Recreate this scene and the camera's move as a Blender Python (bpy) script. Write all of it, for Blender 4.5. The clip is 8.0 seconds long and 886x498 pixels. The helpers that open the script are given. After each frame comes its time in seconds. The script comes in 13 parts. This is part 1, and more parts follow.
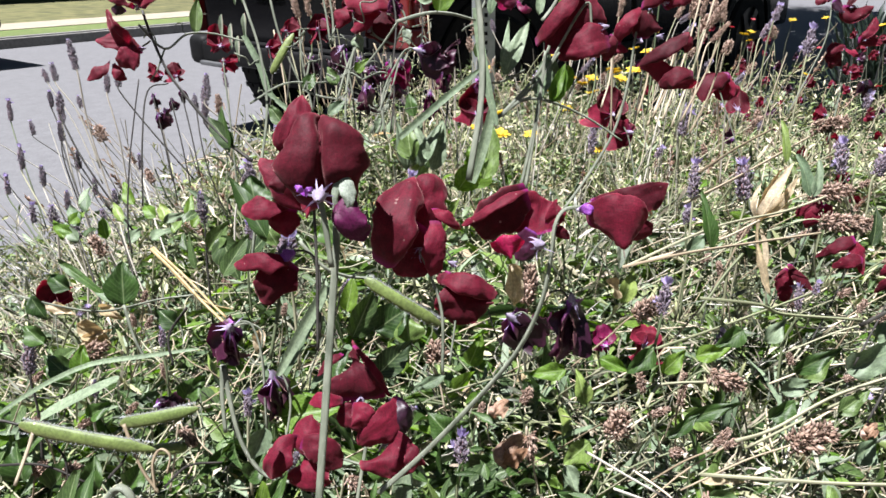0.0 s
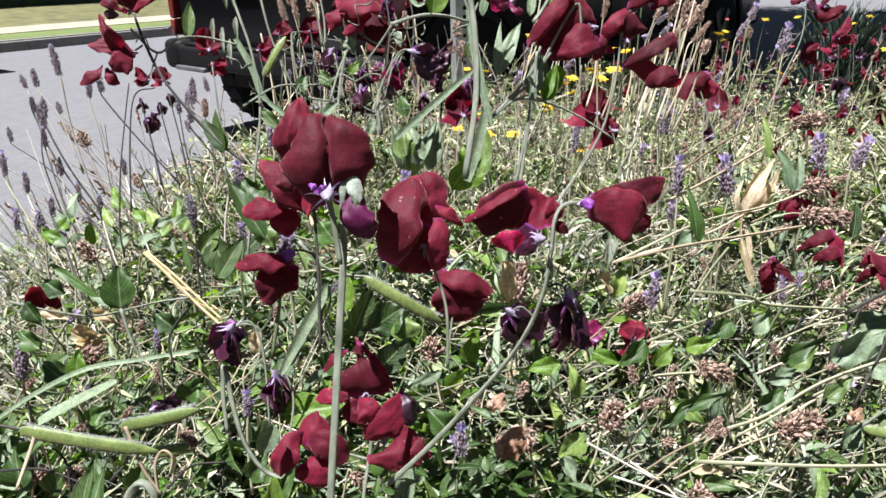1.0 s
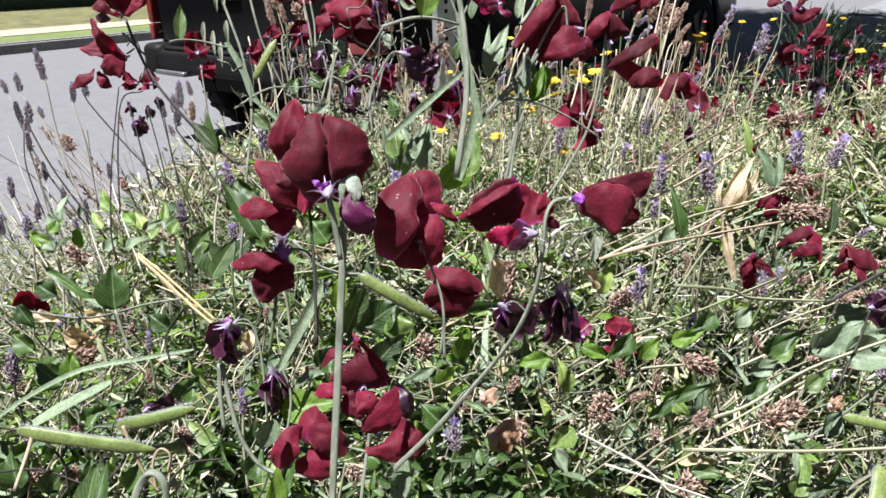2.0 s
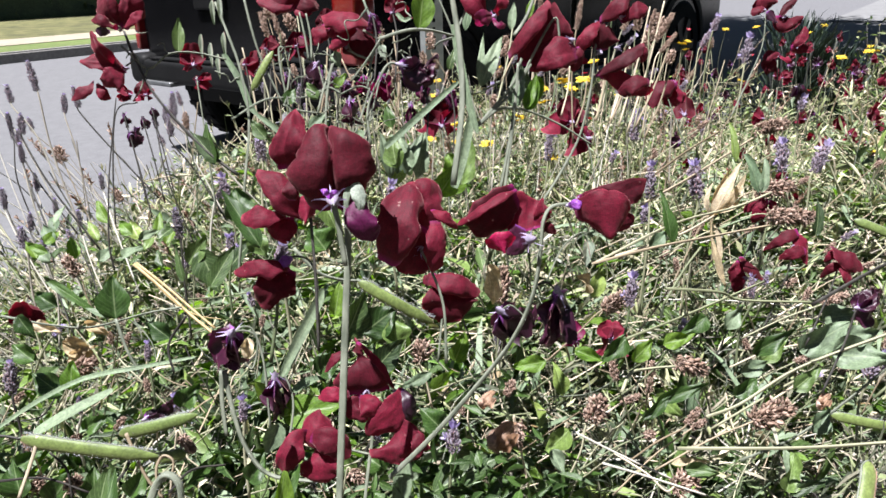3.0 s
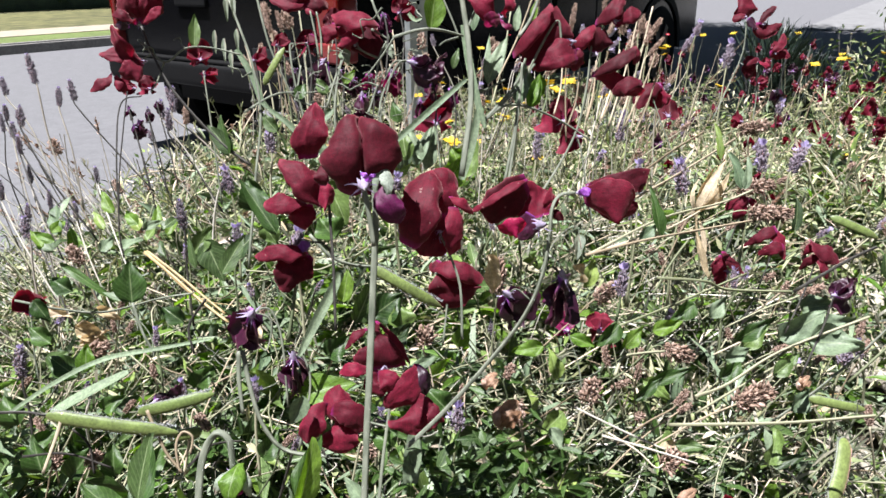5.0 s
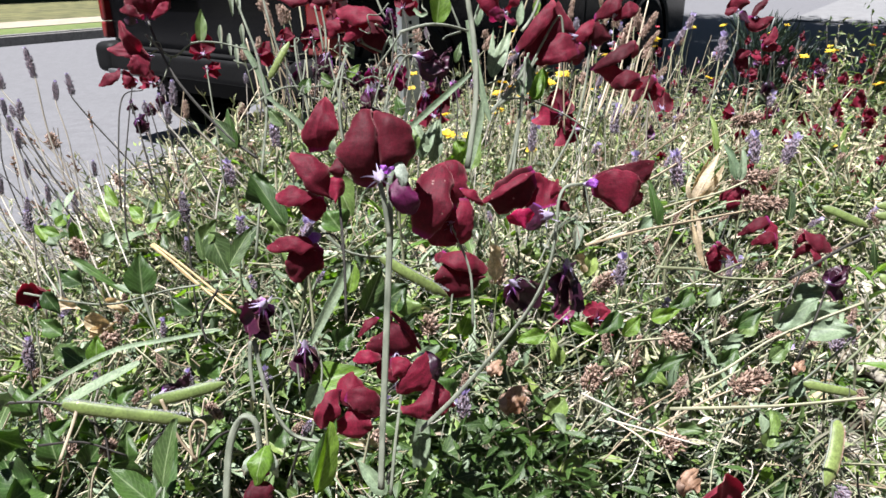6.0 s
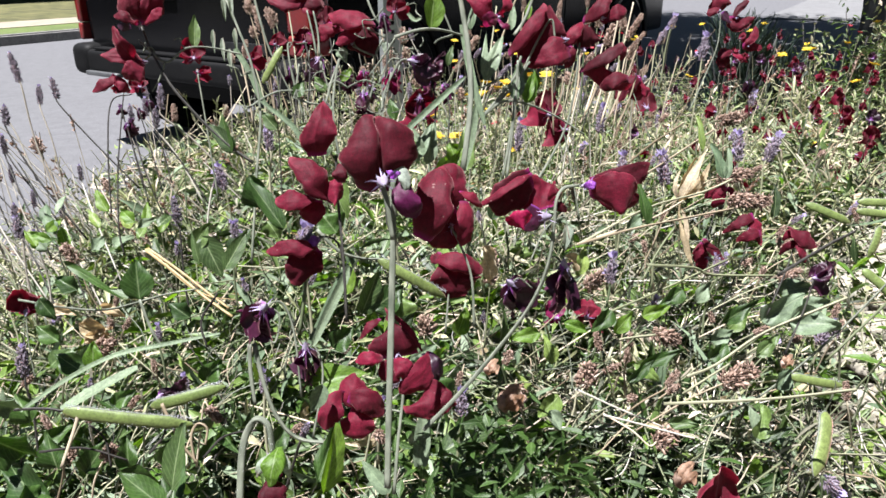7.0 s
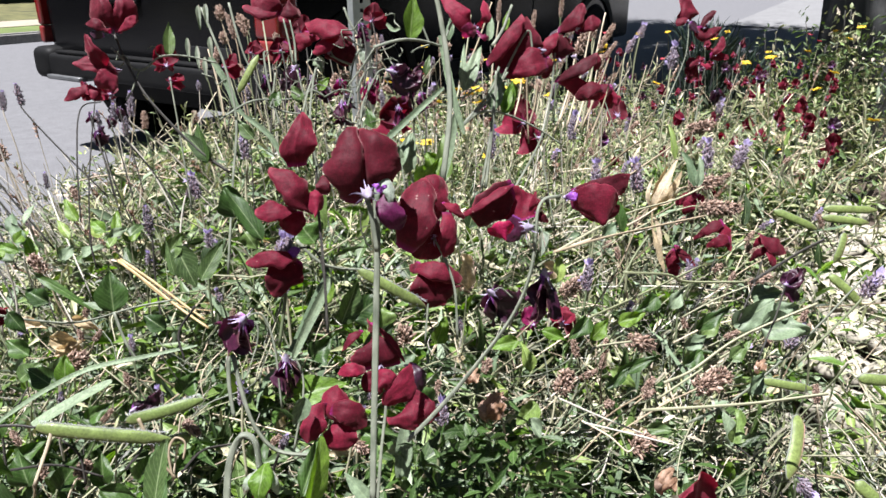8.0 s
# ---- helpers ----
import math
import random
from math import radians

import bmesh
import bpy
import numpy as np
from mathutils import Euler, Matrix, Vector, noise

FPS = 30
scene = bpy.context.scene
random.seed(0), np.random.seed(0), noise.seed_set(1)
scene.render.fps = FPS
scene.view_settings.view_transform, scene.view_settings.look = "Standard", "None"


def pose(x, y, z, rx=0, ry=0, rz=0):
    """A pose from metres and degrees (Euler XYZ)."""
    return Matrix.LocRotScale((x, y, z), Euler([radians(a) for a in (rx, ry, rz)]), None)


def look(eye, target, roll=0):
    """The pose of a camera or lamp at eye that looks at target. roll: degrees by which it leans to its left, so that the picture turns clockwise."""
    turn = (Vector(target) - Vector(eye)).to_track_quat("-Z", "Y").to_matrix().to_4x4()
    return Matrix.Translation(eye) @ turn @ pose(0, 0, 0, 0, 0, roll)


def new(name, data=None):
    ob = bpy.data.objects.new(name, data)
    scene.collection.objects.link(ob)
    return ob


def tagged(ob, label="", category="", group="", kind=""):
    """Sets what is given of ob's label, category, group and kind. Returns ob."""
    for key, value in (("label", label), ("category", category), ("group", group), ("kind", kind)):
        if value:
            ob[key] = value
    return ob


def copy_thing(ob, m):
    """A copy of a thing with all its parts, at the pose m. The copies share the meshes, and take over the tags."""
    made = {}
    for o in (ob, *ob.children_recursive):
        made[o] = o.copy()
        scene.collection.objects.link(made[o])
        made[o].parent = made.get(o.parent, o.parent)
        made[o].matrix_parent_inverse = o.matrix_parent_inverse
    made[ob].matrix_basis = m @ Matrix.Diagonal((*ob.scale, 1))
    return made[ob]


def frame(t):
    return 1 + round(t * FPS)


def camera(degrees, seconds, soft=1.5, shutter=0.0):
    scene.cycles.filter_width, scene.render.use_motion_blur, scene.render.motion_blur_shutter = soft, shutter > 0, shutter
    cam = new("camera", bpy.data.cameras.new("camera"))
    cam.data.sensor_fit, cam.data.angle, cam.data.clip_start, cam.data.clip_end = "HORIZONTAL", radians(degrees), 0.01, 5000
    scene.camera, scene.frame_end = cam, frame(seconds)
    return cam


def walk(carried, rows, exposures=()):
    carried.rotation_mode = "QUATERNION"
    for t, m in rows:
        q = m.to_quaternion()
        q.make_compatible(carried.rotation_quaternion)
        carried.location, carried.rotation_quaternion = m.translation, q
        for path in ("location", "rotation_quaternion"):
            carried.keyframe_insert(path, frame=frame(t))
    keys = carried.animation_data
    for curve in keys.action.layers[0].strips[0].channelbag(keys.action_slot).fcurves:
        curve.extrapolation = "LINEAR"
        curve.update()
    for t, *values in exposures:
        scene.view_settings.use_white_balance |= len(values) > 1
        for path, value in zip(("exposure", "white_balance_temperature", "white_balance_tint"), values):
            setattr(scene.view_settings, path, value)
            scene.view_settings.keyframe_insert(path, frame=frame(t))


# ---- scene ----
cam = camera(63.8, 8.0, soft=1.6)
METRES, EYE, TILT, LEAN, TURN = 0.09, 0.85, -22.0, 1.0, 0.0
ROWS = [
    (0.0, 0.0, 0.0, 0.0, 0.0, 0.0, -0.0),
    (0.5, -0.0538, -0.0349, -0.0047, -0.73, 0.12, 0.53),
    (1.0, -0.1008, -0.069, -0.0242, -1.65, 0.16, 0.97),
    (1.5, -0.132, -0.1122, -0.045, -2.45, 0.2, 1.26),
    (3.0, -0.2215, -0.2373, -0.0632, -4.0, 0.96, 2.21),
    (3.5, -0.2551, -0.287, -0.0768, -4.53, 1.18, 2.2),
    (4.0, -0.3044, -0.3436, -0.0979, -5.11, 1.22, 1.96),
    (4.5, -0.3688, -0.4026, -0.1233, -5.52, 1.18, 1.81),
    (6.0, -0.5484, -0.5531, -0.1524, -6.69, 0.36, 2.11),
    (6.5, -0.6015, -0.581, -0.1489, -7.29, 0.18, 2.48),
    (7.0, -0.6475, -0.6047, -0.1344, -8.11, 0.23, 2.86),
    (7.5, -0.6865, -0.6128, -0.1174, -9.19, 0.35, 3.11),
    (8.0, -0.7157, -0.6019, -0.0986, -10.59, 0.48, 3.22),
]
walk(cam, [(t, pose(0, 0, EYE, TILT, LEAN, TURN) @ pose(METRES * x, METRES * y, METRES * z, 90 + pitch, roll, yaw)) for t, x, y, z, yaw, pitch, roll in ROWS],
     exposures=[(0.0, 1.88), (8.0, 1.88)])

# ---- light ----
SUN_DIR = Vector((-0.26, -0.17, 0.945)).normalized()
world = bpy.data.worlds.new("sky")
scene.world = world
world.use_nodes = True
wn = world.node_tree
sky = wn.nodes.new("ShaderNodeTexSky")
sky.sky_type, sky.sun_disc = "NISHITA", False
sky.sun_elevation = math.asin(SUN_DIR.z)
sky.sun_rotation = math.atan2(SUN_DIR.x, SUN_DIR.y)
wn.links.new(sky.outputs[0], wn.nodes["Background"].inputs[0])
wn.nodes["Background"].inputs[1].default_value = 0.018
sun = new("sun", bpy.data.lights.new("sun", "SUN"))
sun.data.energy, sun.data.angle, sun.data.color = 5.0, radians(0.53), (1.0, 0.985, 1.01)
sun.matrix_world = look((0, 0, 6), Vector((0, 0, 6)) - SUN_DIR)

# ---- materials ----
ALBEDO = 0.78


def nodes_of(name):
    m = bpy.data.materials.new(name)
    m.use_nodes = True
    nt = m.node_tree
    return m, nt, nt.nodes["Principled BSDF"], nt.nodes["Material Output"]


def ramp(nt, fac, stops):
    r = nt.nodes.new("ShaderNodeValToRGB")
    while len(r.color_ramp.elements) < len(stops):
        r.color_ramp.elements.new(0.5)
    for e, (p, c) in zip(r.color_ramp.elements, stops):
        e.position, e.color = p, (*c, 1)
    nt.links.new(fac, r.inputs[0])
    return r.outputs[0]


def mix(nt, fac, a, b, mode="MIX"):
    n = nt.nodes.new("ShaderNodeMix")
    n.data_type, n.blend_type = "RGBA", mode
    for sock, v in ((n.inputs[0], fac), (n.inputs[6], a), (n.inputs[7], b)):
        if isinstance(v, (int, float)):
            sock.default_value = v
        elif isinstance(v, tuple):
            sock.default_value = (*v, 1)
        else:
            nt.links.new(v, sock)
    return n.outputs[2]


def tex_noise(nt, scale, detail=3, coord="Object", stretch=None, rough=0.55):
    tc = nt.nodes.new("ShaderNodeTexCoord")
    n = nt.nodes.new("ShaderNodeTexNoise")
    n.inputs["Scale"].default_value, n.inputs["Detail"].default_value = scale, detail
    n.inputs["Roughness"].default_value = rough
    src = tc.outputs[coord]
    if stretch:
        mp = nt.nodes.new("ShaderNodeMapping")
        mp.inputs["Scale"].default_value = stretch
        nt.links.new(src, mp.inputs[0])
        src = mp.outputs[0]
    nt.links.new(src, n.inputs["Vector"])
    return n.outputs["Fac"]


def bump(nt, bsdf, height, strength, dist):
    b = nt.nodes.new("ShaderNodeBump")
    b.inputs["Strength"].default_value, b.inputs["Distance"].default_value = strength, dist
    nt.links.new(height, b.inputs["Height"])
    nt.links.new(b.outputs[0], bsdf.inputs["Normal"])
    return b.outputs[0]


def rnd(nt):
    """One random value for each loose piece of each object."""
    g = nt.nodes.new("ShaderNodeNewGeometry")
    o = nt.nodes.new("ShaderNodeObjectInfo")
    a = nt.nodes.new("ShaderNodeMath")
    a.operation = "ADD"
    nt.links.new(g.outputs["Random Per Island"], a.inputs[0])
    nt.links.new(o.outputs["Random"], a.inputs[1])
    f = nt.nodes.new("ShaderNodeMath")
    f.operation = "FRACT"
    nt.links.new(a.outputs[0], f.inputs[0])
    return f.outputs[0]


def thin_mat(name, stops, glow, trans=0.35, rough=0.5, grain=60, veins=0.0, spec=0.4, base=None, sheen=0.0, spots=0.0, rib=0.0, lit_hem=0.0, relief=0.3):
    """A thin leaf or petal: random tone for each piece, mottling, veins, light through it."""
    m, nt, bsdf, out = nodes_of(name)
    stops = [(p, (ALBEDO * c[0], ALBEDO * c[1], ALBEDO * 1.23 * c[2])) for p, c in stops]
    col = ramp(nt, rnd(nt), stops)
    mott = tex_noise(nt, grain, 4)
    col = mix(nt, 0.55, col, ramp(nt, mott, [(0.3, (0.45, 0.45, 0.45)), (0.7, (1.35, 1.35, 1.3))]), "MULTIPLY")
    col = mix(nt, 0.8, col, ramp(nt, tex_noise(nt, grain * 7, 2), [(0.35, (0.72, 0.72, 0.72)), (0.65, (1.22, 1.22, 1.22))]), "MULTIPLY")
    uv = nt.nodes.new("ShaderNodeUVMap")
    sep = nt.nodes.new("ShaderNodeSeparateXYZ")
    nt.links.new(uv.outputs[0], sep.inputs[0])
    if base:
        col = mix(nt, ramp(nt, sep.outputs[1], [(0.03, (1, 1, 1)), (0.15, (0, 0, 0))]), col, base)
    h = mott
    if veins:
        w = nt.nodes.new("ShaderNodeTexNoise")
        mp = nt.nodes.new("ShaderNodeMapping")
        mp.inputs["Scale"].default_value = (26, 1.6, 1)
        nt.links.new(uv.outputs[0], mp.inputs[0])
        nt.links.new(mp.outputs[0], w.inputs["Vector"])
        w.inputs["Scale"].default_value, w.inputs["Detail"].default_value = 1.0, 3
        h = w.outputs["Fac"]
        col = mix(nt, veins, col, ramp(nt, h, [(0.35, (0.5, 0.5, 0.5)), (0.65, (1.3, 1.3, 1.3))]), "MULTIPLY")
    if rib or lit_hem:
        d = nt.nodes.new("ShaderNodeMath")
        d.operation = "SUBTRACT"
        nt.links.new(sep.outputs[0], d.inputs[0])
        d.inputs[1].default_value = 0.5
        ab = nt.nodes.new("ShaderNodeMath")
        ab.operation = "ABSOLUTE"
        nt.links.new(d.outputs[0], ab.inputs[0])
    if lit_hem:
        # Paler pink margin: a petal's sunlit rim, put into the colour.
        side = ramp(nt, ab.outputs[0], [(0.455, (0, 0, 0)), (0.49, (lit_hem, lit_hem, lit_hem))])
        tip = ramp(nt, sep.outputs[1], [(0.93, (0, 0, 0)), (0.985, (lit_hem, lit_hem, lit_hem))])
        col = mix(nt, mix(nt, 1.0, side, tip, "LIGHTEN"), col, (0.3, 0.05, 0.075))
    if rib:
        col = mix(nt, ramp(nt, ab.outputs[0], [(0.006, (rib, rib, rib)), (0.035, (0, 0, 0))]), col, (0.3, 0.36, 0.2))
        side = nt.nodes.new("ShaderNodeMath")
        side.operation = "MULTIPLY_ADD"
        nt.links.new(ab.outputs[0], side.inputs[0])
        side.inputs[1].default_value = -0.7
        nt.links.new(sep.outputs[1], side.inputs[2])
        beat = nt.nodes.new("ShaderNodeMath")
        beat.operation = "PINGPONG"
        nt.links.new(side.outputs[0], beat.inputs[0])
        beat.inputs[1].default_value = 0.055
        vein = ramp(nt, beat.outputs[0], [(0.0, (rib * 0.45, rib * 0.45, rib * 0.45)), (0.014, (0, 0, 0))])
        col = mix(nt, vein, col, (0.26, 0.33, 0.16))
    if spots:
        f = tex_noise(nt, 420, 1)
        col = mix(nt, ramp(nt, f, [(0.76, (0, 0, 0)), (0.8, (spots, spots, spots))]), col, (0.6, 0.45, 0.4))
    nt.links.new(col, bsdf.inputs["Base Color"])
    bsdf.inputs["Roughness"].default_value = rough
    bsdf.inputs["Specular IOR Level"].default_value = spec
    if sheen:
        bsdf.inputs["Sheen Weight"].default_value = sheen
        bsdf.inputs["Sheen Roughness"].default_value = 0.4
        bsdf.inputs["Sheen Tint"].default_value = (1.0, 0.5, 0.5, 1)
    nrm = bump(nt, bsdf, mix(nt, 0.6, tex_noise(nt, 700, 3), tex_noise(nt, 170, 2)) if sheen else h, relief, 0.0009 if sheen else 0.0006)
    tr = nt.nodes.new("ShaderNodeBsdfTranslucent")
    nt.links.new(mix(nt, 1.0, col, glow, "MULTIPLY"), tr.inputs[0])
    nt.links.new(nrm, tr.inputs["Normal"])
    ms = nt.nodes.new("ShaderNodeMixShader")
    ms.inputs[0].default_value = trans
    nt.links.new(bsdf.outputs[0], ms.inputs[1])
    nt.links.new(tr.outputs[0], ms.inputs[2])
    nt.links.new(ms.outputs[0], out.inputs[0])
    return m


def solid_mat(name, stops, rough=0.7, grain=40, bump_d=0.001, spec=0.4, metal=0.0, stretch=None, mottle=0.6, coat=0.0, island=False):
    m, nt, bsdf, out = nodes_of(name)
    stops = [(p, tuple(ALBEDO * q for q in c)) for p, c in stops]
    n = tex_noise(nt, grain, 6, stretch=stretch)
    col = ramp(nt, rnd(nt) if island else n, stops)
    big = tex_noise(nt, grain * 0.13, 3)
    col = mix(nt, mottle, col, ramp(nt, big, [(0.3, (0.7, 0.7, 0.7)), (0.7, (1.2, 1.2, 1.2))]), "MULTIPLY")
    nt.links.new(col, bsdf.inputs["Base Color"])
    bsdf.inputs["Roughness"].default_value, bsdf.inputs["Metallic"].default_value = rough, metal
    bsdf.inputs["Specular IOR Level"].default_value = spec
    bsdf.inputs["Coat Weight"].default_value = coat
    bsdf.inputs["Coat Roughness"].default_value = 0.04
    if bump_d:
        bump(nt, bsdf, n, 0.6, bump_d)
    return m


M_PETAL = thin_mat("maroon_petal", [(0.0, (0.05, 0.0026, 0.0068)), (1.0, (0.155, 0.0074, 0.021))], (2.6, 0.8, 1.2), 0.26, 0.65, 260, 0.3, 0.16, base=(0.22, 0.012, 0.13), sheen=0.28, spots=0.2, lit_hem=0.3, relief=0.42)
M_WING = thin_mat("crimson_petal", [(0.0, (0.07, 0.0034, 0.009)), (1.0, (0.185, 0.0085, 0.026))], (2.6, 0.8, 1.2), 0.22, 0.65, 300, 0.3, 0.16, base=(0.1, 0.006, 0.05), sheen=0.24, lit_hem=0.35, relief=0.42)
M_MAGENTA = thin_mat("magenta_petal", [(0.0, (0.12, 0.006, 0.03)), (1.0, (0.17, 0.008, 0.05))], (2.6, 1.2, 2.0), 0.4, 0.5, 90, 0.35, 0.3, base=(0.4, 0.06, 0.35), sheen=0.2)
M_WILT = thin_mat("wilted_petal", [(0.0, (0.018, 0.003, 0.011)), (1.0, (0.05, 0.005, 0.021))], (2.5, 1.0, 2.0), 0.15, 0.45, 140, 0.6, 0.4, base=(0.2, 0.05, 0.26), sheen=0.12)
M_VIOLET = thin_mat("violet_petal", [(0.0, (0.05, 0.003, 0.024)), (1.0, (0.085, 0.005, 0.038))], (2.4, 0.9, 1.8), 0.15, 0.55, 160, 0.4, 0.2, base=(0.3, 0.1, 0.36), sheen=0.15, relief=0.42)
M_THROAT = thin_mat("violet_throat", [(0.0, (0.17, 0.03, 0.22)), (1.0, (0.34, 0.1, 0.4))], (1.6, 1.0, 1.6), 0.3, 0.4, 300, 0.5, 0.4)
M_HOT = thin_mat("bright_crimson_petal", [(0.0, (0.26, 0.005, 0.035)), (1.0, (0.32, 0.008, 0.05))], (2.4, 0.7, 1.2), 0.25, 0.55, 200, 0.3, 0.2, relief=0.42)
M_CALYX = thin_mat("downy_calyx", [(0.0, (0.24, 0.205, 0.235)), (1.0, (0.37, 0.32, 0.36))], (1.2, 1.2, 1.1), 0.1, 0.7, 400, 0.3, 0.2, sheen=0.12)
M_CALYX_GREEN = thin_mat("green_calyx", [(0.0, (0.24, 0.29, 0.18)), (1.0, (0.34, 0.39, 0.27))], (1.4, 1.7, 0.7), 0.3, 0.6, 200, 0.2, 0.3, sheen=0.3)
M_STAMEN = thin_mat("lilac_teeth", [(0.0, (0.36, 0.27, 0.4)), (1.0, (0.5, 0.42, 0.52))], (1.2, 1.0, 1.3), 0.3, 0.6, 200)
M_STEM = solid_mat("downy_stem", [(0.3, (0.085, 0.1, 0.07)), (0.7, (0.2, 0.215, 0.165))], 0.6, 300, 0.0003, stretch=(1, 1, 0.1))
M_STEM_DARK = solid_mat("purplish_stem", [(0.3, (0.016, 0.013, 0.013)), (0.7, (0.05, 0.047, 0.038))], 0.6, 300, 0.0003)
M_TWIG = solid_mat("dark_twig", [(0.3, (0.01, 0.008, 0.007)), (0.7, (0.03, 0.025, 0.02))], 0.8, 200, 0.0005)
M_LEAF = thin_mat("green_leaf", [(0.0, (0.022, 0.042, 0.012)), (0.55, (0.064, 0.108, 0.027)), (0.85, (0.125, 0.19, 0.038)), (1.0, (0.22, 0.29, 0.06))], (1.6, 2.0, 0.5), 0.16, 0.45, 90, 0.4, 0.3, rib=0.4)
# Dark leaf colour; low in the tangle it also stands for shade.
M_LEAF_DARK = thin_mat("dark_green_shaded_leaf", [(0.0, (0.017, 0.042, 0.007)), (1.0, (0.045, 0.092, 0.015))], (1.6, 2.2, 0.5), 0.14, 0.45, 90, 0.4, 0.28, rib=0.25)
M_LEAF_GREY = thin_mat("glaucous_leaf", [(0.0, (0.08, 0.122, 0.056)), (1.0, (0.2, 0.255, 0.135))], (1.4, 1.7, 0.8), 0.08, 0.55, 90, 0.35, 0.28, rib=0.22)
M_LAV_LEAF = thin_mat("lavender_leaf", [(0.0, (0.035, 0.048, 0.024)), (0.5, (0.128, 0.132, 0.074)), (0.85, (0.29, 0.268, 0.17)), (1.0, (0.38, 0.31, 0.2))], (1.3, 1.6, 0.7), 0.12, 0.45, 60, 0.0, 0.35)
M_STRAW = solid_mat("dry_straw", [(0.0, (0.17, 0.13, 0.08)), (0.5, (0.33, 0.265, 0.18)), (1.0, (0.55, 0.47, 0.35))], 0.65, 200, 0.0003, island=True)
M_PALE_STALK = solid_mat("bleached_stalk", [(0.0, (0.26, 0.23, 0.19)), (0.5, (0.42, 0.39, 0.33)), (1.0, (0.6, 0.57, 0.5))], 0.7, 200, 0.0003, island=True)
M_GOLD = solid_mat("golden_straw", [(0.3, (0.3, 0.21, 0.095)), (0.7, (0.5, 0.38, 0.2))], 0.5, 260, 0.0003, stretch=(1, 1, 0.15))
M_GREEN_STALK = solid_mat("grey_green_stalk", [(0.0, (0.08, 0.108, 0.05)), (0.5, (0.182, 0.195, 0.11)), (1.0, (0.36, 0.345, 0.235))], 0.6, 200, 0.0003, island=True)
M_DRYHEAD = thin_mat("dried_bracts", [(0.0, (0.1, 0.062, 0.036)), (0.5, (0.35, 0.23, 0.14)), (1.0, (0.6, 0.45, 0.31))], (1.3, 1.0, 0.8), 0.25, 0.7, 300)
M_LAV = thin_mat("lavender_calyx", [(0.0, (0.13, 0.105, 0.12)), (0.6, (0.23, 0.195, 0.2)), (1.0, (0.38, 0.34, 0.33))], (1.1, 1.0, 1.3), 0.25, 0.65, 300, sheen=0.3)
M_LAV_DARK = thin_mat("faded_lavender_calyx", [(0.0, (0.09, 0.08, 0.085)), (1.0, (0.24, 0.215, 0.215))], (1.1, 1.0, 1.1), 0.2, 0.7, 300, sheen=0.3)
M_LILAC = thin_mat("lilac_floret", [(0.0, (0.46, 0.38, 0.52)), (1.0, (0.66, 0.58, 0.68))], (1.1, 1.0, 1.3), 0.4, 0.6, 300)
M_YELLOW = thin_mat("yellow_ray", [(0.0, (0.6, 0.38, 0.015)), (1.0, (0.72, 0.54, 0.04))], (1.1, 1.0, 0.5), 0.3, 0.6, 300)
M_REDSMALL = thin_mat("red_ray", [(0.0, (0.4, 0.015, 0.03)), (1.0, (0.5, 0.04, 0.06))], (1.6, 1.0, 1.0), 0.3, 0.6, 300)
M_DRYLEAF = thin_mat("dry_leaf", [(0.0, (0.52, 0.41, 0.2)), (1.0, (0.7, 0.58, 0.34))], (1.3, 1.1, 0.8), 0.4, 0.6, 80, 0.4)
M_RUST = thin_mat("rusty_dry_petal", [(0.0, (0.24, 0.13, 0.06)), (1.0, (0.46, 0.3, 0.17))], (1.4, 1.0, 0.8), 0.3, 0.6, 120, 0.5)
M_POD = thin_mat("hairy_pod", [(0.0, (0.14, 0.2, 0.045)), (1.0, (0.2, 0.26, 0.065))], (1.4, 1.7, 0.6), 0.25, 0.5, 110, 0.0, 0.4, sheen=0.35)
M_HAIR = thin_mat("white_hair", [(0.0, (0.6, 0.62, 0.52)), (1.0, (0.75, 0.76, 0.68))], (1, 1, 1), 0.4, 0.6, 200)
M_SOIL = solid_mat("dry_soil", [(0.25, (0.04, 0.03, 0.02)), (0.75, (0.12, 0.09, 0.065))], 0.95, 60, 0.006)
M_ASPHALT = solid_mat("worn_asphalt", [(0.25, (0.086, 0.086, 0.092)), (0.75, (0.134, 0.134, 0.141))], 0.9, 90, 0.002, mottle=0.4)
M_CONCRETE = solid_mat("pale_concrete", [(0.25, (0.26, 0.25, 0.22)), (0.75, (0.4, 0.38, 0.34))], 0.9, 35, 0.002)
M_KERB = solid_mat("grey_kerb", [(0.25, (0.16, 0.155, 0.145)), (0.75, (0.27, 0.26, 0.25))], 0.9, 30, 0.002)
M_LAWN = solid_mat("lawn_grass", [(0.2, (0.05, 0.075, 0.018)), (0.5, (0.085, 0.12, 0.028)), (0.85, (0.15, 0.15, 0.06))], 0.9, 8, 0.03)
# Olive grass; the dark patches stand for tree shade on it.
M_LAWN_OLIVE = solid_mat("dappled_shade_lawn", [(0.3, (0.03, 0.034, 0.012)), (0.5, (0.085, 0.085, 0.028)), (0.75, (0.17, 0.15, 0.065))], 0.9, 3, 0.03, mottle=0.9)
M_DRYLAWN = solid_mat("dry_verge", [(0.2, (0.13, 0.105, 0.055)), (0.8, (0.26, 0.22, 0.13))], 0.95, 14, 0.01)
M_BLACK = solid_mat("black_car_paint", [(0.3, (0.003, 0.003, 0.0035)), (0.7, (0.004, 0.004, 0.0046))], 0.22, 6, 0, 0.16, coat=0.0)
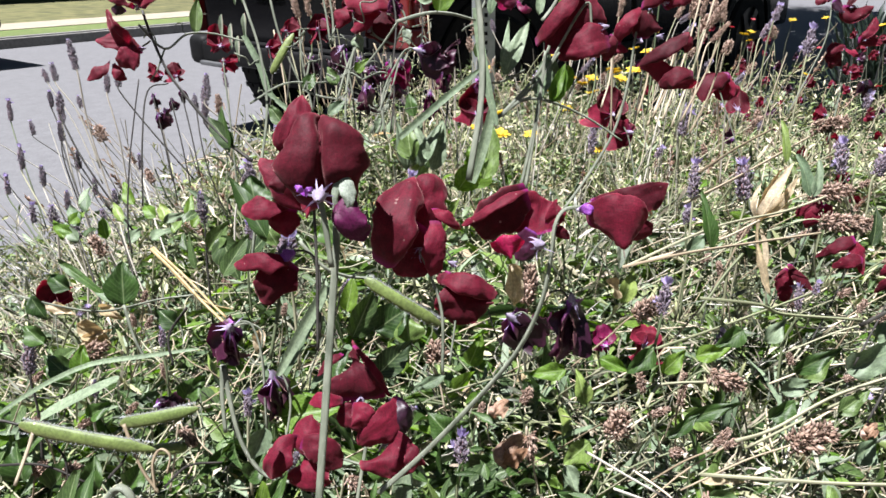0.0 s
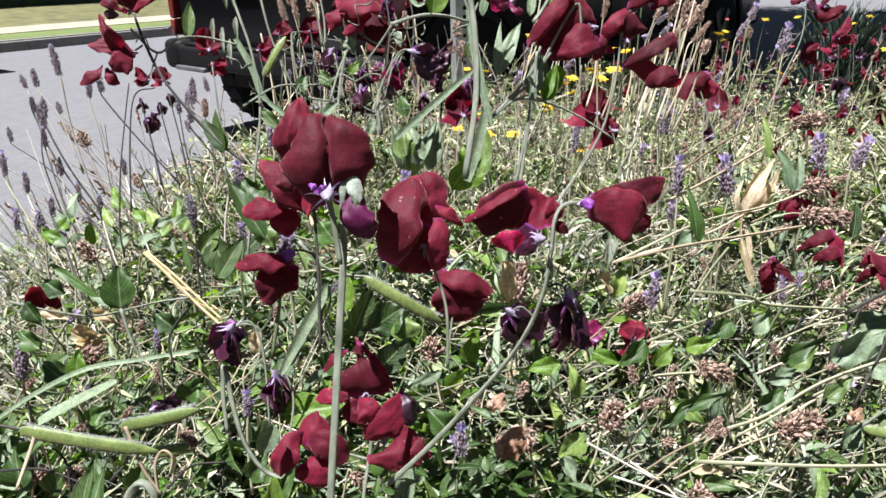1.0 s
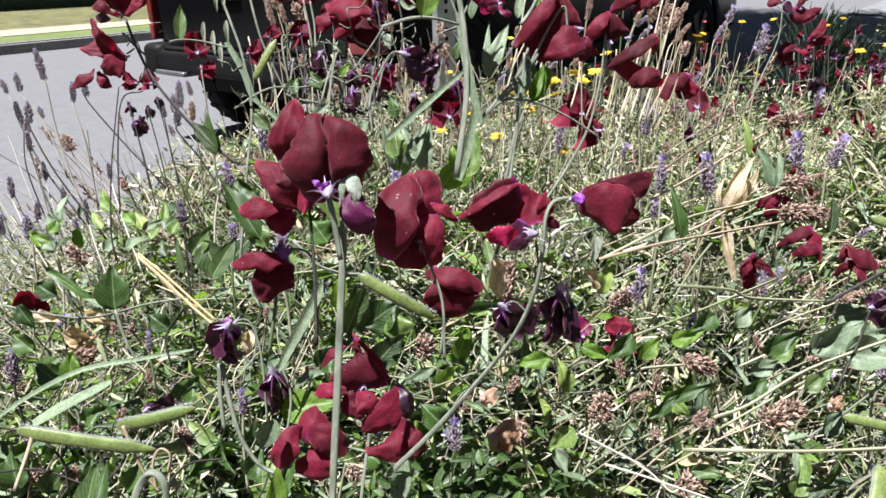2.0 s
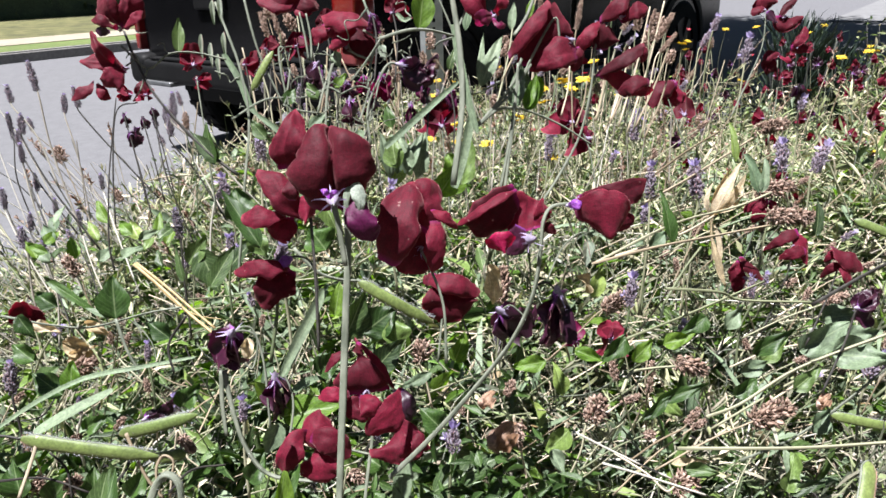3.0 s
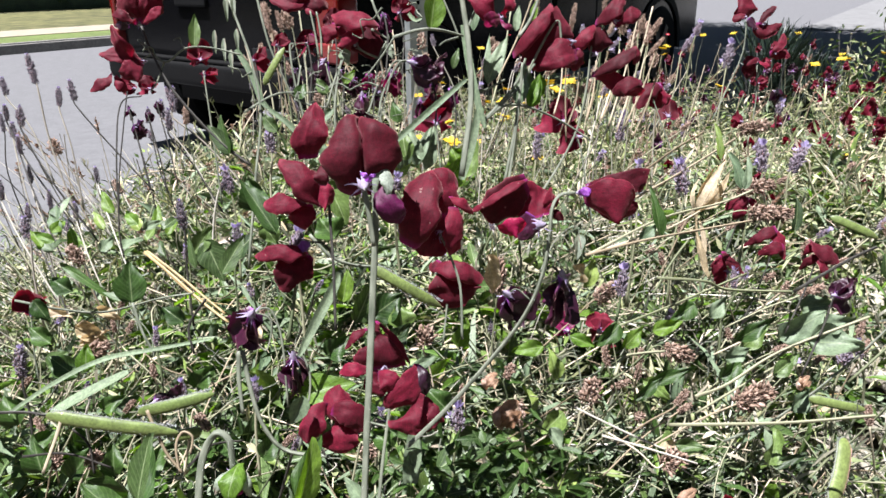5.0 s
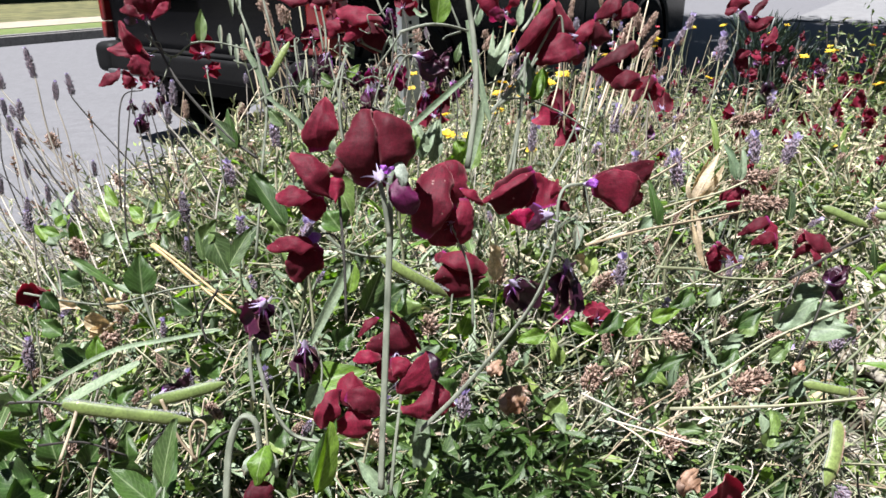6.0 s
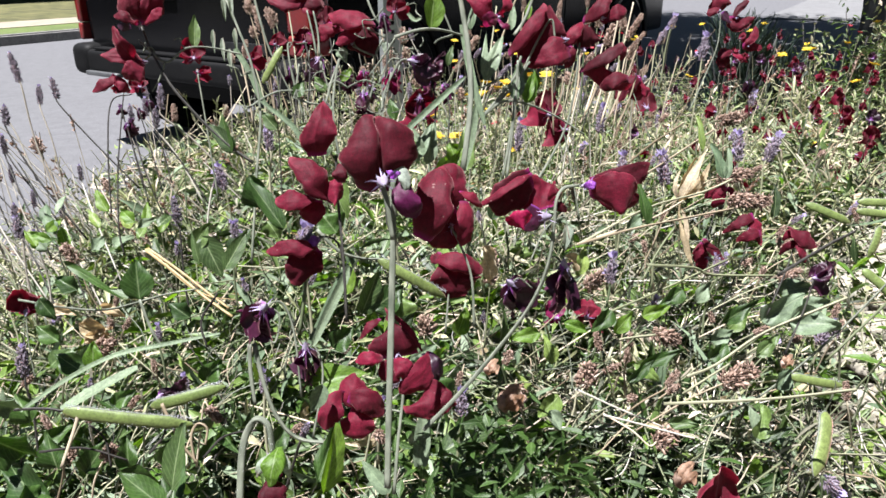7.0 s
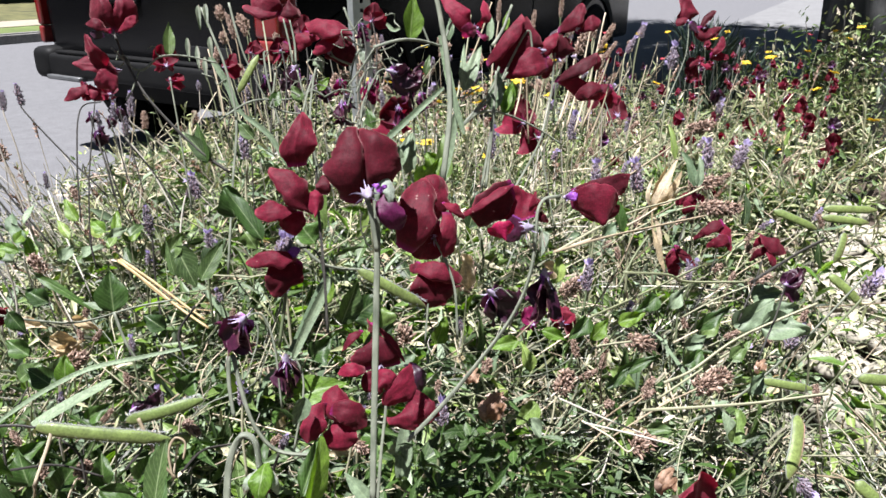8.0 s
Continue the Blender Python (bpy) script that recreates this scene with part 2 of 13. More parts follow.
M_TRIM = solid_mat("black_plastic", [(0.3, (0.005, 0.005, 0.0055)), (0.7, (0.009, 0.009, 0.009))], 0.6, 60, 0.0005, 0.12)
M_RUBBER = solid_mat("tyre_rubber", [(0.3, (0.005, 0.005, 0.005)), (0.7, (0.01, 0.01, 0.01))], 0.8, 50, 0.0008, 0.15)
M_BUMPER = solid_mat("pale_grey_lip_metal", [(0.3, (0.16, 0.165, 0.17)), (0.7, (0.25, 0.255, 0.26))], 0.4, 20, 0, 0.5, 0.7)
M_RIM = solid_mat("alloy", [(0.3, (0.03, 0.03, 0.031)), (0.7, (0.05, 0.05, 0.052))], 0.4, 20, 0, 0.4, 0.6)
M_LAMP = solid_mat("red_lens", [(0.3, (0.14, 0.004, 0.005)), (0.7, (0.2, 0.007, 0.007))], 0.15, 20, 0, 0.5, coat=0.5)
M_LAMPW = solid_mat("clear_lens", [(0.3, (0.16, 0.02, 0.02)), (0.7, (0.24, 0.04, 0.04))], 0.15, 20, 0, 0.6)
M_PLATE = solid_mat("pale_blue_plate", [(0.3, (0.45, 0.55, 0.65)), (0.7, (0.55, 0.64, 0.72))], 0.4, 20, 0)
M_GLASS = solid_mat("dark_glass", [(0.3, (0.01, 0.012, 0.014)), (0.7, (0.016, 0.018, 0.02))], 0.05, 6, 0, 0.6)
M_POST = solid_mat("galvanised_post", [(0.3, (0.24, 0.26, 0.26)), (0.7, (0.36, 0.38, 0.37))], 0.5, 30, 0.0004, 0.5, 0.4)
M_BARK = solid_mat("grey_bark", [(0.25, (0.03, 0.033, 0.035)), (0.75, (0.085, 0.085, 0.082))], 0.95, 22, 0.02, stretch=(1, 1, 0.25))
M_DRIVE = solid_mat("driveway_concrete", [(0.25, (0.125, 0.125, 0.127)), (0.75, (0.18, 0.18, 0.182))], 0.9, 30, 0.002)
M_STONE = solid_mat("cream_stone", [(0.25, (0.22, 0.2, 0.16)), (0.75, (0.4, 0.37, 0.3))], 0.9, 25, 0.004)
M_NEEDLE = thin_mat("dark_needle", [(0.0, (0.012, 0.026, 0.014)), (1.0, (0.034, 0.055, 0.032))], (1.2, 1.4, 0.8), 0.1, 0.5, 60)
M_HEDGE = thin_mat("hedge_leaf", [(0.0, (0.03, 0.05, 0.018)), (1.0, (0.06, 0.09, 0.03))], (1.2, 1.5, 0.6), 0.15, 0.6, 3)
# Paler leaves of the far bed; sunlit brightness is put into this colour.
M_LEAF_PALE = thin_mat("pale_olive_sunlit_leaf", [(0.0, (0.12, 0.165, 0.06)), (0.5, (0.315, 0.335, 0.14)), (0.85, (0.51, 0.46, 0.27)), (1.0, (0.57, 0.47, 0.32))], (1.3, 1.5, 0.7), 0.12, 0.5, 60, 0.0, 0.35)
# Brighter leaf copy: the glow of backlit leaves is put into its colour.
M_LEAF_BRIGHT = thin_mat("bright_yellow_green_leaf", [(0.0, (0.075, 0.165, 0.014)), (1.0, (0.155, 0.255, 0.03))], (1.5, 1.8, 0.4), 0.42, 0.45, 90, 0.4, 0.3, rib=0.5)
M_PATH = solid_mat("tan_path", [(0.25, (0.2, 0.175, 0.13)), (0.75, (0.32, 0.285, 0.22))], 0.9, 25, 0.002)

# ---- building helpers ----
def mesh_from(name, verts, faces, mat, smooth=True, uvs=None):
    me = bpy.data.meshes.new(name)
    me.from_pydata([tuple(v) for v in verts], [], [tuple(f) for f in faces])
    me.materials.append(mat)
    if uvs is not None:
        layer = me.uv_layers.new(name="UVMap")
        idx = np.empty(len(me.loops), dtype=np.int32)
        me.loops.foreach_get("vertex_index", idx)
        layer.data.foreach_set("uv", np.asarray(uvs, dtype=np.float32)[idx].ravel())
    if smooth:
        me.polygons.foreach_set("use_smooth", [True] * len(me.polygons))
    me.update()
    return me


def add(name, me, parent=None, label="", m=None):
    ob = new(name, me)
    if parent is not None:
        ob.parent = parent
    if m is not None:
        ob.matrix_local = m
    if label:
        ob["label"] = label
    return ob


def part(name, bm, mat, parent=None, label="", smooth=False):
    me = bpy.data.meshes.new(name)
    bm.to_mesh(me)
    bm.free()
    me.materials.append(mat)
    if smooth:
        me.polygons.foreach_set("use_smooth", [True] * len(me.polygons))
    return add(name, me, parent, label)


def boxes(*specs, bevel=0.0, seg=2):
    """A bmesh of boxes, each (x0, x1, y0, y1, z0, z1)."""
    bm = bmesh.new()
    for x0, x1, y0, y1, z0, z1 in specs:
        bmesh.ops.create_cube(bm, size=1, matrix=Matrix.Translation(((x0 + x1) / 2, (y0 + y1) / 2, (z0 + z1) / 2)) @ Matrix.Diagonal((x1 - x0, y1 - y0, z1 - z0, 1)))
    if bevel:
        bmesh.ops.bevel(bm, geom=bm.edges[:], offset=bevel, segments=seg, affect="EDGES", profile=0.6)
    return bm


def empty(name, m=None):
    ob = new(name)
    ob.empty_display_size = 0.02
    if m is not None:
        ob.matrix_world = m
    return ob


def strip(o0, o1, s0, s1, z, up):
    """A slab along the street: o across (to the right of its heading), s along it."""
    return boxes((s0, s1, -o1, -o0, z - up, z))


# The street runs forty degrees to the right of the first view.
STREET = 39.6
SA, CA = math.sin(radians(STREET)), math.cos(radians(STREET))
ALONG = pose(0, 0, 0, 0, 0, 90 - STREET)


def cross(x, y):
    """How far a place lies to the right of the line along the street through the first eye."""
    return x * CA - y * SA


KERB, WALK_EDGE, FAR = -1.95, 1.75, -10.95
BED_END = 3.9

# ---- ground ----
def slab(name, o0, o1, s0, s1, z, up, mat, label, bevel=0.0):
    bm = strip(o0, o1, s0, s1, z, up)
    if bevel:
        bmesh.ops.bevel(bm, geom=bm.edges[:], offset=bevel, segments=3, affect="EDGES")
    ob = part(name, bm, mat)
    ob.matrix_world = ALONG
    return tagged(ob, label, name.split("_")[0], kind="structure")


bm = bmesh.new()
bmesh.ops.create_grid(bm, x_segments=8, y_segments=8, size=900)
ground = part("ground", bm, M_DRYLAWN)
ground.location = (0, 0, -0.32)
tagged(ground, "dry brown earth and grass reaching the horizon", "ground", kind="structure")
slab("road", FAR, KERB - 0.15, -60, 90, -0.15, 0.12, M_ASPHALT, "sunlit worn grey asphalt street between two kerbs")
slab("kerb_near", KERB - 0.15, KERB, -60, BED_END, 0.0, 0.3, M_KERB, "grey concrete kerb along the planted strip", 0.02)
slab("driveway", KERB - 0.15, 60, BED_END, 15.2, -0.148, 0.12, M_ASPHALT, "dark asphalt driveway in tree shade past the bed")
slab("pavement_corner", KERB - 0.15, 60, 15.2, 90, -0.12, 0.12, M_DRIVE, "sunlit pale concrete beyond the driveway", 0.01)
slab("soil", KERB, WALK_EDGE, -60, BED_END, -0.02, 0.25, M_SOIL, "dry brown soil of the planted strip")
slab("pavement", WALK_EDGE, WALK_EDGE + 1.5, -60, BED_END, 0.0, 0.25, M_CONCRETE, "pale concrete pavement beside the planted strip", 0.01)
slab("lawn_near", WALK_EDGE + 1.5, 60, -60, BED_END, -0.02, 0.25, M_LAWN, "green lawn behind the pavement")
slab("kerb_far", FAR - 0.16, FAR, -60, 90, 0.0, 0.3, M_KERB, "grey concrete kerb across the street, its face in shade", 0.025)
slab("lawn_verge", FAR - 1.25, FAR - 0.16, -60, 8.4, 0.0, 0.25, M_LAWN, "mown green verge behind the far kerb")
slab("verge_dry", FAR - 1.25, FAR - 0.16, 8.4, 90, 0.0, 0.25, M_DRYLAWN, "dry straw-coloured verge behind the far kerb")
slab("pavement_far", FAR - 2.7, FAR - 1.25, -60, 90, 0.01, 0.25, M_PATH, "sunlit tan concrete pavement across the street")
slab("lawn_far", -70, FAR - 2.7, -60, 90, 0.0, 0.25, M_LAWN_OLIVE, "dry olive lawn across the street, tree shade mottled into its colour")

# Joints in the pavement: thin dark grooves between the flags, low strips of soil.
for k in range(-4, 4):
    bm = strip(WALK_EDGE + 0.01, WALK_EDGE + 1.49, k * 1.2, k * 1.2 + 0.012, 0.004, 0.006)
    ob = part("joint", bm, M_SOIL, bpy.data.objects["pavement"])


# ---- the black pickup parked at the near kerb ----
def wheel(parent, x, y, radius, width, side):
    bm = bmesh.new()
    prof = [(0.62, -0.5), (0.9, -0.5), (0.97, -0.42), (1.0, -0.3), (1.0, 0.3), (0.97, 0.42), (0.9, 0.5), (0.62, 0.5)]
    n = 48
    rings = []
    for i in range(n):
        a = 2 * math.pi * i / n
        rings.append([bm.verts.new((x + radius * r * math.cos(a), y + w * width, radius + radius * r * math.sin(a))) for r, w in prof])
    for i in range(n):
        p, q = rings[i], rings[(i + 1) % n]
        for j in range(len(prof) - 1):
            bm.faces.new((p[j], p[j + 1], q[j + 1], q[j]))
        bm.faces.new((p[-1], p[0], q[0], q[-1]))
    for i in range(0, n, 2):
        a = 2 * math.pi * (i + 0.5) / n
        for w in (-0.2, 0.2):
            m = Matrix.Translation((x + radius * math.cos(a), y + w * width, radius + radius * math.sin(a))) @ Matrix.Rotation(-a, 4, "Y") @ Matrix.Diagonal((0.016, width * 0.3, 0.03, 1))
            bmesh.ops.create_cube(bm, size=1, matrix=m)
    tyre = part("tyre", bm, M_RUBBER, parent, smooth=False)
    bm = bmesh.new()
    m = Matrix.Translation((x, y + side * width * 0.3, radius)) @ Matrix.Rotation(radians(90), 4, "X")
    bmesh.ops.create_cone(bm, cap_ends=True, segments=40, radius1=radius * 0.63, radius2=radius * 0.63, depth=width * 0.25, matrix=m)
    for k in range(6):
        a = k * math.pi / 3
        m2 = Matrix.Translation((x, y + side * width * 0.45, radius)) @ Matrix.Rotation(a, 4, "Y") @ Matrix.Translation((radius * 0.32, 0, 0)) @ Matrix.Diagonal((radius * 0.6, 0.03, 0.07, 1))
        bmesh.ops.create_cube(bm, size=1, matrix=m2)
    part("rim", bm, M_RIM, tyre, "grey alloy rim")


def pickup(name, m, label, wb=3.2, over=0.62, width=1.96, lamp_z=0.62):
    """Origin under the right rear corner; x forward, y to the left."""
    car = empty(name, m)
    tagged(car, label, "car")
    L = over + wb + 0.9
    R = 0.38
    bm = boxes((0.02, L * 0.42, 0.03, width - 0.03, 0.48, 1.12), (L * 0.42, L, 0.03, width - 0.03, 0.42, 1.05), bevel=0.045, seg=3)
    body = part("body", bm, M_BLACK, car, smooth=True)
    bm = boxes((L * 0.36, L * 0.74, 0.12, width - 0.12, 1.05, 1.82), bevel=0.12, seg=4)
    part("cabin", bm, M_BLACK, car, smooth=True)
    for x0, x1 in ((L * 0.39, L * 0.53), (L * 0.55, L * 0.68)):
        for y0 in (0.105, width - 0.125):
            part("side_window", boxes((x0, x1, y0, y0 + 0.02, 1.17, 1.58), bevel=0.008), M_GLASS, car)
    part("windscreen", boxes((L * 0.735, L * 0.745, 0.3, width - 0.3, 1.15, 1.6), bevel=0.004), M_GLASS, car)
    gate = part("tailgate", boxes((-0.02, 0.03, 0.14, width - 0.14, 0.56, 1.1), bevel=0.018, seg=3), M_BLACK, car, smooth=True)
    part("handle", boxes((-0.045, -0.015, width / 2 - 0.02, width / 2 + 0.26, 0.86, 0.97), bevel=0.012), M_TRIM, gate, "black tailgate handle with a bright catch")
    part("catch", boxes((-0.052, -0.044, width / 2 + 0.05, width / 2 + 0.09, 0.93, 0.945)), M_RIM, gate)
    part("badge", boxes((-0.03, -0.018, 0.3, 0.62, 0.62, 0.67), bevel=0.004), M_RIM, gate, "small bright badge bar")
    for y0, y1 in ((0.0, 0.15), (width - 0.05, width)):
        lamp = part("tail_light", boxes((-0.025, 0.12, y0, y1, lamp_z + 0.1, lamp_z + 0.5), bevel=0.02, seg=3), M_LAMP, car, "red tail light with a clear lower lens", smooth=True)
        part("clear_lens", boxes((-0.028, 0.11, y0 + 0.004, y1 - 0.004, lamp_z, lamp_z + 0.098), bevel=0.015, seg=3), M_LAMPW, lamp, smooth=True)
    # bumper: dark end caps and a pale grey lip at the left end
    bump_ob = part("bumper", boxes((-0.11, 0.1, 0.08, width - 0.1, 0.45, 0.58), bevel=0.035, seg=4), M_TRIM, car, "black rear bumper with a pale grey lower lip at its left end", smooth=True)
    part("lip", boxes((-0.13, 0.0, width - 0.5, width - 0.18, 0.435, 0.462), bevel=0.01, seg=3), M_BUMPER, bump_ob, smooth=True)
    for y0, y1 in ((0.0, 0.2), (width - 0.22, width - 0.03)):
        part("end_cap", boxes((-0.12, 0.3, y0, y1, 0.43, 0.61), bevel=0.06, seg=5), M_TRIM, bump_ob, smooth=True)
    part("step_pad", boxes((-0.1, -0.03, 0.24, width - 0.26, 0.582, 0.594), bevel=0.004), M_TRIM, bump_ob, "ribbed black step pad")
    part("sticker", boxes((1.0, 1.14, 0.024, 0.029, 0.9, 0.98)), M_PLATE, body, "pale blue sticker with bars")
    for k in range(2):
        part("bar", boxes((1.02 + k * 0.055, 1.06 + k * 0.055, 0.0225, 0.0236, 0.915, 0.965)), M_TRIM, body)
    part("side_trim", boxes((over + 0.45, over + wb - 0.45, -0.01, 0.05, 0.4, 0.5), bevel=0.012), M_TRIM, car)
    part("door_seam", boxes((L * 0.55, L * 0.553, 0.027, 0.032, 0.5, 1.03)), M_TRIM, body)
    for x in (over, over + wb):
        for y, s in ((0.13, -1), (width - 0.13, 1)):
            wheel(car, x, y, R, 0.24, s)
        for y in (0.016, width - 0.046):
            bm = bmesh.new()
            n = 22
            inn, outr, inn2, out2 = [], [], [], []
            for i in range(n + 1):
                a = math.pi * i / n
                for lst, r, yy in ((inn, R * 1.1, y), (outr, R * 1.26, y), (inn2, R * 1.1, y + 0.03), (out2, R * 1.26, y + 0.03)):
                    lst.append(bm.verts.new((x + r * math.cos(a), yy, R + r * math.sin(a))))
            for i in range(n):
                bm.faces.new((inn[i], inn[i + 1], outr[i + 1], outr[i]))
                bm.faces.new((inn2[i], out2[i], out2[i + 1], inn2[i + 1]))
                bm.faces.new((outr[i], outr[i + 1], out2[i + 1], out2[i]))
                bm.faces.new((inn[i], inn2[i], inn2[i + 1], inn[i + 1]))
            part("wheel_arch", bm, M_TRIM, car)
    part("underbody", boxes((0.2, L - 0.3, 0.3, width - 0.3, 0.3, 0.46)), M_TRIM, car)
    part("exhaust", boxes((0.02, 0.7, 0.4, 0.47, 0.3, 0.37), bevel=0.03), M_RIM, car)
    return car


pickup("pickup_truck", pose(-0.14, 3.36, -0.15, 0, 0, 90 - 44.0), "black pickup truck with red tail lights parked at the near kerb")
pickup("parked_car", pose(-6.35 - 1.7 * SA, 5.92 - 1.7 * CA, -0.15, 0, 0, 90 - STREET), "dark car parked along the far kerb", 2.7, 0.7, 1.8)


# ---- the perforated steel sign post ----
def sign_post(x, y, lean):
    post = empty("sign_post", pose(x, y, -0.05, 0, lean, 24))
    tagged(post, "galvanised perforated steel sign post standing in the bed", "sign post")
    h, half = 2.3, 0.029
    # Each holed face is a ladder of short rails round the openings.
    bm = bmesh.new()
    n = int(h / 0.0254)
    for i in range(n):
        z0 = i * 0.0254
        for y0, y1, a, b in ((-half, -0.006, 0, 0.0254), (0.006, half, 0, 0.0254), (-0.006, 0.006, 0, 0.0142)):
            m = Matrix.Translation((0, (y0 + y1) / 2, z0 + (a + b) / 2)) @ Matrix.Diagonal((0.003, y1 - y0, b - a, 1))
            bmesh.ops.create_cube(bm, size=1, matrix=Matrix.Rotation(radians(90), 4, "Z") @ m)
    part("holed_face", bm, M_POST, post)
    part("flange", boxes((-half, -half + 0.003, 0.001, 0.032, 0, h)), M_POST, post)
    part("flange", boxes((half - 0.003, half, 0.001, 0.032, 0, h)), M_POST, post)
    return post


sign_post(0.12, 2.13, 0)


# ---- the street trees, one added unseen for its shade ----
def street_tree(x, y, radius, height, seed, crown_r, leaves, reach=(0, 0, 0)):
    r = random.Random(seed)
    tree = empty("street_tree", pose(x, y, -0.02))
    tagged(tree, "grey-barked street tree, its unseen crown added to cast shade", "tree")
    verts, faces = [], []

    def limb(p0, p1, r0, r1, sides=12, rows=10, wob=0.03):
        base = len(verts)
        d = (p1 - p0)
        q = d.to_track_quat("Z", "Y")
        for i in range(rows + 1):
            t = i / rows
            c = p0.lerp(p1, t) + Vector((noise.noise(p0 * 3 + Vector((t * 3, 0, seed))), noise.noise(p0 * 3 + Vector((0, t * 3, seed))), 0)) * wob * (1 - abs(2 * t - 1))
            rad = r0 + (r1 - r0) * t
            for k in range(sides):
                a = 2 * math.pi * k / sides
                rr = rad * (1 + 0.1 * math.sin(3 * a + seed) + 0.12 * noise.noise(Vector((math.cos(a) * 2, math.sin(a) * 2, t * d.length * 3))))
                verts.append(c + q @ Vector((rr * math.cos(a), rr * math.sin(a), 0)))
        for i in range(rows):
            for k in range(sides):
                a, b = base + i * sides + k, base + i * sides + (k + 1) % sides
                faces.append((a, b, b + sides, a + sides))

    limb(Vector((0, 0, 0)), Vector((0.08, 0.05, height * 0.45)), radius * 1.15, radius * 0.8, 20, 24)
    tips = []
    for k in range(7):
        a = 2 * math.pi * k / 7 + r.random()
        s = Vector((0.08, 0.05, height * (0.38 + 0.07 * r.random())))
        e = s + Vector(reach) + Vector((math.cos(a) * crown_r * 0.6, math.sin(a) * crown_r * 0.6, height * (0.2 + 0.25 * r.random())))
        limb(s, e, radius * 0.4, radius * 0.1, 8, 8, 0.2)
        tips.append(e)
        for j in range(3):
            e2 = e + Vector((r.uniform(-1, 1), r.uniform(-1, 1), r.uniform(-0.3, 0.8))) * crown_r * 0.4
            limb(s.lerp(e, 0.6), e2, radius * 0.12, radius * 0.04, 6, 5, 0.1)
            tips.append(e2)
    add("trunk", mesh_from("trunk", verts, faces, M_BARK), tree)
    rg = np.random.default_rng(seed)
    cent = np.array([tuple(t) for t in tips])
    pick = cent[rg.integers(0, len(cent), leaves)] + rg.normal(0, crown_r * 0.2, (leaves, 3))
    add("crown", leaf_cloud("crown", pick, rg.uniform(0.09, 0.15, leaves) * crown_r / 2.2, rg.uniform(0.045, 0.075, leaves) * crown_r / 2.2, rg.normal(0, 1, (leaves, 3)), M_LEAF, rg), tree)
    return tree


# ---- many small pieces in one mesh ----
def bulk(name, template, tris, mats, mat, uv=None):
    """One mesh of len(mats) copies of a small triangle template; mats: n x 3 x 4."""
    n, k = len(mats), len(template)
    v = np.einsum("nij,kj->nki", mats[:, :, :3], template) + mats[:, None, :, 3]
    f = (np.asarray(tris)[None] + (np.arange(n) * k)[:, None, None]).reshape(-1)
    nf = len(tris) * n
    me = bpy.data.meshes.new(name)
    me.vertices.add(n * k)
    me.vertices.foreach_set("co", v.astype(np.float32).ravel())
    me.loops.add(nf * 3)
    me.loops.foreach_set("vertex_index", f.astype(np.int32))
    me.polygons.add(nf)
    me.polygons.foreach_set("loop_start", np.arange(nf, dtype=np.int32) * 3)
    me.materials.append(mat)
    if uv is not None:
        layer = me.uv_layers.new(name="UVMap")
        layer.data.foreach_set("uv", np.asarray(uv, dtype=np.float32)[np.tile(np.asarray(tris).reshape(-1), n)].ravel())
    me.update(calc_edges=True)
    me.polygons.foreach_set("use_smooth", np.ones(nf, dtype=bool))
    me.validate()
    return me


def axes_of(pos, along, side_hint, length, width, thick):
    """n x 3 x 4 transforms: template y along, x across, z out of the face."""
    a = along / np.linalg.norm(along, axis=1, keepdims=True)
    x = np.cross(a, side_hint)
    x /= np.linalg.norm(x, axis=1, keepdims=True) + 1e-9
    z = np.cross(x, a)
    return np.stack([x * width[:, None], a * length[:, None], z * thick[:, None], pos], axis=2)


LEAF_T = np.array([(0, 0, 0), (-0.33, 0.2, 0.10), (0, 0.2, 0.0), (0.3, 0.2, 0.10), (-0.5, 0.47, 0.13), (0, 0.47, -0.02), (0.5, 0.47, 0.16), (-0.24, 0.78, 0.0), (0, 0.78, -0.12), (0.22, 0.78, -0.04), (0, 1, -0.3)])
LEAF_F = [(0, 2, 1), (0, 3, 2), (1, 2, 5), (1, 5, 4), (2, 3, 6), (2, 6, 5), (4, 5, 8), (4, 8, 7), (5, 6, 9), (5, 9, 8), (7, 8, 10), (8, 9, 10)]
LEAF_UV = [(0.5 + x, y) for x, y, z in LEAF_T]
NARROW_T = np.array([(-0.2, 0, 0), (0.2, 0, 0), (-0.5, 0.45, 0.15), (0.5, 0.45, 0.15), (-0.35, 0.8, 0.1), (0.35, 0.8, 0.1), (0, 1, -0.1)])
NARROW_F = [(0, 1, 3), (0, 3, 2), (2, 3, 5), (2, 5, 4), (4, 5, 6)]
NARROW_UV = [(0.5 + x, y) for x, y, z in NARROW_T]


def tube_template(rows, bend):
    v, f = [], []
    for i in range(rows + 1):
        t = i / rows
        for k in range(3):
            a = 2 * math.pi * k / 3
            v.append((math.cos(a), t, math.sin(a) + bend * math.sin(math.pi * t)))
    for i in range(rows):
        for k in range(3):
            a, b = i * 3 + k, i * 3 + (k + 1) % 3
            f += [(a, b, b + 3), (a, b + 3, a + 3)]
    return np.array(v), f


def leaf_cloud(name, pos, length, width, along, mat, rg, narrow=False, hint=None):
    h = rg.normal(0, 1, pos.shape) * 0.7 + np.array((0, 0, 1.0)) if hint is None else hint
    m = axes_of(pos, along, h, length, width, np.maximum(width, length * 0.5))
    if narrow:
        return bulk(name, NARROW_T, NARROW_F, m, mat, NARROW_UV)
    return bulk(name, LEAF_T, LEAF_F, m, mat, LEAF_UV)


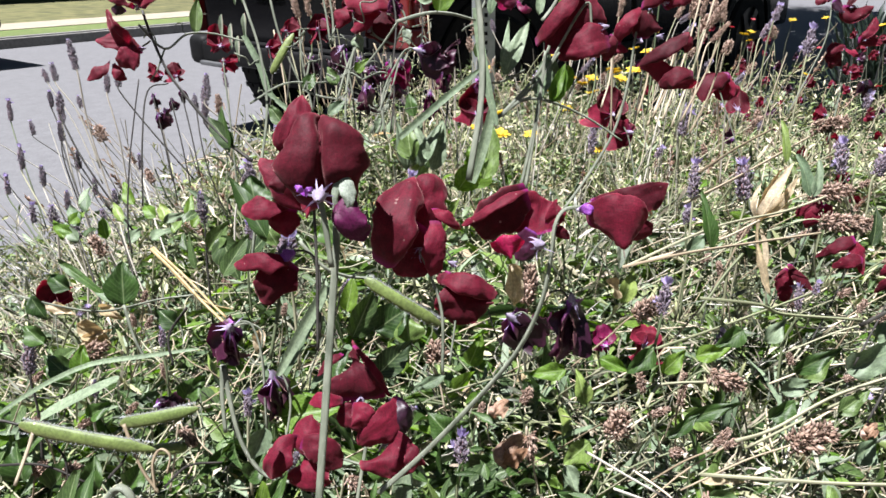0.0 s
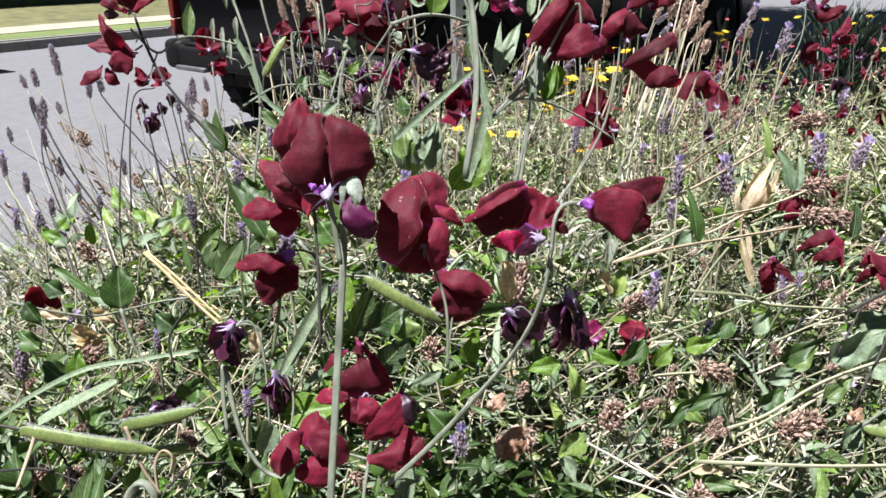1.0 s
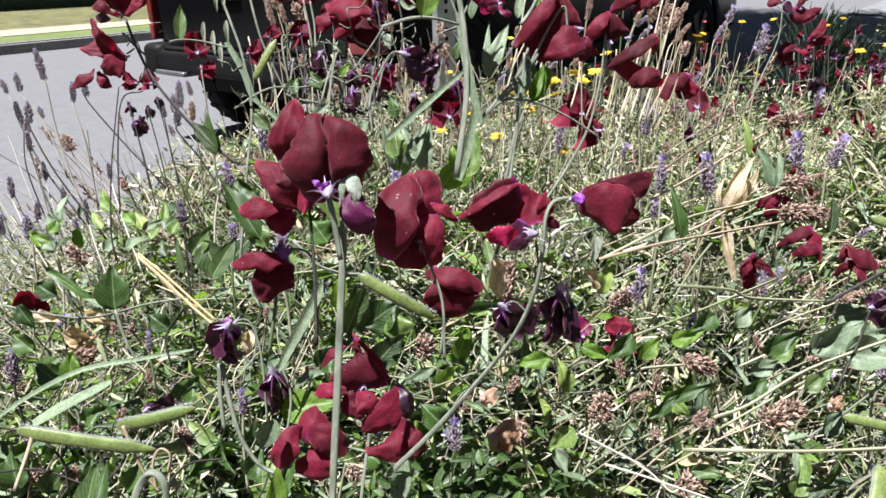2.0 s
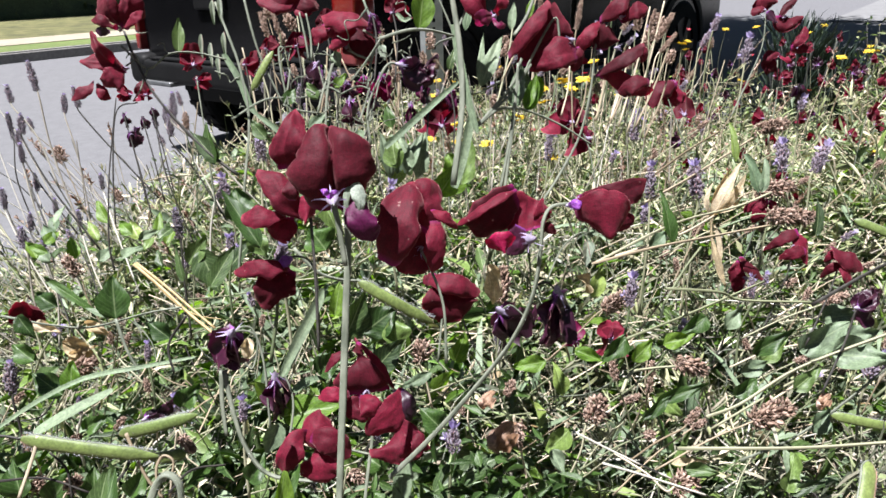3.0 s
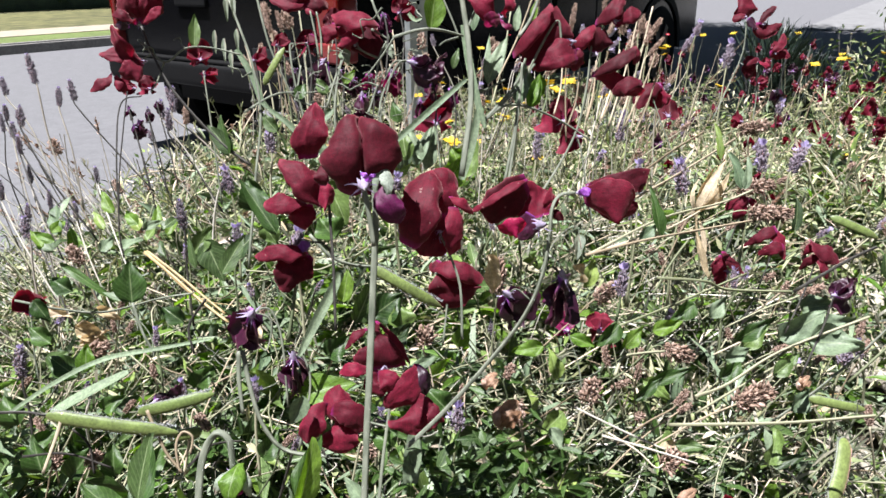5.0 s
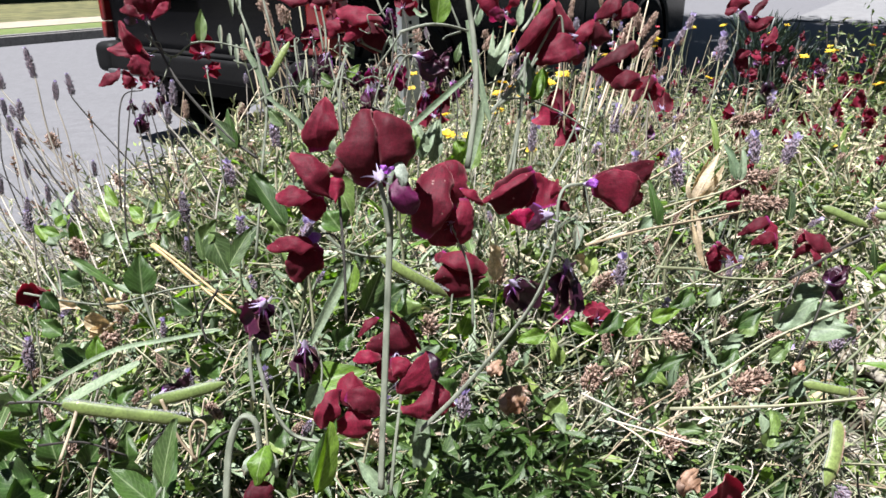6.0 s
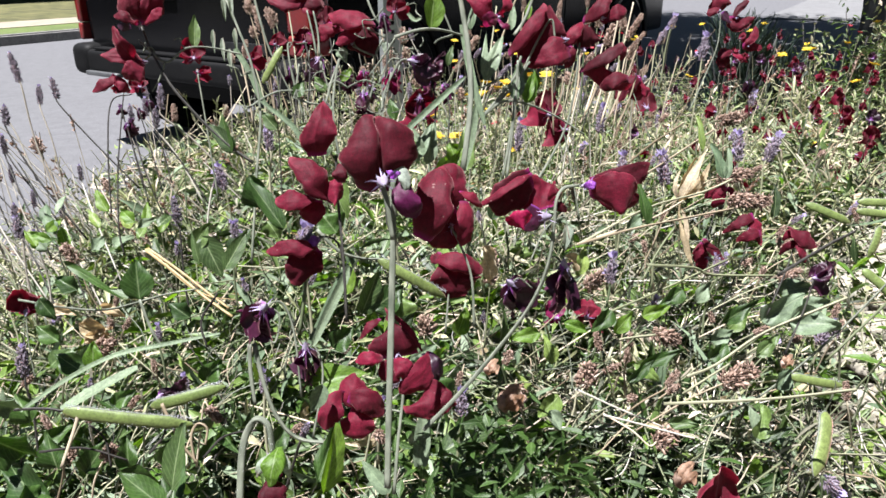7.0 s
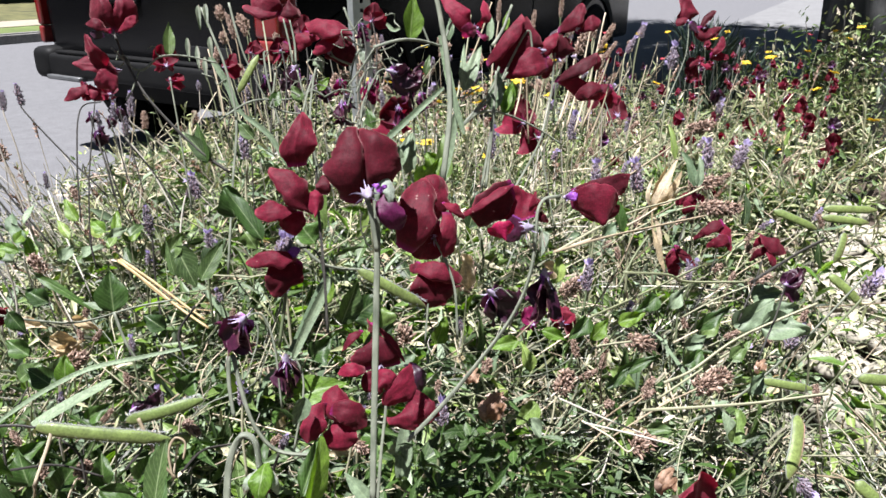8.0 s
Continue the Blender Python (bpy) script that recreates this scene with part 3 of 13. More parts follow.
def straw_cloud(name, pos, along, length, radius, mat, rg, bend=6.0):
    t, f = tube_template(4, bend)
    m = axes_of(pos, along, rg.normal(0, 1, pos.shape), length, radius, radius)
    return bulk(name, t, f, m, mat)


# ---- tubes, leaves, pods ----
def tube_mesh(name, pts, r0, r1, mat, sides=7, sub=6, ridge=0.0):
    """A tapering round stem on a smooth curve through pts."""
    p = [Vector(q) for q in pts]
    if len(p) == 2:
        p = [p[0], p[0].lerp(p[1], 0.5), p[1]]
    ext = [2 * p[0] - p[1]] + p + [2 * p[-1] - p[-2]]
    c = []
    for i in range(1, len(ext) - 2):
        a, b, d, e = ext[i - 1], ext[i], ext[i + 1], ext[i + 2]
        for k in range(sub):
            t = k / sub
            c.append(0.5 * ((2 * b) + (d - a) * t + (2 * a - 5 * b + 4 * d - e) * t * t + (3 * b - a - 3 * d + e) * t ** 3))
    c.append(p[-1])
    verts, faces = [], []
    up = Vector((0.3, 1, 0.2)).normalized()
    n = len(c)
    for i, q in enumerate(c):
        d = (c[min(i + 1, n - 1)] - c[max(i - 1, 0)]).normalized()
        x = d.cross(up).normalized()
        y = x.cross(d)
        r = r0 + (r1 - r0) * i / (n - 1)
        for k in range(sides):
            a = 2 * math.pi * k / sides
            rk = r * (1 + ridge * math.cos(3 * a + 0.15 * i))
            verts.append(q + (x * math.cos(a) + y * math.sin(a)) * rk)
    for i in range(n - 1):
        for k in range(sides):
            a, b = i * sides + k, i * sides + (k + 1) % sides
            faces.append((a, b, b + sides, a + sides))
    faces.append(tuple(range(sides - 1, -1, -1)))
    faces.append(tuple(range((n - 1) * sides, n * sides)))
    return mesh_from(name, verts, faces, mat)


def stem(parent, pts, r0, r1, mat=None, name="stem", label=""):
    return add(name, tube_mesh(name, pts, r0 * 0.75, r1 * 0.75, mat or M_STEM, 12, 6, 0.2), parent, label)


def fuzz(ob, count, length):
    """Fine white hairs standing off a stem."""
    r = random.Random(count)
    hv, hf = [], []
    for k in range(count):
        v = ob.data.vertices[r.randrange(len(ob.data.vertices))]
        side = v.normal.cross(Vector((r.uniform(-1, 1), r.uniform(-1, 1), r.uniform(-1, 1)))).normalized()
        p = v.co + side * r.uniform(-0.0006, 0.0006)
        d = v.normal + Vector((r.uniform(-0.4, 0.4), r.uniform(-0.4, 0.4), r.uniform(-0.4, 0.4)))
        hv += [p - side * 0.00006, p + side * 0.00006, p + d * length * r.uniform(0.4, 1.0)]
        hf.append((3 * k, 3 * k + 1, 3 * k + 2))
    add("down", mesh_from("down", hv, hf, M_HAIR), ob, "fine white down")


def basis(along, face):
    y = Vector(along).normalized()
    x = y.cross(Vector(face)).normalized()
    z = x.cross(y)
    return Matrix((x, y, z)).transposed()


def leaf(parent, base, tip, width, face=(0.1, -0.6, 1), fold=0.25, curl=0.1, mat=None, name="leaf", label="", wave=0.06, shape=0.74):
    """One leaf with a folded midrib, from base to tip; face: the way its upper side looks."""
    b, t = Vector(base), Vector(tip)
    length = (t - b).length
    m = basis(t - b, face)
    nu, nv = 8, 18
    sd = b.x * 91 + b.z * 57
    verts, faces, uvs = [], [], []
    for j in range(nv + 1):
        v = j / nv
        w = width * 0.53 * (math.sin(math.pi * v ** shape) ** 0.85) * (1 - 0.3 * v) * (1 + 0.07 * math.sin(11 * v + sd)) + width * 0.02
        for i in range(nu + 1):
            u = 2 * i / nu - 1
            z = abs(u) * w * fold * 1.6 - curl * length * (v - 0.3) ** 2 + wave * width * math.sin(7 * v + sd + 2 * u) * abs(u) + 0.05 * width * math.sin(19 * v - 5 * abs(u) + sd) * abs(u) * (1.2 - abs(u)) + 0.05 * length * math.sin(4 * v + sd) * u
            verts.append(b + m @ Vector((u * w, v * length, z)))
            uvs.append(((u + 1) / 2, v))
    for j in range(nv):
        for i in range(nu):
            a = j * (nu + 1) + i
            faces.append((a, a + 1, a + nu + 2, a + nu + 1))
    ob = add(name, mesh_from(name, verts, faces, mat or M_LEAF, uvs=uvs), parent, label)
    return ob


def blade(parent, pts, width, face=(0, -0.5, 1), mat=None, name="leaf", label=""):
    """A long strap leaf or flattened winged stem along pts."""
    p = [Vector(q) for q in pts]
    n = 16
    verts, faces, uvs = [], [], []
    for j in range(n + 1):
        t = j / n * (len(p) - 1)
        i = min(int(t), len(p) - 2)
        a, b = p[max(i - 1, 0)], p[i]
        c, e = p[i + 1], p[min(i + 2, len(p) - 1)]
        f = t - i
        q = 0.5 * ((2 * b) + (c - a) * f + (2 * a - 5 * b + 4 * c - e) * f * f + (3 * b - a - 3 * c + e) * f ** 3)
        d = (c - b).normalized()
        x = d.cross(Vector(face)).normalized()
        z = x.cross(d)
        w = width * 0.5 * (0.35 + 0.65 * math.sin(math.pi * min(1, 0.12 + 0.88 * j / n)) ** 0.6)
        for u in (-1, -0.5, 0, 0.5, 1):
            verts.append(q + x * u * w + z * (abs(u) * w * 0.35))
            uvs.append(((u + 1) / 2, j / n))
    for j in range(n):
        for i in range(4):
            a = j * 5 + i
            faces.append((a, a + 1, a + 6, a + 5))
    return add(name, mesh_from(name, verts, faces, mat or M_LEAF_GREY, uvs=uvs), parent, label)


def pod(parent, base, tip, breadth, face=(0, -1, 0.3), sag=0.06, hairs=160, label=""):
    """A flat downy pea pod with bulging seeds and a pointed beak."""
    b, t = Vector(base), Vector(tip)
    width = breadth * 0.8
    length = (t - b).length
    m = basis(t - b, face)
    n, k = 30, 12
    verts, faces, uvs = [], [], []
    for j in range(n + 1):
        v = j / n
        w = width * 0.5 * min(1, (v / 0.12) ** 0.6 if v < 0.12 else 1, ((1 - v) / 0.2) ** 0.75 if v > 0.8 else 1) + 0.0003
        seed_b = 0.88 + 0.12 * math.sin(math.pi * 8 * v) ** 2
        for i in range(k):
            a = 2 * math.pi * i / k
            verts.append(b + m @ Vector((w * math.cos(a), v * length, w * 0.5 * seed_b * math.sin(a) + sag * length * math.sin(math.pi * v))))
            uvs.append((i / k, v))
    for j in range(n):
        for i in range(k):
            a, c = j * k + i, j * k + (i + 1) % k
            faces.append((a, c, c + k, a + k))
    ob = add("pod", mesh_from("pod", verts, faces, M_POD, uvs=uvs), parent, label)
    top = 0.0 if (m @ Vector((1, 0, 0))).z > 0 else math.pi
    for edge in (top, top + math.pi):
        seam = [b + m @ Vector((width * 0.5 * 1.0 * math.cos(edge) * min(1, (q / 10 / 0.12) ** 0.6, ((1 - q / 10) / 0.2) ** 0.75), q / 10 * length, sag * length * math.sin(math.pi * q / 10))) for q in range(11)]
        rr = breadth * (0.07 if edge == top else 0.04)
        add("seam", tube_mesh("seam", seam, rr, rr * 0.6, M_STEM if edge == top else M_LEAF, 6, 3), ob, "pale downy seam")
    if hairs:
        rg = np.random.default_rng(int(abs(b.x * 1e4)) + 7)
        hv, hf = [], []
        for q in range(hairs * 2):
            v, a = rg.uniform(0.03, 0.97), (top if rg.random() < 0.75 else top + math.pi) + rg.normal(0, 0.45)
            w = width * 0.5
            c = b + m @ Vector((w * math.cos(a) * 0.98, v * length, w * 0.4 * math.sin(a) + sag * length * math.sin(math.pi * v)))
            d = m @ Vector((math.cos(a), rg.normal(0, 0.3), math.sin(a) * 0.8 + rg.normal(0, 0.2)))
            e = m @ Vector((0, 1, 0))
            hv += [c - e * 0.00007, c + e * 0.00007, c + d.normalized() * rg.uniform(0.0008, 0.0019)]
            hf.append((len(hv) - 3, len(hv) - 2, len(hv) - 1))
        add("down", mesh_from("down", hv, hf, M_HAIR), ob, "fine white down")
    return ob


def spiral(parent, start, way, size, turns=1.5, r=0.0005):
    """A coiling tendril."""
    s, w = Vector(start), Vector(way).normalized()
    x = w.cross(Vector((0.2, 0.9, 0.3))).normalized()
    y = x.cross(w)
    pts = [s]
    n = 12
    for i in range(1, n + 1):
        t = i / n
        a = turns * 2 * math.pi * t
        rad = size * 0.28 * t
        pts.append(s + w * size * (t ** 0.7) + x * rad * math.sin(a) + y * rad * (1 - math.cos(a)) * 0.6)
    return add("tendril", tube_mesh("tendril", pts, r, r * 0.5, M_STEM, 5, 3), parent)


# ---- sweet pea flowers ----
def petal_grid(name, fn, nu, nv, mat):
    verts, faces, uvs = [], [], []
    for j in range(nv + 1):
        for i in range(nu + 1):
            u, v = 2 * i / nu - 1, j / nv
            verts.append(fn(u, v))
            uvs.append(((u + 1) / 2, v))
    for j in range(nv):
        for i in range(nu):
            a = j * (nu + 1) + i
            faces.append((a, a + 1, a + nu + 2, a + nu + 1))
    return mesh_from(name, verts, faces, mat, uvs=uvs)


def sepal_teeth(base, cr, size, r):
    """Pale narrow curling teeth round the throat."""
    tv, tf = [], []
    for q in range(7):
        a = 2 * math.pi * q / 7 + r.uniform(-0.2, 0.5)
        out = Vector((math.cos(a), 0, math.sin(a)))
        p = out * cr + Vector((0, 0.05 * size, 0))
        L, bend, el = size * r.uniform(0.1, 0.22), r.uniform(-2.4, 2.0), r.uniform(0.5, 1.1)
        e = out.cross(Vector((0, 1, 0))).normalized() * size * 0.014
        i = len(tv)
        for k in range(6):
            w = 1 - k / 5.3
            tv += [p - e * w, p + e * w]
            el += bend / 5
            p = p + (out * math.sin(el) + Vector((0, math.cos(el), 0)) + e * r.uniform(-9, 9) / size * 0.4) * L / 5
        tf += [(i + 2 * k, i + 2 * k + 1, i + 2 * k + 3, i + 2 * k + 2) for k in range(5)]
    add("sepal_teeth", mesh_from("sepal_teeth", tv, tf, M_STAMEN), base, "pale lilac sepal teeth")


def petal(base, pts, width, face, mat=None, cup=0.9, shape=0.7, ruffle=0.1):
    """One free petal of a flower: bends along three points, bulges to its face by cup, widest
    at a share that shape sets, with waved edges."""
    inv = base.matrix_basis.inverted()
    a, b, c = (inv @ Vector(q) for q in pts)
    b = 2 * b - 0.5 * (a + c)
    fc = inv.to_3x3() @ Vector(face)
    nu, nv = 18, 16
    off = Vector((a.x * 900, c.z * 700, width * 3000))
    ph = off.x % 6.28
    wide = 0.28 + 0.6 * (shape - 0.4)
    verts, faces, uvs = [], [], []
    for j in range(nv + 1):
        v = j / nv
        q = a * (1 - v) ** 2 + b * 2 * v * (1 - v) + c * v * v
        d = ((b - a) * (1 - v) + (c - b) * v).normalized()
        x = d.cross(fc).normalized()
        z = x.cross(d)
        if v < wide:
            w = width * 0.54 * (0.3 + 0.7 * math.sin(math.pi / 2 * v / wide) ** 0.8)
        else:
            w = width * 0.54 * (0.04 + 0.96 * (1 - ((v - wide) / (1 - wide)) ** 1.7) ** 0.55)
        wl = w * (1 + 0.26 * math.sin(4.3 * v + ph) + 0.06 * math.sin(13 * v + 2 * ph))
        wr = w * (1 + 0.26 * math.sin(3.7 * v + 2.1 * ph + 1) + 0.06 * math.sin(15 * v + ph))
        u0 = 0.3 * math.sin(2.3 * ph) + 0.25 * (v - 0.5) * math.cos(ph)
        for i in range(nu + 1):
            u = 2 * i / nu - 1
            ww = wl if u < 0 else wr
            edge = max(0.0, abs(u) - 0.65) / 0.35
            px = ww * u * (1 - 0.12 * abs(cup) * u * u)
            pz = -0.3 * cup * w * (math.sqrt((u - u0) ** 2 + 0.012) + 0.35 * u * u)
            pz += w * edge * edge * 0.22 * math.sin(5 * v + 3 * ph + u)
            pz += ruffle * w * abs(u) ** 1.5 * math.sin(8 * v + ph + (2 if u > 0 else 0))
            p = q + x * px + z * pz + d * (0.6 * w * (0.55 - 0.55 * u * u + 0.18 * math.sin(4 * u + ph)) * v ** 3)
            nz = noise.noise_vector(p * (2.6 / width) + off) * width * 0.1 + noise.noise_vector(p * (7.0 / width) + off) * width * (0.03 + 0.13 * ruffle * ruffle)
            verts.append(p + nz * (0.2 + v))
            uvs.append(((u + 1) / 2, 0.06 + 0.94 * v))
    for j in range(nv):
        for i in range(nu):
            k = j * (nu + 1) + i
            faces.append((k, k + 1, k + nu + 2, k + nu + 1))
    return add("petal", mesh_from("petal", verts, faces, mat or M_PETAL, uvs=uvs), base)


def rolled(base, pts, left, right, face, fold=0, roll=(0, 0), mat=None, name="petal"):
    """One petal along three points: left and right are its half breadths at four shares of its length, fold the
    degrees by which its halves rise from the middle line, roll how far each edge then turns (negative: back)."""
    inv = base.matrix_basis.inverted()
    a, b, c = (inv @ Vector(q) for q in pts)
    b = 2 * b - 0.5 * (a + c)
    fc = inv.to_3x3() @ Vector(face)
    nu, nv, steps = 24, 20, 8
    size = max(max(left), max(right))
    off = Vector((a.x * 900, c.z * 700, size * 3000))
    ph = off.x % 6.28

    def breadth(w, v):
        t = v * 3
        i = min(int(t), 2)
        k = t - i
        p0, p1, p2, p3 = w[max(i - 1, 0)], w[i], w[i + 1], w[min(i + 2, 3)]
        q = 0.5 * (2 * p1 + (p2 - p0) * k + (2 * p0 - 5 * p1 + 4 * p2 - p3) * k * k + (3 * p1 - p0 - 3 * p2 + p3) * k ** 3)
        return max(q, 0.0002) * min(1.0, (max(0.0, 1.0 - v) / 0.1) ** 0.5 + 0.04)

    reach = []
    for turn in roll:
        across, most = 0.0, 0.4
        for k in range(steps):
            s = (k + 0.5) / steps
            across += math.cos(radians(fold * math.exp(-16 * s * s) + turn * (0.2 * s + 1.0 * s ** 4))) / steps
            most = max(most, across)
        reach.append(most)
    verts, faces, uvs = [], [], []
    for j in range(nv + 1):
        v = 1 - (1 - j / nv) ** 1.25
        q = a * (1 - v) ** 2 + b * 2 * v * (1 - v) + c * v * v
        d = ((b - a) * (1 - v) + (c - b) * v).normalized()
        x = d.cross(fc).normalized()
        z = x.cross(d)
        wl, wr = breadth(left, v), breadth(right, v)
        for i in range(nu + 1):
            u = 2 * i / nu - 1
            w, turn = (wl, roll[0]) if u < 0 else (wr, roll[1])
            w *= 1 + 0.06 * math.sin(8 * v + ph + 2 * u) + 0.045 * math.sin(17 * v + 2 * ph) + 0.02 * math.sin(37 * v + ph)
            px = pz = 0.0
            for k in range(steps):
                s = (k + 0.5) / steps * abs(u)
                ang = radians(fold * math.exp(-16 * s * s) + turn * (0.2 * s + 1.0 * s ** 4))
                px += math.cos(ang) * abs(u) / steps
                pz += math.sin(ang) * abs(u) / steps
            px, pz = px / reach[u > 0], pz / reach[u > 0]
            pz += 0.18 * abs(u) ** 2 * math.sin(7 * v + ph + 2.2 * (u > 0)) + 0.05 * abs(u) * math.sin(15 * v + 2 * ph + 3 * u) + 0.06 * abs(u) ** 4 * math.sin(25 * v + ph)
            p = q + x * math.copysign(px * w, u) + z * pz * w
            n1 = noise.noise_vector(p * (1.3 / size) + off) * size * 0.17
            n2 = noise.noise_vector(p * (4.0 / size) + off) * size * 0.045
            n3 = z * noise.noise(p * (12.0 / size) + off) * size * 0.02
            verts.append(p + (n1 + n2 + n3) * (0.35 + 0.65 * v))
            uvs.append(((u + 1) / 2, 0.06 + 0.94 * v))
    for j in range(nv):
        for i in range(nu):
            k = j * (nu + 1) + i
            faces.append((k, k + 1, k + nu + 2, k + nu + 1))
    return add(name, mesh_from(name, verts, faces, mat or M_PETAL, uvs=uvs), base)


def flower(parent, at, yaw, pitch, roll, size, fold=15, lift=75, curl=0.25, wing=0.55, kind="open", seed=1, roll_edge=-95, ruffle=0.16, tone=None):
    """One pea flower at its calyx. It looks along +y turned by yaw, pitch, roll; size: breadth of the
    standard petal; fold: degrees by which its halves close forward (negative: swept back); lift: degrees
    by which the standard stands up; wing: breadth of the two wings against the standard."""
    r = random.Random(seed)
    off = Vector((r.uniform(0, 50), r.uniform(0, 50), r.uniform(0, 50)))
    body_mat = tone or {"wilt": M_WILT, "magenta": M_MAGENTA}.get(kind, M_PETAL)
    wing_mat = tone or {"open": M_WING, "wilt": M_WILT, "magenta": M_MAGENTA}.get(kind, M_PETAL)
    crumple = {"wilt": 0.1, "magenta": 0.04, "bud": 0.018}.get(kind, 0.036)
    ph = (r.uniform(0, 6.28), r.uniform(0, 6.28))
    m = Matrix.Translation(at) @ Matrix.Rotation(radians(yaw), 4, "Z") @ Matrix.Rotation(radians(pitch), 4, "X") @ Matrix.Rotation(radians(roll), 4, "Y")
    # calyx: a small bell of five teeth on a bent pedicel
    verts, faces = [], []
    cr, k, rows = size * 0.072, 30, 5
    for j in range(rows + 1):
        t = j / rows
        rad = cr * (0.22 + 0.8 * t ** 0.8)
        for i in range(k):
            a = 2 * math.pi * i / k
            tooth = (0.5 + 0.5 * math.cos(5 * a)) ** 3.5 * t
            y = size * (-0.1 + 0.15 * t + 0.1 * tooth * t)
            rr = rad * (1 + 0.3 * tooth * (1 if kind != "bud" else 0.1))
            verts.append((rr * math.cos(a), y, rr * math.sin(a)))
    for j in range(rows):
        for i in range(k):
            a, b = j * k + i, j * k + (i + 1) % k
            faces.append((a, b, b + k, a + k))
    base = add("flower", mesh_from("flower", verts, faces, M_CALYX), parent, m=m)
    if kind == "wilt":
        base["label"] = "wilted violet-black flower"
    if kind == "calyx":
        sepal_teeth(base, cr, size, r)
        return base
    f = radians(fold)
    lf = radians(lift)
    H, W = size * 0.86, size * 0.5

    re = radians(roll_edge)

    def half(q, v):
        """Across and forward, as shares of the half breadth, of a half petal that bends as it goes out."""
        across = fwd = 0.0
        n = 6
        for k in range(n):
            c = (k + 0.5) / n * q
            a = (f + re * c * c) * (1.0 if kind in ("bud", "wilt") else 0.35 + 0.65 * v)
            across += math.cos(a) * q / n
            fwd += math.sin(a) * q / n
        return across, fwd

    def standard(u, v):
        w = W * (math.sin(math.pi * (0.06 + 0.80 * v ** 0.8)) ** 0.75) * (1 if v > 0.08 else 0.45)
        notch = 0.06 * math.exp(-(u / 0.13) ** 2) * v ** 6
        top = v - notch - 0.12 * (u * u) * v
        across, fwd = half(abs(u), v)
        x = math.copysign(across * w, u)
        fwd += ruffle * abs(u) ** 1.6 * math.sin(7.5 * v + 1.2 * abs(u) + ph[u > 0]) * (0.3 + v)
        fwd = fwd * w - 0.05 * size * math.exp(-(u / 0.13) ** 2) * (1 - v)
        bend = min(1.0, v / 0.28)
        th = lf * bend
        top -= 0.28
        top = max(0, top)
        back = curl * top * top * 1.6
        yy = H * (min(v, 0.28) * math.cos(th * 0.5) + top * math.cos(th)) - H * back * math.sin(th) + fwd * math.sin(th)
        zz = H * (min(v, 0.28) * math.sin(th * 0.5) + top * math.sin(th)) + H * back * math.cos(th) - fwd * math.cos(th)
        p = Vector((x, yy, zz))
        nz = noise.noise_vector(p * (3.2 / size) + off)
        fine = noise.noise_vector(p * ((14 if kind == "wilt" else 8) / size) + off)
        return p + nz * size * crumple * (0.4 + v) * 1.6 + fine * size * crumple * (0.9 if kind == "wilt" else 0.3) * v

    add("standard_petal", petal_grid("standard_petal", standard, 24, 16, body_mat), base)
    for side in (() if kind == "bud" else (-1, 1)):
        gap = r.uniform(0.15, 0.45) if kind == "open" else 0.08

        def wing_fn(u, v, side=side, spread=gap):
            w = size * wing * 0.5 * math.sin(math.pi * min(0.97, 0.04 + 0.86 * v ** 0.75)) ** 0.7
            L = size * (0.62 if kind != "bud" else 0.4)
            y = L * v
            x = side * size * (0.03 + spread * 0.9 * v ** 1.3 + 0.1 * u * u * v)
            z = u * w - 0.18 * size * v * v
            p = Vector((x + side * (0.35 * w * max(0, -u) * v + 0.1 * size * u * math.sin(6 * v + ph[0])), y, z))
            return p + noise.noise_vector(p * (4 / size) + off + Vector((side * 5, 0, 0))) * size * crumple * 1.5 * (0.3 + v)

        add("wing_petal", petal_grid("wing_petal", wing_fn, 8, 9, wing_mat), base)

    def keel(u, v):
        a = u * 0.9
        rad = size * 0.12 * math.sin(math.pi * (0.1 + 0.85 * v))
        return Vector((rad * math.sin(a), size * 0.42 * v, -rad * math.cos(a) - 0.05 * size * v + size * 0.22 * v * v))

    if kind != "bud":
        add("keel", petal_grid("keel", keel, 6, 7, M_MAGENTA if kind != "wilt" else M_WILT), base)
    sepal_teeth(base, cr, size, r)
    return base


def spray(label, category="flower"):
    ob = empty("sweet_pea_spray")
    return tagged(ob, label, category, "sweet peas in the bed")


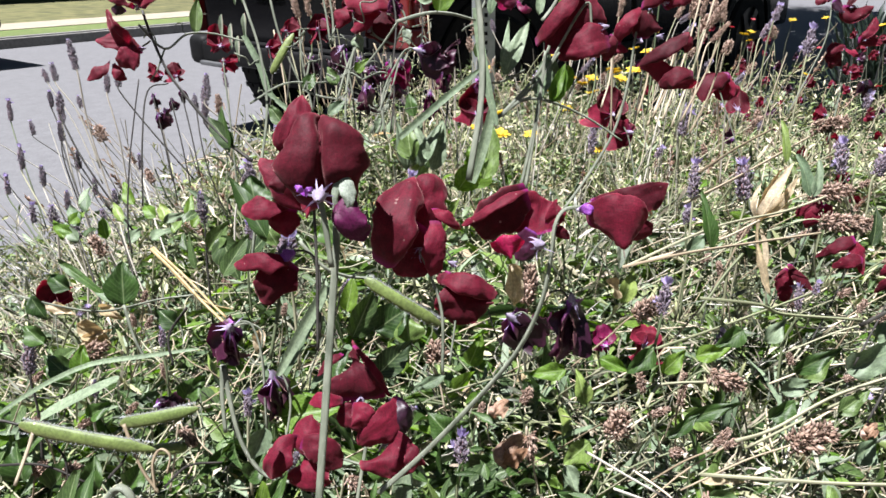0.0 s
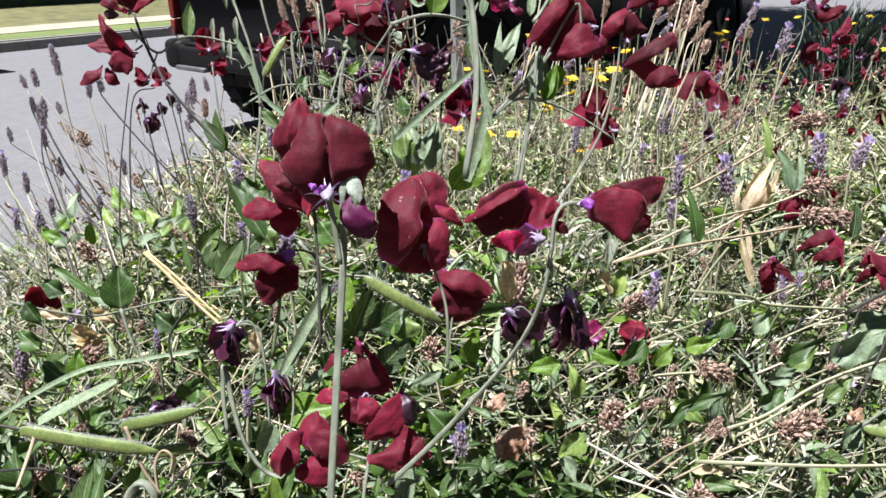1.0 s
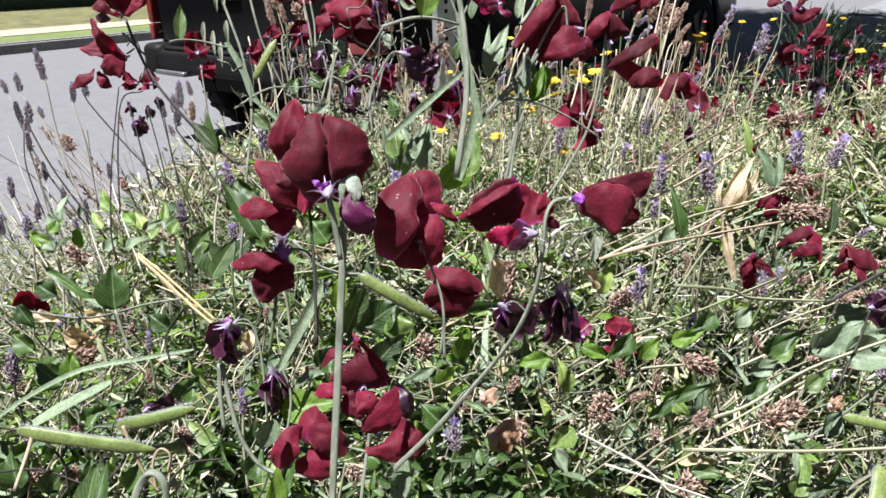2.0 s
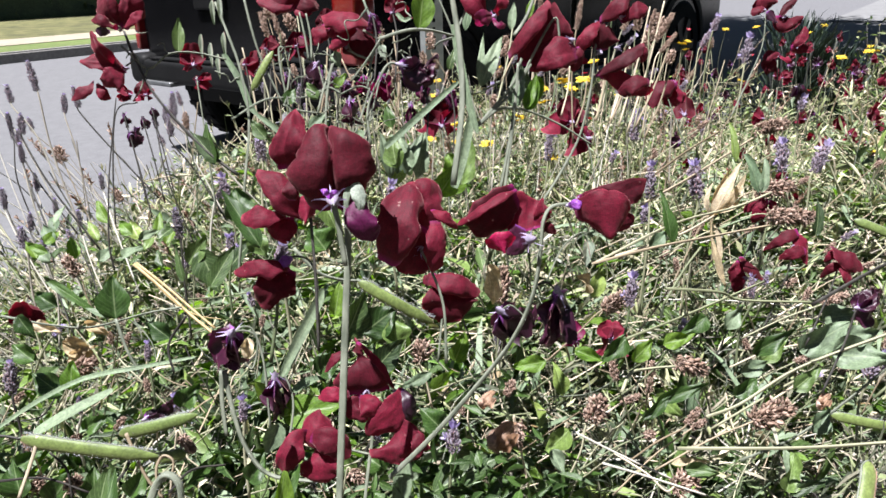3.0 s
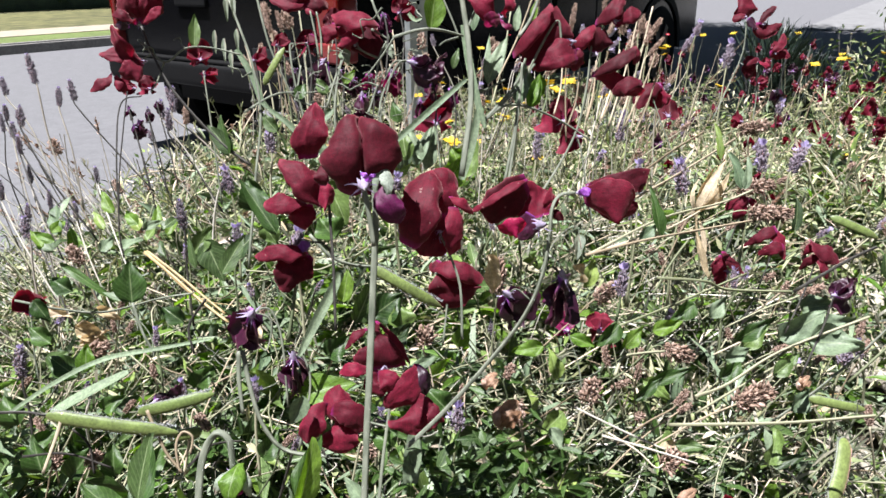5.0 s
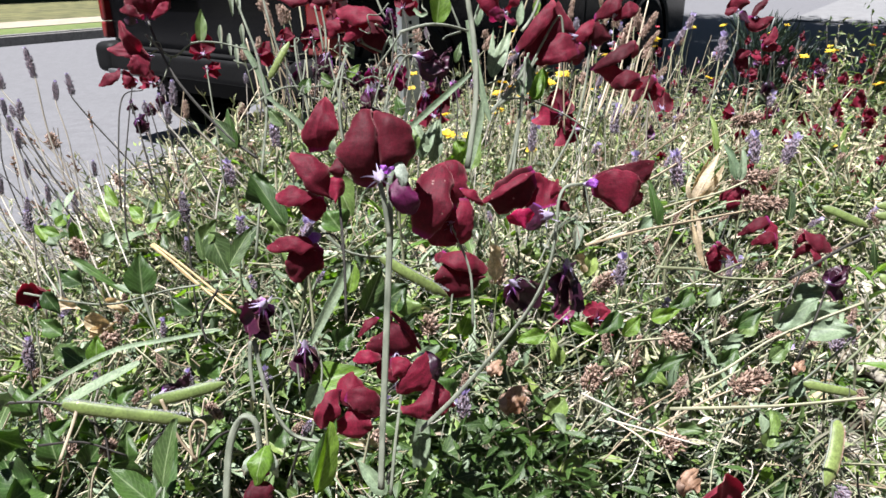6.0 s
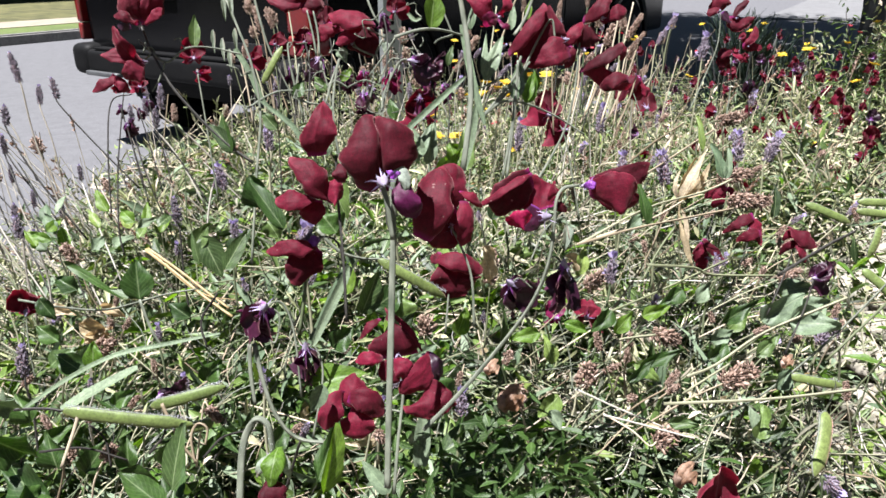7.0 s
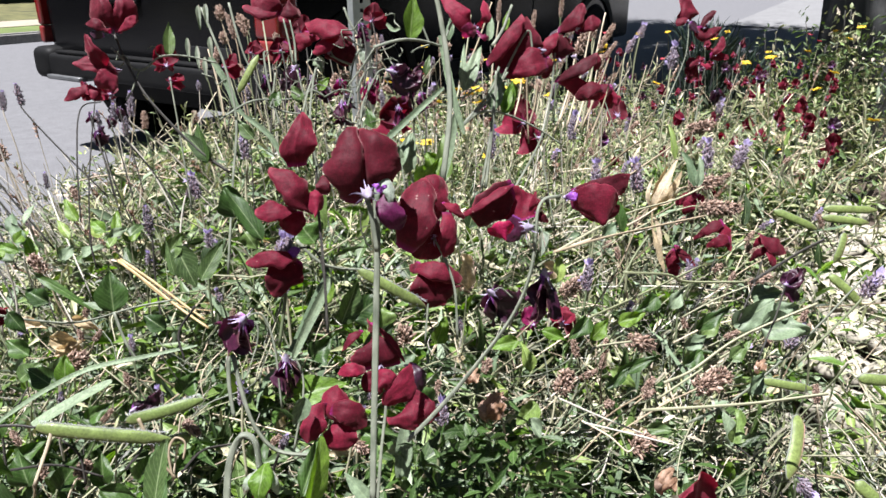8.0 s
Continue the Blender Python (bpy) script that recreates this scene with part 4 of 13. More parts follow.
# ---- lavender ----
def head_mesh(name, length, width, whorls, per, mat, seed, loose=0.0):
    """A spike of whorled, teardrop-shaped bracts along +z from the origin."""
    r = random.Random(seed)
    t = [(0, 0, 0), (0.5, 0.35, 0), (0, 0.4, 0.5), (-0.5, 0.35, 0), (0, 0.4, -0.5), (0.35, 0.8, 0.1), (0, 0.82, 0.4), (-0.35, 0.8, 0), (0, 0.8, -0.35), (0, 1.0, 0)]
    f = [(0, 1, 2), (0, 2, 3), (0, 3, 4), (0, 4, 1), (1, 5, 6), (1, 6, 2), (2, 6, 7), (2, 7, 3), (3, 7, 8), (3, 8, 4), (4, 8, 5), (4, 5, 1), (5, 9, 6), (6, 9, 7), (7, 9, 8), (8, 9, 5)]
    verts, faces = [], []
    for wv in range(whorls):
        tz = wv / max(1, whorls - 1)
        rad = width * 0.5 * (0.55 + 0.45 * math.sin(math.pi * (0.15 + 0.75 * tz)))
        for k in range(per):
            a = 2 * math.pi * (k + 0.5 * (wv % 2)) / per + r.uniform(-0.45, 0.45)
            el = 0.85 + 0.5 * tz + r.uniform(-0.3, 0.3) - loose * r.uniform(-0.6, 1.3)
            d = Vector((math.cos(a) * math.cos(el), math.sin(a) * math.cos(el), math.sin(el)))
            s = rad * r.uniform(0.35, 1.3) * (0.68 if loose > 0.5 else 0.8)
            o = Vector((0, 0, length * 0.86 * tz)) + Vector((math.cos(a), math.sin(a), 0)) * rad * r.uniform(0.1, 0.75) + Vector((0, 0, r.uniform(-0.5, 0.5) * length / whorls))
            x = d.orthogonal().normalized()
            y = x.cross(d)
            th = s * 0.36 * r.uniform(0.4, 1.5)
            i0 = len(verts)
            for px, py, pz in t:
                verts.append(o + x * px * th + y * pz * th + d * py * s)
            faces += [(i0 + a1, i0 + b1, i0 + c1) for a1, b1, c1 in f]
    return mesh_from(name, verts, faces, mat, smooth=True)


def tuft_mesh(name, size, count, seed, spread=0.6):
    """A tuft of small lilac bracts or florets standing on the head."""
    r = random.Random(seed)
    verts, faces = [], []
    for q in range(count):
        a = 2 * math.pi * q / count + r.uniform(-0.3, 0.3)
        el = r.uniform(0.5, 1.4)
        d = Vector((math.cos(a) * math.cos(el) * spread, math.sin(a) * math.cos(el) * spread, math.sin(el))).normalized()
        x = d.orthogonal().normalized()
        w, L = size * 0.22, size * r.uniform(0.7, 1.1)
        o = d * size * 0.1
        i = len(verts)
        n = x.cross(d) * size * 0.08
        verts += [o, o + d * L * 0.55 + x * w, o + d * L * 0.6 + n, o + d * L * 0.55 - x * w, o + d * L]
        faces += [(i, i + 1, i + 2), (i, i + 2, i + 3), (i + 1, i + 4, i + 2), (i + 2, i + 4, i + 3)]
    return mesh_from(name, verts, faces, M_LILAC)


def up_to(base, tip):
    b = Vector(base)
    return Matrix.Translation(b) @ (Vector(tip) - b).to_track_quat("Z", "Y").to_matrix().to_4x4()


def lavender(base, tip, width, foot, tone="fresh", seed=1, stem_r=0.0009, tuft=True):
    """One stalk: head from base to tip, stem down to foot."""
    lab = {"fresh": "grey-violet lavender spike with a lilac tuft on a thin stalk", "faded": "faded dark grey lavender spike on a thin stalk",
           "dry": "dried brown lavender head on a pale straw stalk"}[tone]
    th = tagged(empty("lavender_stalk", Matrix.Translation(foot)), lab, "lavender", "lavender stalks in the bed")
    inv = Matrix.Translation(-Vector(foot))
    b, t, ft = Vector(base), Vector(tip), Vector(foot)
    L = (t - b).length
    width *= (0.95 if width > 0.0125 else 0.58) if tone == "dry" else (0.74 if base[0] > 0.15 and width > 0.011 else 0.64)
    mat = {"fresh": M_LAV, "faded": M_LAV_DARK, "dry": M_DRYHEAD}[tone]
    r = random.Random(seed)
    head = add("flower_head", head_mesh("flower_head", L, width, max(7, int(L / width * (11 if tone == "dry" else 7))), 18 if tone == "dry" else 19, mat, seed, (0.9 if width > 0.0125 else 0.4) if tone == "dry" else 0.2), th, m=inv @ up_to(b, t))
    if tuft and tone != "dry":
        add("tuft", tuft_mesh("tuft", width * (0.8 if tone == "fresh" else 0.5), 12 if tone == "fresh" else 6, seed + 3), head, "pale lilac tuft", Matrix.Translation((0, 0, L * 0.88)))
        if tone == "fresh":
            for q in range(1):
                a = r.uniform(0, 6.28)
                add("floret", tuft_mesh("floret", width * 0.5, 6, seed + q, 1.2), head, "small lilac floret", pose(width * 0.45 * math.cos(a), width * 0.45 * math.sin(a), L * r.uniform(0.2, 0.8), 50 * math.sin(a), 50 * math.cos(a), 0))
    mid = ft.lerp(b, 0.55) + Vector((r.uniform(-1, 1), r.uniform(-1, 1), r.uniform(0.2, 1))) * (b - ft).length * 0.05
    add("stem", tube_mesh("stem", [q - ft for q in (ft, mid, b - (t - b) * 0.25, b + (t - b) * 0.1)], stem_r * (0.75 if tone == "dry" else 1.1), stem_r * (0.6 if tone == "dry" else 0.9), {"dry": M_STRAW if seed % 2 else M_GREEN_STALK, "fresh": M_GREEN_STALK, "faded": M_PALE_STALK if seed % 3 else M_STEM_DARK}[tone], 6, 5), th)
    return th


# ---- flowers of the far bed ----
FAR_PEA, DAISY = {}, {}


def far_pea(at, turn, kind):
    if kind not in FAR_PEA:
        th = tagged(empty("sweet_pea_spray"), ["maroon sweet pea in the far bed", "deep red sweet pea in the far bed", "dark maroon sweet pea over pale foliage", "faded maroon sweet pea on a thin stem", "small crimson sweet pea in the far bed", "wilted dark sweet pea in the far bed"][kind], "flower", "sweet peas in the bed")
        s = 0.023
        flower(th, (0, 0, 0), 0, 5, 0, s, 20, 60, 0.2, 0.8, "wilt" if kind == 5 else "open", 500 + kind, 0.6)
        flower(th, (0.014, -0.012, -0.03), 100, -20, 0, s * 0.8, 40, 50, 0.2, 0.8, "open", 520 + kind, 0.6)
        stem(th, [(0.02, 0.01, -0.16), (0.012, 0.0, -0.07), (0, 0, 0)], 0.0011, 0.0008)
        th.matrix_world = pose(*at, 0, 0, turn)
        FAR_PEA[kind] = th
        return th
    return copy_thing(FAR_PEA[kind], pose(*at, 0, 0, turn))


def daisy(at, turn, tone):
    """A small flat-headed flower with broad rays."""
    if tone not in DAISY:
        th = tagged(empty("daisy"), "small %s flower on a thin stalk in the far bed" % tone, "flower", "%s flowers in the bed" % tone)
        R = 0.0125 if tone == "yellow" else 0.009
        mat = M_YELLOW if tone == "yellow" else M_REDSMALL
        for k in range(9):
            a = 2 * math.pi * k / 9
            d = Vector((math.cos(a), math.sin(a), 0.25 + 0.1 * (k % 3)))
            leaf(th, d * R * 0.15, d * R, R * 0.75, (0, 0, 1), 0.1, 0.2, mat, "ray_petal")
        bm = bmesh.new()
        bmesh.ops.create_icosphere(bm, subdivisions=2, radius=R * 0.3, matrix=Matrix.Translation((0, 0, R * 0.12)) @ Matrix.Diagonal((1, 1, 0.6, 1)))
        part("disc", bm, M_DRYHEAD if tone == "red" else mat, th, smooth=True)
        stem(th, [(0.015, 0.01, -0.16), (0.008, 0, -0.08), (0, 0, 0)], 0.0008, 0.0006, M_GREEN_STALK)
        th.matrix_world = pose(*at, 12, -8, turn)
        DAISY[tone] = th
        return th
    return copy_thing(DAISY[tone], pose(*at, -14, 9, turn))


# ---- the thicket that fills the bed ----
street_tree(2.5, 2.9, 0.2, 7.5, 5, 2.6, 14000)
# Added tree, hidden behind the first; its shifted crown shades the driveway.
street_tree(6.4, 7.3, 0.24, 10.0, 9, 4.2, 52000, (-2.6, 1.3, 0))


def canopy(x, y):
    """Height of the tangle over the soil."""
    d = np.hypot(x, y)
    h = 0.47 + 0.07 * np.clip((d - 0.55) / 0.5, 0, 1) - 0.12 * np.clip((d - 1.0) / 0.9, 0, 1) * (0.55 + 0.45 * np.clip((0.75 * y - x) / 0.6, 0, 1))
    h = h - 0.15 * np.clip((-x - 0.1 - 0.1 * y) / 0.45, 0, 1) * np.clip((d - 0.45) / 0.4, 0, 1)
    h = h - 0.05 * np.clip((-x + 0.02) / 0.12, 0, 1) * np.clip((0.62 - d) / 0.15, 0, 1)
    clump = np.sin(17 * x + 9 * y) * np.sin(23 * y - 13 * x + 1) + 0.6 * np.sin(41 * x - 29 * y) * np.sin(37 * y + 31 * x)
    return h + 0.03 * np.sin(7 * x + 3 * y) + 0.025 * np.sin(11 * y - 5 * x + 1) + 0.046 * clump


def bed_points(n, rg, near, far, depth):
    """n places in the bed between two distances, denser nearby, within depth below the canopy."""
    out = np.empty((0, 3))
    while len(out) < n:
        k = n * 2
        d = near * (far / near) ** rg.random(k)
        a = np.radians(rg.uniform(-50, 66, k))
        x, y = d * np.sin(a), d * np.cos(a)
        o, s = x * CA - y * SA, x * SA + y * CA
        bare = (o > -0.04 + 0.05 * np.sin(9 * s)) & (o < 0.42 + 0.06 * np.sin(7 * s)) & (s > 0.5) & (s < 2.7)
        ok = (o > KERB + 0.05) & (o < WALK_EDGE - 0.1) & (s < 2.62 + 0.16 * np.sin(5 * o)) & (~bare | (rg.random(k) < 0.2))
        x, y = x[ok], y[ok]
        z = canopy(x, y) - depth * rg.random(len(x)) ** 1.3
        out = np.vstack([out, np.stack([x, y, z], 1)])
    return out[:n]


def stuff(name, me, label, category):
    return tagged(new(name, me), label, category, kind="stuff")


rg = np.random.default_rng(11)


def street_side(p, share):
    """Which places to keep where the bed thins out towards the street."""
    return ~((p[:, 0] < 0.12 * p[:, 1] - 0.1) & (p[:, 1] > 0.6) & (rg.random(len(p)) < share))


def lavender_shoots(n, near, far, scale, per, nm, mat):
    base = bed_points(n, rg, near, far, 0.2)
    thin = (base[:, 0] < 0.06) & (np.hypot(base[:, 0], base[:, 1]) < 0.85) & (rg.random(n) < 0.7) | (mat is M_LEAF_PALE) & (base[:, 0] < -0.06) & (base[:, 1] < 1.2) & (rg.random(n) < 0.7)
    base = base[~thin]
    n = len(base)
    d = rg.normal(0, 0.55, (n, 3)) + np.array((0, 0, 0.75))
    d /= np.linalg.norm(d, axis=1, keepdims=True)
    t = rg.random((n, per))
    ln = rg.uniform(0.05, 0.1, n) * scale
    pos = base[:, None] + d[:, None] * (t * ln[:, None])[..., None]
    al = d[:, None] * (0.5 + 0.5 * t[..., None]) + rg.normal(0, 0.55, (n, per, 3))
    k = n * per
    stuff("lavender_foliage", leaf_cloud(nm, pos.reshape(-1, 3), rg.uniform(0.014, 0.032, k) * scale, rg.uniform(0.0018, 0.0036, k) * scale, al.reshape(-1, 3), mat, rg, True),
          "narrow grey-green lavender leaves filling the bed", "foliage")
    stuff("lavender_shoots", straw_cloud(nm, base, d, ln, np.full(n, 0.0009 * scale), M_GREEN_STALK, rg), "thin grey-green lavender shoots", "foliage")


lavender_shoots(1250, 0.36, 1.0, 0.95, 10, "near_lavender", M_LAV_LEAF)
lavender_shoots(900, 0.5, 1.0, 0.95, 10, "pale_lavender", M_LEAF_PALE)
lavender_shoots(700, 0.6, 1.25, 1.0, 10, "street_lavender", M_LAV_LEAF)
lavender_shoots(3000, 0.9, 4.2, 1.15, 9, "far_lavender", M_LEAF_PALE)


def pea_leaves(n, near, far, scale, mat, depth, name, label):
    p = bed_points(n, rg, near, far, depth)
    p = p[street_side(p, 0.25)]
    if mat is M_LEAF_PALE:
        p = p[~((p[:, 0] < -0.06) & (p[:, 1] < 1.2) & (rg.random(len(p)) < 0.7))]
    n = len(p)
    al = rg.normal(0, 1, (n, 3)) * np.array((1, 1, 0.55))
    stuff(name, leaf_cloud(name, p, rg.uniform(0.018, 0.044, n) * scale, rg.uniform(0.0042, 0.0115, n) * scale, al, mat, rg), label, "foliage")


pea_leaves(6800, 0.36, 1.0, 0.95, M_LEAF, 0.14, "sweet_pea_leaves", "mid-green sweet pea leaflets tangled through the bed")
pea_leaves(4800, 0.36, 1.0, 1.0, M_LEAF_GREY, 0.14, "glaucous_leaves", "pale grey-green leaflets and winged stems in the bed")
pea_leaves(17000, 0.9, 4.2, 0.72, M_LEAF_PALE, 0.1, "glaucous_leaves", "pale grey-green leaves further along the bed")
pea_leaves(13000, 0.9, 4.2, 0.72, M_LEAF, 0.12, "sweet_pea_leaves", "mid-green leaves further along the bed")


pea_leaves(1700, 0.36, 0.8, 1.35, M_LEAF, 0.05, "sweet_pea_leaves", "mid-green leaflets lying over the tangle")
pea_leaves(3600, 0.45, 1.0, 0.75, M_LEAF_PALE, 0.06, "pale_leaves", "pale yellow-green leaflets over the tangle")
pea_leaves(1100, 0.6, 1.25, 1.15, M_LEAF_BRIGHT, 0.04, "young_leaves", "yellow-green leaflets catching the sun behind the flowers")
pea_leaves(5200, 0.9, 3.0, 0.8, M_LEAF, 0.03, "sweet_pea_leaves", "small mid-green leaves on top of the far bed")
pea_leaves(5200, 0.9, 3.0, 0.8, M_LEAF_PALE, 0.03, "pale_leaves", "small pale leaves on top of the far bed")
pea_leaves(800, 0.4, 1.0, 1.35, M_LEAF_BRIGHT, 0.05, "young_leaves", "bright yellow-green leaflets on top of the tangle")


def tangle(n, near, far, lo, hi, r0, r1, mat, flat, name, label, depth=0.13, way=(0, 0, 0), where=None):
    p = bed_points(n, rg, near, far, depth)
    if mat is M_STRAW:
        p = p[~((p[:, 0] < -0.1) & (p[:, 1] < 1.0) & (rg.random(n) < 0.55))]
        n = len(p)
    if where is not None:
        p = p[where(p[:, 0], p[:, 1])]
        n = len(p)
    al = rg.normal(0, 1, (n, 3)) * np.array((1, 1, flat)) + np.array(way)
    ln = rg.uniform(lo, hi, n)
    al /= np.linalg.norm(al, axis=1, keepdims=True)
    p = p - al * ln[:, None] * 0.5
    stuff(name, straw_cloud(name, p, al, ln, rg.uniform(r0, r1, n), mat, rg, rg.uniform(4, 14)), label, "foliage")


tangle(380, 0.36, 1.1, 0.04, 0.15, 0.0004, 0.0011, M_STRAW, 0.45, "dry_stems", "pale dry stems tangled through the bed")
tangle(330, 0.4, 1.3, 0.1, 0.28, 0.0005, 0.0011, M_STRAW, 0.2, "dry_stems", "long pale dry stems leaning across the bed", 0.06, (1.4, 0.8, 0.5))
def right_side(x, y):
    return (x > 0.1) & (x < 0.62) & (y > 0.4)


tangle(320, 0.46, 0.95, 0.06, 0.2, 0.0005, 0.0011, M_PALE_STALK, 0.2, "dry_stems", "long pale straws lying over the bed below the dry heads", 0.03, (1.5, 0.5, 0.25), right_side)
tangle(650, 0.36, 1.1, 0.05, 0.18, 0.0005, 0.0012, M_GREEN_STALK, 0.5, "green_stems", "grey-green stems and tendrils tangled in the bed")
tangle(520, 0.9, 4.2, 0.08, 0.24, 0.0006, 0.0013, M_STRAW, 0.9, "dry_stems", "dry lavender stalks standing in the far bed", 0.05, (0.3, 0, 0.8))
tangle(900, 0.9, 4.2, 0.08, 0.22, 0.0008, 0.0015, M_GREEN_STALK, 0.9, "green_stems", "grey-green stalks in the far bed", 0.06, (0.2, 0, 0.8))


def big_leaves(n, near, far, mat, name, label):
    """Pairs of broad leaflets lying on top of the tangle."""
    p = bed_points(n, rg, near, far, 0.07)
    al = rg.normal(0, 1, (n, 3)) * np.array((1, 1, 0.6)) + np.array((0, 0, 0.25))
    p2 = p + rg.normal(0, 0.006, (n, 3))
    al2 = al * np.array((-0.4, 1, 1)) + rg.normal(0, 0.5, (n, 3))
    pp, aa = np.vstack([p, p2]), np.vstack([al, al2])
    ln = rg.uniform(0.028, 0.058, 2 * n)
    stuff(name, leaf_cloud(name, pp, ln, ln * rg.uniform(0.17, 0.34, 2 * n), aa, mat, rg), label, "foliage")


big_leaves(620, 0.38, 1.1, M_LEAF, "broad_leaves", "broad green leaflets lying over the tangle")
# The dark colour here partly stands in for shadow in the near bed.
big_leaves(230, 0.38, 0.62, M_LEAF_DARK, "broad_leaves", "broad dark green leaves, darkened for shade, low in the tangle")
big_leaves(300, 0.38, 1.1, M_LEAF_GREY, "broad_leaves", "broad blue-green leaflets lying over the tangle")
big_leaves(700, 1.0, 3.6, M_LEAF_GREY, "broad_leaves", "broad pale leaves of the far bed")
p_ = bed_points(170, rg, 0.4, 1.1, 0.05)
a_ = rg.normal(0, 1, p_.shape) * np.array((1, 0.8, 0.3)) + np.array((0.6, 0.1, 0.25))
l_ = rg.uniform(0.12, 0.32, 170)
a_ /= np.linalg.norm(a_, axis=1, keepdims=True)
stuff("vines", straw_cloud("vines", p_ - a_ * l_[:, None] * 0.5, a_, l_, rg.uniform(0.0006, 0.0011, 170), M_GREEN_STALK, rg, 34.0), "long arching sweet pea vines over the tangle", "foliage")
p_ = bed_points(420, rg, 0.38, 1.0, 0.05)
stuff("tendrils", straw_cloud("tendrils", p_, rg.normal(0, 1, p_.shape) + np.array((0, 0, 0.4)), rg.uniform(0.015, 0.05, 420), rg.uniform(0.0004, 0.0007, 420), M_GREEN_STALK, rg, 26.0), "pale curling tendrils over the tangle", "foliage")

p_ = bed_points(260, rg, 0.4, 1.2, 0.06)
stuff("withered_leaves", leaf_cloud("withered_leaves", p_, rg.uniform(0.012, 0.032, 260), rg.uniform(0.006, 0.014, 260), rg.normal(0, 1, p_.shape), M_DRYLEAF, rg), "withered yellow-brown leaves caught in the tangle", "foliage")



def curl_template(kind, rows=9):
    """A thin bent stem along y; sideways measures are in radii."""
    v, f = [], []
    for i in range(rows + 1):
        t = i / rows
        if kind == "hook":
            y, px, pz = math.sin(2.3 * t) * 0.8, 0.0, 30 * (1 - math.cos(2.3 * t))
        elif kind == "wave":
            y, px, pz = t, 9 * math.sin(6.0 * t), 12 * math.sin(3.1 * t)
        else:
            y, px, pz = t, 22 * math.sin(3.1 * t), 5 * math.sin(9 * t)
        for k in range(3):
            a = 2 * math.pi * k / 3
            v.append((px + math.cos(a), y, pz + math.sin(a)))
    for i in range(rows):
        for k in range(3):
            a, b = i * 3 + k, i * 3 + (k + 1) % 3
            f += [(a, b, b + 3), (a, b + 3, a + 3)]
    return np.array(v), f


def curls(n, near, far, lo, hi, r0, r1, kind, mat, name, label, depth=0.08, lift=0.3):
    p = bed_points(n, rg, near, far, depth)
    al = rg.normal(0, 1, (n, 3)) * np.array((1, 1, 0.6)) + np.array((0, 0, lift))
    ln = rg.uniform(lo, hi, n)
    t, f = curl_template(kind)
    r = rg.uniform(r0, r1, n)
    stuff(name, bulk(name, t, f, axes_of(p, al, rg.normal(0, 1, p.shape), ln, r, r), mat), label, "foliage")


curls(700, 0.36, 0.85, 0.05, 0.16, 0.0005, 0.001, "wave", M_GREEN_STALK, "winding_stems", "winding grey-green stems over the tangle")
curls(560, 0.36, 0.85, 0.04, 0.13, 0.0004, 0.0008, "wave", M_STRAW, "winding_stems", "winding pale dry stems over the tangle")
curls(420, 0.36, 0.85, 0.04, 0.1, 0.0004, 0.0008, "wave", M_STEM, "winding_stems", "thin downy winding stems over the tangle")
curls(360, 0.36, 0.8, 0.025, 0.05, 0.0004, 0.0007, "hook", M_GREEN_STALK, "tendrils", "pale hooked tendrils over the tangle", 0.05, 0.6)
curls(420, 0.36, 0.7, 0.04, 0.12, 0.0004, 0.0009, "wave", M_TWIG, "dead_stems", "dark brown dead stems low in the tangle", 0.1, 0.1)
curls(520, 0.34, 0.62, 0.03, 0.09, 0.0003, 0.0006, "wave", M_PALE_STALK, "tendrils", "thin bleached tendrils and dead threads over the near tangle", 0.07, 0.3)
p_ = bed_points(330, rg, 0.38, 1.0, 0.05)
a_ = rg.normal(0, 1, p_.shape) * np.array((1, 0.9, 0.45)) + np.array((0.4, 0.1, 0.3))
l_ = rg.uniform(0.05, 0.11, 330)
stuff("strap_leaves", leaf_cloud("strap_leaves", p_, l_, rg.uniform(0.004, 0.0075, 330), a_, M_LEAF_GREY, rg, True), "long flat grey-green strap leaves and winged stems", "foliage")


# ---- standing dry lavender stalks behind the flowers ----
def stalk_fan(n, x0, x1, y0, y1, z0, z1, lean, name, label, mat):
    p = np.stack([rg.uniform(x0, x1, n), rg.uniform(y0, y1, n), np.full(n, z0) + rg.normal(0, 0.03, n)], 1)
    top = np.stack([p[:, 0] + rg.normal(lean, 0.07, n), p[:, 1] + rg.normal(0, 0.06, n), rg.uniform(z0 + 0.12, z1, n)], 1)
    al = top - p
    ln = np.linalg.norm(al, axis=1)
    stuff(name, straw_cloud(name, p, al, ln, rg.uniform(0.0005, 0.0011, n), mat, rg, 7.0), label, "foliage")
    k = n * 22 // 3
    j = np.repeat(np.arange(n)[::3], 22)[:k]
    u = al[j] / ln[j][:, None]
    q = top[j] - u * (rg.random(len(j)) * 0.03)[:, None]
    stuff("dry_heads", leaf_cloud("dry_heads", q, rg.uniform(0.005, 0.009, len(j)), rg.uniform(0.0025, 0.004, len(j)), u + rg.normal(0, 0.5, (len(j), 3)), M_DRYHEAD, rg), "dried brown lavender heads on the standing stalks", "foliage")


stalk_fan(230, -0.62, 0.0, 0.8, 1.35, 0.3, 0.62, -0.12, "stalk_fan", "pale dry lavender stalks fanning over the street edge", M_PALE_STALK)
stalk_fan(140, -0.16, 0.42, 0.85, 1.5, 0.36, 0.74, 0.0, "stalk_fan", "pale dry lavender stalks standing behind the flowers", M_PALE_STALK)
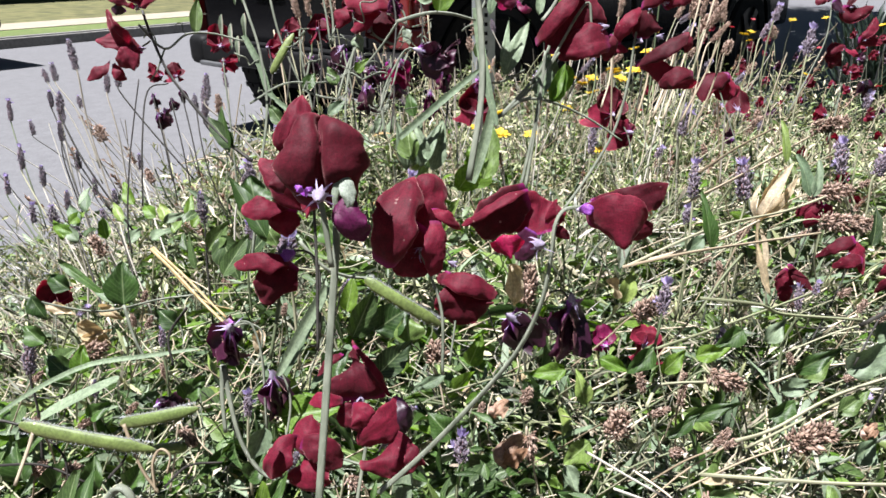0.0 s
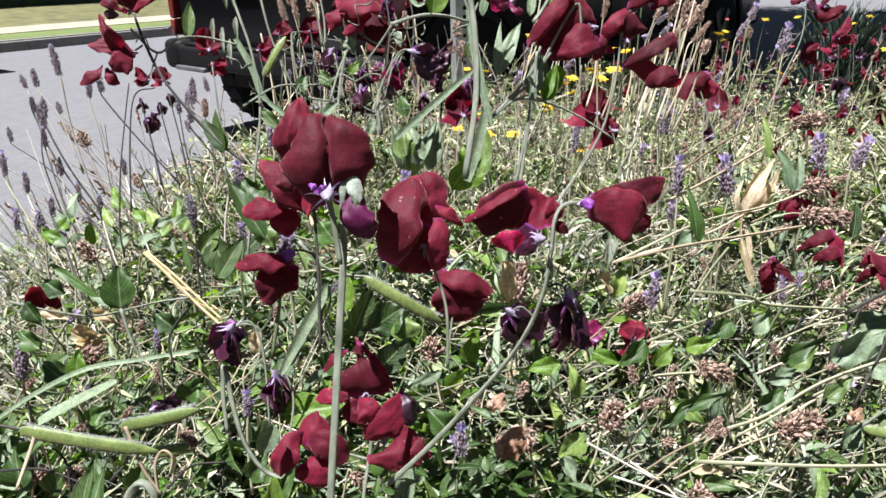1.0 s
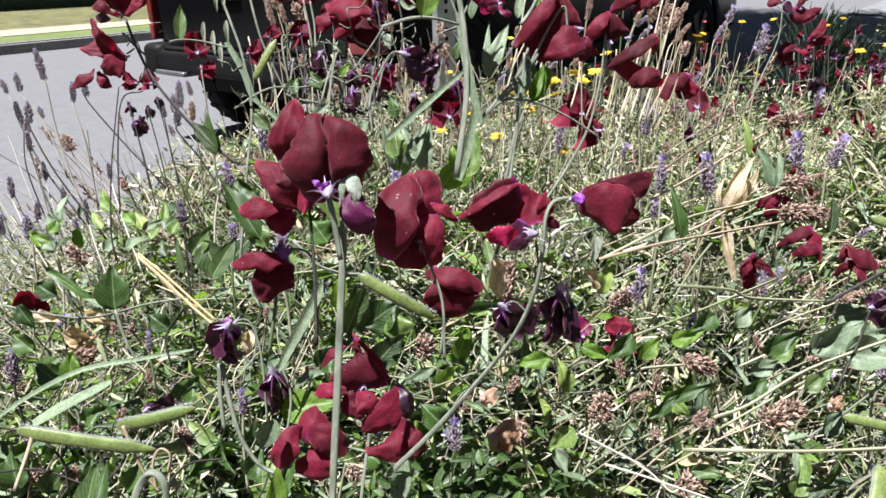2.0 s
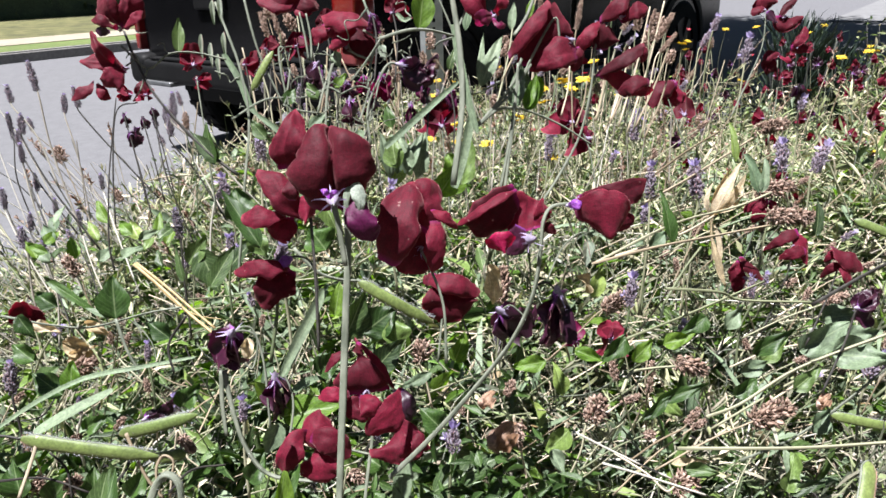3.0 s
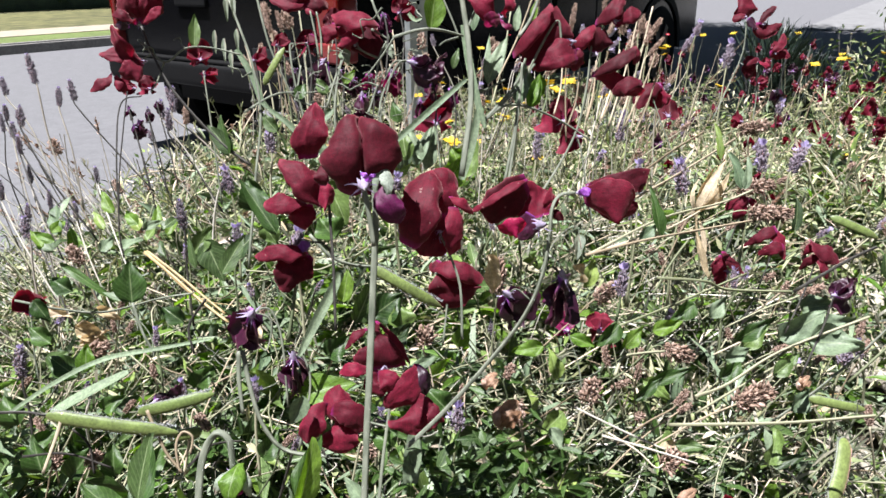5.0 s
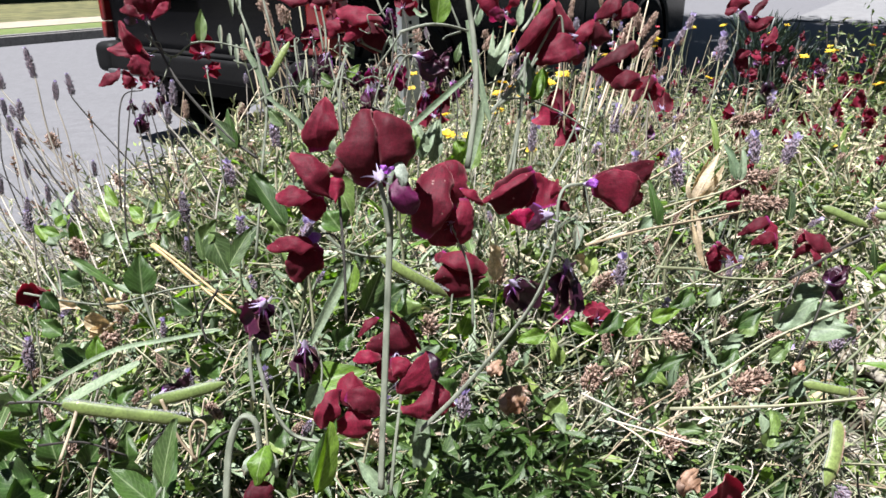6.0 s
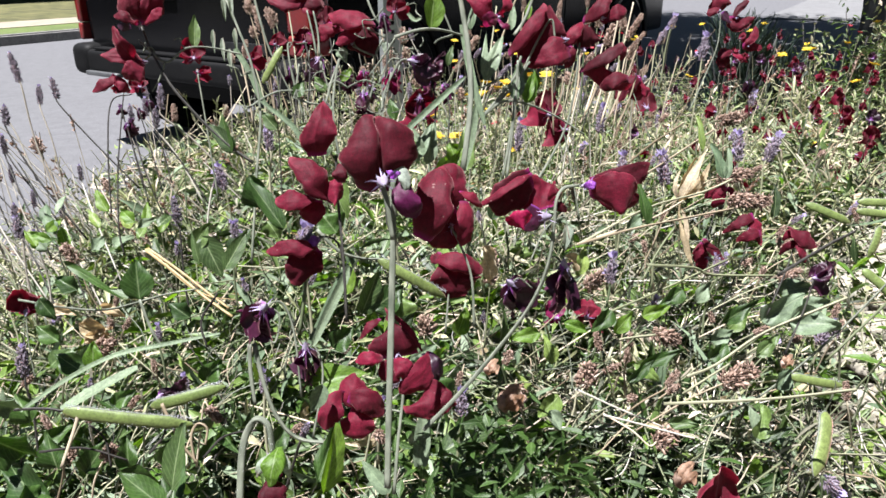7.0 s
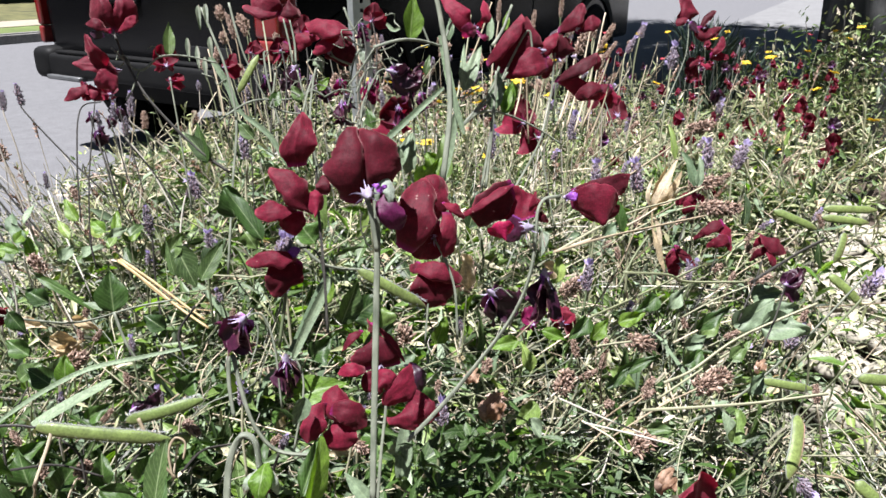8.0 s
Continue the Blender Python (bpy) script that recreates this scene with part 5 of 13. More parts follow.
stalk_fan(70, 0.3, 0.75, 0.95, 1.7, 0.4, 0.72, 0.05, "stalk_fan", "tan dry lavender stalks standing before the truck wheel", M_STRAW)


# ---- a dark spiky shrub at the end of the bed ----
def spiky_shrub(x, y, height, seed):
    g = np.random.default_rng(seed)
    n = 900
    th = tagged(empty("spiky_shrub", pose(x, y, 0)), "dark green spiky shrub at the end of the bed", "shrub")
    a, t = g.uniform(0, 6.28, n), g.random(n)
    d = np.stack([np.cos(a) * 0.35, np.sin(a) * 0.35, np.full(n, 0.9)], 1) + g.normal(0, 0.2, (n, 3))
    p = np.stack([np.cos(a) * 0.1 * t, np.sin(a) * 0.1 * t, height * (0.25 + 0.6 * g.random(n))], 1)
    add("needles", leaf_cloud("needles", p, g.uniform(0.07, 0.13, n), g.uniform(0.004, 0.008, n), d, M_NEEDLE, g, True), th)
    for k in range(7):
        b = 2 * math.pi * k / 7
        add("branch", tube_mesh("branch", [(0, 0, 0), (0.05 * math.cos(b), 0.05 * math.sin(b), height * 0.4), (0.11 * math.cos(b), 0.11 * math.sin(b), height * 0.85)], 0.008, 0.003, M_BARK), th)


spiky_shrub(1.4, 2.4, 0.72, 3)
spiky_shrub(1.52, 2.44, 0.62, 4)


def loose_shrub(x, y, height, seed):
    """An open bush of thin upright stems with small dull leaves."""
    g = np.random.default_rng(seed)
    th = tagged(empty("loose_shrub", pose(x, y, 0)), "open grey-green bush of thin upright stems past the bed", "shrub")
    for k in range(16):
        b, rr = g.uniform(0, 6.28), g.uniform(0.05, 0.2)
        top = (rr * math.cos(b) * 1.6, rr * math.sin(b) * 1.6, height * g.uniform(0.75, 1.1))
        add("stem", tube_mesh("stem", [(rr * 0.4 * math.cos(b), rr * 0.4 * math.sin(b), 0), (rr * math.cos(b), rr * math.sin(b), height * 0.5), top], 0.004, 0.0015, M_STEM_DARK, 6, 4), th)
        n = 130
        t = g.uniform(0.3, 1.0, n)
        p = np.stack([t * top[0], t * top[1], t * top[2]], 1) + g.normal(0, 0.03, (n, 3))
        add("leaves", leaf_cloud("leaves", p, g.uniform(0.016, 0.04, n), g.uniform(0.006, 0.013, n), g.normal(0, 1, (n, 3)), M_LEAF if k % 3 else M_LEAF_PALE, g), th)


loose_shrub(1.74, 2.3, 0.64, 5)
loose_shrub(1.98, 2.26, 0.68, 6)


# ---- hedges added to close the place and darken the truck's reflections ----
def hedge(name, o0, o1, s0, s1, height, label, seed):
    th = tagged(empty(name), label, "hedge")
    th.matrix_world = ALONG
    bm = boxes((s0, s1, -o1, -o0, -0.1, height))
    bmesh.ops.subdivide_edges(bm, edges=bm.edges[:], cuts=14, use_grid_fill=True)
    for v in bm.verts:
        v.co += noise.noise_vector(v.co * 0.5 + Vector((seed, 0, 0))) * 0.7
    part("mass", bm, M_HEDGE, th, smooth=True)
    g = np.random.default_rng(seed)
    n = 5000
    p = np.stack([g.uniform(s0, s1, n), -g.choice([o0, o1], n) + g.normal(0, 0.4, n), height * g.random(n)], 1)
    add("leaves", leaf_cloud("leaves", p, g.uniform(0.2, 0.4, n), g.uniform(0.1, 0.2, n), g.normal(0, 1, (n, 3)), M_HEDGE, g), th)


hedge("garden_hedge", 6.5, 8.0, -30, 14, 4.5, "unseen dark green hedge added behind the near lawn to darken reflections", 21)
hedge("far_hedge", -24.0, -22.0, -40, 60, 6.0, "tall dark green hedge added across the street to darken reflections", 22)
hedge("end_hedge", -30.0, 8.0, -32, -30, 6.0, "unseen dark green mass added behind the street to darken reflections", 23)


# ---- pale stones at the edge of the planting ----
def edging_stone(x, y, size, seed):
    r = random.Random(seed)
    bm = bmesh.new()
    bmesh.ops.create_icosphere(bm, subdivisions=3, radius=1)
    off = Vector((seed * 3.1, seed * 1.7, 0))
    sc = Vector((size * r.uniform(0.8, 1.3), size * r.uniform(0.7, 1.0), size * 0.45))
    for v in bm.verts:
        p = v.co.normalized()
        p = p * (1 + 0.25 * noise.noise(p * 1.4 + off) + 0.06 * noise.noise(p * 5 + off))
        v.co = Vector((p.x * sc.x, p.y * sc.y, max(-0.4, min(0.75, p.z)) * sc.z))
    ob = part("edging_stone", bm, M_STONE, None, smooth=True)
    ob.matrix_world = pose(x, y, 0.03 + size * 0.14, 0, 0, r.uniform(0, 360))
    tagged(ob, "pale cream flat stone edging the planted bed", "stone", "stones at the bed's edge")


for k in range(44):
    s_, o_ = 0.62 + 0.05 * k, -0.01 + 0.12 * (k * 3 % 4) + 0.03 * math.sin(k * 2.3)
    edging_stone(s_ * SA + o_ * CA, s_ * CA - o_ * SA, 0.085 + 0.02 * math.sin(k * 1.9), 40 + k)


# ---- sweet peas, leaves, pods and lavender, one by one ----
# the nearest spray, on a tall downy stem
pea = spray("downy grey-green stem bearing large open maroon flowers")
fuzz(stem(pea, [(-0.0472, 0.1862, 0.6574), (-0.0452, 0.1951, 0.6811), (-0.0426, 0.2054, 0.7087), (-0.0398, 0.2172, 0.7403), (-0.0379, 0.2254, 0.762), (-0.0379, 0.2314, 0.7778), (-0.0382, 0.2333, 0.7828), (-0.037, 0.2342, 0.7853), (-0.0349, 0.2339, 0.7851)], 0.0018, 0.0014, M_STEM), 900, 0.0013)
bloom = flower(pea, (-0.0415, 0.2200, 0.7798), 4, 4, 2, 0.0320, kind="calyx", seed=107)
rolled(bloom, [(-0.0420, 0.2339, 0.7747), (-0.0414, 0.2311, 0.7911), (-0.0417, 0.2408, 0.8025)], (0.0101, 0.0156, 0.0147, 0.0091), (0.0101, 0.0152, 0.0126, 0.0078), (0, -1, 0.3), 70, (-110, -95), M_WING)
rolled(bloom, [(-0.0587, 0.2383, 0.7755), (-0.0589, 0.2366, 0.7800), (-0.0583, 0.2419, 0.7830)], (0.0017, 0.0030, 0.0026, 0.0009), (0.0019, 0.0034, 0.0030, 0.0009), (-0.2, -1, 0.3), 0, (-40, -40), M_PETAL)
rolled(bloom, [(-0.0403, 0.1916, 0.7894), (-0.0406, 0.1882, 0.7923), (-0.0425, 0.1902, 0.7925)], (0.0006, 0.0010, 0.0010, 0.0004), (0.0006, 0.0010, 0.0010, 0.0004), (0, -1, 0.3), 0, (-40, -40), M_THROAT, "petal")
rolled(bloom, [(-0.0400, 0.1916, 0.7894), (-0.0384, 0.1883, 0.7920), (-0.0369, 0.1904, 0.7918)], (0.0006, 0.0008, 0.0008, 0.0004), (0.0006, 0.0008, 0.0008, 0.0004), (0, -1, 0.3), 0, (-40, -40), M_THROAT, "petal")
bloom = flower(pea, (-0.0343, 0.2336, 0.7845), -30, -70, 0, 0.0148, kind="calyx", seed=114)
rolled(bloom, [(-0.0335, 0.2292, 0.7792), (-0.0328, 0.2211, 0.7717), (-0.0284, 0.2239, 0.7625)], (0.0025, 0.0046, 0.0063, 0.0039), (0.0028, 0.0050, 0.0054, 0.0034), (-0.1, -1, 0.1), 0, (-66, -66), M_VIOLET)
rolled(bloom, [(-0.0339, 0.2279, 0.7847), (-0.0323, 0.2235, 0.7795), (-0.0325, 0.2230, 0.7732)], (0.0015, 0.0027, 0.0019, 0.0002), (0.0016, 0.0029, 0.0017, 0.0002), (0.15, -1, 0.3), -20, (-50, -40), M_CALYX_GREEN)
rolled(bloom, [(-0.0354, 0.2292, 0.7845), (-0.0371, 0.2262, 0.7794), (-0.0371, 0.2265, 0.7710)], (0.0008, 0.0015, 0.0010, 0.0002), (0.0009, 0.0017, 0.0010, 0.0002), (-0.5, -1, 0.2), 0, (-50, -40), M_CALYX_GREEN)
bloom = flower(pea, (-0.0105, 0.2450, 0.7508), 150, -10, 0, 0.0208, kind="calyx", seed=121)
rolled(bloom, [(-0.0252, 0.2409, 0.7474), (-0.0203, 0.2387, 0.7656), (-0.0124, 0.2562, 0.7760)], (0.0036, 0.0065, 0.0075, 0.0046), (0.0058, 0.0105, 0.0080, 0.0050), (-0.35, -0.9, 0.35), 6, (-30, -88), M_PETAL)
rolled(bloom, [(-0.0090, 0.2552, 0.7545), (-0.0064, 0.2574, 0.7661), (-0.0039, 0.2653, 0.7736)], (0.0037, 0.0068, 0.0063, 0.0057), (0.0042, 0.0068, 0.0073, 0.0078), (0.25, -0.9, 0.3), -8, (-20, -50), M_PETAL)
rolled(bloom, [(-0.0087, 0.2519, 0.7577), (-0.0129, 0.2430, 0.7493), (-0.0158, 0.2439, 0.7401)], (0.0034, 0.0061, 0.0087, 0.0061), (0.0036, 0.0066, 0.0097, 0.0066), (0, -1, -0.15), 0, (-30, -40), M_PETAL)
rolled(bloom, [(-0.0043, 0.2457, 0.7620), (-0.0044, 0.2387, 0.7548), (-0.0058, 0.2400, 0.7426)], (0.0023, 0.0043, 0.0045, 0.0028), (0.0021, 0.0038, 0.0043, 0.0026), (0.2, -1, 0.2), 0, (-50, -60), M_WING)
rolled(bloom, [(-0.0043, 0.2511, 0.7650), (-0.0006, 0.2459, 0.7636), (0.0052, 0.2491, 0.7571)], (0.0014, 0.0025, 0.0025, 0.0016), (0.0014, 0.0025, 0.0023, 0.0008), (0.3, -0.8, 0.5), 0, (-60, -60), M_PETAL)
rolled(bloom, [(-0.0190, 0.2594, 0.7661), (-0.0232, 0.2543, 0.7640), (-0.0268, 0.2556, 0.7589)], (0.0014, 0.0026, 0.0026, 0.0016), (0.0013, 0.0023, 0.0021, 0.0008), (-0.3, -0.8, 0.6), 0, (-50, -50), M_PETAL)
stem(pea, [(-0.0418, 0.2237, 0.7782), (-0.0403, 0.2213, 0.7703), (-0.0387, 0.2182, 0.7559)], 0.0013, 0.0012, M_STEM)
stem(pea, [(-0.0026, 0.2279, 0.7074), (-0.0025, 0.2361, 0.729), (-0.0074, 0.2423, 0.7442), (-0.012, 0.2458, 0.7525)], 0.0008, 0.0006, M_STEM)
pea = spray("maroon flowers facing away on a thin stem")
bloom = flower(pea, (-0.0567, 0.3149, 0.7683), 18, 4, -8, 0.0140, kind="calyx", seed=128)
rolled(bloom, [(-0.0696, 0.3162, 0.7680), (-0.0690, 0.3124, 0.7827), (-0.0643, 0.3239, 0.7950)], (0.0049, 0.0090, 0.0054, 0.0008), (0.0051, 0.0093, 0.0093, 0.0057), (-0.1, -1, 0.2), -22, (-20, -30), M_PETAL)
bloom = flower(pea, (-0.0621, 0.3078, 0.7463), 100, -10, 0, 0.0193, kind="calyx", seed=135)
rolled(bloom, [(-0.0633, 0.3083, 0.7483), (-0.0717, 0.3019, 0.7603), (-0.0830, 0.3126, 0.7690)], (0.0044, 0.0074, 0.0063, 0.0039), (0.0053, 0.0096, 0.0066, 0.0041), (-0.1, -0.7, 0.7), 0, (-95, -70), M_PETAL)
rolled(bloom, [(-0.0576, 0.3066, 0.7502), (-0.0615, 0.3027, 0.7534), (-0.0666, 0.3059, 0.7515)], (0.0041, 0.0074, 0.0081, 0.0050), (0.0030, 0.0052, 0.0059, 0.0037), (0.1, -0.8, 0.5), 0, (-50, -50), M_WING)
rolled(bloom, [(-0.0732, 0.3070, 0.7486), (-0.0819, 0.3005, 0.7512), (-0.0925, 0.3052, 0.7491)], (0.0029, 0.0052, 0.0066, 0.0044), (0.0020, 0.0037, 0.0044, 0.0029), (-0.2, -0.7, 0.7), 0, (-50, -50), M_WING)
rolled(bloom, [(-0.0721, 0.3082, 0.7470), (-0.0742, 0.3032, 0.7419), (-0.0781, 0.3036, 0.7361)], (0.0041, 0.0074, 0.0060, 0.0037), (0.0066, 0.0119, 0.0089, 0.0055), (0, -1, -0.2), 0, (-30, -30), M_PETAL)
rolled(bloom, [(-0.0708, 0.3103, 0.7439), (-0.0715, 0.3081, 0.7418), (-0.0730, 0.3083, 0.7388)], (0.0025, 0.0045, 0.0038, 0.0023), (0.0023, 0.0038, 0.0030, 0.0019), (0, -1, 0.1), 0, (-30, -30), M_WILT)
stem(pea, [(-0.0601, 0.2845, 0.6857), (-0.0597, 0.2963, 0.7166), (-0.0604, 0.3062, 0.7424), (-0.0609, 0.3102, 0.7527), (-0.06, 0.316, 0.7681)], 0.001, 0.0008, M_STEM_DARK)
pea = spray("maroon flowers and a closed bloom on a slender curved stem")
fuzz(stem(pea, [(-0.0281, 0.2192, 0.6605), (-0.0133, 0.2227, 0.673), (0.0041, 0.2277, 0.6896), (0.0242, 0.2344, 0.7112), (0.0346, 0.2406, 0.7297), (0.0389, 0.247, 0.7473), (0.0404, 0.2506, 0.7572), (0.0441, 0.2526, 0.763), (0.0519, 0.2524, 0.7642)], 0.0013, 0.0009, M_STEM), 700, 0.0013)
bloom = flower(pea, (0.0342, 0.2430, 0.7530), 30, -20, 0, 0.0280, kind="calyx", seed=142)
rolled(bloom, [(0.0301, 0.2603, 0.7694), (0.0180, 0.2537, 0.7655), (0.0053, 0.2579, 0.7556)], (0.0016, 0.0029, 0.0026, 0.0016), (0.0013, 0.0021, 0.0018, 0.0008), (-0.35, -0.5, 0.8), 0, (-70, -90), M_PETAL)
rolled(bloom, [(0.0312, 0.2606, 0.7663), (0.0207, 0.2557, 0.7593), (0.0128, 0.2581, 0.7503)], (0.0058, 0.0079, 0.0069, 0.0043), (0.0058, 0.0090, 0.0090, 0.0058), (-0.1, -1, -0.15), 10, (-30, -40), M_PETAL)
rolled(bloom, [(0.0360, 0.2565, 0.7522), (0.0356, 0.2603, 0.7586), (0.0371, 0.2635, 0.7651)], (0.0080, 0.0107, 0.0101, 0.0069), (0.0059, 0.0096, 0.0096, 0.0069), (-0.1, -1, 0.1), 12, (-30, -60), M_PETAL)
rolled(bloom, [(0.0382, 0.2546, 0.7567), (0.0399, 0.2542, 0.7613), (0.0422, 0.2594, 0.7651)], (0.0012, 0.0021, 0.0021, 0.0008), (0.0012, 0.0021, 0.0018, 0.0005), (0.4, -0.9, 0.3), 0, (-40, -60), M_PETAL)
rolled(bloom, [(0.0281, 0.2508, 0.7490), (0.0226, 0.2464, 0.7509), (0.0182, 0.2518, 0.7474)], (0.0031, 0.0047, 0.0044, 0.0036), (0.0026, 0.0044, 0.0042, 0.0031), (-0.1, -1, 0.15), 0, (-20, -30), M_HOT)
rolled(bloom, [(0.0404, 0.2536, 0.7554), (0.0426, 0.2513, 0.7546), (0.0465, 0.2521, 0.7511)], (0.0013, 0.0024, 0.0021, 0.0008), (0.0012, 0.0021, 0.0021, 0.0005), (0.3, -1, 0.1), 0, (-40, -40), M_PETAL)
# Dark underside: the wilted-petal colour stands in for its shade.
rolled(bloom, [(0.0329, 0.2561, 0.7535), (0.0308, 0.2531, 0.7485), (0.0304, 0.2523, 0.7422)], (0.0023, 0.0042, 0.0048, 0.0030), (0.0029, 0.0053, 0.0058, 0.0036), (0, -1, 0), 0, (-40, -40), M_WILT)
bloom = flower(pea, (0.0458, 0.2272, 0.7718), -84, 4, 0, 0.0235, kind="calyx", seed=149)
rolled(bloom, [(0.0466, 0.2269, 0.7714), (0.0539, 0.2165, 0.7743), (0.0660, 0.2192, 0.7715)], (0.0028, 0.0051, 0.0059, 0.0037), (0.0049, 0.0088, 0.0105, 0.0065), (0, -1, 0.3), 0, (-56, -60), M_PETAL)
rolled(bloom, [(0.0490, 0.2312, 0.7727), (0.0601, 0.2250, 0.7784), (0.0730, 0.2258, 0.7811)], (0.0011, 0.0019, 0.0017, 0.0004), (0.0026, 0.0047, 0.0086, 0.0073), (0.15, -0.9, 0.4), -10, (-60, -20), M_PETAL)
rolled(bloom, [(0.0517, 0.2302, 0.7674), (0.0613, 0.2245, 0.7642), (0.0690, 0.2244, 0.7670)], (0.0022, 0.0039, 0.0048, 0.0030), (0.0026, 0.0048, 0.0043, 0.0027), (0, -1, -0.1), 0, (-30, -60), M_PETAL)
rolled(bloom, [(0.0444, 0.2260, 0.7718), (0.0458, 0.2217, 0.7735), (0.0492, 0.2223, 0.7736)], (0.0010, 0.0019, 0.0021, 0.0008), (0.0010, 0.0019, 0.0017, 0.0006), (-0.1, -1, 0.3), 0, (-60, -60), M_THROAT)
flower(pea, (0.0514, 0.2673, 0.7183), -40, -78, 0, 0.0317, fold=78, lift=16, kind='wilt', wing=0.42, roll_edge=45, ruffle=0.35, seed=156)
flower(pea, (0.0275, 0.2847, 0.7018), -55, -38, 10, 0.0309, fold=78, lift=16, kind='wilt', wing=0.42, roll_edge=45, ruffle=0.35, seed=163)
stem(pea, [(0.042, 0.2689, 0.7208), (0.0472, 0.2689, 0.7218), (0.0514, 0.2669, 0.7174)], 0.0006, 0.0005, M_STEM_DARK)
stem(pea, [(0.0397, 0.2825, 0.6984), (0.0331, 0.285, 0.7037), (0.0275, 0.2843, 0.7008)], 0.0006, 0.0005, M_STEM)
pea = spray("maroon flower hanging under the leaves")
bloom = flower(pea, (0.0018, 0.3555, 0.6980), -60, -30, 0, 0.0230, kind="calyx", seed=170)
rolled(bloom, [(-0.0038, 0.3554, 0.6898), (0.0099, 0.3451, 0.6927), (0.0273, 0.3491, 0.6820)], (0.0024, 0.0043, 0.0043, 0.0027), (0.0040, 0.0072, 0.0079, 0.0049), (0.1, -0.7, 0.7), 0, (-60, -70), M_WING)
rolled(bloom, [(0.0087, 0.3547, 0.6865), (0.0094, 0.3433, 0.6786), (0.0126, 0.3445, 0.6656)], (0.0072, 0.0130, 0.0145, 0.0090), (0.0083, 0.0152, 0.0166, 0.0103), (0.1, -1, 0.1), -8, (-40, -40), M_PETAL)
rolled(bloom, [(0.0004, 0.3565, 0.6927), (-0.0039, 0.3526, 0.6903), (-0.0049, 0.3576, 0.6912)], (0.0016, 0.0029, 0.0025, 0.0011), (0.0016, 0.0029, 0.0025, 0.0011), (-0.3, -0.8, 0.5), 0, (-40, -40), M_PETAL)
stem(pea, [(0.0001, 0.3357, 0.6459), (0.0045, 0.347, 0.6765), (0.0037, 0.3532, 0.6924)], 0.0008, 0.0006, M_STEM)
pea = spray("half-closed dark maroon flower with a violet throat")
bloom = flower(pea, (-0.0747, 0.3081, 0.7210), 60, -20, 0, 0.0212, kind="calyx", seed=177)
rolled(bloom, [(-0.0741, 0.3084, 0.7215), (-0.0843, 0.3005, 0.7253), (-0.1005, 0.3057, 0.7199)], (0.0034, 0.0061, 0.0049, 0.0030), (0.0020, 0.0037, 0.0037, 0.0023), (-0.2, -0.75, 0.65), 0, (-60, -70), M_PETAL)
rolled(bloom, [(-0.0749, 0.3092, 0.7200), (-0.0808, 0.3005, 0.7125), (-0.0885, 0.3008, 0.7024)], (0.0054, 0.0099, 0.0062, 0.0038), (0.0051, 0.0093, 0.0080, 0.0050), (0, -1, 0.05), -10, (-40, -50), M_PETAL)
rolled(bloom, [(-0.0716, 0.3086, 0.7250), (-0.0743, 0.3039, 0.7257), (-0.0780, 0.3055, 0.7235)], (0.0015, 0.0028, 0.0031, 0.0019), (0.0014, 0.0025, 0.0025, 0.0015), (-0.1, -1, 0.3), 0, (-60, -60), M_THROAT)
stem(pea, [(-0.0606, 0.294, 0.6869), (-0.06, 0.304, 0.7133), (-0.0634, 0.3082, 0.7234), (-0.0711, 0.3095, 0.7254), (-0.0764, 0.3087, 0.7221)], 0.0008, 0.0006, M_STEM_DARK)
pea = spray("wilted purple-maroon flower nodding on a hooked stem")
flower(pea, (-0.1034, 0.2988, 0.6912), 40, -45, 0, 0.0344, fold=78, lift=16, kind='wilt', wing=0.42, roll_edge=45, ruffle=0.35, seed=184)
stem(pea, [(-0.0869, 0.28, 0.6454), (-0.0884, 0.2922, 0.6771), (-0.0927, 0.2981, 0.6917), (-0.0982, 0.2993, 0.6937), (-0.1026, 0.2985, 0.6906)], 0.0008, 0.0006, M_STEM)
pea = spray("wilted violet flower hanging down")
flower(pea, (-0.0827, 0.2869, 0.6721), 0, -75, 0, 0.0302, fold=78, lift=16, kind='wilt', wing=0.42, roll_edge=45, ruffle=0.35, seed=191)
stem(pea, [(-0.082, 0.2692, 0.6261), (-0.0746, 0.2806, 0.6573), (-0.078, 0.2864, 0.6717), (-0.0828, 0.2865, 0.6711)], 0.0008, 0.0006, M_STEM)
pea = spray("cluster of dark maroon flowers low on the plant")
bloom = flower(pea, (-0.0363, 0.2469, 0.6849), 170, -20, 0, 0.0199, kind="calyx", seed=198)
rolled(bloom, [(-0.0389, 0.2476, 0.6836), (-0.0391, 0.2483, 0.6957), (-0.0403, 0.2631, 0.7024)], (0.0092, 0.0110, 0.0052, 0.0009), (0.0138, 0.0110, 0.0040, 0.0006), (0, -0.85, -0.45), 8, (-20, -10), M_PETAL)
rolled(bloom, [(-0.0393, 0.2575, 0.7037), (-0.0311, 0.2483, 0.6980), (-0.0246, 0.2463, 0.6861)], (0.0013, 0.0024, 0.0024, 0.0015), (0.0008, 0.0015, 0.0015, 0.0009), (0.5, -0.55, 0.7), 0, (-80, -60), M_PETAL)
rolled(bloom, [(-0.0442, 0.2557, 0.7010), (-0.0493, 0.2514, 0.6998), (-0.0543, 0.2519, 0.6930)], (0.0012, 0.0021, 0.0021, 0.0013), (0.0012, 0.0021, 0.0021, 0.0009), (-0.3, -0.6, 0.7), 0, (-60, -60), M_PETAL)
